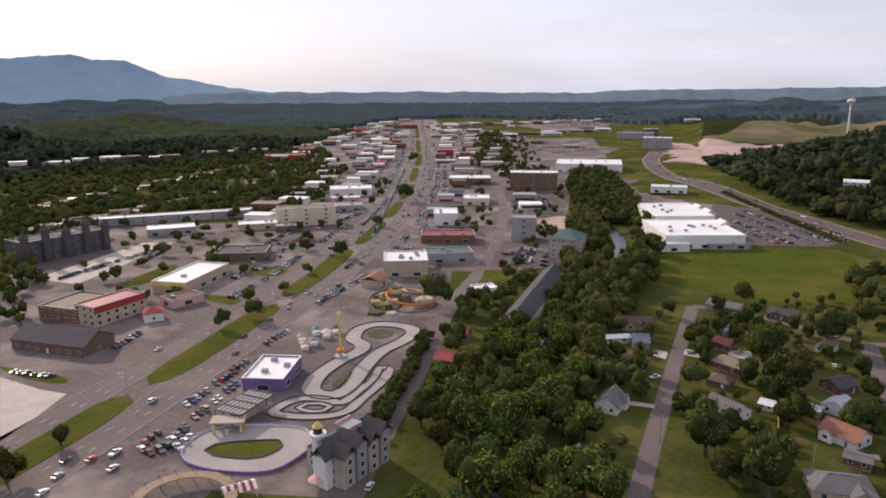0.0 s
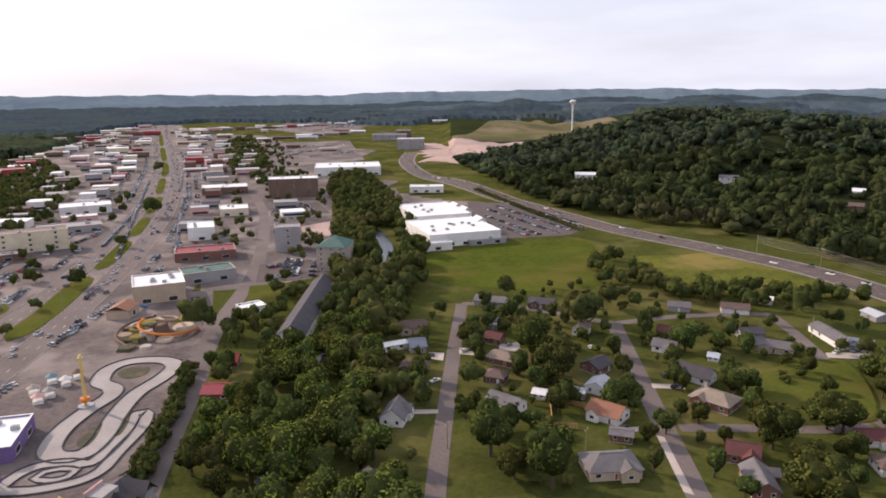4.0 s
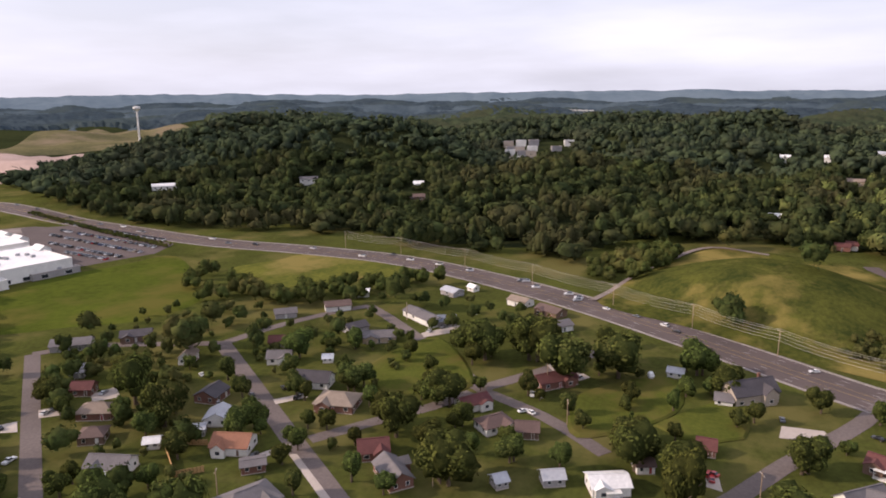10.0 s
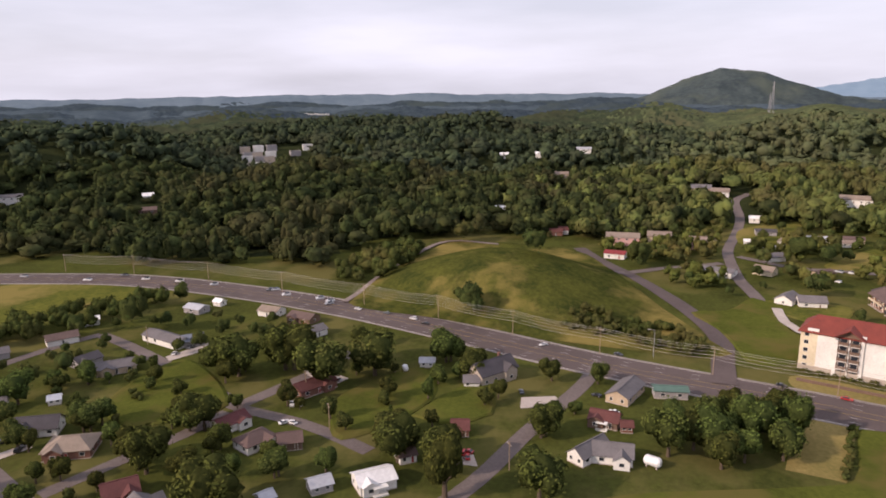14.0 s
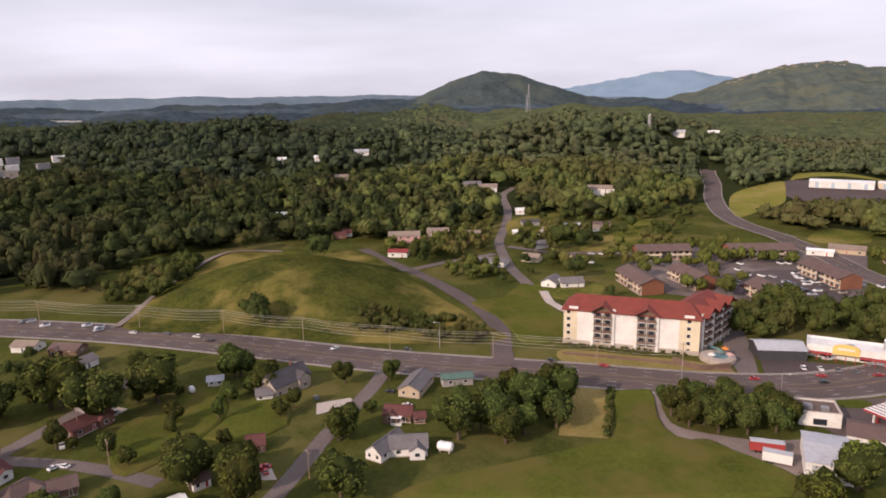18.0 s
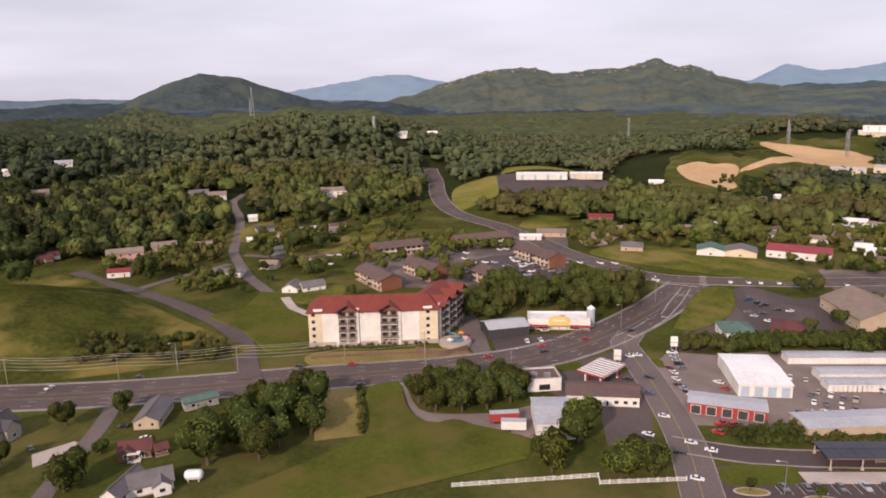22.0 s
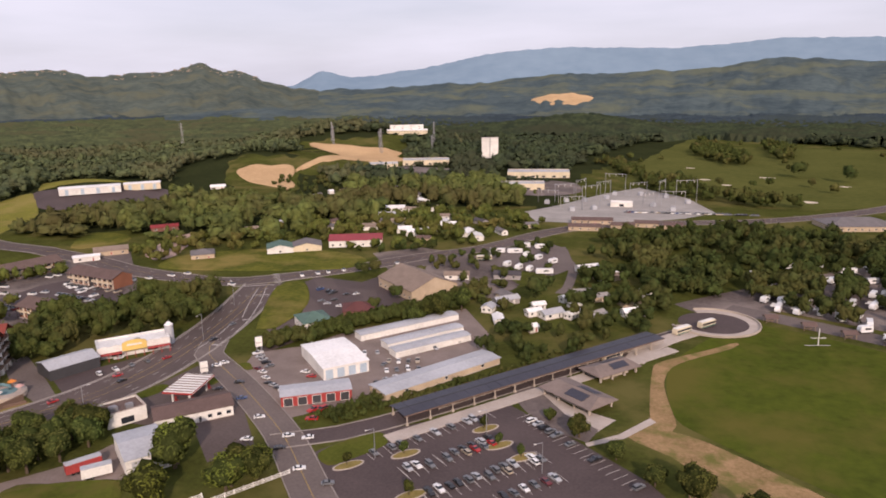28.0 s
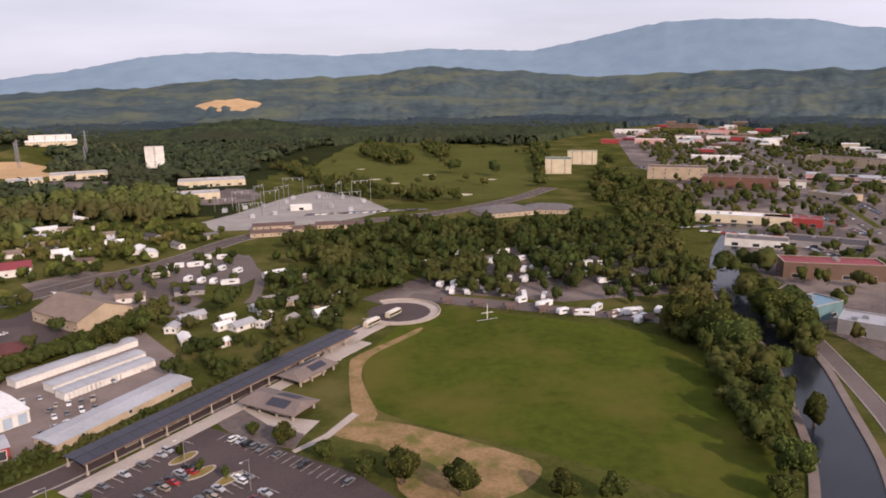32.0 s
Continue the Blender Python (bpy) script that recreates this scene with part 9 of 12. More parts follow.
sheet('verge', [(-114.6, 378.8), (-99.1, 413), (-93.5, 401.5), (-104.2, 371.6)], 0.06, 'lawn', 'small mown verge beside the lots', 'lawn', round_off=2.0)
kart_oval([(-46.8, 187.4), (-45.6, 194.5), (-39.8, 201), (-26.5, 200.9), (-14.1, 197.1), (-10.2, 190.5), (-10.8, 183.8), (-20.1, 173.1), (-33.1, 174.5), (-43.2, 180.1)], [(-40.4, 187.7), (-38.1, 190.4), (-30.2, 191.2), (-20, 190.3), (-18.8, 187.1), (-21.5, 182.7), (-27.4, 180.9), (-37.4, 184.2)])
kart_track([(-12.2, 226.1), (-9.2, 237.7), (-2.4, 248.8), (5.3, 257.9), (6.6, 264.9), (3.1, 272.4), (6.3, 283.6), (14.2, 288.1), (24.6, 284.2), (28.4, 276.3), (22.9, 266.1), (13.2, 255.5), (6.1, 240.6), (1.4, 226.5), (-3.4, 219.3), (-9.3, 220.2)], 6.6)
kart_track([(-23.5, 209.1), (-19.7, 215.1), (-14.2, 217.7), (-7.4, 215.9), (-2.1, 212.6), (3.9, 220.4), (8.4, 229.6), (11.9, 239.3), (14.9, 239.1), (12.7, 228.9), (5, 215.4), (-0, 206.6), (-6, 203.7), (-14.4, 204.4), (-19.5, 206.2)], 4.2)
kart_track([(-15.6, 211), (-13.1, 213.4), (-9.2, 213.1), (-5.6, 210.3), (-7.8, 207.6), (-12, 207.8)], 2.6)
infield([(-5.3, 226.4), (-2.9, 233.5), (0.5, 235.8), (2.2, 237.4), (-0.1, 228.1), (-3.2, 223.2)])
infield([(9.1, 278.2), (13.9, 281.7), (20, 278.7), (17.8, 271.9), (11.6, 271.1)])
infield([(5, 225.9), (8.8, 237.8), (10.8, 242.6), (9.3, 233.9), (6.4, 226.4)])
slide_park(25.8, 319.6, 16.5, 351.2)
swing_ride(-1.9, 253.1)
parasol_booth(-17.1, 272.4, 'wall_stone')
parasol_booth(-11.7, 280.2, 'wall_teal')
parasol_booth(-15.7, 263.9, 'wall_pink')
parasol_booth(-7.5, 275.5, 'canvas')
parasol_booth(-12.3, 267.3, 'wall_grey')
parasol_booth(-3.6, 280.4, 'wall_brown')
pit_shelter(-31.6, 208.7, -32.6, 9.5, 16.2, -35.3, 199.2)
themed_inn(-7.9, 167, -2.2, 161.5, 10.6, 175.2)
timber_ring(-40.3, 158.7, 13)
striped_awning(-27.5, 162.6)

# parked and driving cars by the strip
car_row(-53.1, 187.4, -48.1, 202, 5, 131.2, 0.95, 3, 'cars parked along the strip')
car_row(-48.5, 188.6, -45, 198.1, 3, 129.4, 0.95, 4, 'cars parked along the strip')
car_row(-58.8, 193.4, -55.3, 201.4, 3, 126, 0.95, 5, 'cars parked along the strip')
car_row(-55.5, 186.5, -36.5, 236.5, 19, 126, 0.92, 101, 'cars parked along the strip')
car_row(-58.5, 189.5, -54.5, 200, 4, 126, 0.9, 102, 'cars parked along the strip')
car_row(-52.1, 217.5, -39.4, 245.6, 11, 125.8, 0.95, 6, 'cars parked along the strip')
car_row(-40.2, 246.6, -36.1, 254.3, 3, 122, 0.95, 7, 'cars parked along the strip')
car_row(-32.3, 270.5, -23.1, 286.4, 6, 120.1, 0.95, 8, 'cars parked along the strip')
car_row(-12.8, 321.5, -2.1, 343.7, 9, 124.4, 0.95, 9, 'cars parked along the strip')
car_row(-6.3, 334.3, 13.3, 371.1, 15, 122.1, 0.95, 10, 'cars parked along the strip')
car_row(-119.7, 257.1, -102.8, 250, 6, 37.2, 0.95, 11, 'cars parked along the strip')
car_row(89.6, 380.7, 116.6, 386.8, 10, 72.9, 0.95, 12, 'cars parked along the strip')
car_row(97, 405, 121, 408.2, 8, 67.6, 0.95, 13, 'cars parked along the strip')
car_row(-90.2, 275.1, -84.3, 293.5, 7, 132.4, 0.95, 14, 'cars parked along the strip')
car_row(-60.1, 406.3, -35.7, 423.2, 10, 94.6, 0.95, 15, 'cars parked along the strip')
car_row(-48.9, 391.6, -28.3, 411.8, 10, 104.4, 0.95, 16, 'cars parked along the strip')
car(-70.3, 187.2, 66, 'red', 'car')
car(-76.1, 179.4, 66, 'silver', 'car')
car(-76.9, 187.5, 66, 'grey', 'car')
car(-77, 171.6, 66, 'white', 'car')
car(-62.9, 223.2, 66, 'white', 'sport utility car')
car(-41.9, 262.7, 66, 'grey', 'car')
car(-41.1, 281.7, 66, 'black', 'car')
car(-72.5, 272, 66, 'white', 'car')
car(-64.7, 189.7, 66, 'white', 'pickup truck')
car(-63, 181.3, 66, 'white', 'car')
car(-25.5, 316.5, 66, 'silver', 'car')
car(-32.4, 302.1, 66, 'grey', 'car')
car(-25.6, 325.4, 66, 'white', 'car')
car(-17.4, 341.2, 66, 'white', 'car')
car(-13.1, 335.6, 66, 'silver', 'car')
car(-2.1, 351, 66, 'black', 'car')
car(4.8, 161.3, 66, 'white', 'sport utility car')
car(11.8, 415.2, 66, 'white', 'car')
car(4.6, 395.2, 66, 'grey', 'car')
car(18, 437.7, 66, 'white', 'car')
car(33.1, 470.3, 66, 'silver', 'car')
car(41.2, 521.1, 66, 'white', 'car')
car(-52.3, 347.1, 66, 'white', 'car')

# cars on the highway and side roads
for x, y, rot, paint in ((190.4, -264.1, 40, 'black'), (188.2, -251.6, 40, 'grey'), (175.6, -247.8, 20, 'white'), (182.5, -265.4, 40, 'black'), (178.1, -267.8, 60, 'white'), (183.1, -255.3, 30, 'black'), (183.3, -249, 30, 'silver'), (181.3, -168.8, -145, 'white'), (180.3, -171.9, -145, 'white'), (163.5, -159.2, -145, 'black'), (154.3, -149.0, -145, 'blue'), (140.3, -139.7, -145, 'white'), (124.7, -132.8, -145, 'white'), (135.0, -126.6, 20, 'white'), (161.5, -169.7, -10, 'white'), (157.2, -165.7, -10, 'white'), (153.4, -162.1, -10, 'black'), (147.8, -159.9, -10, 'black'), (165.1, -171.7, -10, 'maroon'), (150.8, -161.4, -10, 'silver'), (146.9, -175.2, 10, 'white'), (142.5, -172.5, 10, 'red'), (166.8, -152.0, 30, 'black'), (162.6, -147.4, 30, 'grey'), (222.2, -161.4, 60, 'white'), (208.9, -148.5, 60, 'red'), (201.5, -190.5, 80, 'black'), (206.5, -208.8, 80, 'grey'), (125.6, -132.4, 35, 'white'), (118.7, -133.8, 35, 'white'), (122.9, -125.8, -145, 'black'), (111.3, -118.4, -145, 'white'), (100.3, -114.9, -145, 'grey'),
        (333.6, -231.8, 85, 'white'), (329, -229.6, 85, 'white'), (325.3, -228, 85, 'white'), (318.4, -226.2, 85, 'silver'), (313.5, -223.4, 85, 'white'), (301.8, -220.3, 85, 'white'), (298.1, -204.1, 40, 'white'), (312.4, -210.7, 85, 'grey'), (338.1, -205.6, 10, 'white'), (334.4, -211.5, 10, 'white'), (331, -216, 10, 'silver')):
    car(x, y, rot, paint)
for x, y, rot, paint in ((354.8, -242.9, 5, 'white'), (356.1, -238.6, 5, 'white'), (361.1, -216.2, 5, 'white'), (349, -207.1, 5, 'white'), (407, -144.2, 40, 'silver'), (386, -134.8, 40, 'white'), (404, -150, 40, 'white'), (472, -76, 0, 'white'), (460, -74, 0, 'black')):
    car(x, y, rot, paint)
car(316.7, 105.5, 65, 'white', 'car')
car(311.6, 90.6, 65, 'grey', 'car')
car(304.5, 77, 65, 'white', 'sport utility car')
car(298.6, 70.8, 65, 'black', 'car')
car(244.5, -60.9, -117, 'black', 'car')
car(211.7, -124.4, -105, 'red', 'car')
car(203.8, -145.6, -95, 'black', 'car')
car(268.6, -9, -118, 'black', 'car')
car(235.2, -78.2, -120, 'red', 'car')
car(204.7, -168.2, -105, 'red', 'car')
car(233.3, -174.8, -105, 'white', 'car')
car(359.9, 236.7, 100, 'white', 'car')
car(357.2, 215.4, 100, 'white', 'car')
car(336.7, 147.6, 118, 'white', 'car')
car(328.1, 122.2, 118, 'white', 'car')
car(311.8, 90.8, 118, 'white', 'sport utility car')
car(276.6, 19.5, 118, 'white', 'car')
car(366.2, 253, 100, 'grey', 'car')
car(359.2, 309.6, 90, 'silver', 'car')
car(117.2, -134.4, 20, 'white', 'sport utility car')
car(135.4, -127.4, 10, 'white', 'pickup truck')
car(352.3, 193.2, 120, 'white', 'car')
car(345.5, 156.6, 118, 'white', 'sport utility car')
car(344.6, 158.9, 118, 'grey', 'car')
car(332.1, 128.5, 118, 'white', 'car')
car(323.9, 121.5, 118, 'silver', 'car')
car(355.2, 268.3, 95, 'white', 'car')
car(352.9, 392.5, 95, 'white', 'car')
car(348.2, 461.5, 95, 'silver', 'car')
car(213.2, 102.1, 20, 'white', 'pickup truck')
car(200.3, 100.1, -40, 'white', 'car')
car(185.4, 41.8, 10, 'red', 'car')
car(129.8, 235.2, 20, 'white', 'car')
car(179.5, 179.7, 60, 'black', 'sport utility car')
car(254.5, -255.8, -10, 'white', 'car')
car(249.1, -261.1, -10, 'white', 'car')
car(223.9, -289, -50, 'white', 'car')
car(217.9, -295.5, -50, 'white', 'car')
car(213.9, -300, -50, 'white', 'car')
car(208, -306.7, -50, 'white', 'car')
car(196.1, -319.6, -50, 'white', 'car')
car(186.3, -330.6, -50, 'white', 'car')
car(306.6, -249.6, -10, 'white', 'car')
car(300.9, -255.7, -10, 'white', 'car')
car(293.1, -264.4, -10, 'white', 'car')
car(287.5, -270.6, -10, 'white', 'car')

# cars on suburb drives
car(129.9, 235.4, 10, 'white', 'car')
car(133.2, 235.4, 10, 'grey', 'car')
car(148.5, 232, 20, 'silver', 'car')
car(116.9, 237.6, 80, 'black', 'car')
car(106.6, 215.1, 15, 'white', 'pickup truck')
car(140.3, 156.8, 15, 'black', 'car')
car(175.5, 170.8, 20, 'black', 'sport utility car')
car(178.6, 171.4, 20, 'grey', 'car')
car(175.1, 214.2, 60, 'white', 'car')
car(160.3, 191, 60, 'silver', 'car')
car(253.1, 163.8, 10, 'white', 'car')
car(260.1, 161, 10, 'grey', 'pickup truck')
car(200.5, 97.6, 60, 'white', 'car')
car(213.6, 99.2, 20, 'white', 'car')
car(170.4, 185.9, 60, 'black', 'car')
car(234.2, 92.6, 60, 'silver', 'car')
car(186.8, 44.2, 70, 'red', 'sport utility car')
car(188.2, 42, 70, 'red', 'car')
car(214.5, 103.3, 20, 'white', 'car')
car(230.6, 27.5, 10, 'grey', 'car')
car(230, 2.5, 60, 'black', 'car')
car(217.9, -1.7, 60, 'white', 'car')
car(241.9, 94.2, 30, 'black', 'car')
car(101.2, 213.4, 10, 'black', 'car')

# car park of the park and ride
car_row(97, -131.5, 73.2, -168.2, 15, -33, 0.75, 40, 'cars in the park and ride')
bay_lines(97, -131.5, 73.2, -168.2)
car_row(84.9, -127.5, 68.2, -153.2, 10, -33.2, 0.8, 41, 'cars in the park and ride')
bay_lines(84.9, -127.5, 68.2, -153.2)
car_row(83.4, -126.3, 66.5, -151.3, 10, -33.9, 0.75, 42, 'cars in the park and ride')
bay_lines(83.4, -126.3, 66.5, -151.3)
car_row(74.8, -119.3, 52.4, -149.4, 13, -36.7, 0.7, 43, 'cars in the park and ride')
bay_lines(74.8, -119.3, 52.4, -149.4)
car_row(73.4, -117.9, 50.9, -147.5, 13, -37.3, 0.72, 44, 'cars in the park and ride')
bay_lines(73.4, -117.9, 50.9, -147.5)
car_row(57, -124.3, 43.1, -142.1, 7, -37.9, 0.75, 45, 'cars in the park and ride')
bay_lines(57, -124.3, 43.1, -142.1)
car_row(63.8, -169.9, 40.6, -153.2, 10, 234.3, 0.7, 46, 'cars in the park and ride')
bay_lines(63.8, -169.9, 40.6, -153.2)
car_row(39.6, -152.2, 23.9, -140.7, 6, 233.8, 0.5, 47, 'cars in the park and ride')
bay_lines(39.6, -152.2, 23.9, -140.7)
car_row(166, -172.2, 146.1, -160.1, 7, 238.5, 0.75, 60, 'cars in the storage yard')
car_row(145.4, -180, 135.2, -185.3, 3, -62.5, 0.75, 61, 'cars in the storage yard')
car_row(127.8, -192.7, 108, -200.9, 6, -67.7, 0.75, 62, 'cars in the storage yard')
car_row(118.7, -174, 110.8, -187.6, 4, -30.5, 0.75, 63, 'cars in the storage yard')
car_row(155.1, -162.2, 143.3, -159.5, 3, 257.3, 0.75, 64, 'cars in the storage yard')
car_row(113, -211.1, 105.9, -225.2, 4, -26.7, 0.75, 65, 'cars in the storage yard')
car_row(121.3, -185.2, 108.2, -193.6, 4, -57.3, 0.75, 66, 'cars in the storage yard')
car_row(137.2, -197.4, 129.1, -202.5, 2, -57.4, 0.75, 67, 'cars in the storage yard')
car_row(115.6, -177.1, 107, -191.2, 5, -31.5, 0.75, 68, 'cars in the storage yard')
car_row(176.3, -185.4, 160.9, -174.1, 5, 233.8, 0.75, 69, 'cars in the storage yard')
car_row(130.2, -191.4, 120.9, -191.6, 2, -88.7, 0.75, 70, 'cars in the storage yard')
car_row(324.2, -216.5, 278.5, -211.7, 15, 264, 0.8, 70, 'cars at the motel')
car_row(329.1, -191.8, 305.8, -190.7, 7, 267.3, 0.8, 71, 'cars at the motel')
car_row(330.7, -230.1, 294.5, -229.8, 12, 269.6, 0.8, 72, 'cars at the motel')
car_row(220.3, -139.5, 207.9, -165.5, 5, -25.4, 0.6, 77, 'cars at the market')
car_row(204.1, -270.3, 188.6, -266, 4, 254.5, 0.6, 78, 'cars at the corner shop')
car_mass('parked_cars_mall', [(345.2, 541.7, 334.1, 415.8, 30), (326, 519.5, 315.9, 403.6, 30), (311.5, 510.1, 301.9, 402.2, 30), (293.7, 484.5, 287.4, 402.8, 30), (280.6, 449.8, 279.3, 405, 30)], 'rows of far parked cars by the large store', 5)
car_mass('parked_cars_strip', [(292.2, 1169.1, 417.4, 1141.2, 75), (318.1, 1251.9, 461.1, 1262, 75), (139.3, 554, 176, 555.7, 75), (147.4, 596.6, 185.9, 595.9, 75), (-118.7, 416.3, -109.3, 459.7, 75), (-148.7, 396.2, -113, 460.4, 75), (-153.4, 385.5, -119.6, 445.4, 75), (-66.1, 452.3, -31.2, 463.3, 75), (-1.2, 536, 17.3, 567.9, 75), (15.4, 514.3, 54.7, 684.5, 75), (54.1, 466.3, 95.8, 718.3, 75), (21.6, 472, 81.7, 880.9, 75), (98.8, 764.4, 173.2, 1219.5, 75)], 'rows of far cars along the city strip', 6)
car_mass('parked_cars_south', [(-196.1, -441.1, -239.3, -416.9, 20), (-176.9, -453.6, -224.1, -457.9, 20), (-238.2, -408.1, -242.6, -340.2, 20), (-308.2, -493.4, -296.4, -409.5, 20), (-452.4, -846.7, -386.3, -643.2, 20), (-490.7, -1003.2, -412, -732.3, 20), (-59, -540.1, -128.8, -538.5, 20), (-395.5, -602.8, -357.9, -486.4, 20), (-252.5, -817, -336.7, -834, 20), (87.6, -541.1, -13.4, -554.6, 20)], 'rows of far parked cars by the southern strip', 7)

# far town blocks
far_block(51.7, 903.8, -3.3, 14.5, 21, 5, 'pink', 'metal')
far_block(56.3, 942.5, -3.4, 13.7, 18, 4, 'red', 'redmetal')
far_block(67.7, 996.9, -3.9, 22.4, 26, 5, 'cream', 'white')
far_block(77.5, 1079.7, -4.1, 18.2, 24, 6, 'white', 'white')
far_block(84.2, 1134.3, -4.2, 17.4, 18, 9, 'cream', 'white')
far_block(100.9, 1206.3, -4.8, 31.2, 15, 8, 'brown', 'tan')
far_block(101, 1243.2, -4.6, 22.1, 16, 5, 'grey', 'flat')
far_block(110.8, 1335.9, -4.7, 17.2, 18, 4, 'red', 'redmetal')
far_block(134.6, 1477.4, -5.2, 26.2, 26, 8, 'cream', 'white')
far_block(135.9, 1491.4, -5.2, 24.1, 20, 7, 'cream', 'white')
far_block(152.5, 1621.3, -5.4, 22.3, 15, 4, 'white', 'white')
far_block(185.3, 1806.1, -5.9, 37.9, 22, 9, 'red', 'redmetal')
far_block(26.6, 919, -1.7, 18.5, 15, 7, 'grey', 'flat')
far_block(36.9, 983.4, -2.1, 23.7, 18, 5, 'white', 'metal')
far_block(40.7, 1009.4, -2.3, 25.1, 24, 8, 'brown', 'tan')
far_block(43.4, 1060.3, -2.3, 18.7, 25, 5, 'white', 'white')
far_block(53.5, 1119, -2.7, 24.3, 15, 6, 'grey', 'flat')
far_block(65.9, 1237.5, -3, 20, 14, 6, 'white', 'white')
far_block(79, 1304.8, -3.5, 31.4, 25, 9, 'cream', 'white')
far_block(84.9, 1418, -3.4, 16, 19, 5, 'cream', 'white')
far_block(99.5, 1498.8, -3.8, 24.2, 18, 8, 'tan', 'flat')
far_block(106.8, 1552.8, -3.9, 25, 18, 7, 'brick', 'brown')
far_block(127.2, 1743.6, -4.2, 19.7, 19, 4, 'white', 'white')
far_block(146.1, 1868.3, -4.5, 25.6, 18, 8, 'brown', 'tan')
far_block(144.6, 945.8, -8.7, 28.5, 17, 4, 'pink', 'metal')
far_block(144.6, 987.6, -8.3, 13.6, 23, 9, 'brick', 'brown')
far_block(161.8, 1060.6, -8.7, 24.1, 21, 8, 'red', 'redmetal')
far_block(168.1, 1078.5, -8.9, 29.8, 22, 6, 'tan', 'flat')
far_block(175.7, 1148.2, -8.7, 21.4, 21, 5, 'grey', 'flat')
far_block(178.7, 1167.7, -8.7, 21.8, 17, 7, 'white', 'white')
far_block(192.8, 1236.4, -8.9, 26.2, 17, 7, 'pink', 'metal')
far_block(196.1, 1287.9, -8.7, 15.7, 17, 8, 'cream', 'white')
far_block(209.9, 1356.6, -8.8, 18.8, 16, 6, 'cream', 'white')
far_block(227.3, 1420.1, -9.1, 32.3, 23, 7, 'tan', 'flat')
far_block(252.9, 1579.7, -9.1, 28.3, 21, 7, 'white', 'white')
far_block(252.2, 1599.6, -9, 20.8, 19, 6, 'brick', 'brown')
far_block(285.2, 1754.4, -9.2, 34.3, 20, 8, 'brown', 'tan')
far_block(298.3, 1830.2, -9.3, 34.3, 19, 7, 'cream', 'white')
far_block(165.2, 916.2, -10.2, 14.2, 24, 9, 'cream', 'white')
far_block(170.5, 930.7, -10.4, 19.7, 26, 6, 'brick', 'brown')
far_block(181, 997.5, -10.3, 14.6, 25, 9, 'brick', 'brown')
far_block(194.3, 1044.3, -10.5, 21.3, 20, 5, 'pink', 'metal')
far_block(206.8, 1116.4, -10.5, 17.4, 14, 8, 'brick', 'brown')
far_block(221.9, 1193.1, -10.5, 16.6, 17, 8, 'pink', 'metal')
far_block(231.5, 1206.6, -10.9, 30.5, 24, 8, 'brick', 'brown')
far_block(254.2, 1319.8, -10.9, 31.3, 22, 7, 'white', 'metal')
far_block(258.8, 1379.4, -10.6, 16.9, 21, 8, 'tan', 'flat')
far_block(305.7, 1584.1, -10.9, 28.6, 14, 6, 'brick', 'brown')
far_block(317.2, 1626.5, -11, 33.3, 18, 6, 'white', 'white')
far_block(365.1, 1900.6, -10.9, 18.7, 21, 7, 'red', 'redmetal')
far_block(194.7, 879.9, -12.5, 28.3, 17, 7, 'pink', 'metal')
far_block(220.5, 983.9, -12.6, 19.5, 15, 8, 'tan', 'flat')
far_block(242, 1062.3, -12.8, 20.1, 20, 9, 'pink', 'metal')
far_block(265.8, 1152.5, -13, 15.2, 24, 6, 'grey', 'flat')
far_block(306.2, 1281.7, -13.4, 23.2, 26, 8, 'tan', 'flat')
far_block(317.2, 1307.1, -13.6, 31.3, 25, 5, 'brick', 'brown')
far_block(365.8, 1475.1, -13.9, 31.7, 22, 4, 'cream', 'white')
far_block(432.7, 1740, -14, 17.3, 15, 8, 'cream', 'white')
far_block(-41.2, 1252.7, 1.9, 29.2, 22, 4, 'white', 'metal')
far_block(-29.9, 1299.4, 1.3, 23, 19, 5, 'cream', 'white')
far_block(-10.3, 1337.9, 0.4, 33.3, 24, 4, 'white', 'white')
far_block(-6.7, 1380.7, 0.3, 22.1, 26, 8, 'white', 'metal')
far_block(6.3, 1391.3, -0.3, 31.3, 23, 8, 'white', 'metal')
far_block(14.5, 1436.6, -0.6, 18.4, 24, 6, 'brown', 'tan')
far_block(23.6, 1467.7, -0.9, 17.7, 24, 8, 'brick', 'brown')
far_block(45.8, 1511, -1.7, 32.8, 17, 8, 'brown', 'tan')
far_block(69.2, 1580.2, -2.5, 29.3, 15, 7, 'tan', 'flat')
far_block(85.2, 1621.2, -3, 35.2, 24, 6, 'brown', 'tan')
far_block(91.4, 1662.2, -3.1, 22.7, 23, 4, 'white', 'white')
far_block(118.3, 1725, -3.9, 31.9, 26, 6, 'tan', 'flat')
far_block(146.8, 1812.7, -4.6, 38, 16, 8, 'brick', 'brown')
far_block(170.9, 1894.4, -5.2, 32.1, 26, 4, 'tan', 'flat')
far_block(-80.5, 1002, 4.6, 21.8, 23, 9, 'grey', 'flat')
far_block(-68, 1039.3, 3.7, 29.2, 23, 5, 'pink', 'metal')
far_block(-55.8, 1105.3, 2.9, 25.8, 19, 5, 'cream', 'white')
far_block(-49.1, 1143.9, 2.5, 23.9, 21, 7, 'red', 'redmetal')
far_block(-38.2, 1181.7, 1.9, 31.4, 18, 7, 'brown', 'tan')
far_block(-36.6, 1228.1, 1.7, 14.8, 22, 7, 'brick', 'brown')
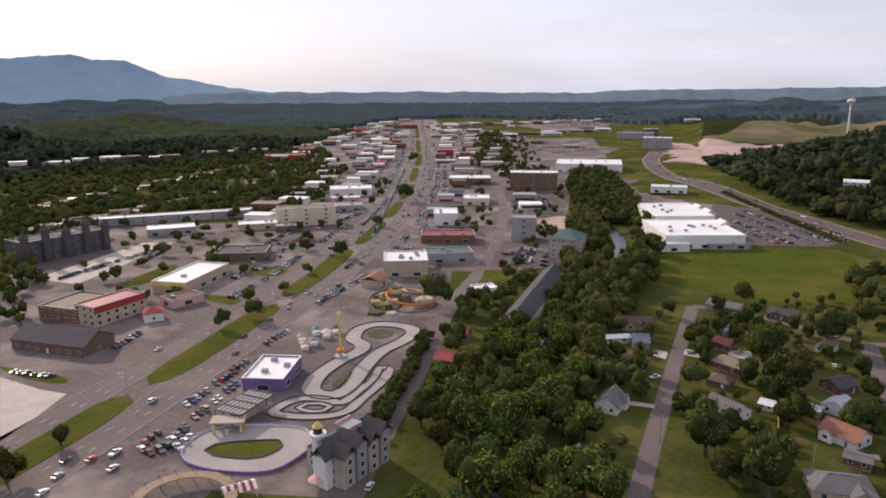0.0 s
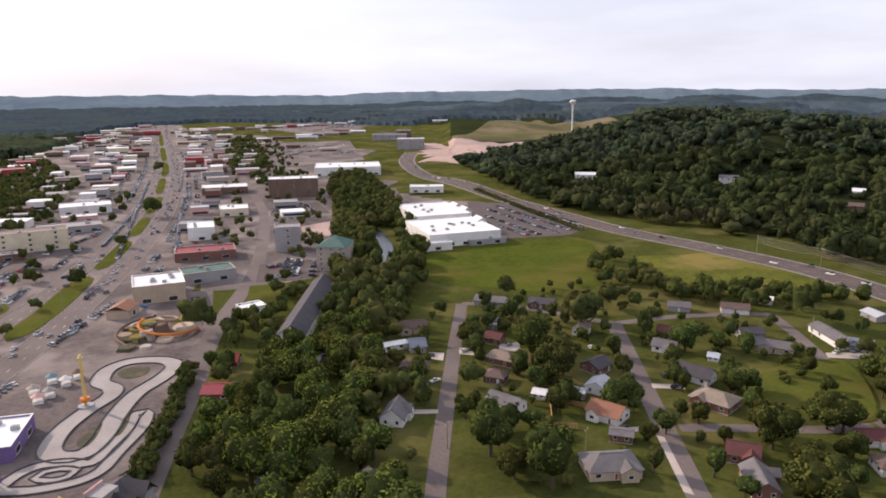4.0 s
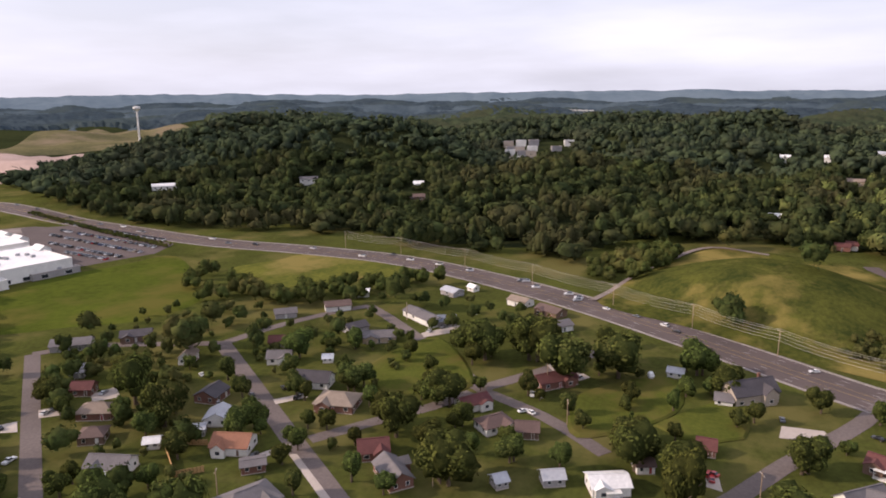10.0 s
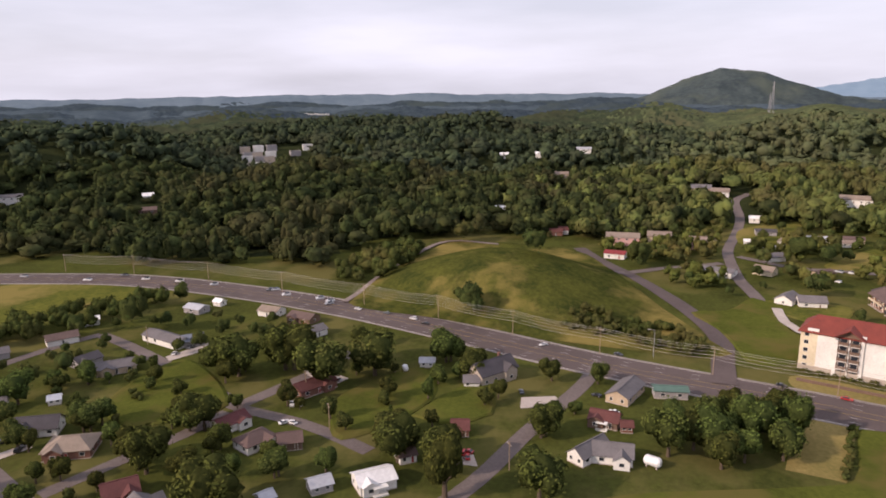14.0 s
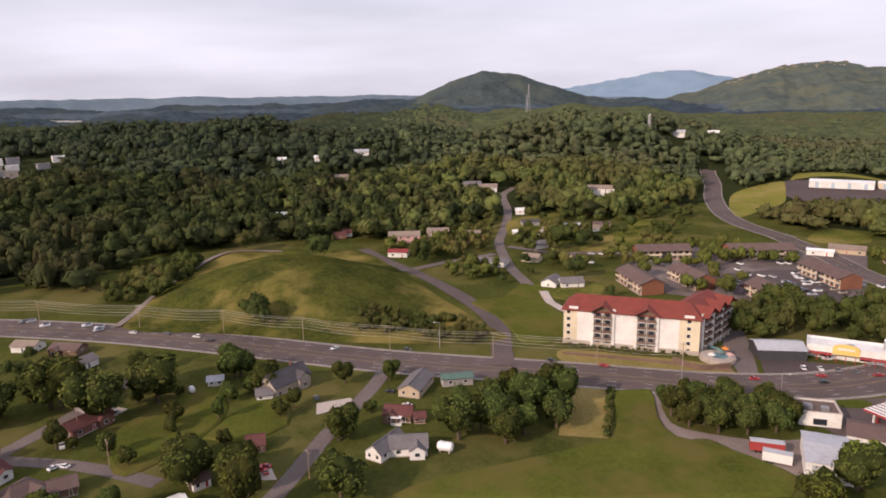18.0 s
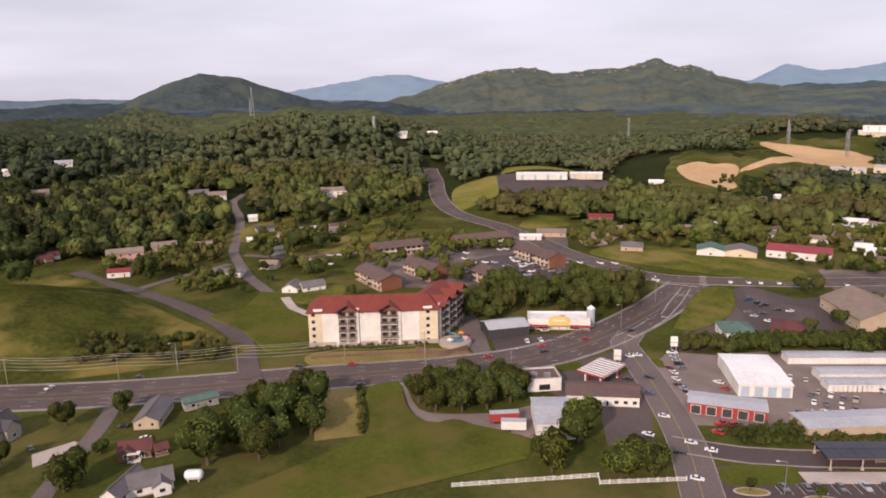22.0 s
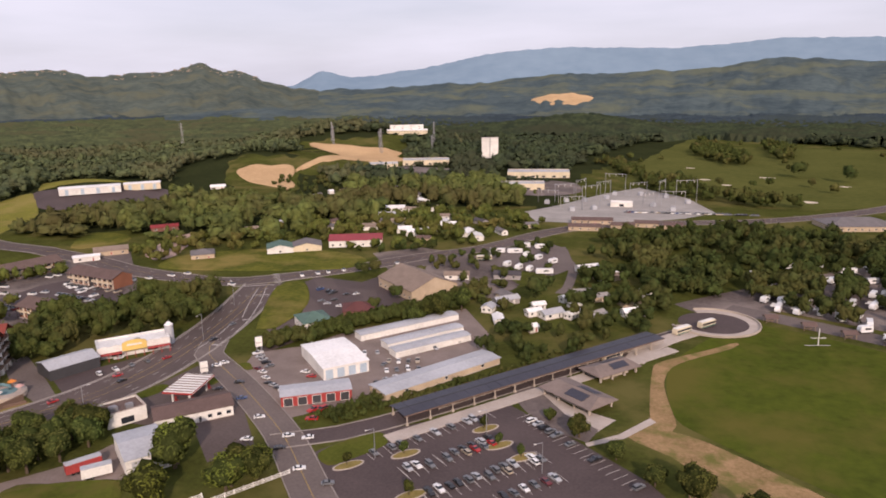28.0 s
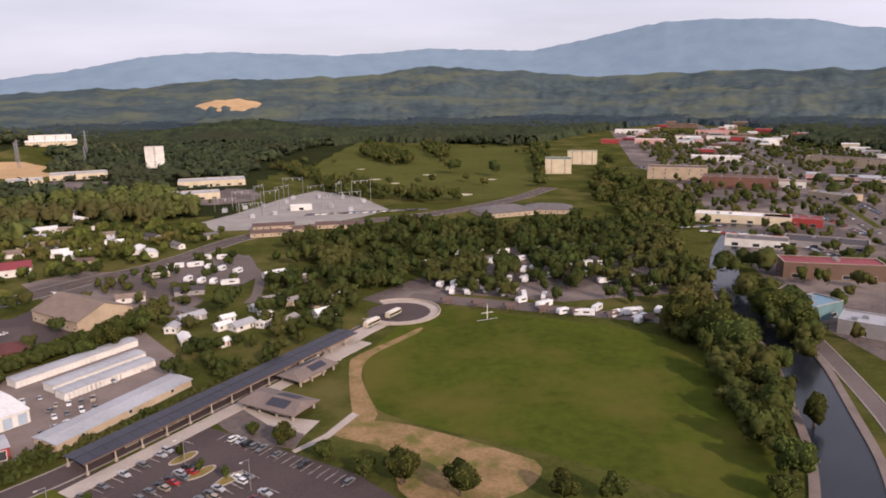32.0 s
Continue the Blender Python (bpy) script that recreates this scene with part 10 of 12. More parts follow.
far_block(-16.2, 1296.6, 0.7, 26, 20, 7, 'brown', 'tan')
far_block(-7.8, 1364.1, 0.3, 17.5, 21, 9, 'tan', 'flat')
far_block(15.2, 1448.2, -0.6, 26.8, 15, 6, 'cream', 'white')
far_block(24.8, 1501.4, -0.9, 28.9, 23, 4, 'white', 'metal')
far_block(32.4, 1550.6, -1.2, 21.2, 16, 4, 'cream', 'white')
far_block(57.4, 1649.6, -2, 31.8, 25, 8, 'red', 'redmetal')
far_block(246.2, 1847.1, -7.6, 29.9, 26, 4, 'brick', 'brown')
far_block(276.1, 1861.7, -8.4, 37.9, 15, 6, 'tan', 'flat')
far_block(297.9, 1860.3, -9.1, 39.3, 23, 9, 'cream', 'white')
far_block(339.3, 1874.7, -10.3, 32.2, 16, 9, 'pink', 'metal')
far_block(369.2, 1901.3, -11, 29.5, 25, 8, 'white', 'white')
far_block(377.5, 1895.6, -11.3, 26.4, 18, 7, 'grey', 'flat')
far_block(416.4, 1916.3, -12.3, 26.8, 18, 8, 'brick', 'brown')
far_block(442.1, 1910, -13, 33.1, 19, 5, 'pink', 'metal')
far_block(471.6, 1933, -13.7, 27.2, 18, 9, 'white', 'white')
far_block(492.5, 1926.2, -14.3, 40, 15, 5, 'brick', 'brown')
far_block(525, 1950.9, -15.1, 30.9, 17, 5, 'white', 'white')
far_block(560.1, 1941.1, -16.1, 27.6, 16, 7, 'red', 'redmetal')
far_block(608.8, 1962.8, -17.2, 33.1, 19, 5, 'pink', 'metal')
far_block(640.1, 1989.8, -17.8, 31.9, 21, 8, 'tan', 'flat')
far_block(664.5, 1983.9, -18.5, 26.9, 23, 9, 'pink', 'metal')
far_block(671.5, 1982.1, -18.7, 31.9, 23, 9, 'cream', 'white')
far_block(725.4, 2003.7, -19.9, 36, 24, 6, 'white', 'metal')
far_block(761.2, 2027.5, -20.6, 20.9, 19, 4, 'grey', 'flat')
far_block(-21.4, 1594.6, 0.8, 29.5, 22, 7, 'brown', 'tan')
far_block(-6, 1650.1, 0.2, 23.9, 16, 9, 'tan', 'flat')
far_block(-4, 1649.6, 0.1, 27.9, 14, 5, 'grey', 'flat')
far_block(18.8, 1721.4, -0.6, 23.5, 25, 6, 'brick', 'brown')
far_block(32.7, 1739.9, -1.1, 37.8, 14, 4, 'red', 'redmetal')
far_block(58.4, 1813.7, -1.8, 30.6, 25, 4, 'white', 'white')
far_block(61.9, 1809.5, -2, 32, 19, 5, 'grey', 'flat')
far_block(97.1, 1910.2, -2.9, 33.8, 20, 9, 'cream', 'white')
far_block(103.2, 1938.6, -3, 18.7, 21, 4, 'pink', 'metal')
far_block(136.1, 1992, -3.9, 38.5, 22, 9, 'cream', 'white')
far_block(141.4, 2020.9, -4, 22.8, 19, 5, 'pink', 'metal')
far_block(165.5, 2081.1, -4.5, 30.2, 18, 6, 'pink', 'metal')
far_block(203.1, 2180.8, -5.3, 28.2, 19, 8, 'pink', 'metal')
far_block(214.2, 2214.1, -5.5, 26.9, 14, 7, 'tan', 'flat')
far_block(389.1, 1488.3, -14.7, 22.2, 23, 6, 'brick', 'brown')
far_block(418.9, 1500.6, -15.6, 35, 23, 4, 'brick', 'brown')
far_block(466.7, 1529.7, -17, 34.7, 24, 5, 'cream', 'white')
far_block(497, 1542.8, -17.9, 27.3, 24, 6, 'tan', 'flat')
far_block(499.4, 1537.8, -18, 27.3, 16, 4, 'grey', 'flat')
far_block(539.6, 1554.6, -19.1, 33, 26, 6, 'tan', 'flat')
far_block(568.7, 1568.3, -19.9, 28.1, 25, 4, 'brick', 'brown')
far_block(620.8, 1600.8, -21.2, 37.2, 26, 5, 'white', 'white')
far_block(-217, 515, 22.9, 11.3, 11, 5, 'brown', 'tan')
far_block(-210.1, 525, 21.8, 14.2, 10, 3, 'brown', 'tan')
far_block(-208.6, 531.1, 21.4, 9.7, 10, 5, 'grey', 'grey')
far_block(-200, 540.9, 20.3, 16.8, 12, 3, 'cream', 'white')
far_block(-196.2, 548.8, 19.7, 15.6, 12, 5, 'tan', 'brown')
far_block(-193.5, 554.6, 19.2, 13.3, 12, 5, 'brown', 'tan')
far_block(-190.8, 562.6, 18.7, 9.6, 10, 3, 'white', 'white')
far_block(-185.3, 572.4, 17.9, 11.7, 13, 3, 'brown', 'tan')
far_block(-174.8, 586.9, 16.6, 14.4, 11, 5, 'tan', 'brown')
far_block(-169, 593.4, 15.9, 17, 11, 3, 'grey', 'flat')
far_block(-163.4, 605, 15.1, 10.7, 9, 3, 'grey', 'grey')
far_block(-160.7, 612, 14.7, 14.8, 13, 4, 'brown', 'tan')
far_block(-148.6, 628.1, 13.3, 16.7, 10, 3, 'tan', 'brown')
far_block(-142.6, 639.9, 12.6, 13.8, 11, 3, 'brown', 'tan')
far_block(-141.3, 646.4, 12.3, 10.2, 12, 3, 'grey', 'grey')
far_block(-135.8, 653.3, 11.7, 11.3, 9, 3, 'brick', 'brown')
far_block(-122.8, 670.9, 10.4, 16.6, 9, 3, 'brick', 'brown')
far_block(-115.3, 692.8, 9.5, 10.8, 13, 3, 'brown', 'tan')
far_block(-108.6, 704.6, 8.8, 9.8, 10, 5, 'tan', 'brown')
far_block(-105.3, 713.3, 8.4, 9.3, 13, 4, 'brick', 'brown')
far_block(-92.3, 725.9, 7.2, 14.8, 11, 3, 'brick', 'brown')
far_block(-77.6, 753.6, 5.9, 16.5, 13, 4, 'brick', 'brown')
far_block(-261.7, 606.7, 23.3, 12.8, 9, 5, 'brick', 'brown')
far_block(-257.2, 617.4, 22.6, 14.6, 12, 4, 'grey', 'flat')
far_block(-250.6, 634.9, 21.5, 10.5, 10, 3, 'grey', 'flat')
far_block(-247.2, 644.3, 21, 10.6, 13, 4, 'grey', 'grey')
far_block(-240.9, 661.3, 20, 10.2, 13, 3, 'grey', 'grey')
far_block(-236.3, 669.4, 19.4, 12, 11, 4, 'white', 'white')
far_block(-227.9, 684.1, 18.4, 12.2, 11, 5, 'white', 'metal')
far_block(-221.2, 697, 17.6, 17.7, 11, 4, 'brick', 'brown')
far_block(-220.6, 699.3, 17.5, 12.5, 9, 3, 'brown', 'tan')
far_block(-213.2, 720.1, 16.5, 10.3, 9, 4, 'tan', 'brown')
far_block(-205.5, 730.7, 15.7, 15.3, 10, 3, 'grey', 'flat')
far_block(-195, 756.7, 14.5, 16.4, 9, 3, 'tan', 'flat')
far_block(-185.9, 778.2, 13.4, 18.1, 13, 5, 'brick', 'brown')
far_block(-184.7, 785.8, 13.2, 10.4, 10, 5, 'brown', 'tan')
far_block(-175.6, 797.7, 12.4, 15.8, 9, 3, 'white', 'white')
far_block(-167.2, 817.1, 11.6, 18.2, 13, 4, 'tan', 'flat')
far_block(-156.1, 846, 10.5, 15.3, 13, 5, 'brick', 'brown')
far_block(-151, 861.3, 9.9, 15.5, 13, 3, 'tan', 'flat')
far_block(-140.1, 881.6, 9, 16.6, 12, 4, 'brick', 'brown')
far_block(-124, 915.1, 7.7, 17.9, 13, 4, 'brick', 'brown')
far_block(-388.9, 928.8, 22.7, 19.5, 14, 7, 'white', 'metal')
far_block(-360.8, 962, 20.6, 24.7, 20, 5, 'grey', 'grey')
far_block(-356, 967.6, 20.2, 24.9, 17, 5, 'white', 'metal')
far_block(-337, 990.8, 18.8, 20.2, 17, 5, 'cream', 'white')
far_block(-308.2, 1018, 16.8, 25.7, 17, 5, 'cream', 'white')
far_block(-287.6, 1034.4, 15.5, 29.4, 15, 5, 'brown', 'tan')
far_block(-258.6, 1056.5, 13.8, 30.7, 12, 4, 'cream', 'white')
far_block(-243.4, 1072, 12.8, 31, 14, 5, 'red', 'redmetal')
far_block(-195.4, 1112, 10, 20.9, 18, 5, 'pink', 'metal')
far_block(-169.7, 1126.9, 8.6, 31.2, 16, 4, 'pink', 'metal')
far_block(-154.6, 1141.3, 7.7, 14.8, 12, 7, 'brick', 'brown')
far_block(-126.5, 1161.9, 6.2, 32, 12, 5, 'pink', 'metal')
far_block(-64.7, 1218.9, 3, 20.6, 14, 4, 'brown', 'tan')
far_block(-52.8, 1228, 2.5, 16.8, 15, 7, 'pink', 'metal')
far_block(-421.8, -1281.6, 161.6, 26.4, 25, 4, 'red', 'redmetal')
far_block(-433.1, -1307.5, 161.5, 16.9, 22, 5, 'pink', 'metal')
far_block(-456.2, -1346.5, 161.2, 17.4, 16, 5, 'tan', 'flat')
far_block(-477.8, -1376.3, 160.7, 29.7, 19, 7, 'pink', 'metal')
far_block(-505.7, -1425.7, 160.4, 33.3, 25, 4, 'pink', 'metal')
far_block(-527.7, -1475.6, 160.2, 23, 22, 4, 'pink', 'metal')
far_block(-547.4, -1508.1, 160, 24.9, 17, 8, 'brown', 'tan')
far_block(-567.6, -1545.7, 159.8, 20.1, 18, 4, 'pink', 'metal')
far_block(-578.7, -1567.3, 159.7, 16.3, 23, 5, 'grey', 'flat')
far_block(-622.8, -1647.5, 159.2, 21.5, 19, 7, 'red', 'redmetal')
far_block(-640.4, -1668.2, 158.9, 27.6, 21, 4, 'tan', 'flat')
far_block(-688.2, -1762.4, 158.6, 26.2, 21, 9, 'brown', 'tan')
far_block(-457.9, -1126, 157.8, 17.9, 19, 5, 'brown', 'tan')
far_block(-475.6, -1149.2, 157.4, 27.4, 26, 8, 'white', 'metal')
far_block(-506.8, -1191.8, 156.9, 31.7, 25, 7, 'pink', 'metal')
far_block(-517.6, -1216.2, 156.9, 24.8, 25, 9, 'white', 'white')
far_block(-542.4, -1252.2, 156.5, 25.6, 24, 8, 'brick', 'brown')
far_block(-553.9, -1275.2, 156.5, 15.9, 16, 4, 'cream', 'white')
far_block(-573.4, -1301.3, 156.2, 19.8, 16, 6, 'brown', 'tan')
far_block(-626.1, -1372.5, 155.5, 32, 18, 4, 'grey', 'flat')
far_block(-650.2, -1424.6, 155.4, 16.6, 25, 9, 'tan', 'flat')
far_block(-682.7, -1470.1, 155.1, 21.2, 15, 8, 'red', 'redmetal')
far_block(-707.4, -1505.7, 154.8, 20.4, 17, 8, 'white', 'white')
far_block(-757.5, -1584.4, 154.4, 21.4, 22, 7, 'white', 'white')
far_block(-773.3, -1604.7, 154.3, 23.2, 23, 5, 'pink', 'metal')
far_block(-835.2, -1689.2, 153.7, 36.8, 24, 9, 'brown', 'tan')
far_block(-583.3, -1096.2, 152, 25.5, 15, 4, 'cream', 'white')
far_block(-611.7, -1130.7, 151.6, 21, 26, 7, 'white', 'white')
far_block(-621.1, -1138.2, 151.4, 28.6, 21, 9, 'white', 'white')
far_block(-646.3, -1168.1, 151.1, 16.4, 16, 9, 'tan', 'flat')
far_block(-692.5, -1214.3, 150.4, 24, 22, 7, 'pink', 'metal')
far_block(-717.5, -1241.8, 150, 17.6, 14, 5, 'brick', 'brown')
far_block(-742, -1263.7, 149.6, 25.1, 21, 7, 'red', 'redmetal')
far_block(-765.5, -1287.8, 149.3, 26.9, 24, 6, 'grey', 'flat')
far_block(-422.7, -686.6, 148.5, 13.3, 21, 7, 'pink', 'metal')
far_block(-443.7, -667.9, 146.6, 24.5, 18, 6, 'tan', 'flat')
far_block(-460.2, -659.2, 145.3, 28.5, 24, 6, 'pink', 'metal')
far_block(-466.7, -654, 144.8, 23.2, 24, 5, 'grey', 'flat')
far_block(-469.7, -641.4, 144.1, 15.1, 16, 5, 'cream', 'white')
far_block(-441.6, -992.1, 156, 25, 14, 6, 'red', 'redmetal')
far_block(-451.3, -1009.3, 155.9, 17.3, 15, 6, 'grey', 'flat')
far_block(-481.5, -1052.1, 155.4, 19, 14, 4, 'cream', 'white')
far_block(-501, -1074.7, 155, 25.2, 25, 7, 'brick', 'brown')
far_block(-528.8, -1111.2, 154.5, 27.2, 21, 5, 'grey', 'flat')
far_block(-544.5, -1133.3, 154.3, 28.7, 25, 4, 'brown', 'tan')
far_block(-586.9, -1197.8, 153.9, 18.5, 21, 8, 'red', 'redmetal')
far_block(-599.4, -1209.6, 153.6, 26.5, 23, 8, 'brown', 'tan')
far_block(-634.4, -1256.9, 153.2, 29.9, 19, 9, 'brown', 'tan')
far_block(-676.4, -1326.4, 153, 18.2, 21, 6, 'white', 'metal')
far_block(-690.1, -1342.1, 152.8, 18.4, 25, 7, 'cream', 'white')
far_block(-761.2, -1432.6, 152, 34.3, 24, 7, 'red', 'redmetal')
far_block(-676.1, -1012.8, 146.4, 23.9, 19, 9, 'cream', 'white')
far_block(-660, -966.5, 145.8, 25.9, 16, 7, 'white', 'white')
far_block(-645.1, -927.3, 145.4, 18.5, 21, 5, 'pink', 'metal')
far_block(-636.7, -903.6, 145, 19, 20, 8, 'grey', 'flat')
far_block(-623.8, -859, 144.2, 23.5, 18, 7, 'white', 'metal')

rng = random.Random(77)
PAIRS = [('white', 'white'), ('grey', 'flat'), ('tan', 'flat'), ('brown', 'tan'), ('cream', 'white'), ('brick', 'brown'), ('pink', 'metal'), ('grey', 'dark')]
for d, side in product(range(420, 1900, 27), (-1, 1)):
    for off in (rng.uniform(38, 62), rng.uniform(80, 120)):
        (x, y), (u, v) = along(PARKWAY, d + rng.uniform(-8, 8))
        x, y = x + u * off * side, y + v * off * side
        L, D = rng.uniform(12, 26), rng.uniform(9, 18)
        if not any((x - a) ** 2 + (y - b) ** 2 < (r + L * 0.6 + 2) ** 2 for a, b, r in OCC) and not any((x - a) ** 2 + (y - b) ** 2 < (r + L * 0.6) ** 2 for a, b, r in ROAD_SPOTS):
            far_block(x, y, math.degrees(math.atan2(v, u)) + rng.uniform(-6, 6), L, D, rng.uniform(3.5, 7.5), *rng.choice(PAIRS))

# woods and belts
tree_belt([(14, 140), (18, 215), (54, 250), (90, 302), (112, 345), (165, 345), (142, 312), (104, 258), (74, 200), (62, 135)], 7.0, 9, 15, 3, 'dense riverside deciduous tree with a full crown', ("leaf_light", "leaf", "leaf_light"))
grove('river_woods', [(112, 345), (136, 398), (196, 560), (218, 654), (300, 837), (325, 833), (262, 609), (214, 439), (165, 345)], 7.0, 12, 'dense belt of riverside trees', 4, spare=True)
tree_belt([(188.6, -10.6), (185.5, -24.2), (185.2, -38.7), (189.7, -46), (205.5, -53.3), (216, -48.7), (217.1, -35.9), (209.5, -21.2)], 5.2, 10, 15, 4, 'tall dark green tree in a dense grove')
tree_belt([(196.2, -81.7), (184.7, -80.4), (175.8, -92.5), (172.4, -107.4), (192.7, -120.6), (200.8, -108.7), (206.9, -92.8)], 4.6, 8, 11, 5, 'dark green tree in a close roadside grove')
grove('market_woods', [(277.3, -155.6), (250.9, -142.8), (244, -147), (250.5, -159.8), (224.6, -191.9), (221.7, -209.3), (237.1, -238.5), (256.6, -236.1), (268.6, -199.2), (288, -185), (291.3, -165.9)], 7, 12, 'dark wood behind the market', 6, leaves=130)
grove('hill_grove', [(359.2, 135.1), (359.2, 110.6), (361, 95.6), (432.2, 87.2), (442.5, 104.2), (389.7, 127.9)], 6.5, 10, 'tangled trees at the foot of the hill', 7, leaves=130)
grove('field_hedge_trees', [(260.3, 315.9), (285.6, 325.2), (272.8, 294.6), (266.9, 264.9), (275.5, 245.1), (333.1, 206), (318.9, 192.9), (255.4, 231.5), (232.1, 258.4), (242.3, 286.7)], 7.5, 9.5, 'belt of trees between fields', 8, leaves=130)
grove('yard_trees_row', [(93.3, -203.7), (69, -213), (26.9, -268.8), (45.9, -281.9), (68.7, -248.5), (96, -242.1)], 8.5, 7, 'row of trees behind the bus road', 9, leaves=130, spare=True, mat='leaf_dark')
grove('campground_woods', [(89.4, -377.7), (86.7, -421.7), (67.2, -439.6), (14.6, -477.9), (-68, -478), (-134, -473.7), (-157.3, -392.9), (-129.3, -317.3), (-117.5, -297.9), (-73.4, -323.5), (8.3, -326.7), (30.4, -304.2), (71.1, -362.5)], 9.0, 11, 'shady campground wood', 10, leaves=80, spare=True, mat='leaf_dark')
grove('park_edge_woods', [(39.2, -279.2), (14.1, -312.1), (8.3, -332), (45.7, -360), (79.7, -340), (85, -283.7), (59.9, -252.2)], 9.5, 9, 'trees between the campground lanes', 11, leaves=80, spare=True, mat='leaf_dark')
grove('riverside_woods', [(-109.7, -264.2), (-110.8, -222.9), (-125.2, -234.1), (-142, -315.8), (-157.3, -392.9), (-176.8, -464.1), (-152.2, -478.2), (-133.4, -339.7)], 7, 11, 'riverside woods beside the field', 12, leaves=80)
grove('hill_scrub', [(293.7, 12.5), (305.9, 10.4), (311.6, 0.6), (302.8, -33), (279.3, -45), (269, -37.8), (281.7, -10.4)], 3.6, 5, 'scrubby bushes on the mown hill', 13, leaves=220)
grove('town_trees_west', [(-218.4, 478.8), (-379.1, 855), (-265.7, 1006.8), (-141.1, 1087.6), (-36.4, 1240.8), (1, 966.5), (-23.6, 741.1), (-81.9, 608.5), (-190.9, 622.5), (-211.2, 513.1)], 10.5, 10, 'mixed trees among far houses', 14, leaves=24, spare=True)
grove('town_trees_east', [(172.4, 862.5), (256, 1337.9), (362.2, 1584.1), (292.2, 1169.1), (226.5, 920.3), (235.3, 790.2), (202.1, 698), (172.2, 750.3)], 13, 11, 'trees behind the city strip', 15, leaves=32, spare=True)
grove('suburb_trees', [(398.6, -29.2), (369.4, -40.3), (358.4, -72.5), (332.3, -83.1), (371.5, -109.8), (372.1, -148.7), (429.1, -175.2), (497.3, -120.1), (513.4, -29.6), (464, -16.3)], 11, 9, 'trees between far houses', 16, leaves=80, spare=True, mat='leaf_bright')
grove('motel_trees', [(386.1, -149.2), (338, -146.1), (293.3, -163.8), (335.6, -204.3), (354.9, -249.3), (399.4, -239.9), (429.5, -195.1)], 12, 9, 'trees between motel blocks', 17, leaves=80, spare=True, mat='leaf_bright')
grove('cross_road_trees', [(327.6, -278.6), (297.4, -298.7), (285.1, -333.1), (264.5, -370.5), (239.6, -409.6), (167.2, -387.1), (215.8, -504.5), (297.2, -419.5), (346.4, -352.7), (358.3, -297)], 10, 9, 'trees behind the through road', 18, leaves=80, spare=True, mat='leaf_bright')
grove('strip_trees_south', [(-232.5, -820.4), (-229.5, -667.4), (-249.5, -589), (-204.4, -460.3), (-173.6, -424.6), (-148.8, -467.5), (-159.9, -601.9)], 10, 11, 'trees behind the southern strip', 19, leaves=80, spare=True)
sheet('drive_pad', [(88.2, 200.4), (97.4, 195.2), (96, 192.8), (87, 197.2)], 0.085, 'concrete', 'pale concrete driveway beside a house', 'driveway')
sheet('drive_pad', [(145.9, 235.2), (154.4, 233.2), (149.1, 224.4), (142.5, 229.6)], 0.085, 'concrete', 'pale concrete driveway beside a house', 'driveway')
sheet('drive_pad', [(138.2, 158.2), (150.6, 152.7), (148.8, 150.4), (136.8, 155.6)], 0.085, 'concrete', 'pale concrete driveway beside a house', 'driveway')
sheet('drive_pad', [(145.5, 148.9), (146.7, 146.9), (131, 121.3), (129.7, 123.5)], 0.085, 'concrete', 'pale concrete driveway beside a house', 'driveway')
sheet('drive_pad', [(130.3, 239.5), (135.7, 235.7), (132.9, 228), (126.9, 234)], 0.085, 'concrete', 'pale concrete driveway beside a house', 'driveway')
sheet('drive_pad', [(117.4, 241), (122.4, 237.8), (118.2, 230.7), (115.3, 234.7)], 0.085, 'concrete', 'pale concrete driveway beside a house', 'driveway')
sheet('drive_pad', [(171.1, 177.2), (180.3, 171), (177.8, 168.1), (168.8, 174)], 0.085, 'concrete', 'pale concrete driveway beside a house', 'driveway')
sheet('drive_pad', [(250, 166), (266.3, 156.2), (260.1, 151.9), (246, 162.3)], 0.085, 'concrete', 'pale concrete driveway beside a house', 'driveway')
sheet('drive_pad', [(238.5, 100.9), (242.7, 98.4), (236.5, 89.1), (231.7, 91.7)], 0.085, 'concrete', 'pale concrete driveway beside a house', 'driveway')
sheet('drive_pad', [(226.7, 27.5), (228.7, 16.2), (221.4, 12.9), (218.3, 27.7)], 0.085, 'concrete', 'pale concrete driveway beside a house', 'driveway')
sheet('drive_pad', [(240.5, 107.1), (247.4, 98.3), (242.1, 95.1), (235.3, 102.1)], 0.085, 'concrete', 'pale concrete driveway beside a house', 'driveway')
sheet('drive_pad', [(186.8, 44.9), (187.8, 40.4), (181, 38.6), (181.7, 43.8)], 0.085, 'concrete', 'pale concrete driveway beside a house', 'driveway')
drape('hill_meadow', [(326.8, 112.7), (379.3, 101.2), (453.5, 82.2), (463.8, 53.3), (459, 17.2), (439.7, -10.5), (362.6, -27.8), (291.8, -47.2), (269.4, -48.7), (282.3, 13), (306, 65.1)], 'hill_grass', 0.7)
drape('slope_meadow', [(325.9, -47.8), (331.1, -65.8), (352.8, -82.8), (344.1, -89.4), (303.7, -84.2), (292.5, -86.9), (265.7, -72.3), (263.7, -56.6), (276.3, -55.6), (302.7, -53.9)], 'lawn', 0.7)
drape('lower_lawn', [(178.5, -41.8), (184.5, -59.3), (214.2, -73.4), (212.2, -84.9), (192.2, -77.7), (179, -77.1), (168.3, -88.6), (151.2, -97.1), (144.5, -88.9), (165.5, 8.4)], 'lawn', 0.7)
for lawn in OPEN[:4]:
    drape('garden_lawn', lawn, 'meadow', 0.5)
    clearing(*lawn)
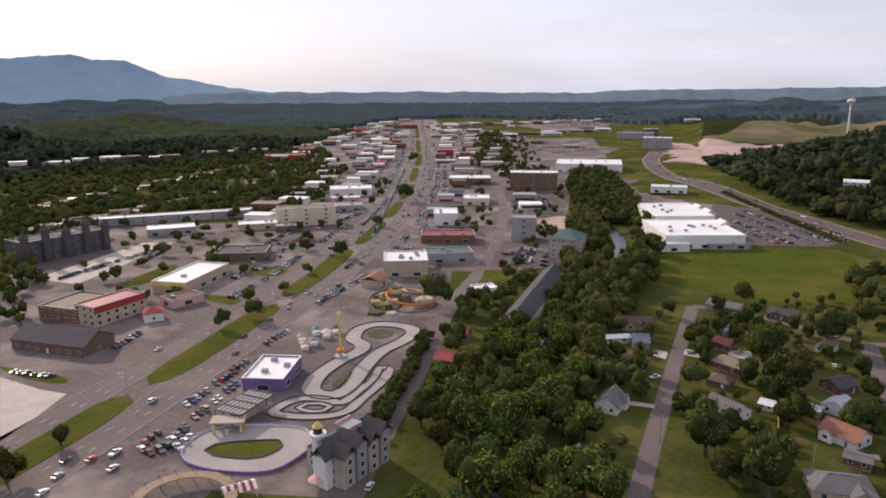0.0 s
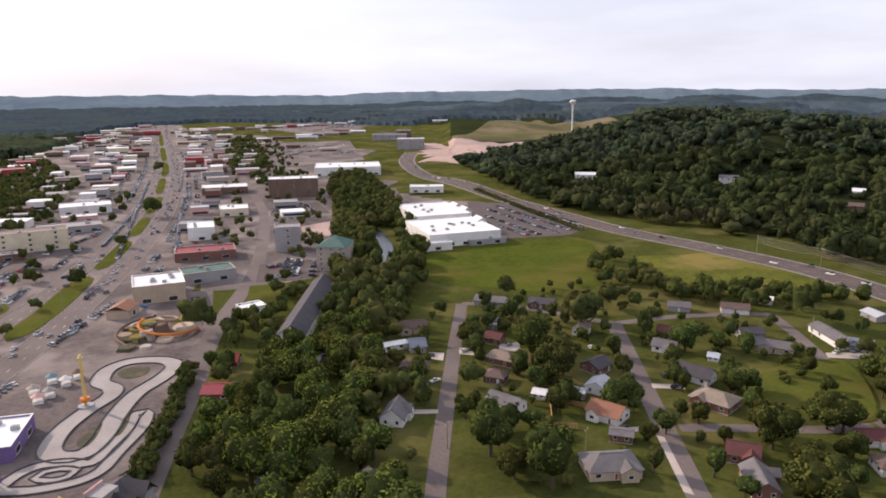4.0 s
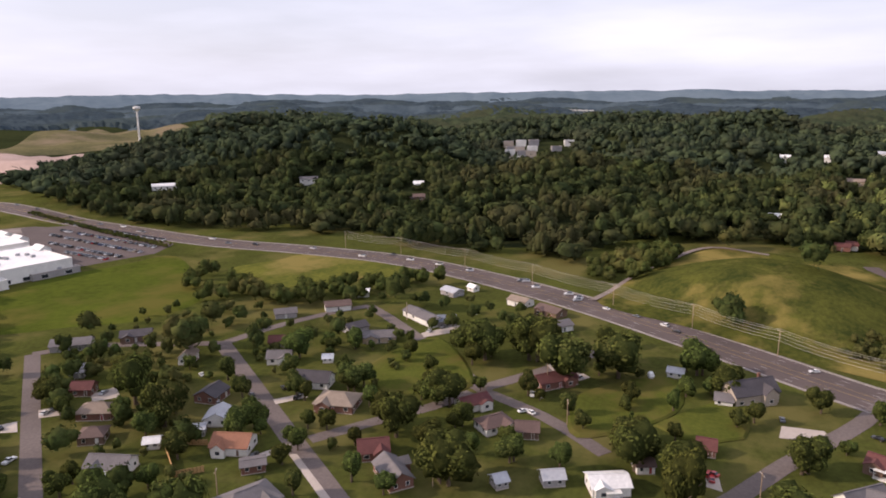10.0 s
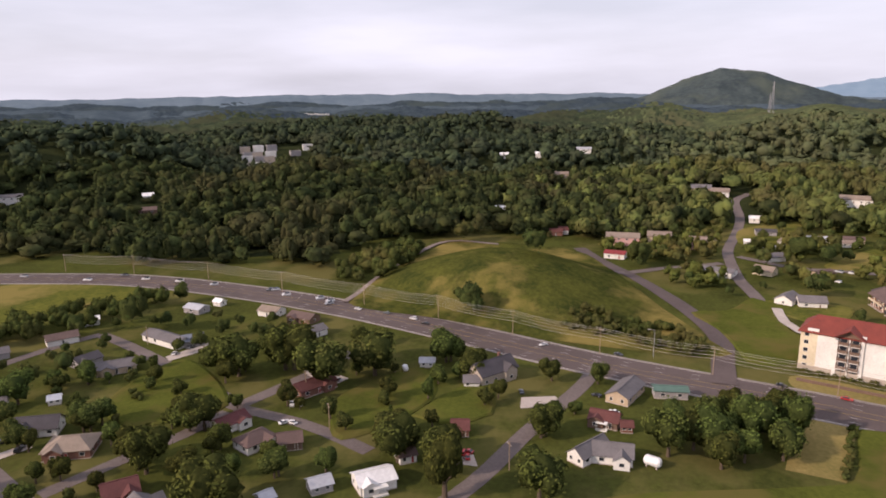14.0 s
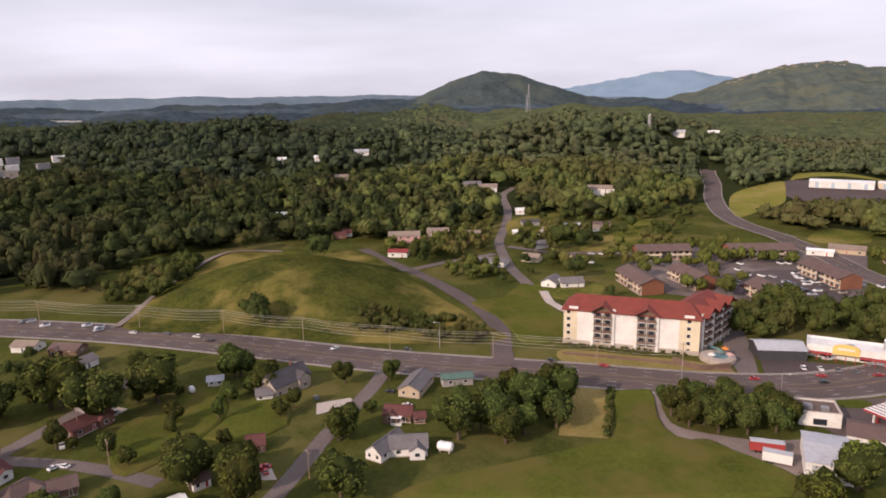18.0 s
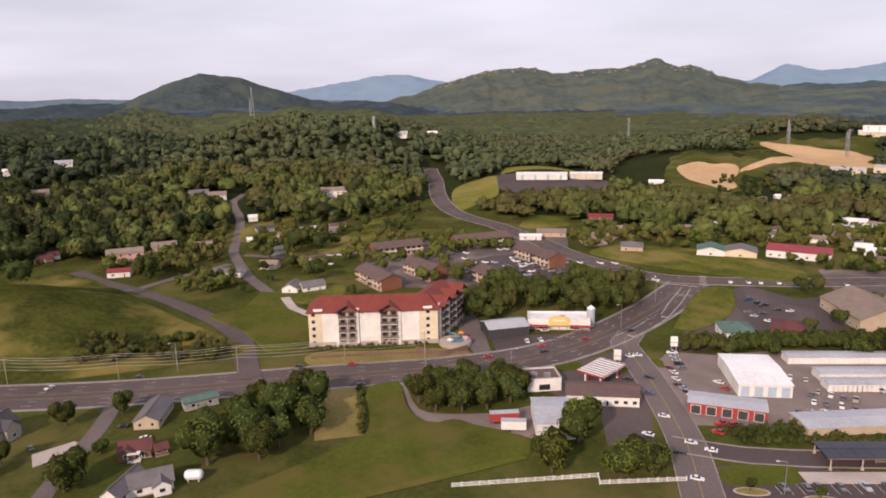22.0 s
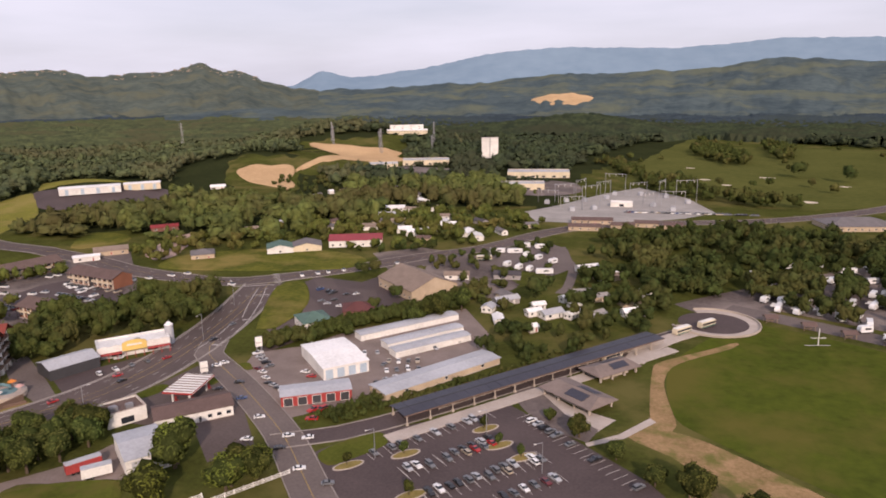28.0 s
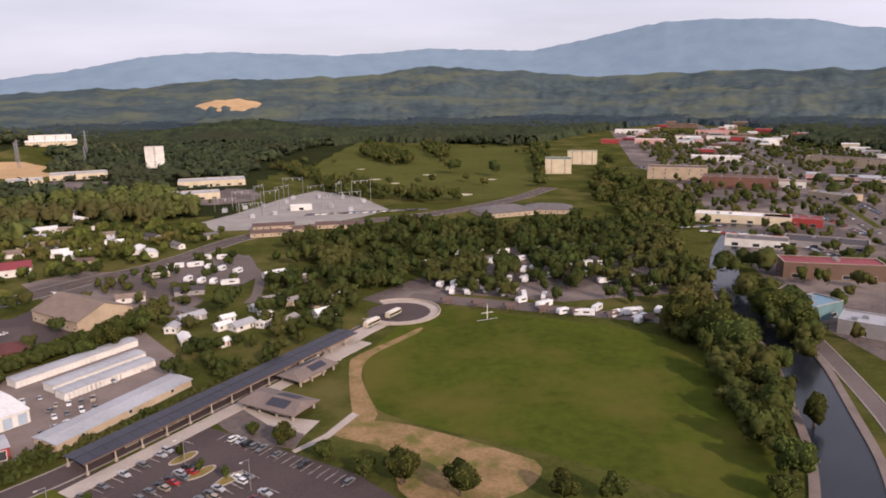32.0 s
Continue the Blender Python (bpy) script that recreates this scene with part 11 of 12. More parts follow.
drape('junction_verge', [(193.1, -207.7), (224.6, -266.9), (216.9, -279.5), (192.3, -246.3), (185.9, -210.6)], 'meadow', 0.7)
drape('suburb_lawn', [(211.6, 165.3), (248.3, 157), (211.2, 123), (193.1, 147.7)], 'lawn', 0.7)
drape('suburb_lawn', [(221.3, 88.2), (249.3, 64.3), (221.1, 56.9), (191.3, 79.7)], 'lawn', 0.7)
drape('suburb_lawn', [(209, 61.8), (241.8, 40.9), (212.8, 36.3), (204.4, 52.2)], 'lawn', 0.7)
tree_belt([(79.9, 204.2), (126.6, 301.9), (163.3, 289.9), (217.8, 243.4), (241.6, 252.4), (291.9, 207.6), (306.6, 164.8), (275.6, 109.6), (271.6, 69.6), (231.8, 33.1), (184.8, 39.1)], 15, 5, 10, 8)
tree_belt([(243.2, 260.5), (280.3, 225.1), (305.3, 184.5), (272.4, 102), (249.1, 32.2), (218.9, 20.4), (202.2, 47.2), (192.7, 97.5), (146.5, 140.7)], 17, 4, 8, 9)
road('road_track', [(326.8, 114.8), (362.6, 107.6), (422.2, 96.3), (460.2, 79.1), (457.3, 46.2)], 3.2, 'gravel', 'pale gravel track up the mown hill', z=0.75)
hedge('hedge_field', [(214.5, -71.3), (197.4, -63.6), (183.3, -56.8)], 1.6, 2.2, 'dark narrow hedge between two fields')
sheet('camp_ground', [(30.4, -304.2), (8.3, -332), (-56.6, -404.4), (-117, -414), (-138, -351.8), (-120.3, -297.9), (-65.5, -289.8), (-13.7, -309.1), (14, -289)], 0.025, 'lot_mix', 'shaded grey campground lanes', 'campground')

# golf course
sheet('golf_fairway', [(184.2, -942.8), (145.6, -1141.7), (121.7, -1300), (82.1, -1344.1), (16.6, -1196.3), (-60.4, -1179.6), (-197, -1127.4), (-154.9, -833.9), (-124.5, -675.3), (-83.7, -612.7), (-15.5, -602.4), (49.6, -689.7), (109.2, -711.5), (148.9, -815.1)], 0.05, 'fairway', 'smooth green golf fairways', 'golf course', round_off=14)
sheet('bunker_1', [(30.3, -765.3), (37.5, -770.1), (44.7, -765.3), (37.5, -760.5)], 0.09, 'sand', 'pale sand bunker on the fairway', 'bunker', 3)
sheet('bunker_2', [(9.3, -727.7), (15.3, -731.7), (21.3, -727.7), (15.3, -723.7)], 0.09, 'sand', 'pale sand bunker on the fairway', 'bunker', 3)
sheet('bunker_3', [(-32.6, -797.4), (-24.2, -803), (-15.8, -797.4), (-24.2, -791.8)], 0.09, 'sand', 'pale sand bunker on the fairway', 'bunker', 3)
sheet('bunker_4', [(-58.9, -635.8), (-49.3, -642.2), (-39.7, -635.8), (-49.3, -629.4)], 0.09, 'sand', 'pale sand bunker on the fairway', 'bunker', 3)
sheet('bunker_5', [(-96.5, -744.4), (-90.5, -748.4), (-84.5, -744.4), (-90.5, -740.4)], 0.09, 'sand', 'pale sand bunker on the fairway', 'bunker', 3)
sheet('bunker_6', [(52.6, -871.6), (58.6, -875.6), (64.6, -871.6), (58.6, -867.6)], 0.09, 'sand', 'pale sand bunker on the fairway', 'bunker', 3)
grove('golf_trees_a', [(67, -1040.6), (47.9, -977.3), (-12.7, -859), (-7.8, -966.7), (45.9, -1202.9), (67.6, -1257.5)], 10, 14, 'dark clump of trees on the golf course', 54)
grove('golf_trees_b', [(-26.9, -1187.2), (-44.9, -921.8), (-57.3, -934.2), (-67.7, -1143.8)], 10, 14, 'dark clump of trees on the golf course', 55)
grove('golf_trees_c', [(98.3, -718.5), (74.9, -654.2), (-14.7, -583.6), (-46.1, -601.4), (15, -645.1), (64, -735.5)], 10, 12, 'dark clump of trees on the golf course', 56)
grove('golf_trees_d', [(175, -889.6), (90, -695.5), (74.4, -714.8), (150.6, -919.7)], 10, 12, 'dark clump of trees on the golf course', 57)
grove('golf_trees_e', [(-210.1, -1147), (-125, -662.8), (-137.5, -682), (-237.6, -1141.4)], 10, 12, 'dark clump of trees on the golf course', 58)
tree(-53.3, -803.8, 18.7, 12.1)
tree(-96.4, -774.3, 19, 8.5)
tree(-61, -729.9, 10.4, 4.9)
tree(21.1, -706.4, 10.6, 4.7)
tree(-8.5, -710.8, 8.3, 4.2)
tree(59.5, -712.4, 16.6, 6)
drape('clay_plain', [(604.9, 1212.4), (627.6, 1144.8), (767.9, 1081.3), (634.4, 964.7), (491.2, 862.6), (451.0, 890.2)], 'clay_pink', 1.2)
clearing(*[(327.6, 1073.9), (392.4, 889.9), (486, 853.4), (623.2, 871.5), (775.6, 1007), (747.9, 1209.3), (484.8, 1337.6)])
drape('field_far', [(627.6, 1144.8), (777.9, 1083.1), (773.9, 894.3), (1047.5, 1100.0), (1241.2, 1734.2), (813.4, 1343.6)], 'scrub', 1.5)
clearing(*[(567.3, 1282.7), (691, 1162), (744.8, 967.6), (1048, 1101), (1404.1, 1521.3), (1236.2, 1845.9), (904.7, 1864.5)])
clearing(*[(175.4, -520.3), (191.9, -943.5), (152.9, -1206.9), (86.6, -1350), (-206, -1175), (-126.6, -642.8), (-79, -581), (39.7, -492), (127.4, -477.2)])

# substation
OCC.append((98.3, -553, 62))
sheet('substation_yard', [(164.5, -519.3), (145.4, -559.5), (120.5, -635.4), (94.5, -684.2), (46.7, -631.9), (19.5, -559.1), (41.5, -527.2), (74, -500.7), (121, -485), (145, -483.9)], 0.06, 'pale_gravel', 'grey gravel substation yard', 'yard')
gantry(156.8, -568.8, 0, 12)
gantry(145.6, -581.9, 37, 16)
gantry(132, -585.8, 74, 20)
gantry(129.8, -538.9, 21, 12)
gantry(116.2, -608.3, 58, 16)
gantry(109.8, -634, 5, 20)
gantry(89.3, -637.9, 42, 12)
gantry(67.4, -627.9, 79, 16)
gantry(45.3, -604.5, 26, 20)
gantry(73, -577.8, 63, 12)
gantry(52.7, -563.2, 10, 16)
gantry(116.1, -550, 47, 20)
block(94.4, -570.5, -171.9, 17.9, 9, 4, 'white', 'white', label='small white substation switch house', units=0, sides=(0,))

# cut slopes and terraces
drape('clay_cut_west', [(532.6, -633.5), (524.5, -656.3), (491.5, -665), (463.4, -631.2), (417.5, -557), (450.7, -579.4), (498.3, -595)], 'clay', 1.3); clearing(*[(532.6, -633.5), (524.5, -656.3), (491.5, -665), (463.4, -631.2), (417.5, -557), (450.7, -579.4), (498.3, -595)])
drape('clay_cut_middle', [(605.6, -887.2), (587, -908.4), (513.8, -917.5), (469.2, -909.2), (432.4, -851), (445.5, -793.6), (468.1, -756), (473.2, -682.2), (475.6, -664), (519, -827.7)], 'clay', 1.3); clearing(*[(605.6, -887.2), (587, -908.4), (513.8, -917.5), (469.2, -909.2), (432.4, -851), (445.5, -793.6), (468.1, -756), (473.2, -682.2), (475.6, -664), (519, -827.7)])
drape('terrace_asphalt', [(602, -419), (592, -446), (526, -503), (482, -456), (520, -428), (531, -404), (559, -392)], 'new_asphalt', 0.5)
drape('bank_grass', [(602, -370), (606, -421), (559, -391), (533, -367), (508, -325), (495, -300), (543, -325)], 'bank', 0.5)
drape('terrace_verge', [(607, -430), (660, -490), (605, -492), (562, -500), (590, -476), (608, -448)], 'bank', 0.5)
drape('middle_lawn', [(409, -297), (440, -338), (412, -344), (391, -329), (394, -306)], 'meadow', 0.5)
drape('sandy_lot', [(363, -324), (364, -367), (350, -358), (337, -324), (325, -301), (323, -286), (330, -284)], 'clay_pink', 0.4)
clearing((610, -430), (660, -492), (600, -500), (526, -510), (478, -462), (436, -420), (488, -366), (486, -296), (545, -320), (604, -366))
clearing((405, -292), (445, -338), (412, -350), (384, -330))
clearing((318, -282), (366, -318), (370, -372), (346, -364), (320, -310))
grove('terrace_scrub', [(486, -462), (442, -424), (494, -364), (528, -372), (548, -392), (530, -402), (516, -426)], 8, 6, 'scrubby trees below the cut terrace', 298, leaves=80)
drape('warehouse_yard', [(412.5, -772.7), (336.7, -780), (306.5, -740.3), (292.1, -680), (359.7, -686.5)], 'lot_mix', 0.5); clearing(*[(412.5, -772.7), (336.7, -780), (306.5, -740.3), (292.1, -680), (359.7, -686.5)])
drape('warehouse_yard_two', [(235.4, -672.5), (172.2, -707.5), (143.3, -645.7), (165.9, -607.4), (212.1, -613.4)], 'lot_mix', 0.5); clearing(*[(235.4, -672.5), (172.2, -707.5), (143.3, -645.7), (165.9, -607.4), (212.1, -613.4)])
drape('mowed_bank', [(318.9, -281.2), (320.1, -310.9), (267.7, -345.4), (214.7, -339.3), (207.4, -313), (246.8, -292.4), (298.1, -277.1)], 'meadow', 0.5); clearing(*[(318.9, -281.2), (320.1, -310.9), (267.7, -345.4), (214.7, -339.3), (207.4, -313), (246.8, -292.4), (298.1, -277.1)])
clearing(*[(316, -514.9), (352.7, -492), (408.8, -475.4), (501, -473), (619.8, -636.2), (509.3, -724.1)])
clearing(*[(581.8, -674.4), (517.8, -712.8), (381.5, -519.5), (420.5, -480.1)])
drape('cut_grass', [(567.8, -657.6), (542.3, -684.6), (507.2, -697.8), (397.3, -542), (401, -499.9), (437.7, -500.9)], 'grass', 0.3)
clearing(*[(647.8, -913.3), (509, -1018.9), (374.8, -747.5), (457.3, -637.8)])
drape('cut_grass', [(634.4, -894.1), (561, -939.4), (497.2, -995.3), (393.9, -786.5), (417.1, -694.2), (467.9, -653)], 'grass', 0.3)

# water tower, masts and hill houses
lattice_mast(1541.6, -461.1, 75)
lattice_mast(763.9, -360.5, 30)
lattice_mast(872.2, -907.8, 46.5)
lattice_mast(572.2, -899.5, 29.6)
lattice_mast(2030.6, -609.2, 75)
lattice_mast(779.4, -366.9, 23.3)
lattice_mast(585.3, -917.2, 30)
lattice_mast(420.7, -924.5, 30.4)
lattice_mast(502, -914.8, 28.7)
lattice_mast(442.2, -982, 42.4)
lattice_mast(487, -891.2, 37.4)
house(451.9, 554.1, -39.9, 20.9, 9, 3.0, 1.9, 'white', 'white', label='white house half hidden in the wooded hills', doors=0)
house(529.3, 448.4, -50.7, 16.5, 9, 3.0, 1.9, 'white', 'grey', label='white house half hidden in the wooded hills', doors=0)
house(538.7, 334.1, -59.8, 8.4, 9, 3.0, 1.9, 'white', 'white', label='white house half hidden in the wooded hills', doors=0)
house(499.3, 313.5, -59.6, 13.8, 9, 3.0, 1.9, 'brown', 'brown', label='brown house half hidden in the wooded hills', doors=0)
house(708.3, -3.3, -92.4, 15.3, 9, 3.0, 1.9, 'tan', 'tan', label='tan house half hidden in the wooded hills', doors=0)
house(801.7, -31.8, -94.2, 16, 9, 3.0, 1.9, 'white', 'metal', label='white house half hidden in the wooded hills', doors=0)
house(832.4, 57.2, -87.8, 10, 9, 3.0, 1.9, 'white', 'white', label='white house half hidden in the wooded hills', doors=0)
house(826.6, 15.3, -90.8, 11.2, 9, 3.0, 1.9, 'white', 'white', label='white house half hidden in the wooded hills', doors=0)
house(497.5, 5, -92.5, 11.9, 9, 3.0, 1.9, 'white', 'maroon', label='white house half hidden in the wooded hills', doors=0)
house(851.2, -485.3, -121.1, 30.2, 9, 3.0, 1.9, 'white', 'white', label='white house half hidden in the wooded hills', doors=0)
house(782, -407.4, -119.1, 14.3, 9, 3.0, 1.9, 'white', 'metal', label='white house half hidden in the wooded hills', doors=0)
house(1488.9, -1243.1, -130.5, 70.7, 9, 3.0, 1.9, 'red', 'brown', label='red house half hidden in the wooded hills', doors=0)
house(514, -1037.8, -154.5, 66.4, 9, 3.0, 1.9, 'cream', 'white', label='cream house half hidden in the wooded hills', doors=0)
house(552.7, 49.2, -87.4, 7.5, 9, 3.0, 1.9, 'white', 'white', label='white house half hidden in the wooded hills', doors=0)
house(1551.3, -1291.9, -130.4, 49, 9, 3.0, 1.9, 'red', 'brown', label='red house half hidden in the wooded hills', doors=0)
house(1045.5, -1075.9, -136.7, 30.5, 9, 3.0, 1.9, 'tan', 'tan', label='tan house half hidden in the wooded hills', doors=0)
house(1033.6, -1165.2, -139.2, 75.9, 9, 3.0, 1.9, 'brown', 'grey', label='brown house half hidden in the wooded hills', doors=0)
house(1138.3, -794.6, -125.9, 36, 9, 3.0, 1.9, 'pink', 'metal', label='pink house half hidden in the wooded hills', doors=0)
for k, (a, r) in enumerate(product((67.0, 67.9, 68.8, 70.6, 71.7), (835, 862, 889, 916))):
    if k not in (13, 15, 17, 18):
        x, y = polar(a + 0.1 * (k % 3), r)
        block(x, y, -68 + 4 * (k % 3), 12.5, 9, 4.5 + 1.5 * (k % 2), ("stone", "white", "grey")[k % 3], ("metal", "white", "flat")[k % 3], label="white apartment row in a dip of the woods", storeys=2, units=0, name="apartments", category="apartments", sides=(3,))
clearing(polar(66.4, 815), polar(66.4, 930), polar(72.2, 930), polar(72.2, 815))
block(2178.2, 816.1, -70, 33.5, 14, 9, 'white', 'white', label='white apartment row on the wooded hill', storeys=3, units=0, name='apartments', category='apartments', sides=(0,))
block(2285.1, 816.7, -70.8, 35, 14, 9, 'white', 'white', label='white apartment row on the wooded hill', storeys=3, units=0, name='apartments', category='apartments', sides=(0,))
block(2341.4, 797.7, -71.7, 35.6, 14, 9, 'white', 'white', label='white apartment row on the wooded hill', storeys=3, units=0, name='apartments', category='apartments', sides=(0,))
block(2374, 770, -72.5, 36, 14, 9, 'white', 'white', label='white apartment row on the wooded hill', storeys=3, units=0, name='apartments', category='apartments', sides=(0,))
block(2410.1, 743.1, -73.4, 36.4, 14, 9, 'white', 'white', label='white apartment row on the wooded hill', storeys=3, units=0, name='apartments', category='apartments', sides=(0,))
water_tower()
rock_crest()

# park and ride canopy, loop and hotel

# cottages
cottage(256.3, -504.2, 47, 14, 4.5, 'tan', 'brown')
cottage(213.1, -472.4, 20, 11, 7.5, 'white', 'tan')
cottage(348.2, -576.1, 108, 10, 4.5, 'cream', 'grey')
cottage(228.8, -372.9, 74, 10, 7.5, 'white', 'white')
cottage(173.6, -356.4, 68, 10, 6, 'white', 'grey')
cottage(193.3, -350.6, 1, 12, 4.5, 'white', 'metal')
cottage(360.7, -566.1, 84, 9, 4.5, 'tan', 'brown')
cottage(142, -312.5, 21, 13, 6, 'white', 'tan')
cottage(282.1, -565.9, 101, 10, 7.5, 'white', 'grey')
cottage(146.2, -304.7, 10, 9, 6, 'grey', 'dark')
cottage(288.2, -422.1, 68, 14, 7.5, 'tan', 'brown')
cottage(177.9, -420.5, 93, 14, 7.5, 'white', 'white')
cottage(252.2, -494.1, 4, 12, 7.5, 'white', 'tan')
cottage(209.7, -483, 56, 12, 6, 'white', 'metal')
cottage(314, -599.4, 6, 12, 7.5, 'white', 'grey')
cottage(341.7, -548.3, 16, 12, 7.5, 'grey', 'dark')
cottage(234.8, -504.4, 94, 10, 7.5, 'white', 'tan')
cottage(196.4, -391.7, 7, 9, 4.5, 'tan', 'brown')
cottage(368.4, -532.1, 90, 11, 4.5, 'white', 'grey')
cottage(262.5, -537.9, 142, 11, 7.5, 'white', 'white')
cottage(145.2, -437.8, 150, 10, 7.5, 'cream', 'grey')
cottage(366.2, -557.4, 51, 10, 6, 'white', 'white')
cottage(254.1, -438.7, 21, 10, 7.5, 'cream', 'grey')
cottage(105.8, -285.9, 139, 11, 7.5, 'cream', 'grey')
cottage(278.5, -409.7, 164, 13, 7.5, 'white', 'grey')
cottage(116.8, -322.6, 13, 14, 7.5, 'grey', 'dark')
cottage(181.6, -461.4, 146, 13, 6, 'grey', 'dark')
cottage(199.3, -430.9, 104, 12, 7.5, 'grey', 'dark')
cottage(131, -463.5, 140, 13, 6, 'cream', 'grey')
cottage(165.5, -409.5, 118, 12, 7.5, 'white', 'white')
cottage(141.7, -459.6, 35, 9, 6, 'cream', 'grey')
cottage(208.9, -451.3, 49, 10, 4.5, 'white', 'metal')
cottage(170.5, -414.8, 160, 13, 4.5, 'cream', 'grey')
cottage(170.1, -428.2, 1, 11, 7.5, 'white', 'metal')
cottage(155.2, -431.2, 132, 12, 4.5, 'white', 'grey')
cottage(204.7, -422.3, 76, 9, 4.5, 'white', 'metal')
cottage(475.1, -176.8, 82, 12, 7.5, 'white', 'tan')
cottage(485, -184, 77, 12, 6, 'tan', 'brown')
cottage(510.6, -116.5, 98, 10, 6, 'cream', 'grey')
cottage(485.4, -162.2, 81, 13, 4.5, 'white', 'metal')
cottage(459.5, -89.6, 35, 14, 4.5, 'grey', 'dark')
cottage(477.6, -139.2, 153, 14, 7.5, 'white', 'tan')
cottage(483.3, -92.3, 19, 9, 7.5, 'tan', 'brown')
cottage(503.6, -134.8, 82, 13, 7.5, 'grey', 'dark')
sheet('lot_town_south', [(-469.8, -1563.7), (-863.1, -1196.6), (-163.9, -206.7), (-162.7, -258.7), (-194.8, -388.4), (-268, -661.5), (-293.2, -876)], 0.02, 'lot_mix', 'patched grey lots between the buildings', 'car park')
sheet('lot_north_town', [(54.2, 373.7), (110.2, 715.7), (287.6, 1769.3), (402.8, 1641.7), (344.6, 896.5), (236.4, 691.5), (150.9, 449.4), (111.7, 370.4), (78.5, 367.2)], 0.022, 'lot_mix', 'patched grey lots between the buildings', 'car park')
sheet('lot_west_far', [(8.5, 586.4), (168.7, 1799.2), (5.2, 1820.3), (-127.8, 922.8), (-58.9, 563.6)], 0.024, 'lot_mix', 'patched grey lots between the buildings', 'car park')
sheet('lot_camp', [(212.5, -350), (190.2, -374.4), (148.7, -363.9), (106.7, -307.7), (111, -284.5), (161.2, -287.8)], 0.041, 'lot_mix', 'patched grey lots between the buildings', 'car park')

# campers
camper(-8.5, -320.9, 66, 2)
camper(-16.5, -322.7, 42, 2)
camper(-13.9, -309.7, 80, 1)
camper(-31.1, -310.1, 75, 1)
camper(-37.6, -303.4, 102, 0)
camper(-45.2, -310.1, 69, 2)
camper(-47.6, -298.6, 84, 0)
camper(-54, -282.5, 37, 1)
camper(-60, -271.5, 24, 2)
camper(-68.9, -268.8, -8, 1)
camper(-76.5, -274.9, 49, 0)
camper(-82.2, -265.8, 34, 0)
camper(-90.4, -268.3, 11, 1)
camper(-90.7, -258, 49, 1)
camper(-102.3, -268.4, 55, 2)
camper(-22.4, -308.1, 63, 1)
camper(-44.8, -290.3, 29, 2)
camper(-56.6, -295, 73, 0)
camper(-13.3, -340.7, 90, 2)
camper(-16.6, -333.2, 89, 0)
camper(-27.8, -332, 91, 0)
camper(-44.7, -327, 73, 0)
camper(-53.7, -326.9, 66, 1)
camper(-122.1, -312, 32, 2)
camper(-120, -284.4, -5, 0)
camper(-4.6, -369.2, 56, 2)
camper(-11.7, -359.3, 41, 0)
camper(-31.4, -359.3, 40, 1)
camper(-41.4, -367.4, 57, 1)
camper(-50.4, -369.7, 15, 2)
camper(-58.8, -371.5, 36, 0)
camper(-67.6, -362.1, 20, 0)
camper(-75.4, -360.2, 20, 1)
camper(-77, -368.2, 25, 2)
camper(-22.7, -390.7, 25, 1)
camper(-35.3, -396.9, 34, 1)
camper(-50.5, -389.6, 32, 1)
camper(-62.1, -398.4, 76, 1)
camper(-73.6, -391.4, 76, 0)
camper(-84.4, -393.5, 30, 1)
camper(-95.6, -397.9, 72, 1)
camper(-94.6, -388.2, 57, 2)
camper(-106.2, -383.7, 80, 1)
camper(-68.4, -333.3, 20, 1)
camper(-78.9, -327.5, 34, 2)
camper(-85.6, -332.4, 19, 0)
camper(-93.8, -319.9, 16, 1)
camper(-98.3, -327.6, 43, 2)
camper(-109.2, -323.7, 10, 0)
camper(-116.5, -318.4, 0, 2)
camper(-114.1, -309.5, 42, 2)
camper(80.2, -344.9, 62, 1)
camper(64.1, -342.6, 43, 2)
camper(66.6, -333, 55, 1)
camper(-55.7, -345.6, 70, 0)
camper(-62.4, -350.2, 37, 2)
camper(-72.3, -348.8, 3, 2)
camper(-84.1, -357.6, 27, 1)
camper(-92.9, -355.2, 42, 1)
camper(-101.3, -355, -9, 2)
camper(-136, -428.8, 24, 0)
camper(-133.4, -420.2, -7, 2)
camper(-146.3, -422.9, -23, 1)
# mobile homes and the camper yard
sheet('lot_camper_yard', [(149.2, -346.4), (148.2, -367.2), (138.6, -391.5), (114.3, -409.9), (101.8, -399.4), (87.6, -355.9), (95.3, -333.4), (106.3, -338.2), (129.4, -343.7)], 0.07, 'old_asphalt', 'worn grey camper yard', 'yard')
house(87.5, -276.1, 40, 6, 3.5, 2.6, 0.9, 'white', 'white', label='small white mobile home in a wooded yard', category='mobile home', doors=1, wins=2)
house(87.0, -266.2, 45, 7, 4, 2.6, 0.9, 'white', 'white', label='small white mobile home in a wooded yard', category='mobile home', doors=1, wins=2)
house(72.3, -282.5, 130, 7, 4, 2.6, 0.9, 'white', 'white', label='small white mobile home in a wooded yard', category='mobile home', doors=1, wins=2)
house(70.5, -268.4, 70, 6, 4, 2.6, 0.9, 'white', 'white', label='small white mobile home in a wooded yard', category='mobile home', doors=1, wins=2)
house(72.0, -303.0, 30, 11, 5, 2.6, 1.2, 'tan', 'flat', label='small tan mobile home in a wooded yard', category='mobile home', doors=1, wins=2)
house(60.3, -270.6, 60, 9, 5, 2.6, 1.2, 'white', 'flat', label='small white mobile home in a wooded yard', category='mobile home', doors=1, wins=2)
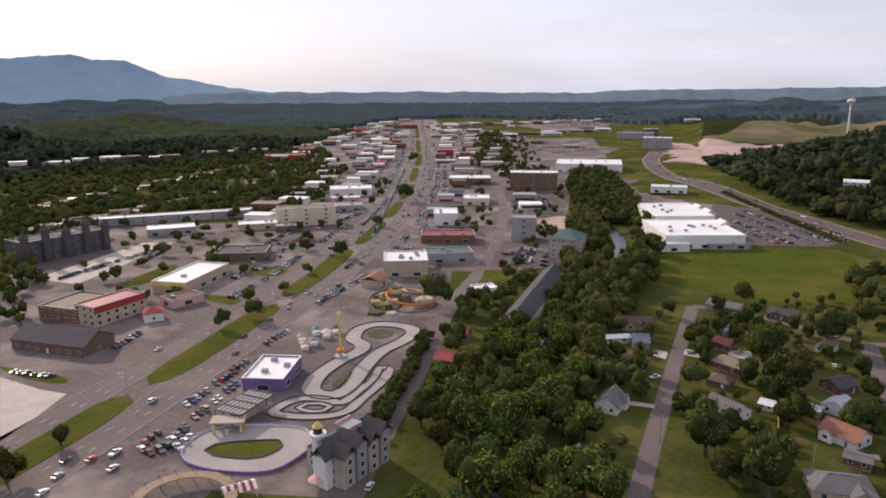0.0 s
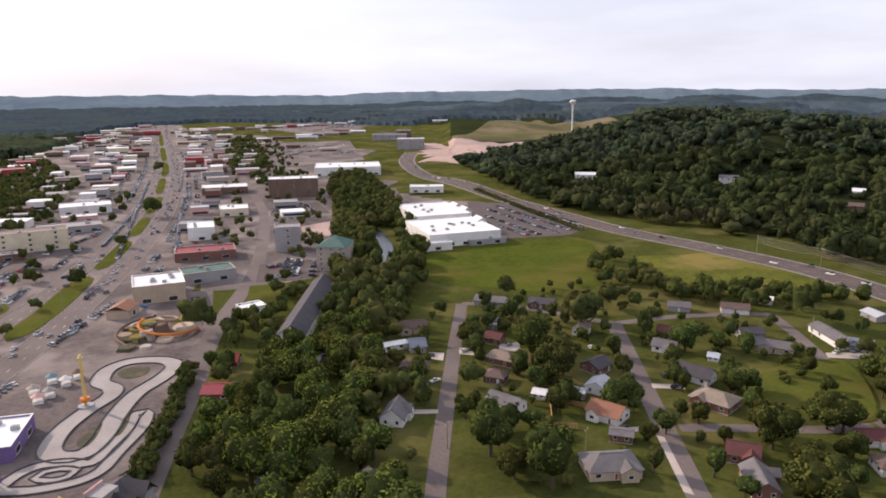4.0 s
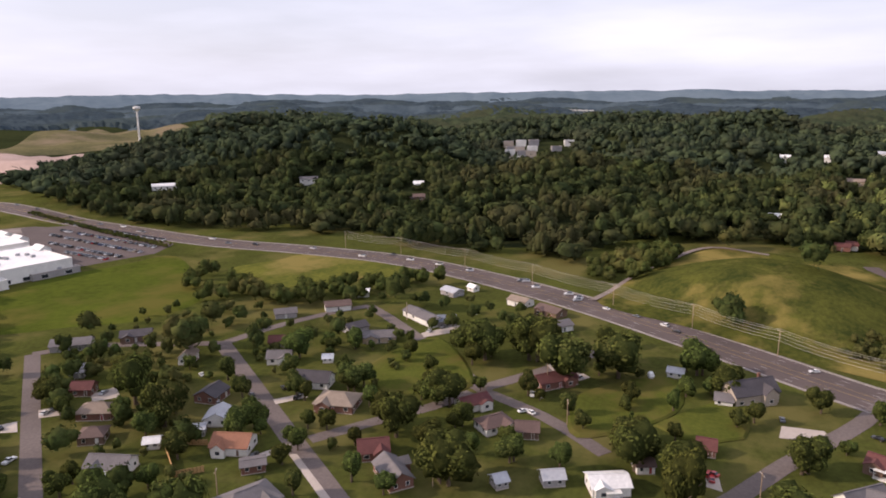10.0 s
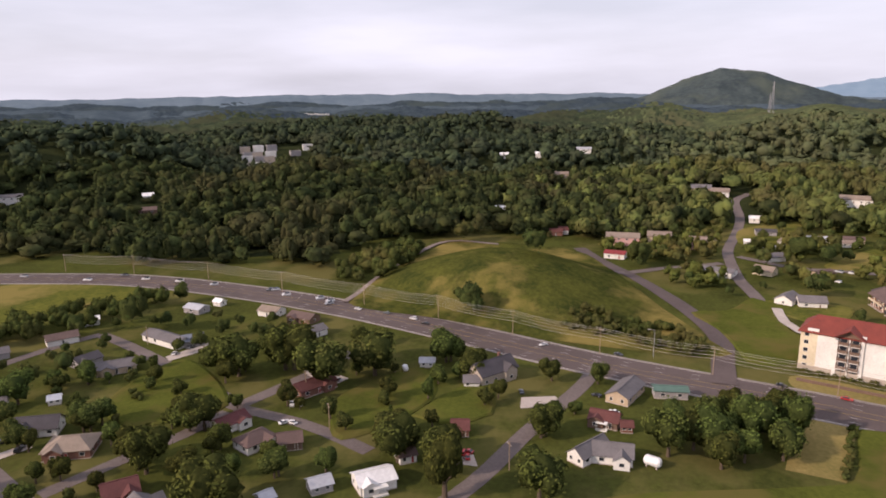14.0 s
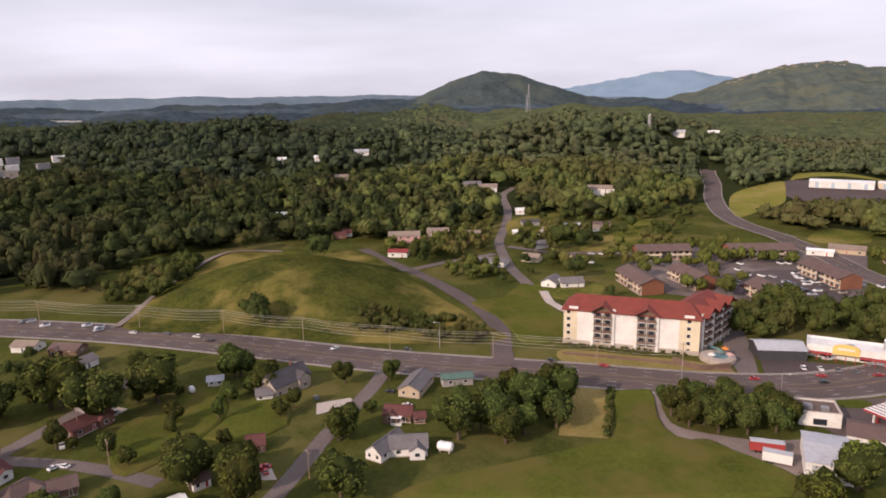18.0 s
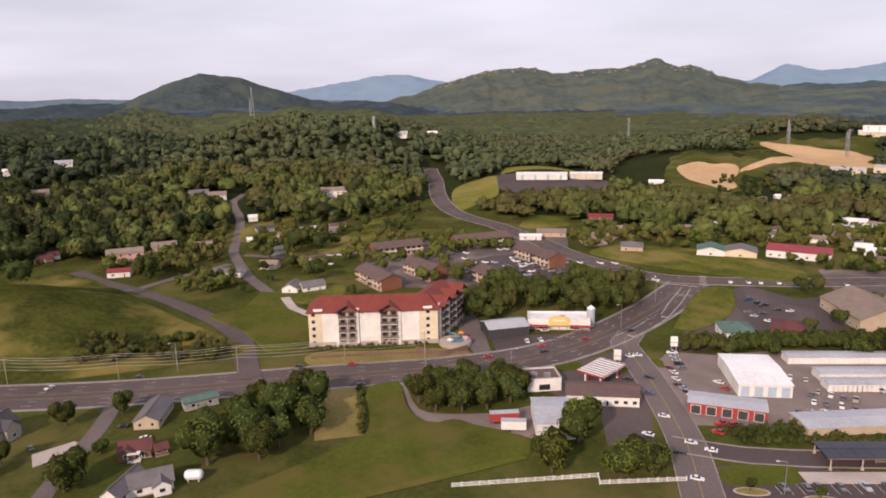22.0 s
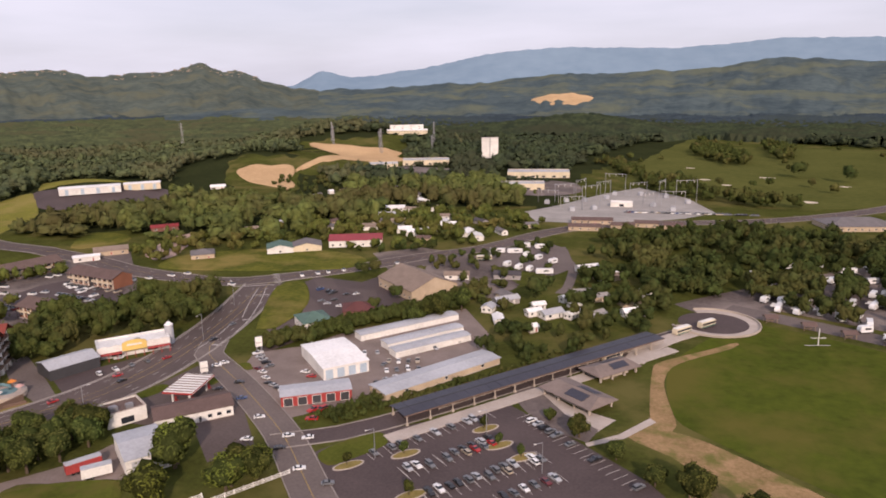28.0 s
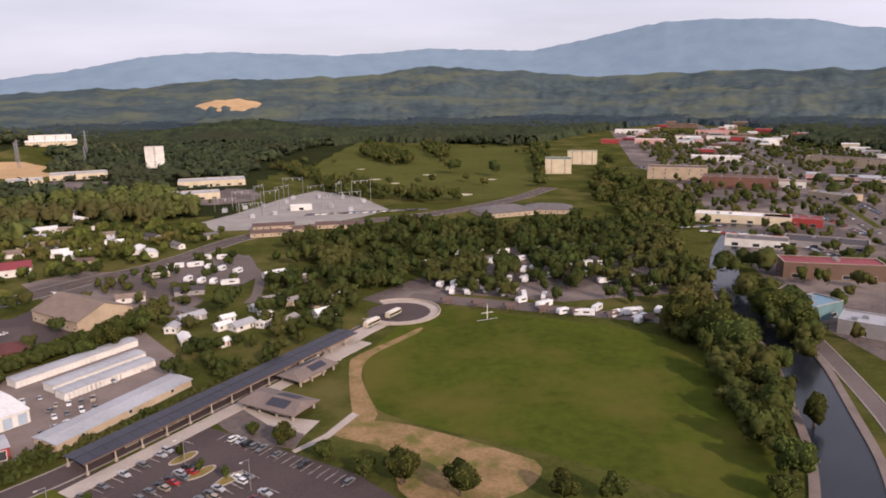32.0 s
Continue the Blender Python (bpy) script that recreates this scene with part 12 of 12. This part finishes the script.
house(48.6, -297.3, 40, 12, 5, 2.6, 1.2, 'tan', 'flat', label='small tan mobile home in a wooded yard', category='mobile home', doors=1, wins=2)
house(44.9, -281.3, 38, 12, 5, 2.6, 1.2, 'white', 'white', label='small white mobile home in a wooded yard', category='mobile home', doors=1, wins=2)
house(103.8, -279.0, 48, 12, 5, 2.6, 1.2, 'grey', 'metal', label='small grey mobile home in a wooded yard', category='mobile home', doors=1, wins=2)
house(107.7, -265.1, 90, 6, 5, 2.6, 1.2, 'white', 'metal', label='small white mobile home in a wooded yard', category='mobile home', doors=1, wins=2)
house(98.5, -251.2, 115, 9, 4, 2.6, 0.9, 'white', 'white', label='small white mobile home in a wooded yard', category='mobile home', doors=1, wins=2)
house(79.2, -266.7, 50, 10, 6, 2.6, 1.2, 'white', 'metal', label='small white mobile home in a wooded yard', category='mobile home', doors=1, wins=2)
house(78.5, -291.3, 60, 5, 3.5, 2.6, 0.9, 'white', 'white', label='small white mobile home in a wooded yard', category='mobile home', doors=1, wins=2)
house(63.9, -298.2, 35, 8, 5, 2.6, 1.2, 'tan', 'flat', label='small tan mobile home in a wooded yard', category='mobile home', doors=1, wins=2)
house(44.3, -316.3, 60, 5, 4, 2.6, 0.9, 'white', 'white', label='small white mobile home in a wooded yard', category='mobile home', doors=1, wins=2)
house(81.8, -245.5, 50, 4, 3, 2.6, 0.9, 'white', 'white', label='small white mobile home in a wooded yard', category='mobile home', doors=1, wins=2)
house(79.6, -349.8, 40, 12, 6, 3, 1.0, 'white', 'white', label='long white office of the camper yard', category='office')
house(71.4, -341.1, 40, 10, 9, 3, 2.2, 'tan', 'rust', label='tan house with a red-brown roof')
house(62.3, -338.8, 40, 12, 5, 2.6, 1.0, 'tan', 'tan', label='tan mobile home under trees', category='mobile home')
camper(124.2, -345.6, 75, 2)
camper(116.1, -341.4, 80, 2)
camper(109.4, -339.3, 85, 2)
camper(100.3, -336.9, 20, 1)
camper(111.7, -366.8, 70, 2)
camper(101.5, -360.5, 60, 2)
camper(129.4, -377.8, 25, 1)
camper(139.8, -375.4, 20, 1)
camper(129.3, -394.8, 20, 1)
camper(118.1, -395.1, 20, 0)
camper(120.2, -371.6, 80, 2)
bus(141.3, -355.1, 25)
# lots and blocks behind the large store
far_block(545.7, 1149.8, -25.6, 34.3, 23.2, 14, 'grey', 'flat')
far_block(610.4, 1402.4, -23.6, 48.6, 30.3, 9, 'grey', 'dark')
far_block(627.5, 1355.4, -25.0, 30.9, 21.4, 16, 'brown', 'flat')
far_block(391.0, 1146.9, -18.9, 28.8, 20.4, 5, 'tan', 'flat')
far_block(455.1, 1467.3, -17.3, 44.0, 28.0, 5, 'white', 'metal')
far_block(612.5, 1688.3, -20.0, 42.9, 27.5, 6, 'pink', 'tan')
far_block(570.4, 1947.8, -16.3, 48.6, 30.3, 5, 'white', 'white')
far_block(729.6, 2198.6, -18.4, 48.1, 30.1, 5, 'brick', 'brown')
far_block(808.5, 2076.2, -21.3, 60.5, 36.3, 6, 'white', 'metal')
far_block(973.0, 2239.2, -23.6, 58.6, 35.3, 6, 'tan', 'flat')
far_block(951.0, 2722.5, -19.3, 64.7, 38.3, 6, 'white', 'white')
far_block(1080.7, 2625.0, -22.4, 54.5, 33.3, 7, 'grey', 'flat')
far_block(1098.4, 2221.0, -26.4, 59.5, 35.7, 6, 'white', 'metal')
far_block(360.3, 1248.8, -16.1, 24.7, 18.4, 5, 'brick', 'brown')
far_block(964.8, 1827.8, -28.0, 42.9, 27.5, 5, 'white', 'white')
sheet('lot_town_far', [(294.3, 1177.7), (424.1, 1367.5), (410.0, 1218.6), (468.5, 1122.5), (395.7, 1013.9), (308.0, 1021.6)], 0.08, 'lot_mix', 'far grey parking lots of the town', 'car park')
sheet('lot_town_far', [(471.8, 1917.9), (719.0, 2384.9), (975.6, 2343.4), (950.6, 1903.0), (752.7, 1730.8), (514.5, 1529.6)], 0.08, 'lot_mix', 'far grey parking lots of the town', 'car park')
sheet('lot_town_far', [(214.6, 859.6), (262.9, 872.2), (231.1, 749.2), (177.5, 706.8)], 0.08, 'lot_mix', 'far grey parking lots of the town', 'car park')
car_mass('parked_cars', [(297.8, 1152.5, 397.1, 1280.3, 76), (298.9, 1084.9, 392.3, 1197.2, 75), (327.3, 1055.1, 423.9, 1112.2, 73), (625.6, 1860.4, 878.3, 2109.1, 71), (561.9, 1762.3, 758.4, 1947.2, 72), (683.3, 1838.7, 917.1, 1983.9, 70)], 'rows of cars on the far lots', 311)
# car parks beside the river belt
sheet('lot_inn', [(94.4, 415.2), (110.0, 415.6), (128.6, 410.4), (117.2, 375.3), (101.4, 371.2), (83.0, 376.9)], 0.09, 'asphalt', 'grey car park beside the inn', 'car park')
sheet('lot_brown_hotel', [(159.2, 646.8), (197.3, 621.4), (190.3, 563.2), (162.0, 569.0), (142.3, 570.7)], 0.09, 'asphalt', 'grey car park before the brown hotel', 'car park')
sheet('dig_site', [(151.3, 518.6), (179.9, 529.6), (171.8, 472.5), (155.8, 476.1), (145.4, 497.7)], 0.09, 'clay_pink', 'pale graded building site', 'building site')
sheet('lawn_inn', [(80.2, 371.9), (106.7, 363.1), (101.2, 349.9), (72.9, 350.3)], 0.1, 'lawn', 'mown lawn beside the inn', 'lawn')
car_row(113.3, 419.3, 99.1, 380.5, 14, -20, 0.8, 401, 'cars beside the inn')
car_row(119.1, 416.7, 104.5, 379.7, 13, -22, 0.8, 402, 'cars beside the inn')
car_row(124.5, 403.8, 112.3, 371.5, 11, -21, 0.8, 403, 'cars beside the inn')
car_row(96.2, 406.8, 105.1, 407.2, 3, 93, 0.8, 404, 'cars beside the inn')
car_row(160.2, 613.9, 154.2, 577.4, 12, -9, 0.8, 405, 'cars beside the inn')
car_row(174.0, 614.4, 169.1, 575.1, 13, -7, 0.8, 406, 'cars beside the inn')
car_row(184.2, 611.0, 180.4, 576.9, 11, -6, 0.8, 407, 'cars beside the inn')
car_row(165.7, 623.5, 184.1, 622.5, 6, 87, 0.8, 408, 'cars beside the inn')
grove('camp_front_trees', [(0, -312), (-40, -296), (-98, -272), (-112, -300), (-118, -345), (-60, -350), (-5, -345)], 11, 9, 'shade trees between the campers', 291, leaves=80, spare=False, mat='leaf_dark')
grove('bank_woods_left', [(-84, -150), (-92, -180), (-96, -215), (-92, -240), (-112, -268), (-130, -262), (-128, -225), (-116, -190), (-106, -165), (-94, -140)], 5.5, 11, 'dense riverside woods along the field', 295, leaves=130, spare=True)
grove('bank_woods_right', [(-150, -300), (-143, -262), (-134, -220), (-128, -196), (-141, -205), (-150, -235), (-158, -262), (-166, -300)], 6, 11, 'trees between the river and the drive', 296, leaves=130)
grove('first_street_trees', [(84, 190), (100, 240), (150, 292), (200, 262), (150, 190), (120, 160)], 10, 9, 'yard trees along the first street', 297, leaves=130, spare=True, mat='leaf_dark')
grove('strip_trees_west', [(-128.7, 269.3), (-191.4, 415.7), (-169.1, 547.2), (-54.4, 562.5), (22.4, 711.2), (71.1, 882.8), (66.8, 724.2), (-15.9, 443.5), (-77.8, 315.4), (-113.8, 261.5)], 20, 8, 'scattered trees among the lots west of the strip', 277, leaves=50, spare=True)
grove('west_edge_trees', [(-140.1, 296), (-277.1, 616), (-207.3, 512.5), (-172.2, 412.3), (-146.2, 326.6)], 9, 9, 'dark trees at the edge of the lots', 278, leaves=50, spare=True)
grove('west_houses_trees', [(-197.4, 429.9), (-277.1, 616), (-190.9, 622.5), (-25.1, 798.8), (14.8, 894.1), (-20.5, 621.3), (-75.1, 553.9), (-174.8, 552.9)], 9, 10, 'trees among houses west of the strip', 279, leaves=50, spare=True)
grove('lane_trees', [(22.3, 214.8), (33.9, 267.1), (47.6, 294.2), (76.5, 357.6), (106.5, 352.5), (65.7, 262.2), (39.1, 241.9)], 8, 9, 'trees behind the back lane', 280, leaves=50, spare=True)
grove('strip_trees_north', [(68.3, 347.5), (71.2, 463.5), (133.3, 711.3), (316.8, 1494.1), (387.5, 1477.4), (217.9, 653.8), (152.5, 430.9), (113.5, 376.4)], 16, 7, 'scattered trees behind the strip shops', 281, leaves=50, spare=True)
grove('camp_yard_trees', [(470.2, -606.2), (395.9, -672.7), (128, -443.3), (82.8, -365.2), (84, -308.2), (85, -265.2), (153.6, -271.1), (209.3, -350), (297.7, -361.8)], 14, 7, 'trees among campers and cottages', 282, leaves=50, spare=True, mat='leaf_dark')
grove('town_south_trees', [(-494, -1557.2), (-822.7, -1139.4), (-163.9, -206.7), (-154.6, -244.6), (-187.9, -388.9), (-268, -661.5)], 15, 9, 'trees among the southern town blocks', 283, leaves=30, spare=True)
grove('golf_mixed_trees', [(182.2, -889.8), (152.9, -1206.9), (-209.2, -1195.3), (-127.7, -662.2), (-14.7, -583.6), (91.4, -656.5)], 85, 11, 'single trees along the fairways', 284, leaves=50, spare=True)
grove('cottage_trees', [(272, -324.6), (256.1, -427.1), (269.2, -507.2), (139, -508.7), (110, -421.9), (184.8, -368.1)], 12, 8, 'trees among cottages by the through road', 285, leaves=50, spare=True, mat='leaf_bright')
grove('hill_foot_trees', [(505.8, -8.4), (628.8, -58.7), (605.6, -200.2), (514.8, -281.8), (425.3, -204.6), (453.4, -103.7), (381.7, -76.5), (406.8, -34.5)], 13, 9, 'trees at the foot of the wooded hills', 286, leaves=50, spare=True)
grove('river_bank_trees', [(-86.9, -125.7), (-100.3, -160), (-127.5, -234), (-147.1, -294.9), (-167.5, -313.1), (-142.9, -232.5), (-123.5, -181.5), (-116.6, -139.8), (-105.6, -124.2)], 7, 9, 'trees on both river banks', 287, leaves=50, spare=True)
grove('storage_trees', [(179.4, -193.8), (168.8, -203.7), (157.9, -226.7), (137.3, -260.8), (124, -305.3), (110.9, -274.2), (144, -228.5), (150, -214.1), (169.4, -190)], 5, 6, 'dense row of trees behind the storage rows', 288, leaves=50, spare=True)
grove('mall_trees', [(121.1, 317.8), (134.3, 432.7), (216.4, 524.3), (216.6, 467.1), (189.8, 382.8), (152.7, 312.3)], 10, 10, 'riverside trees behind the mall field', 289, leaves=50, spare=True)
grove('street_trees_west', [(62.4, 211.8), (122.8, 377.4), (153.3, 365.4), (129.2, 276.5), (93.3, 232.2), (79.1, 190.1)], 8, 10, 'dense trees beside the first street', 290, leaves=50, spare=True)
grove('suburb_yard_trees', [(75, 164.8), (89.7, 232.9), (152.3, 290), (235.5, 292.6), (255.7, 198.7), (235.8, 145.7), (174.3, 128.1), (116.3, 129.7)], 10, 4.5, 'bushes and small yard trees of the suburb', 291, leaves=50, spare=True)

# ---- hotel, station, canopy and small things ----
hotel()
long_canopy()
filling_station()
silo(216, -182)
capsule_tank(186, -8.5, 60)
capsule_tank(245, 70, 20, 1.1, 3.6, "white boat cover beside a house")
box_trailer(160, -96, -128, 7.5, "wall_white", "white box trailer on the gravel drive")
box_trailer(166, -97, -118, 9, "wall_red", "long red box trailer beside the workshop")
goal_frame(-26, -268, 20)
post_fence([(144.5, -63.6), (126.8, -98.2), (124, -96), (112.6, -115.8)], 1.3, "fence_white", "white rail fence round the meadow")
board_fence([(138.9, 173.1), (133.4, 185), (122.2, 167.9), (128, 163)], 1.8, "fence_wood", "warm timber board fence round a garden")
post_fence([(90, -165), (60, -210), (30, -250)], 1.1, "wall_stone", "low rail along the bus platform", 6, 2)
sheet("lot_park_ride", [(113, -127), (106, -141), (70, -176), (52, -165), (24, -146), (8, -128), (40, -88), (84, -92)], 0.04, "new_asphalt", "dark marked car park of the park and ride", "car park")
for i, (x, y, a) in enumerate(((100, -125, 50), (88, -136, 50), (72, -158, 50), (65, -150, 50), (57, -146, 50), (78, -118, 50))):
    t = thing("parking_island", pose(x, y, 0, 0, 0, a), "kerbed planted island in the car park", "parking island", "parking islands")
    part("kerb", Geo().frustum(2.4, 2.4, 0, 0.2, 16).mesh("kerb", "concrete"), t).scale = (1.9, 0.8, 1)
    part("soil", Geo().frustum(2.1, 2.0, 0.2, 0.28, 16).mesh("soil", "grass_dry"), t).scale = (1.9, 0.75, 1)
    tree(x + 0.5, y, 3.6 + 0.4 * (i % 3), 1.5, "small young tree in a kerbed island", 0.2)
for x, y in ((95, -131), (70, -153), (50, -140)):
    street_lamp(x, y, 40, 9)
for k in range(7):
    t = thing("picnic_shelter", pose(-10 - 14 * k, -292 + 5.5 * k, 0, 0, 0, 20), "small brown timber picnic shelter", "shelter", "picnic shelters")
    part("roof", gable_roof(5, 3.4, 2.3, 1.0, 0.4).mesh("roof", "roof_brown"), t)
    for sx, sy in product((-2.2, 2.2), (-1.4, 1.4)):
        part("post", kept("picnic_post", lambda: Geo().box(-0.09, -0.09, 0, 0.09, 0.09, 2.3).mesh("post", "timber")), t, pose(sx, sy, 0))
    part("table", Geo().box(-1.2, -0.6, 0.68, 1.2, 0.6, 0.75).box(-0.9, -0.08, 0, -0.7, 0.08, 0.68).box(0.7, -0.08, 0, 0.9, 0.08, 0.68).mesh("table", "timber"), t)
sheet("pavement_camp_lane", [(10, -300), (-40, -280), (-100, -255), (-104, -262), (-45, -292), (5, -312)], 0.04, "old_asphalt", "grey campground lane", "lane")
P1 = [(374, 293), (373, 250), (362, 200), (345, 152), (325, 104), (304, 66), (285, 32), (266, -2), (249, -40), (234, -76), (222, -104)]
for x, y in P1:
    utility_pole(x - 2 if y > 100 else x + 3, y, 62, 11)
wires([(x - 2 if y > 100 else x + 3, y) for x, y in P1], 62, ((-1.1, -0.5), (1.1, -0.5), (0.2, -2.0), (0.2, -3.3), (0.2, -4.6)), 11)
for x, y in ((198, 85), (120, 150), (150, 105), (222, 100), (262, 180), (88, 172), (180, 30)):
    utility_pole(x, y, 30, 8.5)
for x, y in ((-50, 262), (-70, 222), (-30, 312), (-8, 372), (12, 430), (-92, 170)):
    street_lamp(x, y, 160, 11)
for x, y, r in ((218, -100, 60), (206, -190, 80), (224, -232, 60), (192, -120, 240), (268, -22, 60)):
    street_lamp(x, y, r, 11)
hedge("hedge_lane", [(-2, 172), (10, 200), (22, 232), (33, 268)], 4.5, 4.5, "dense dark hedge beside the kart track")
hedge("hedge_bus", [(116, -146), (108, -158), (98, -172), (88, -188)], 4, 2.6, "clipped hedge above the bus lane", 4)
hedge("hedge_bus_far", [(96, -178), (78, -205), (60, -232)], 2.5, 1.6, "low brown-green hedge behind the canopy", 6)
traffic("traffic_parkway", PARKWAY[3:], -11, 13, 3, "far cars driving on the city road")
traffic("traffic_parkway", PARKWAY[3:], 13, 11, 4, "far cars driving on the city road")
traffic("traffic_highway", HIGHWAY[:6], 0, 30, 5, "far cars driving on the highway")
FAR_ROAD = [(-250, -250), (-318, -426), (-366, -556), (-424, -730), (-514, -998), (-628, -1362), (-760, -1800)]
for o in (-8, 8):
    traffic("traffic_parkway_far", FAR_ROAD, o, 12, 9 + o, "far cars driving on the city road")
for a, b in ((60, 180), (200, 330), (350, 520), (560, 760), (800, 1060)):
    (x0, y0), _ = along(FAR_ROAD, a)
    (x1, y1), _ = along(FAR_ROAD, b)
    ob = new("median", strip_mesh("median", [(x0, y0, 0), (x1, y1, 0)], -2.2, 2.2, 0.2, "lawn", 10, 0.2))
    tagged(ob, "raised grass median of the city road", "median", kind="structure")
for k in range(16):
    (x0, y0), _ = along(FAR_ROAD, 80 + 55 * k)
    tree(x0, y0, 7 + k % 3, 3.2, "round green tree on the road median")
rng = random.Random(31)
rows = []
for d in range(215, 1150, 33):
    for off in (-25, -42, -58, 28, 36, 47):
        (x0, y0), (u0, v0) = along(PARKWAY, d)
        (x1, y1), (u1, v1) = along(PARKWAY, d + 26)
        row = (x0 + u0 * off, y0 + v0 * off, x1 + u1 * off, y1 + v1 * off, math.degrees(math.atan2(y1 - y0, x1 - x0)) + 62)
        mid = ((row[0] + row[2]) / 2, (row[1] + row[3]) / 2)
        if rng.random() < 0.8 and not any((mid[0] - a) ** 2 + (mid[1] - b) ** 2 < (r + 5) ** 2 for a, b, r in OCC):
            rows.append(row)
car_mass("parked_cars_frontage", rows, "rows of parked cars before the strip shops", 12)

scatter("far_trees", np.array(FAR_TREES), [lobes(s + 60, 5, 2, 150, 0.11, 0.6) for s in range(5)], "leaf_dark", "scattered far trees along roads and fields")
forest()
far_canopy()
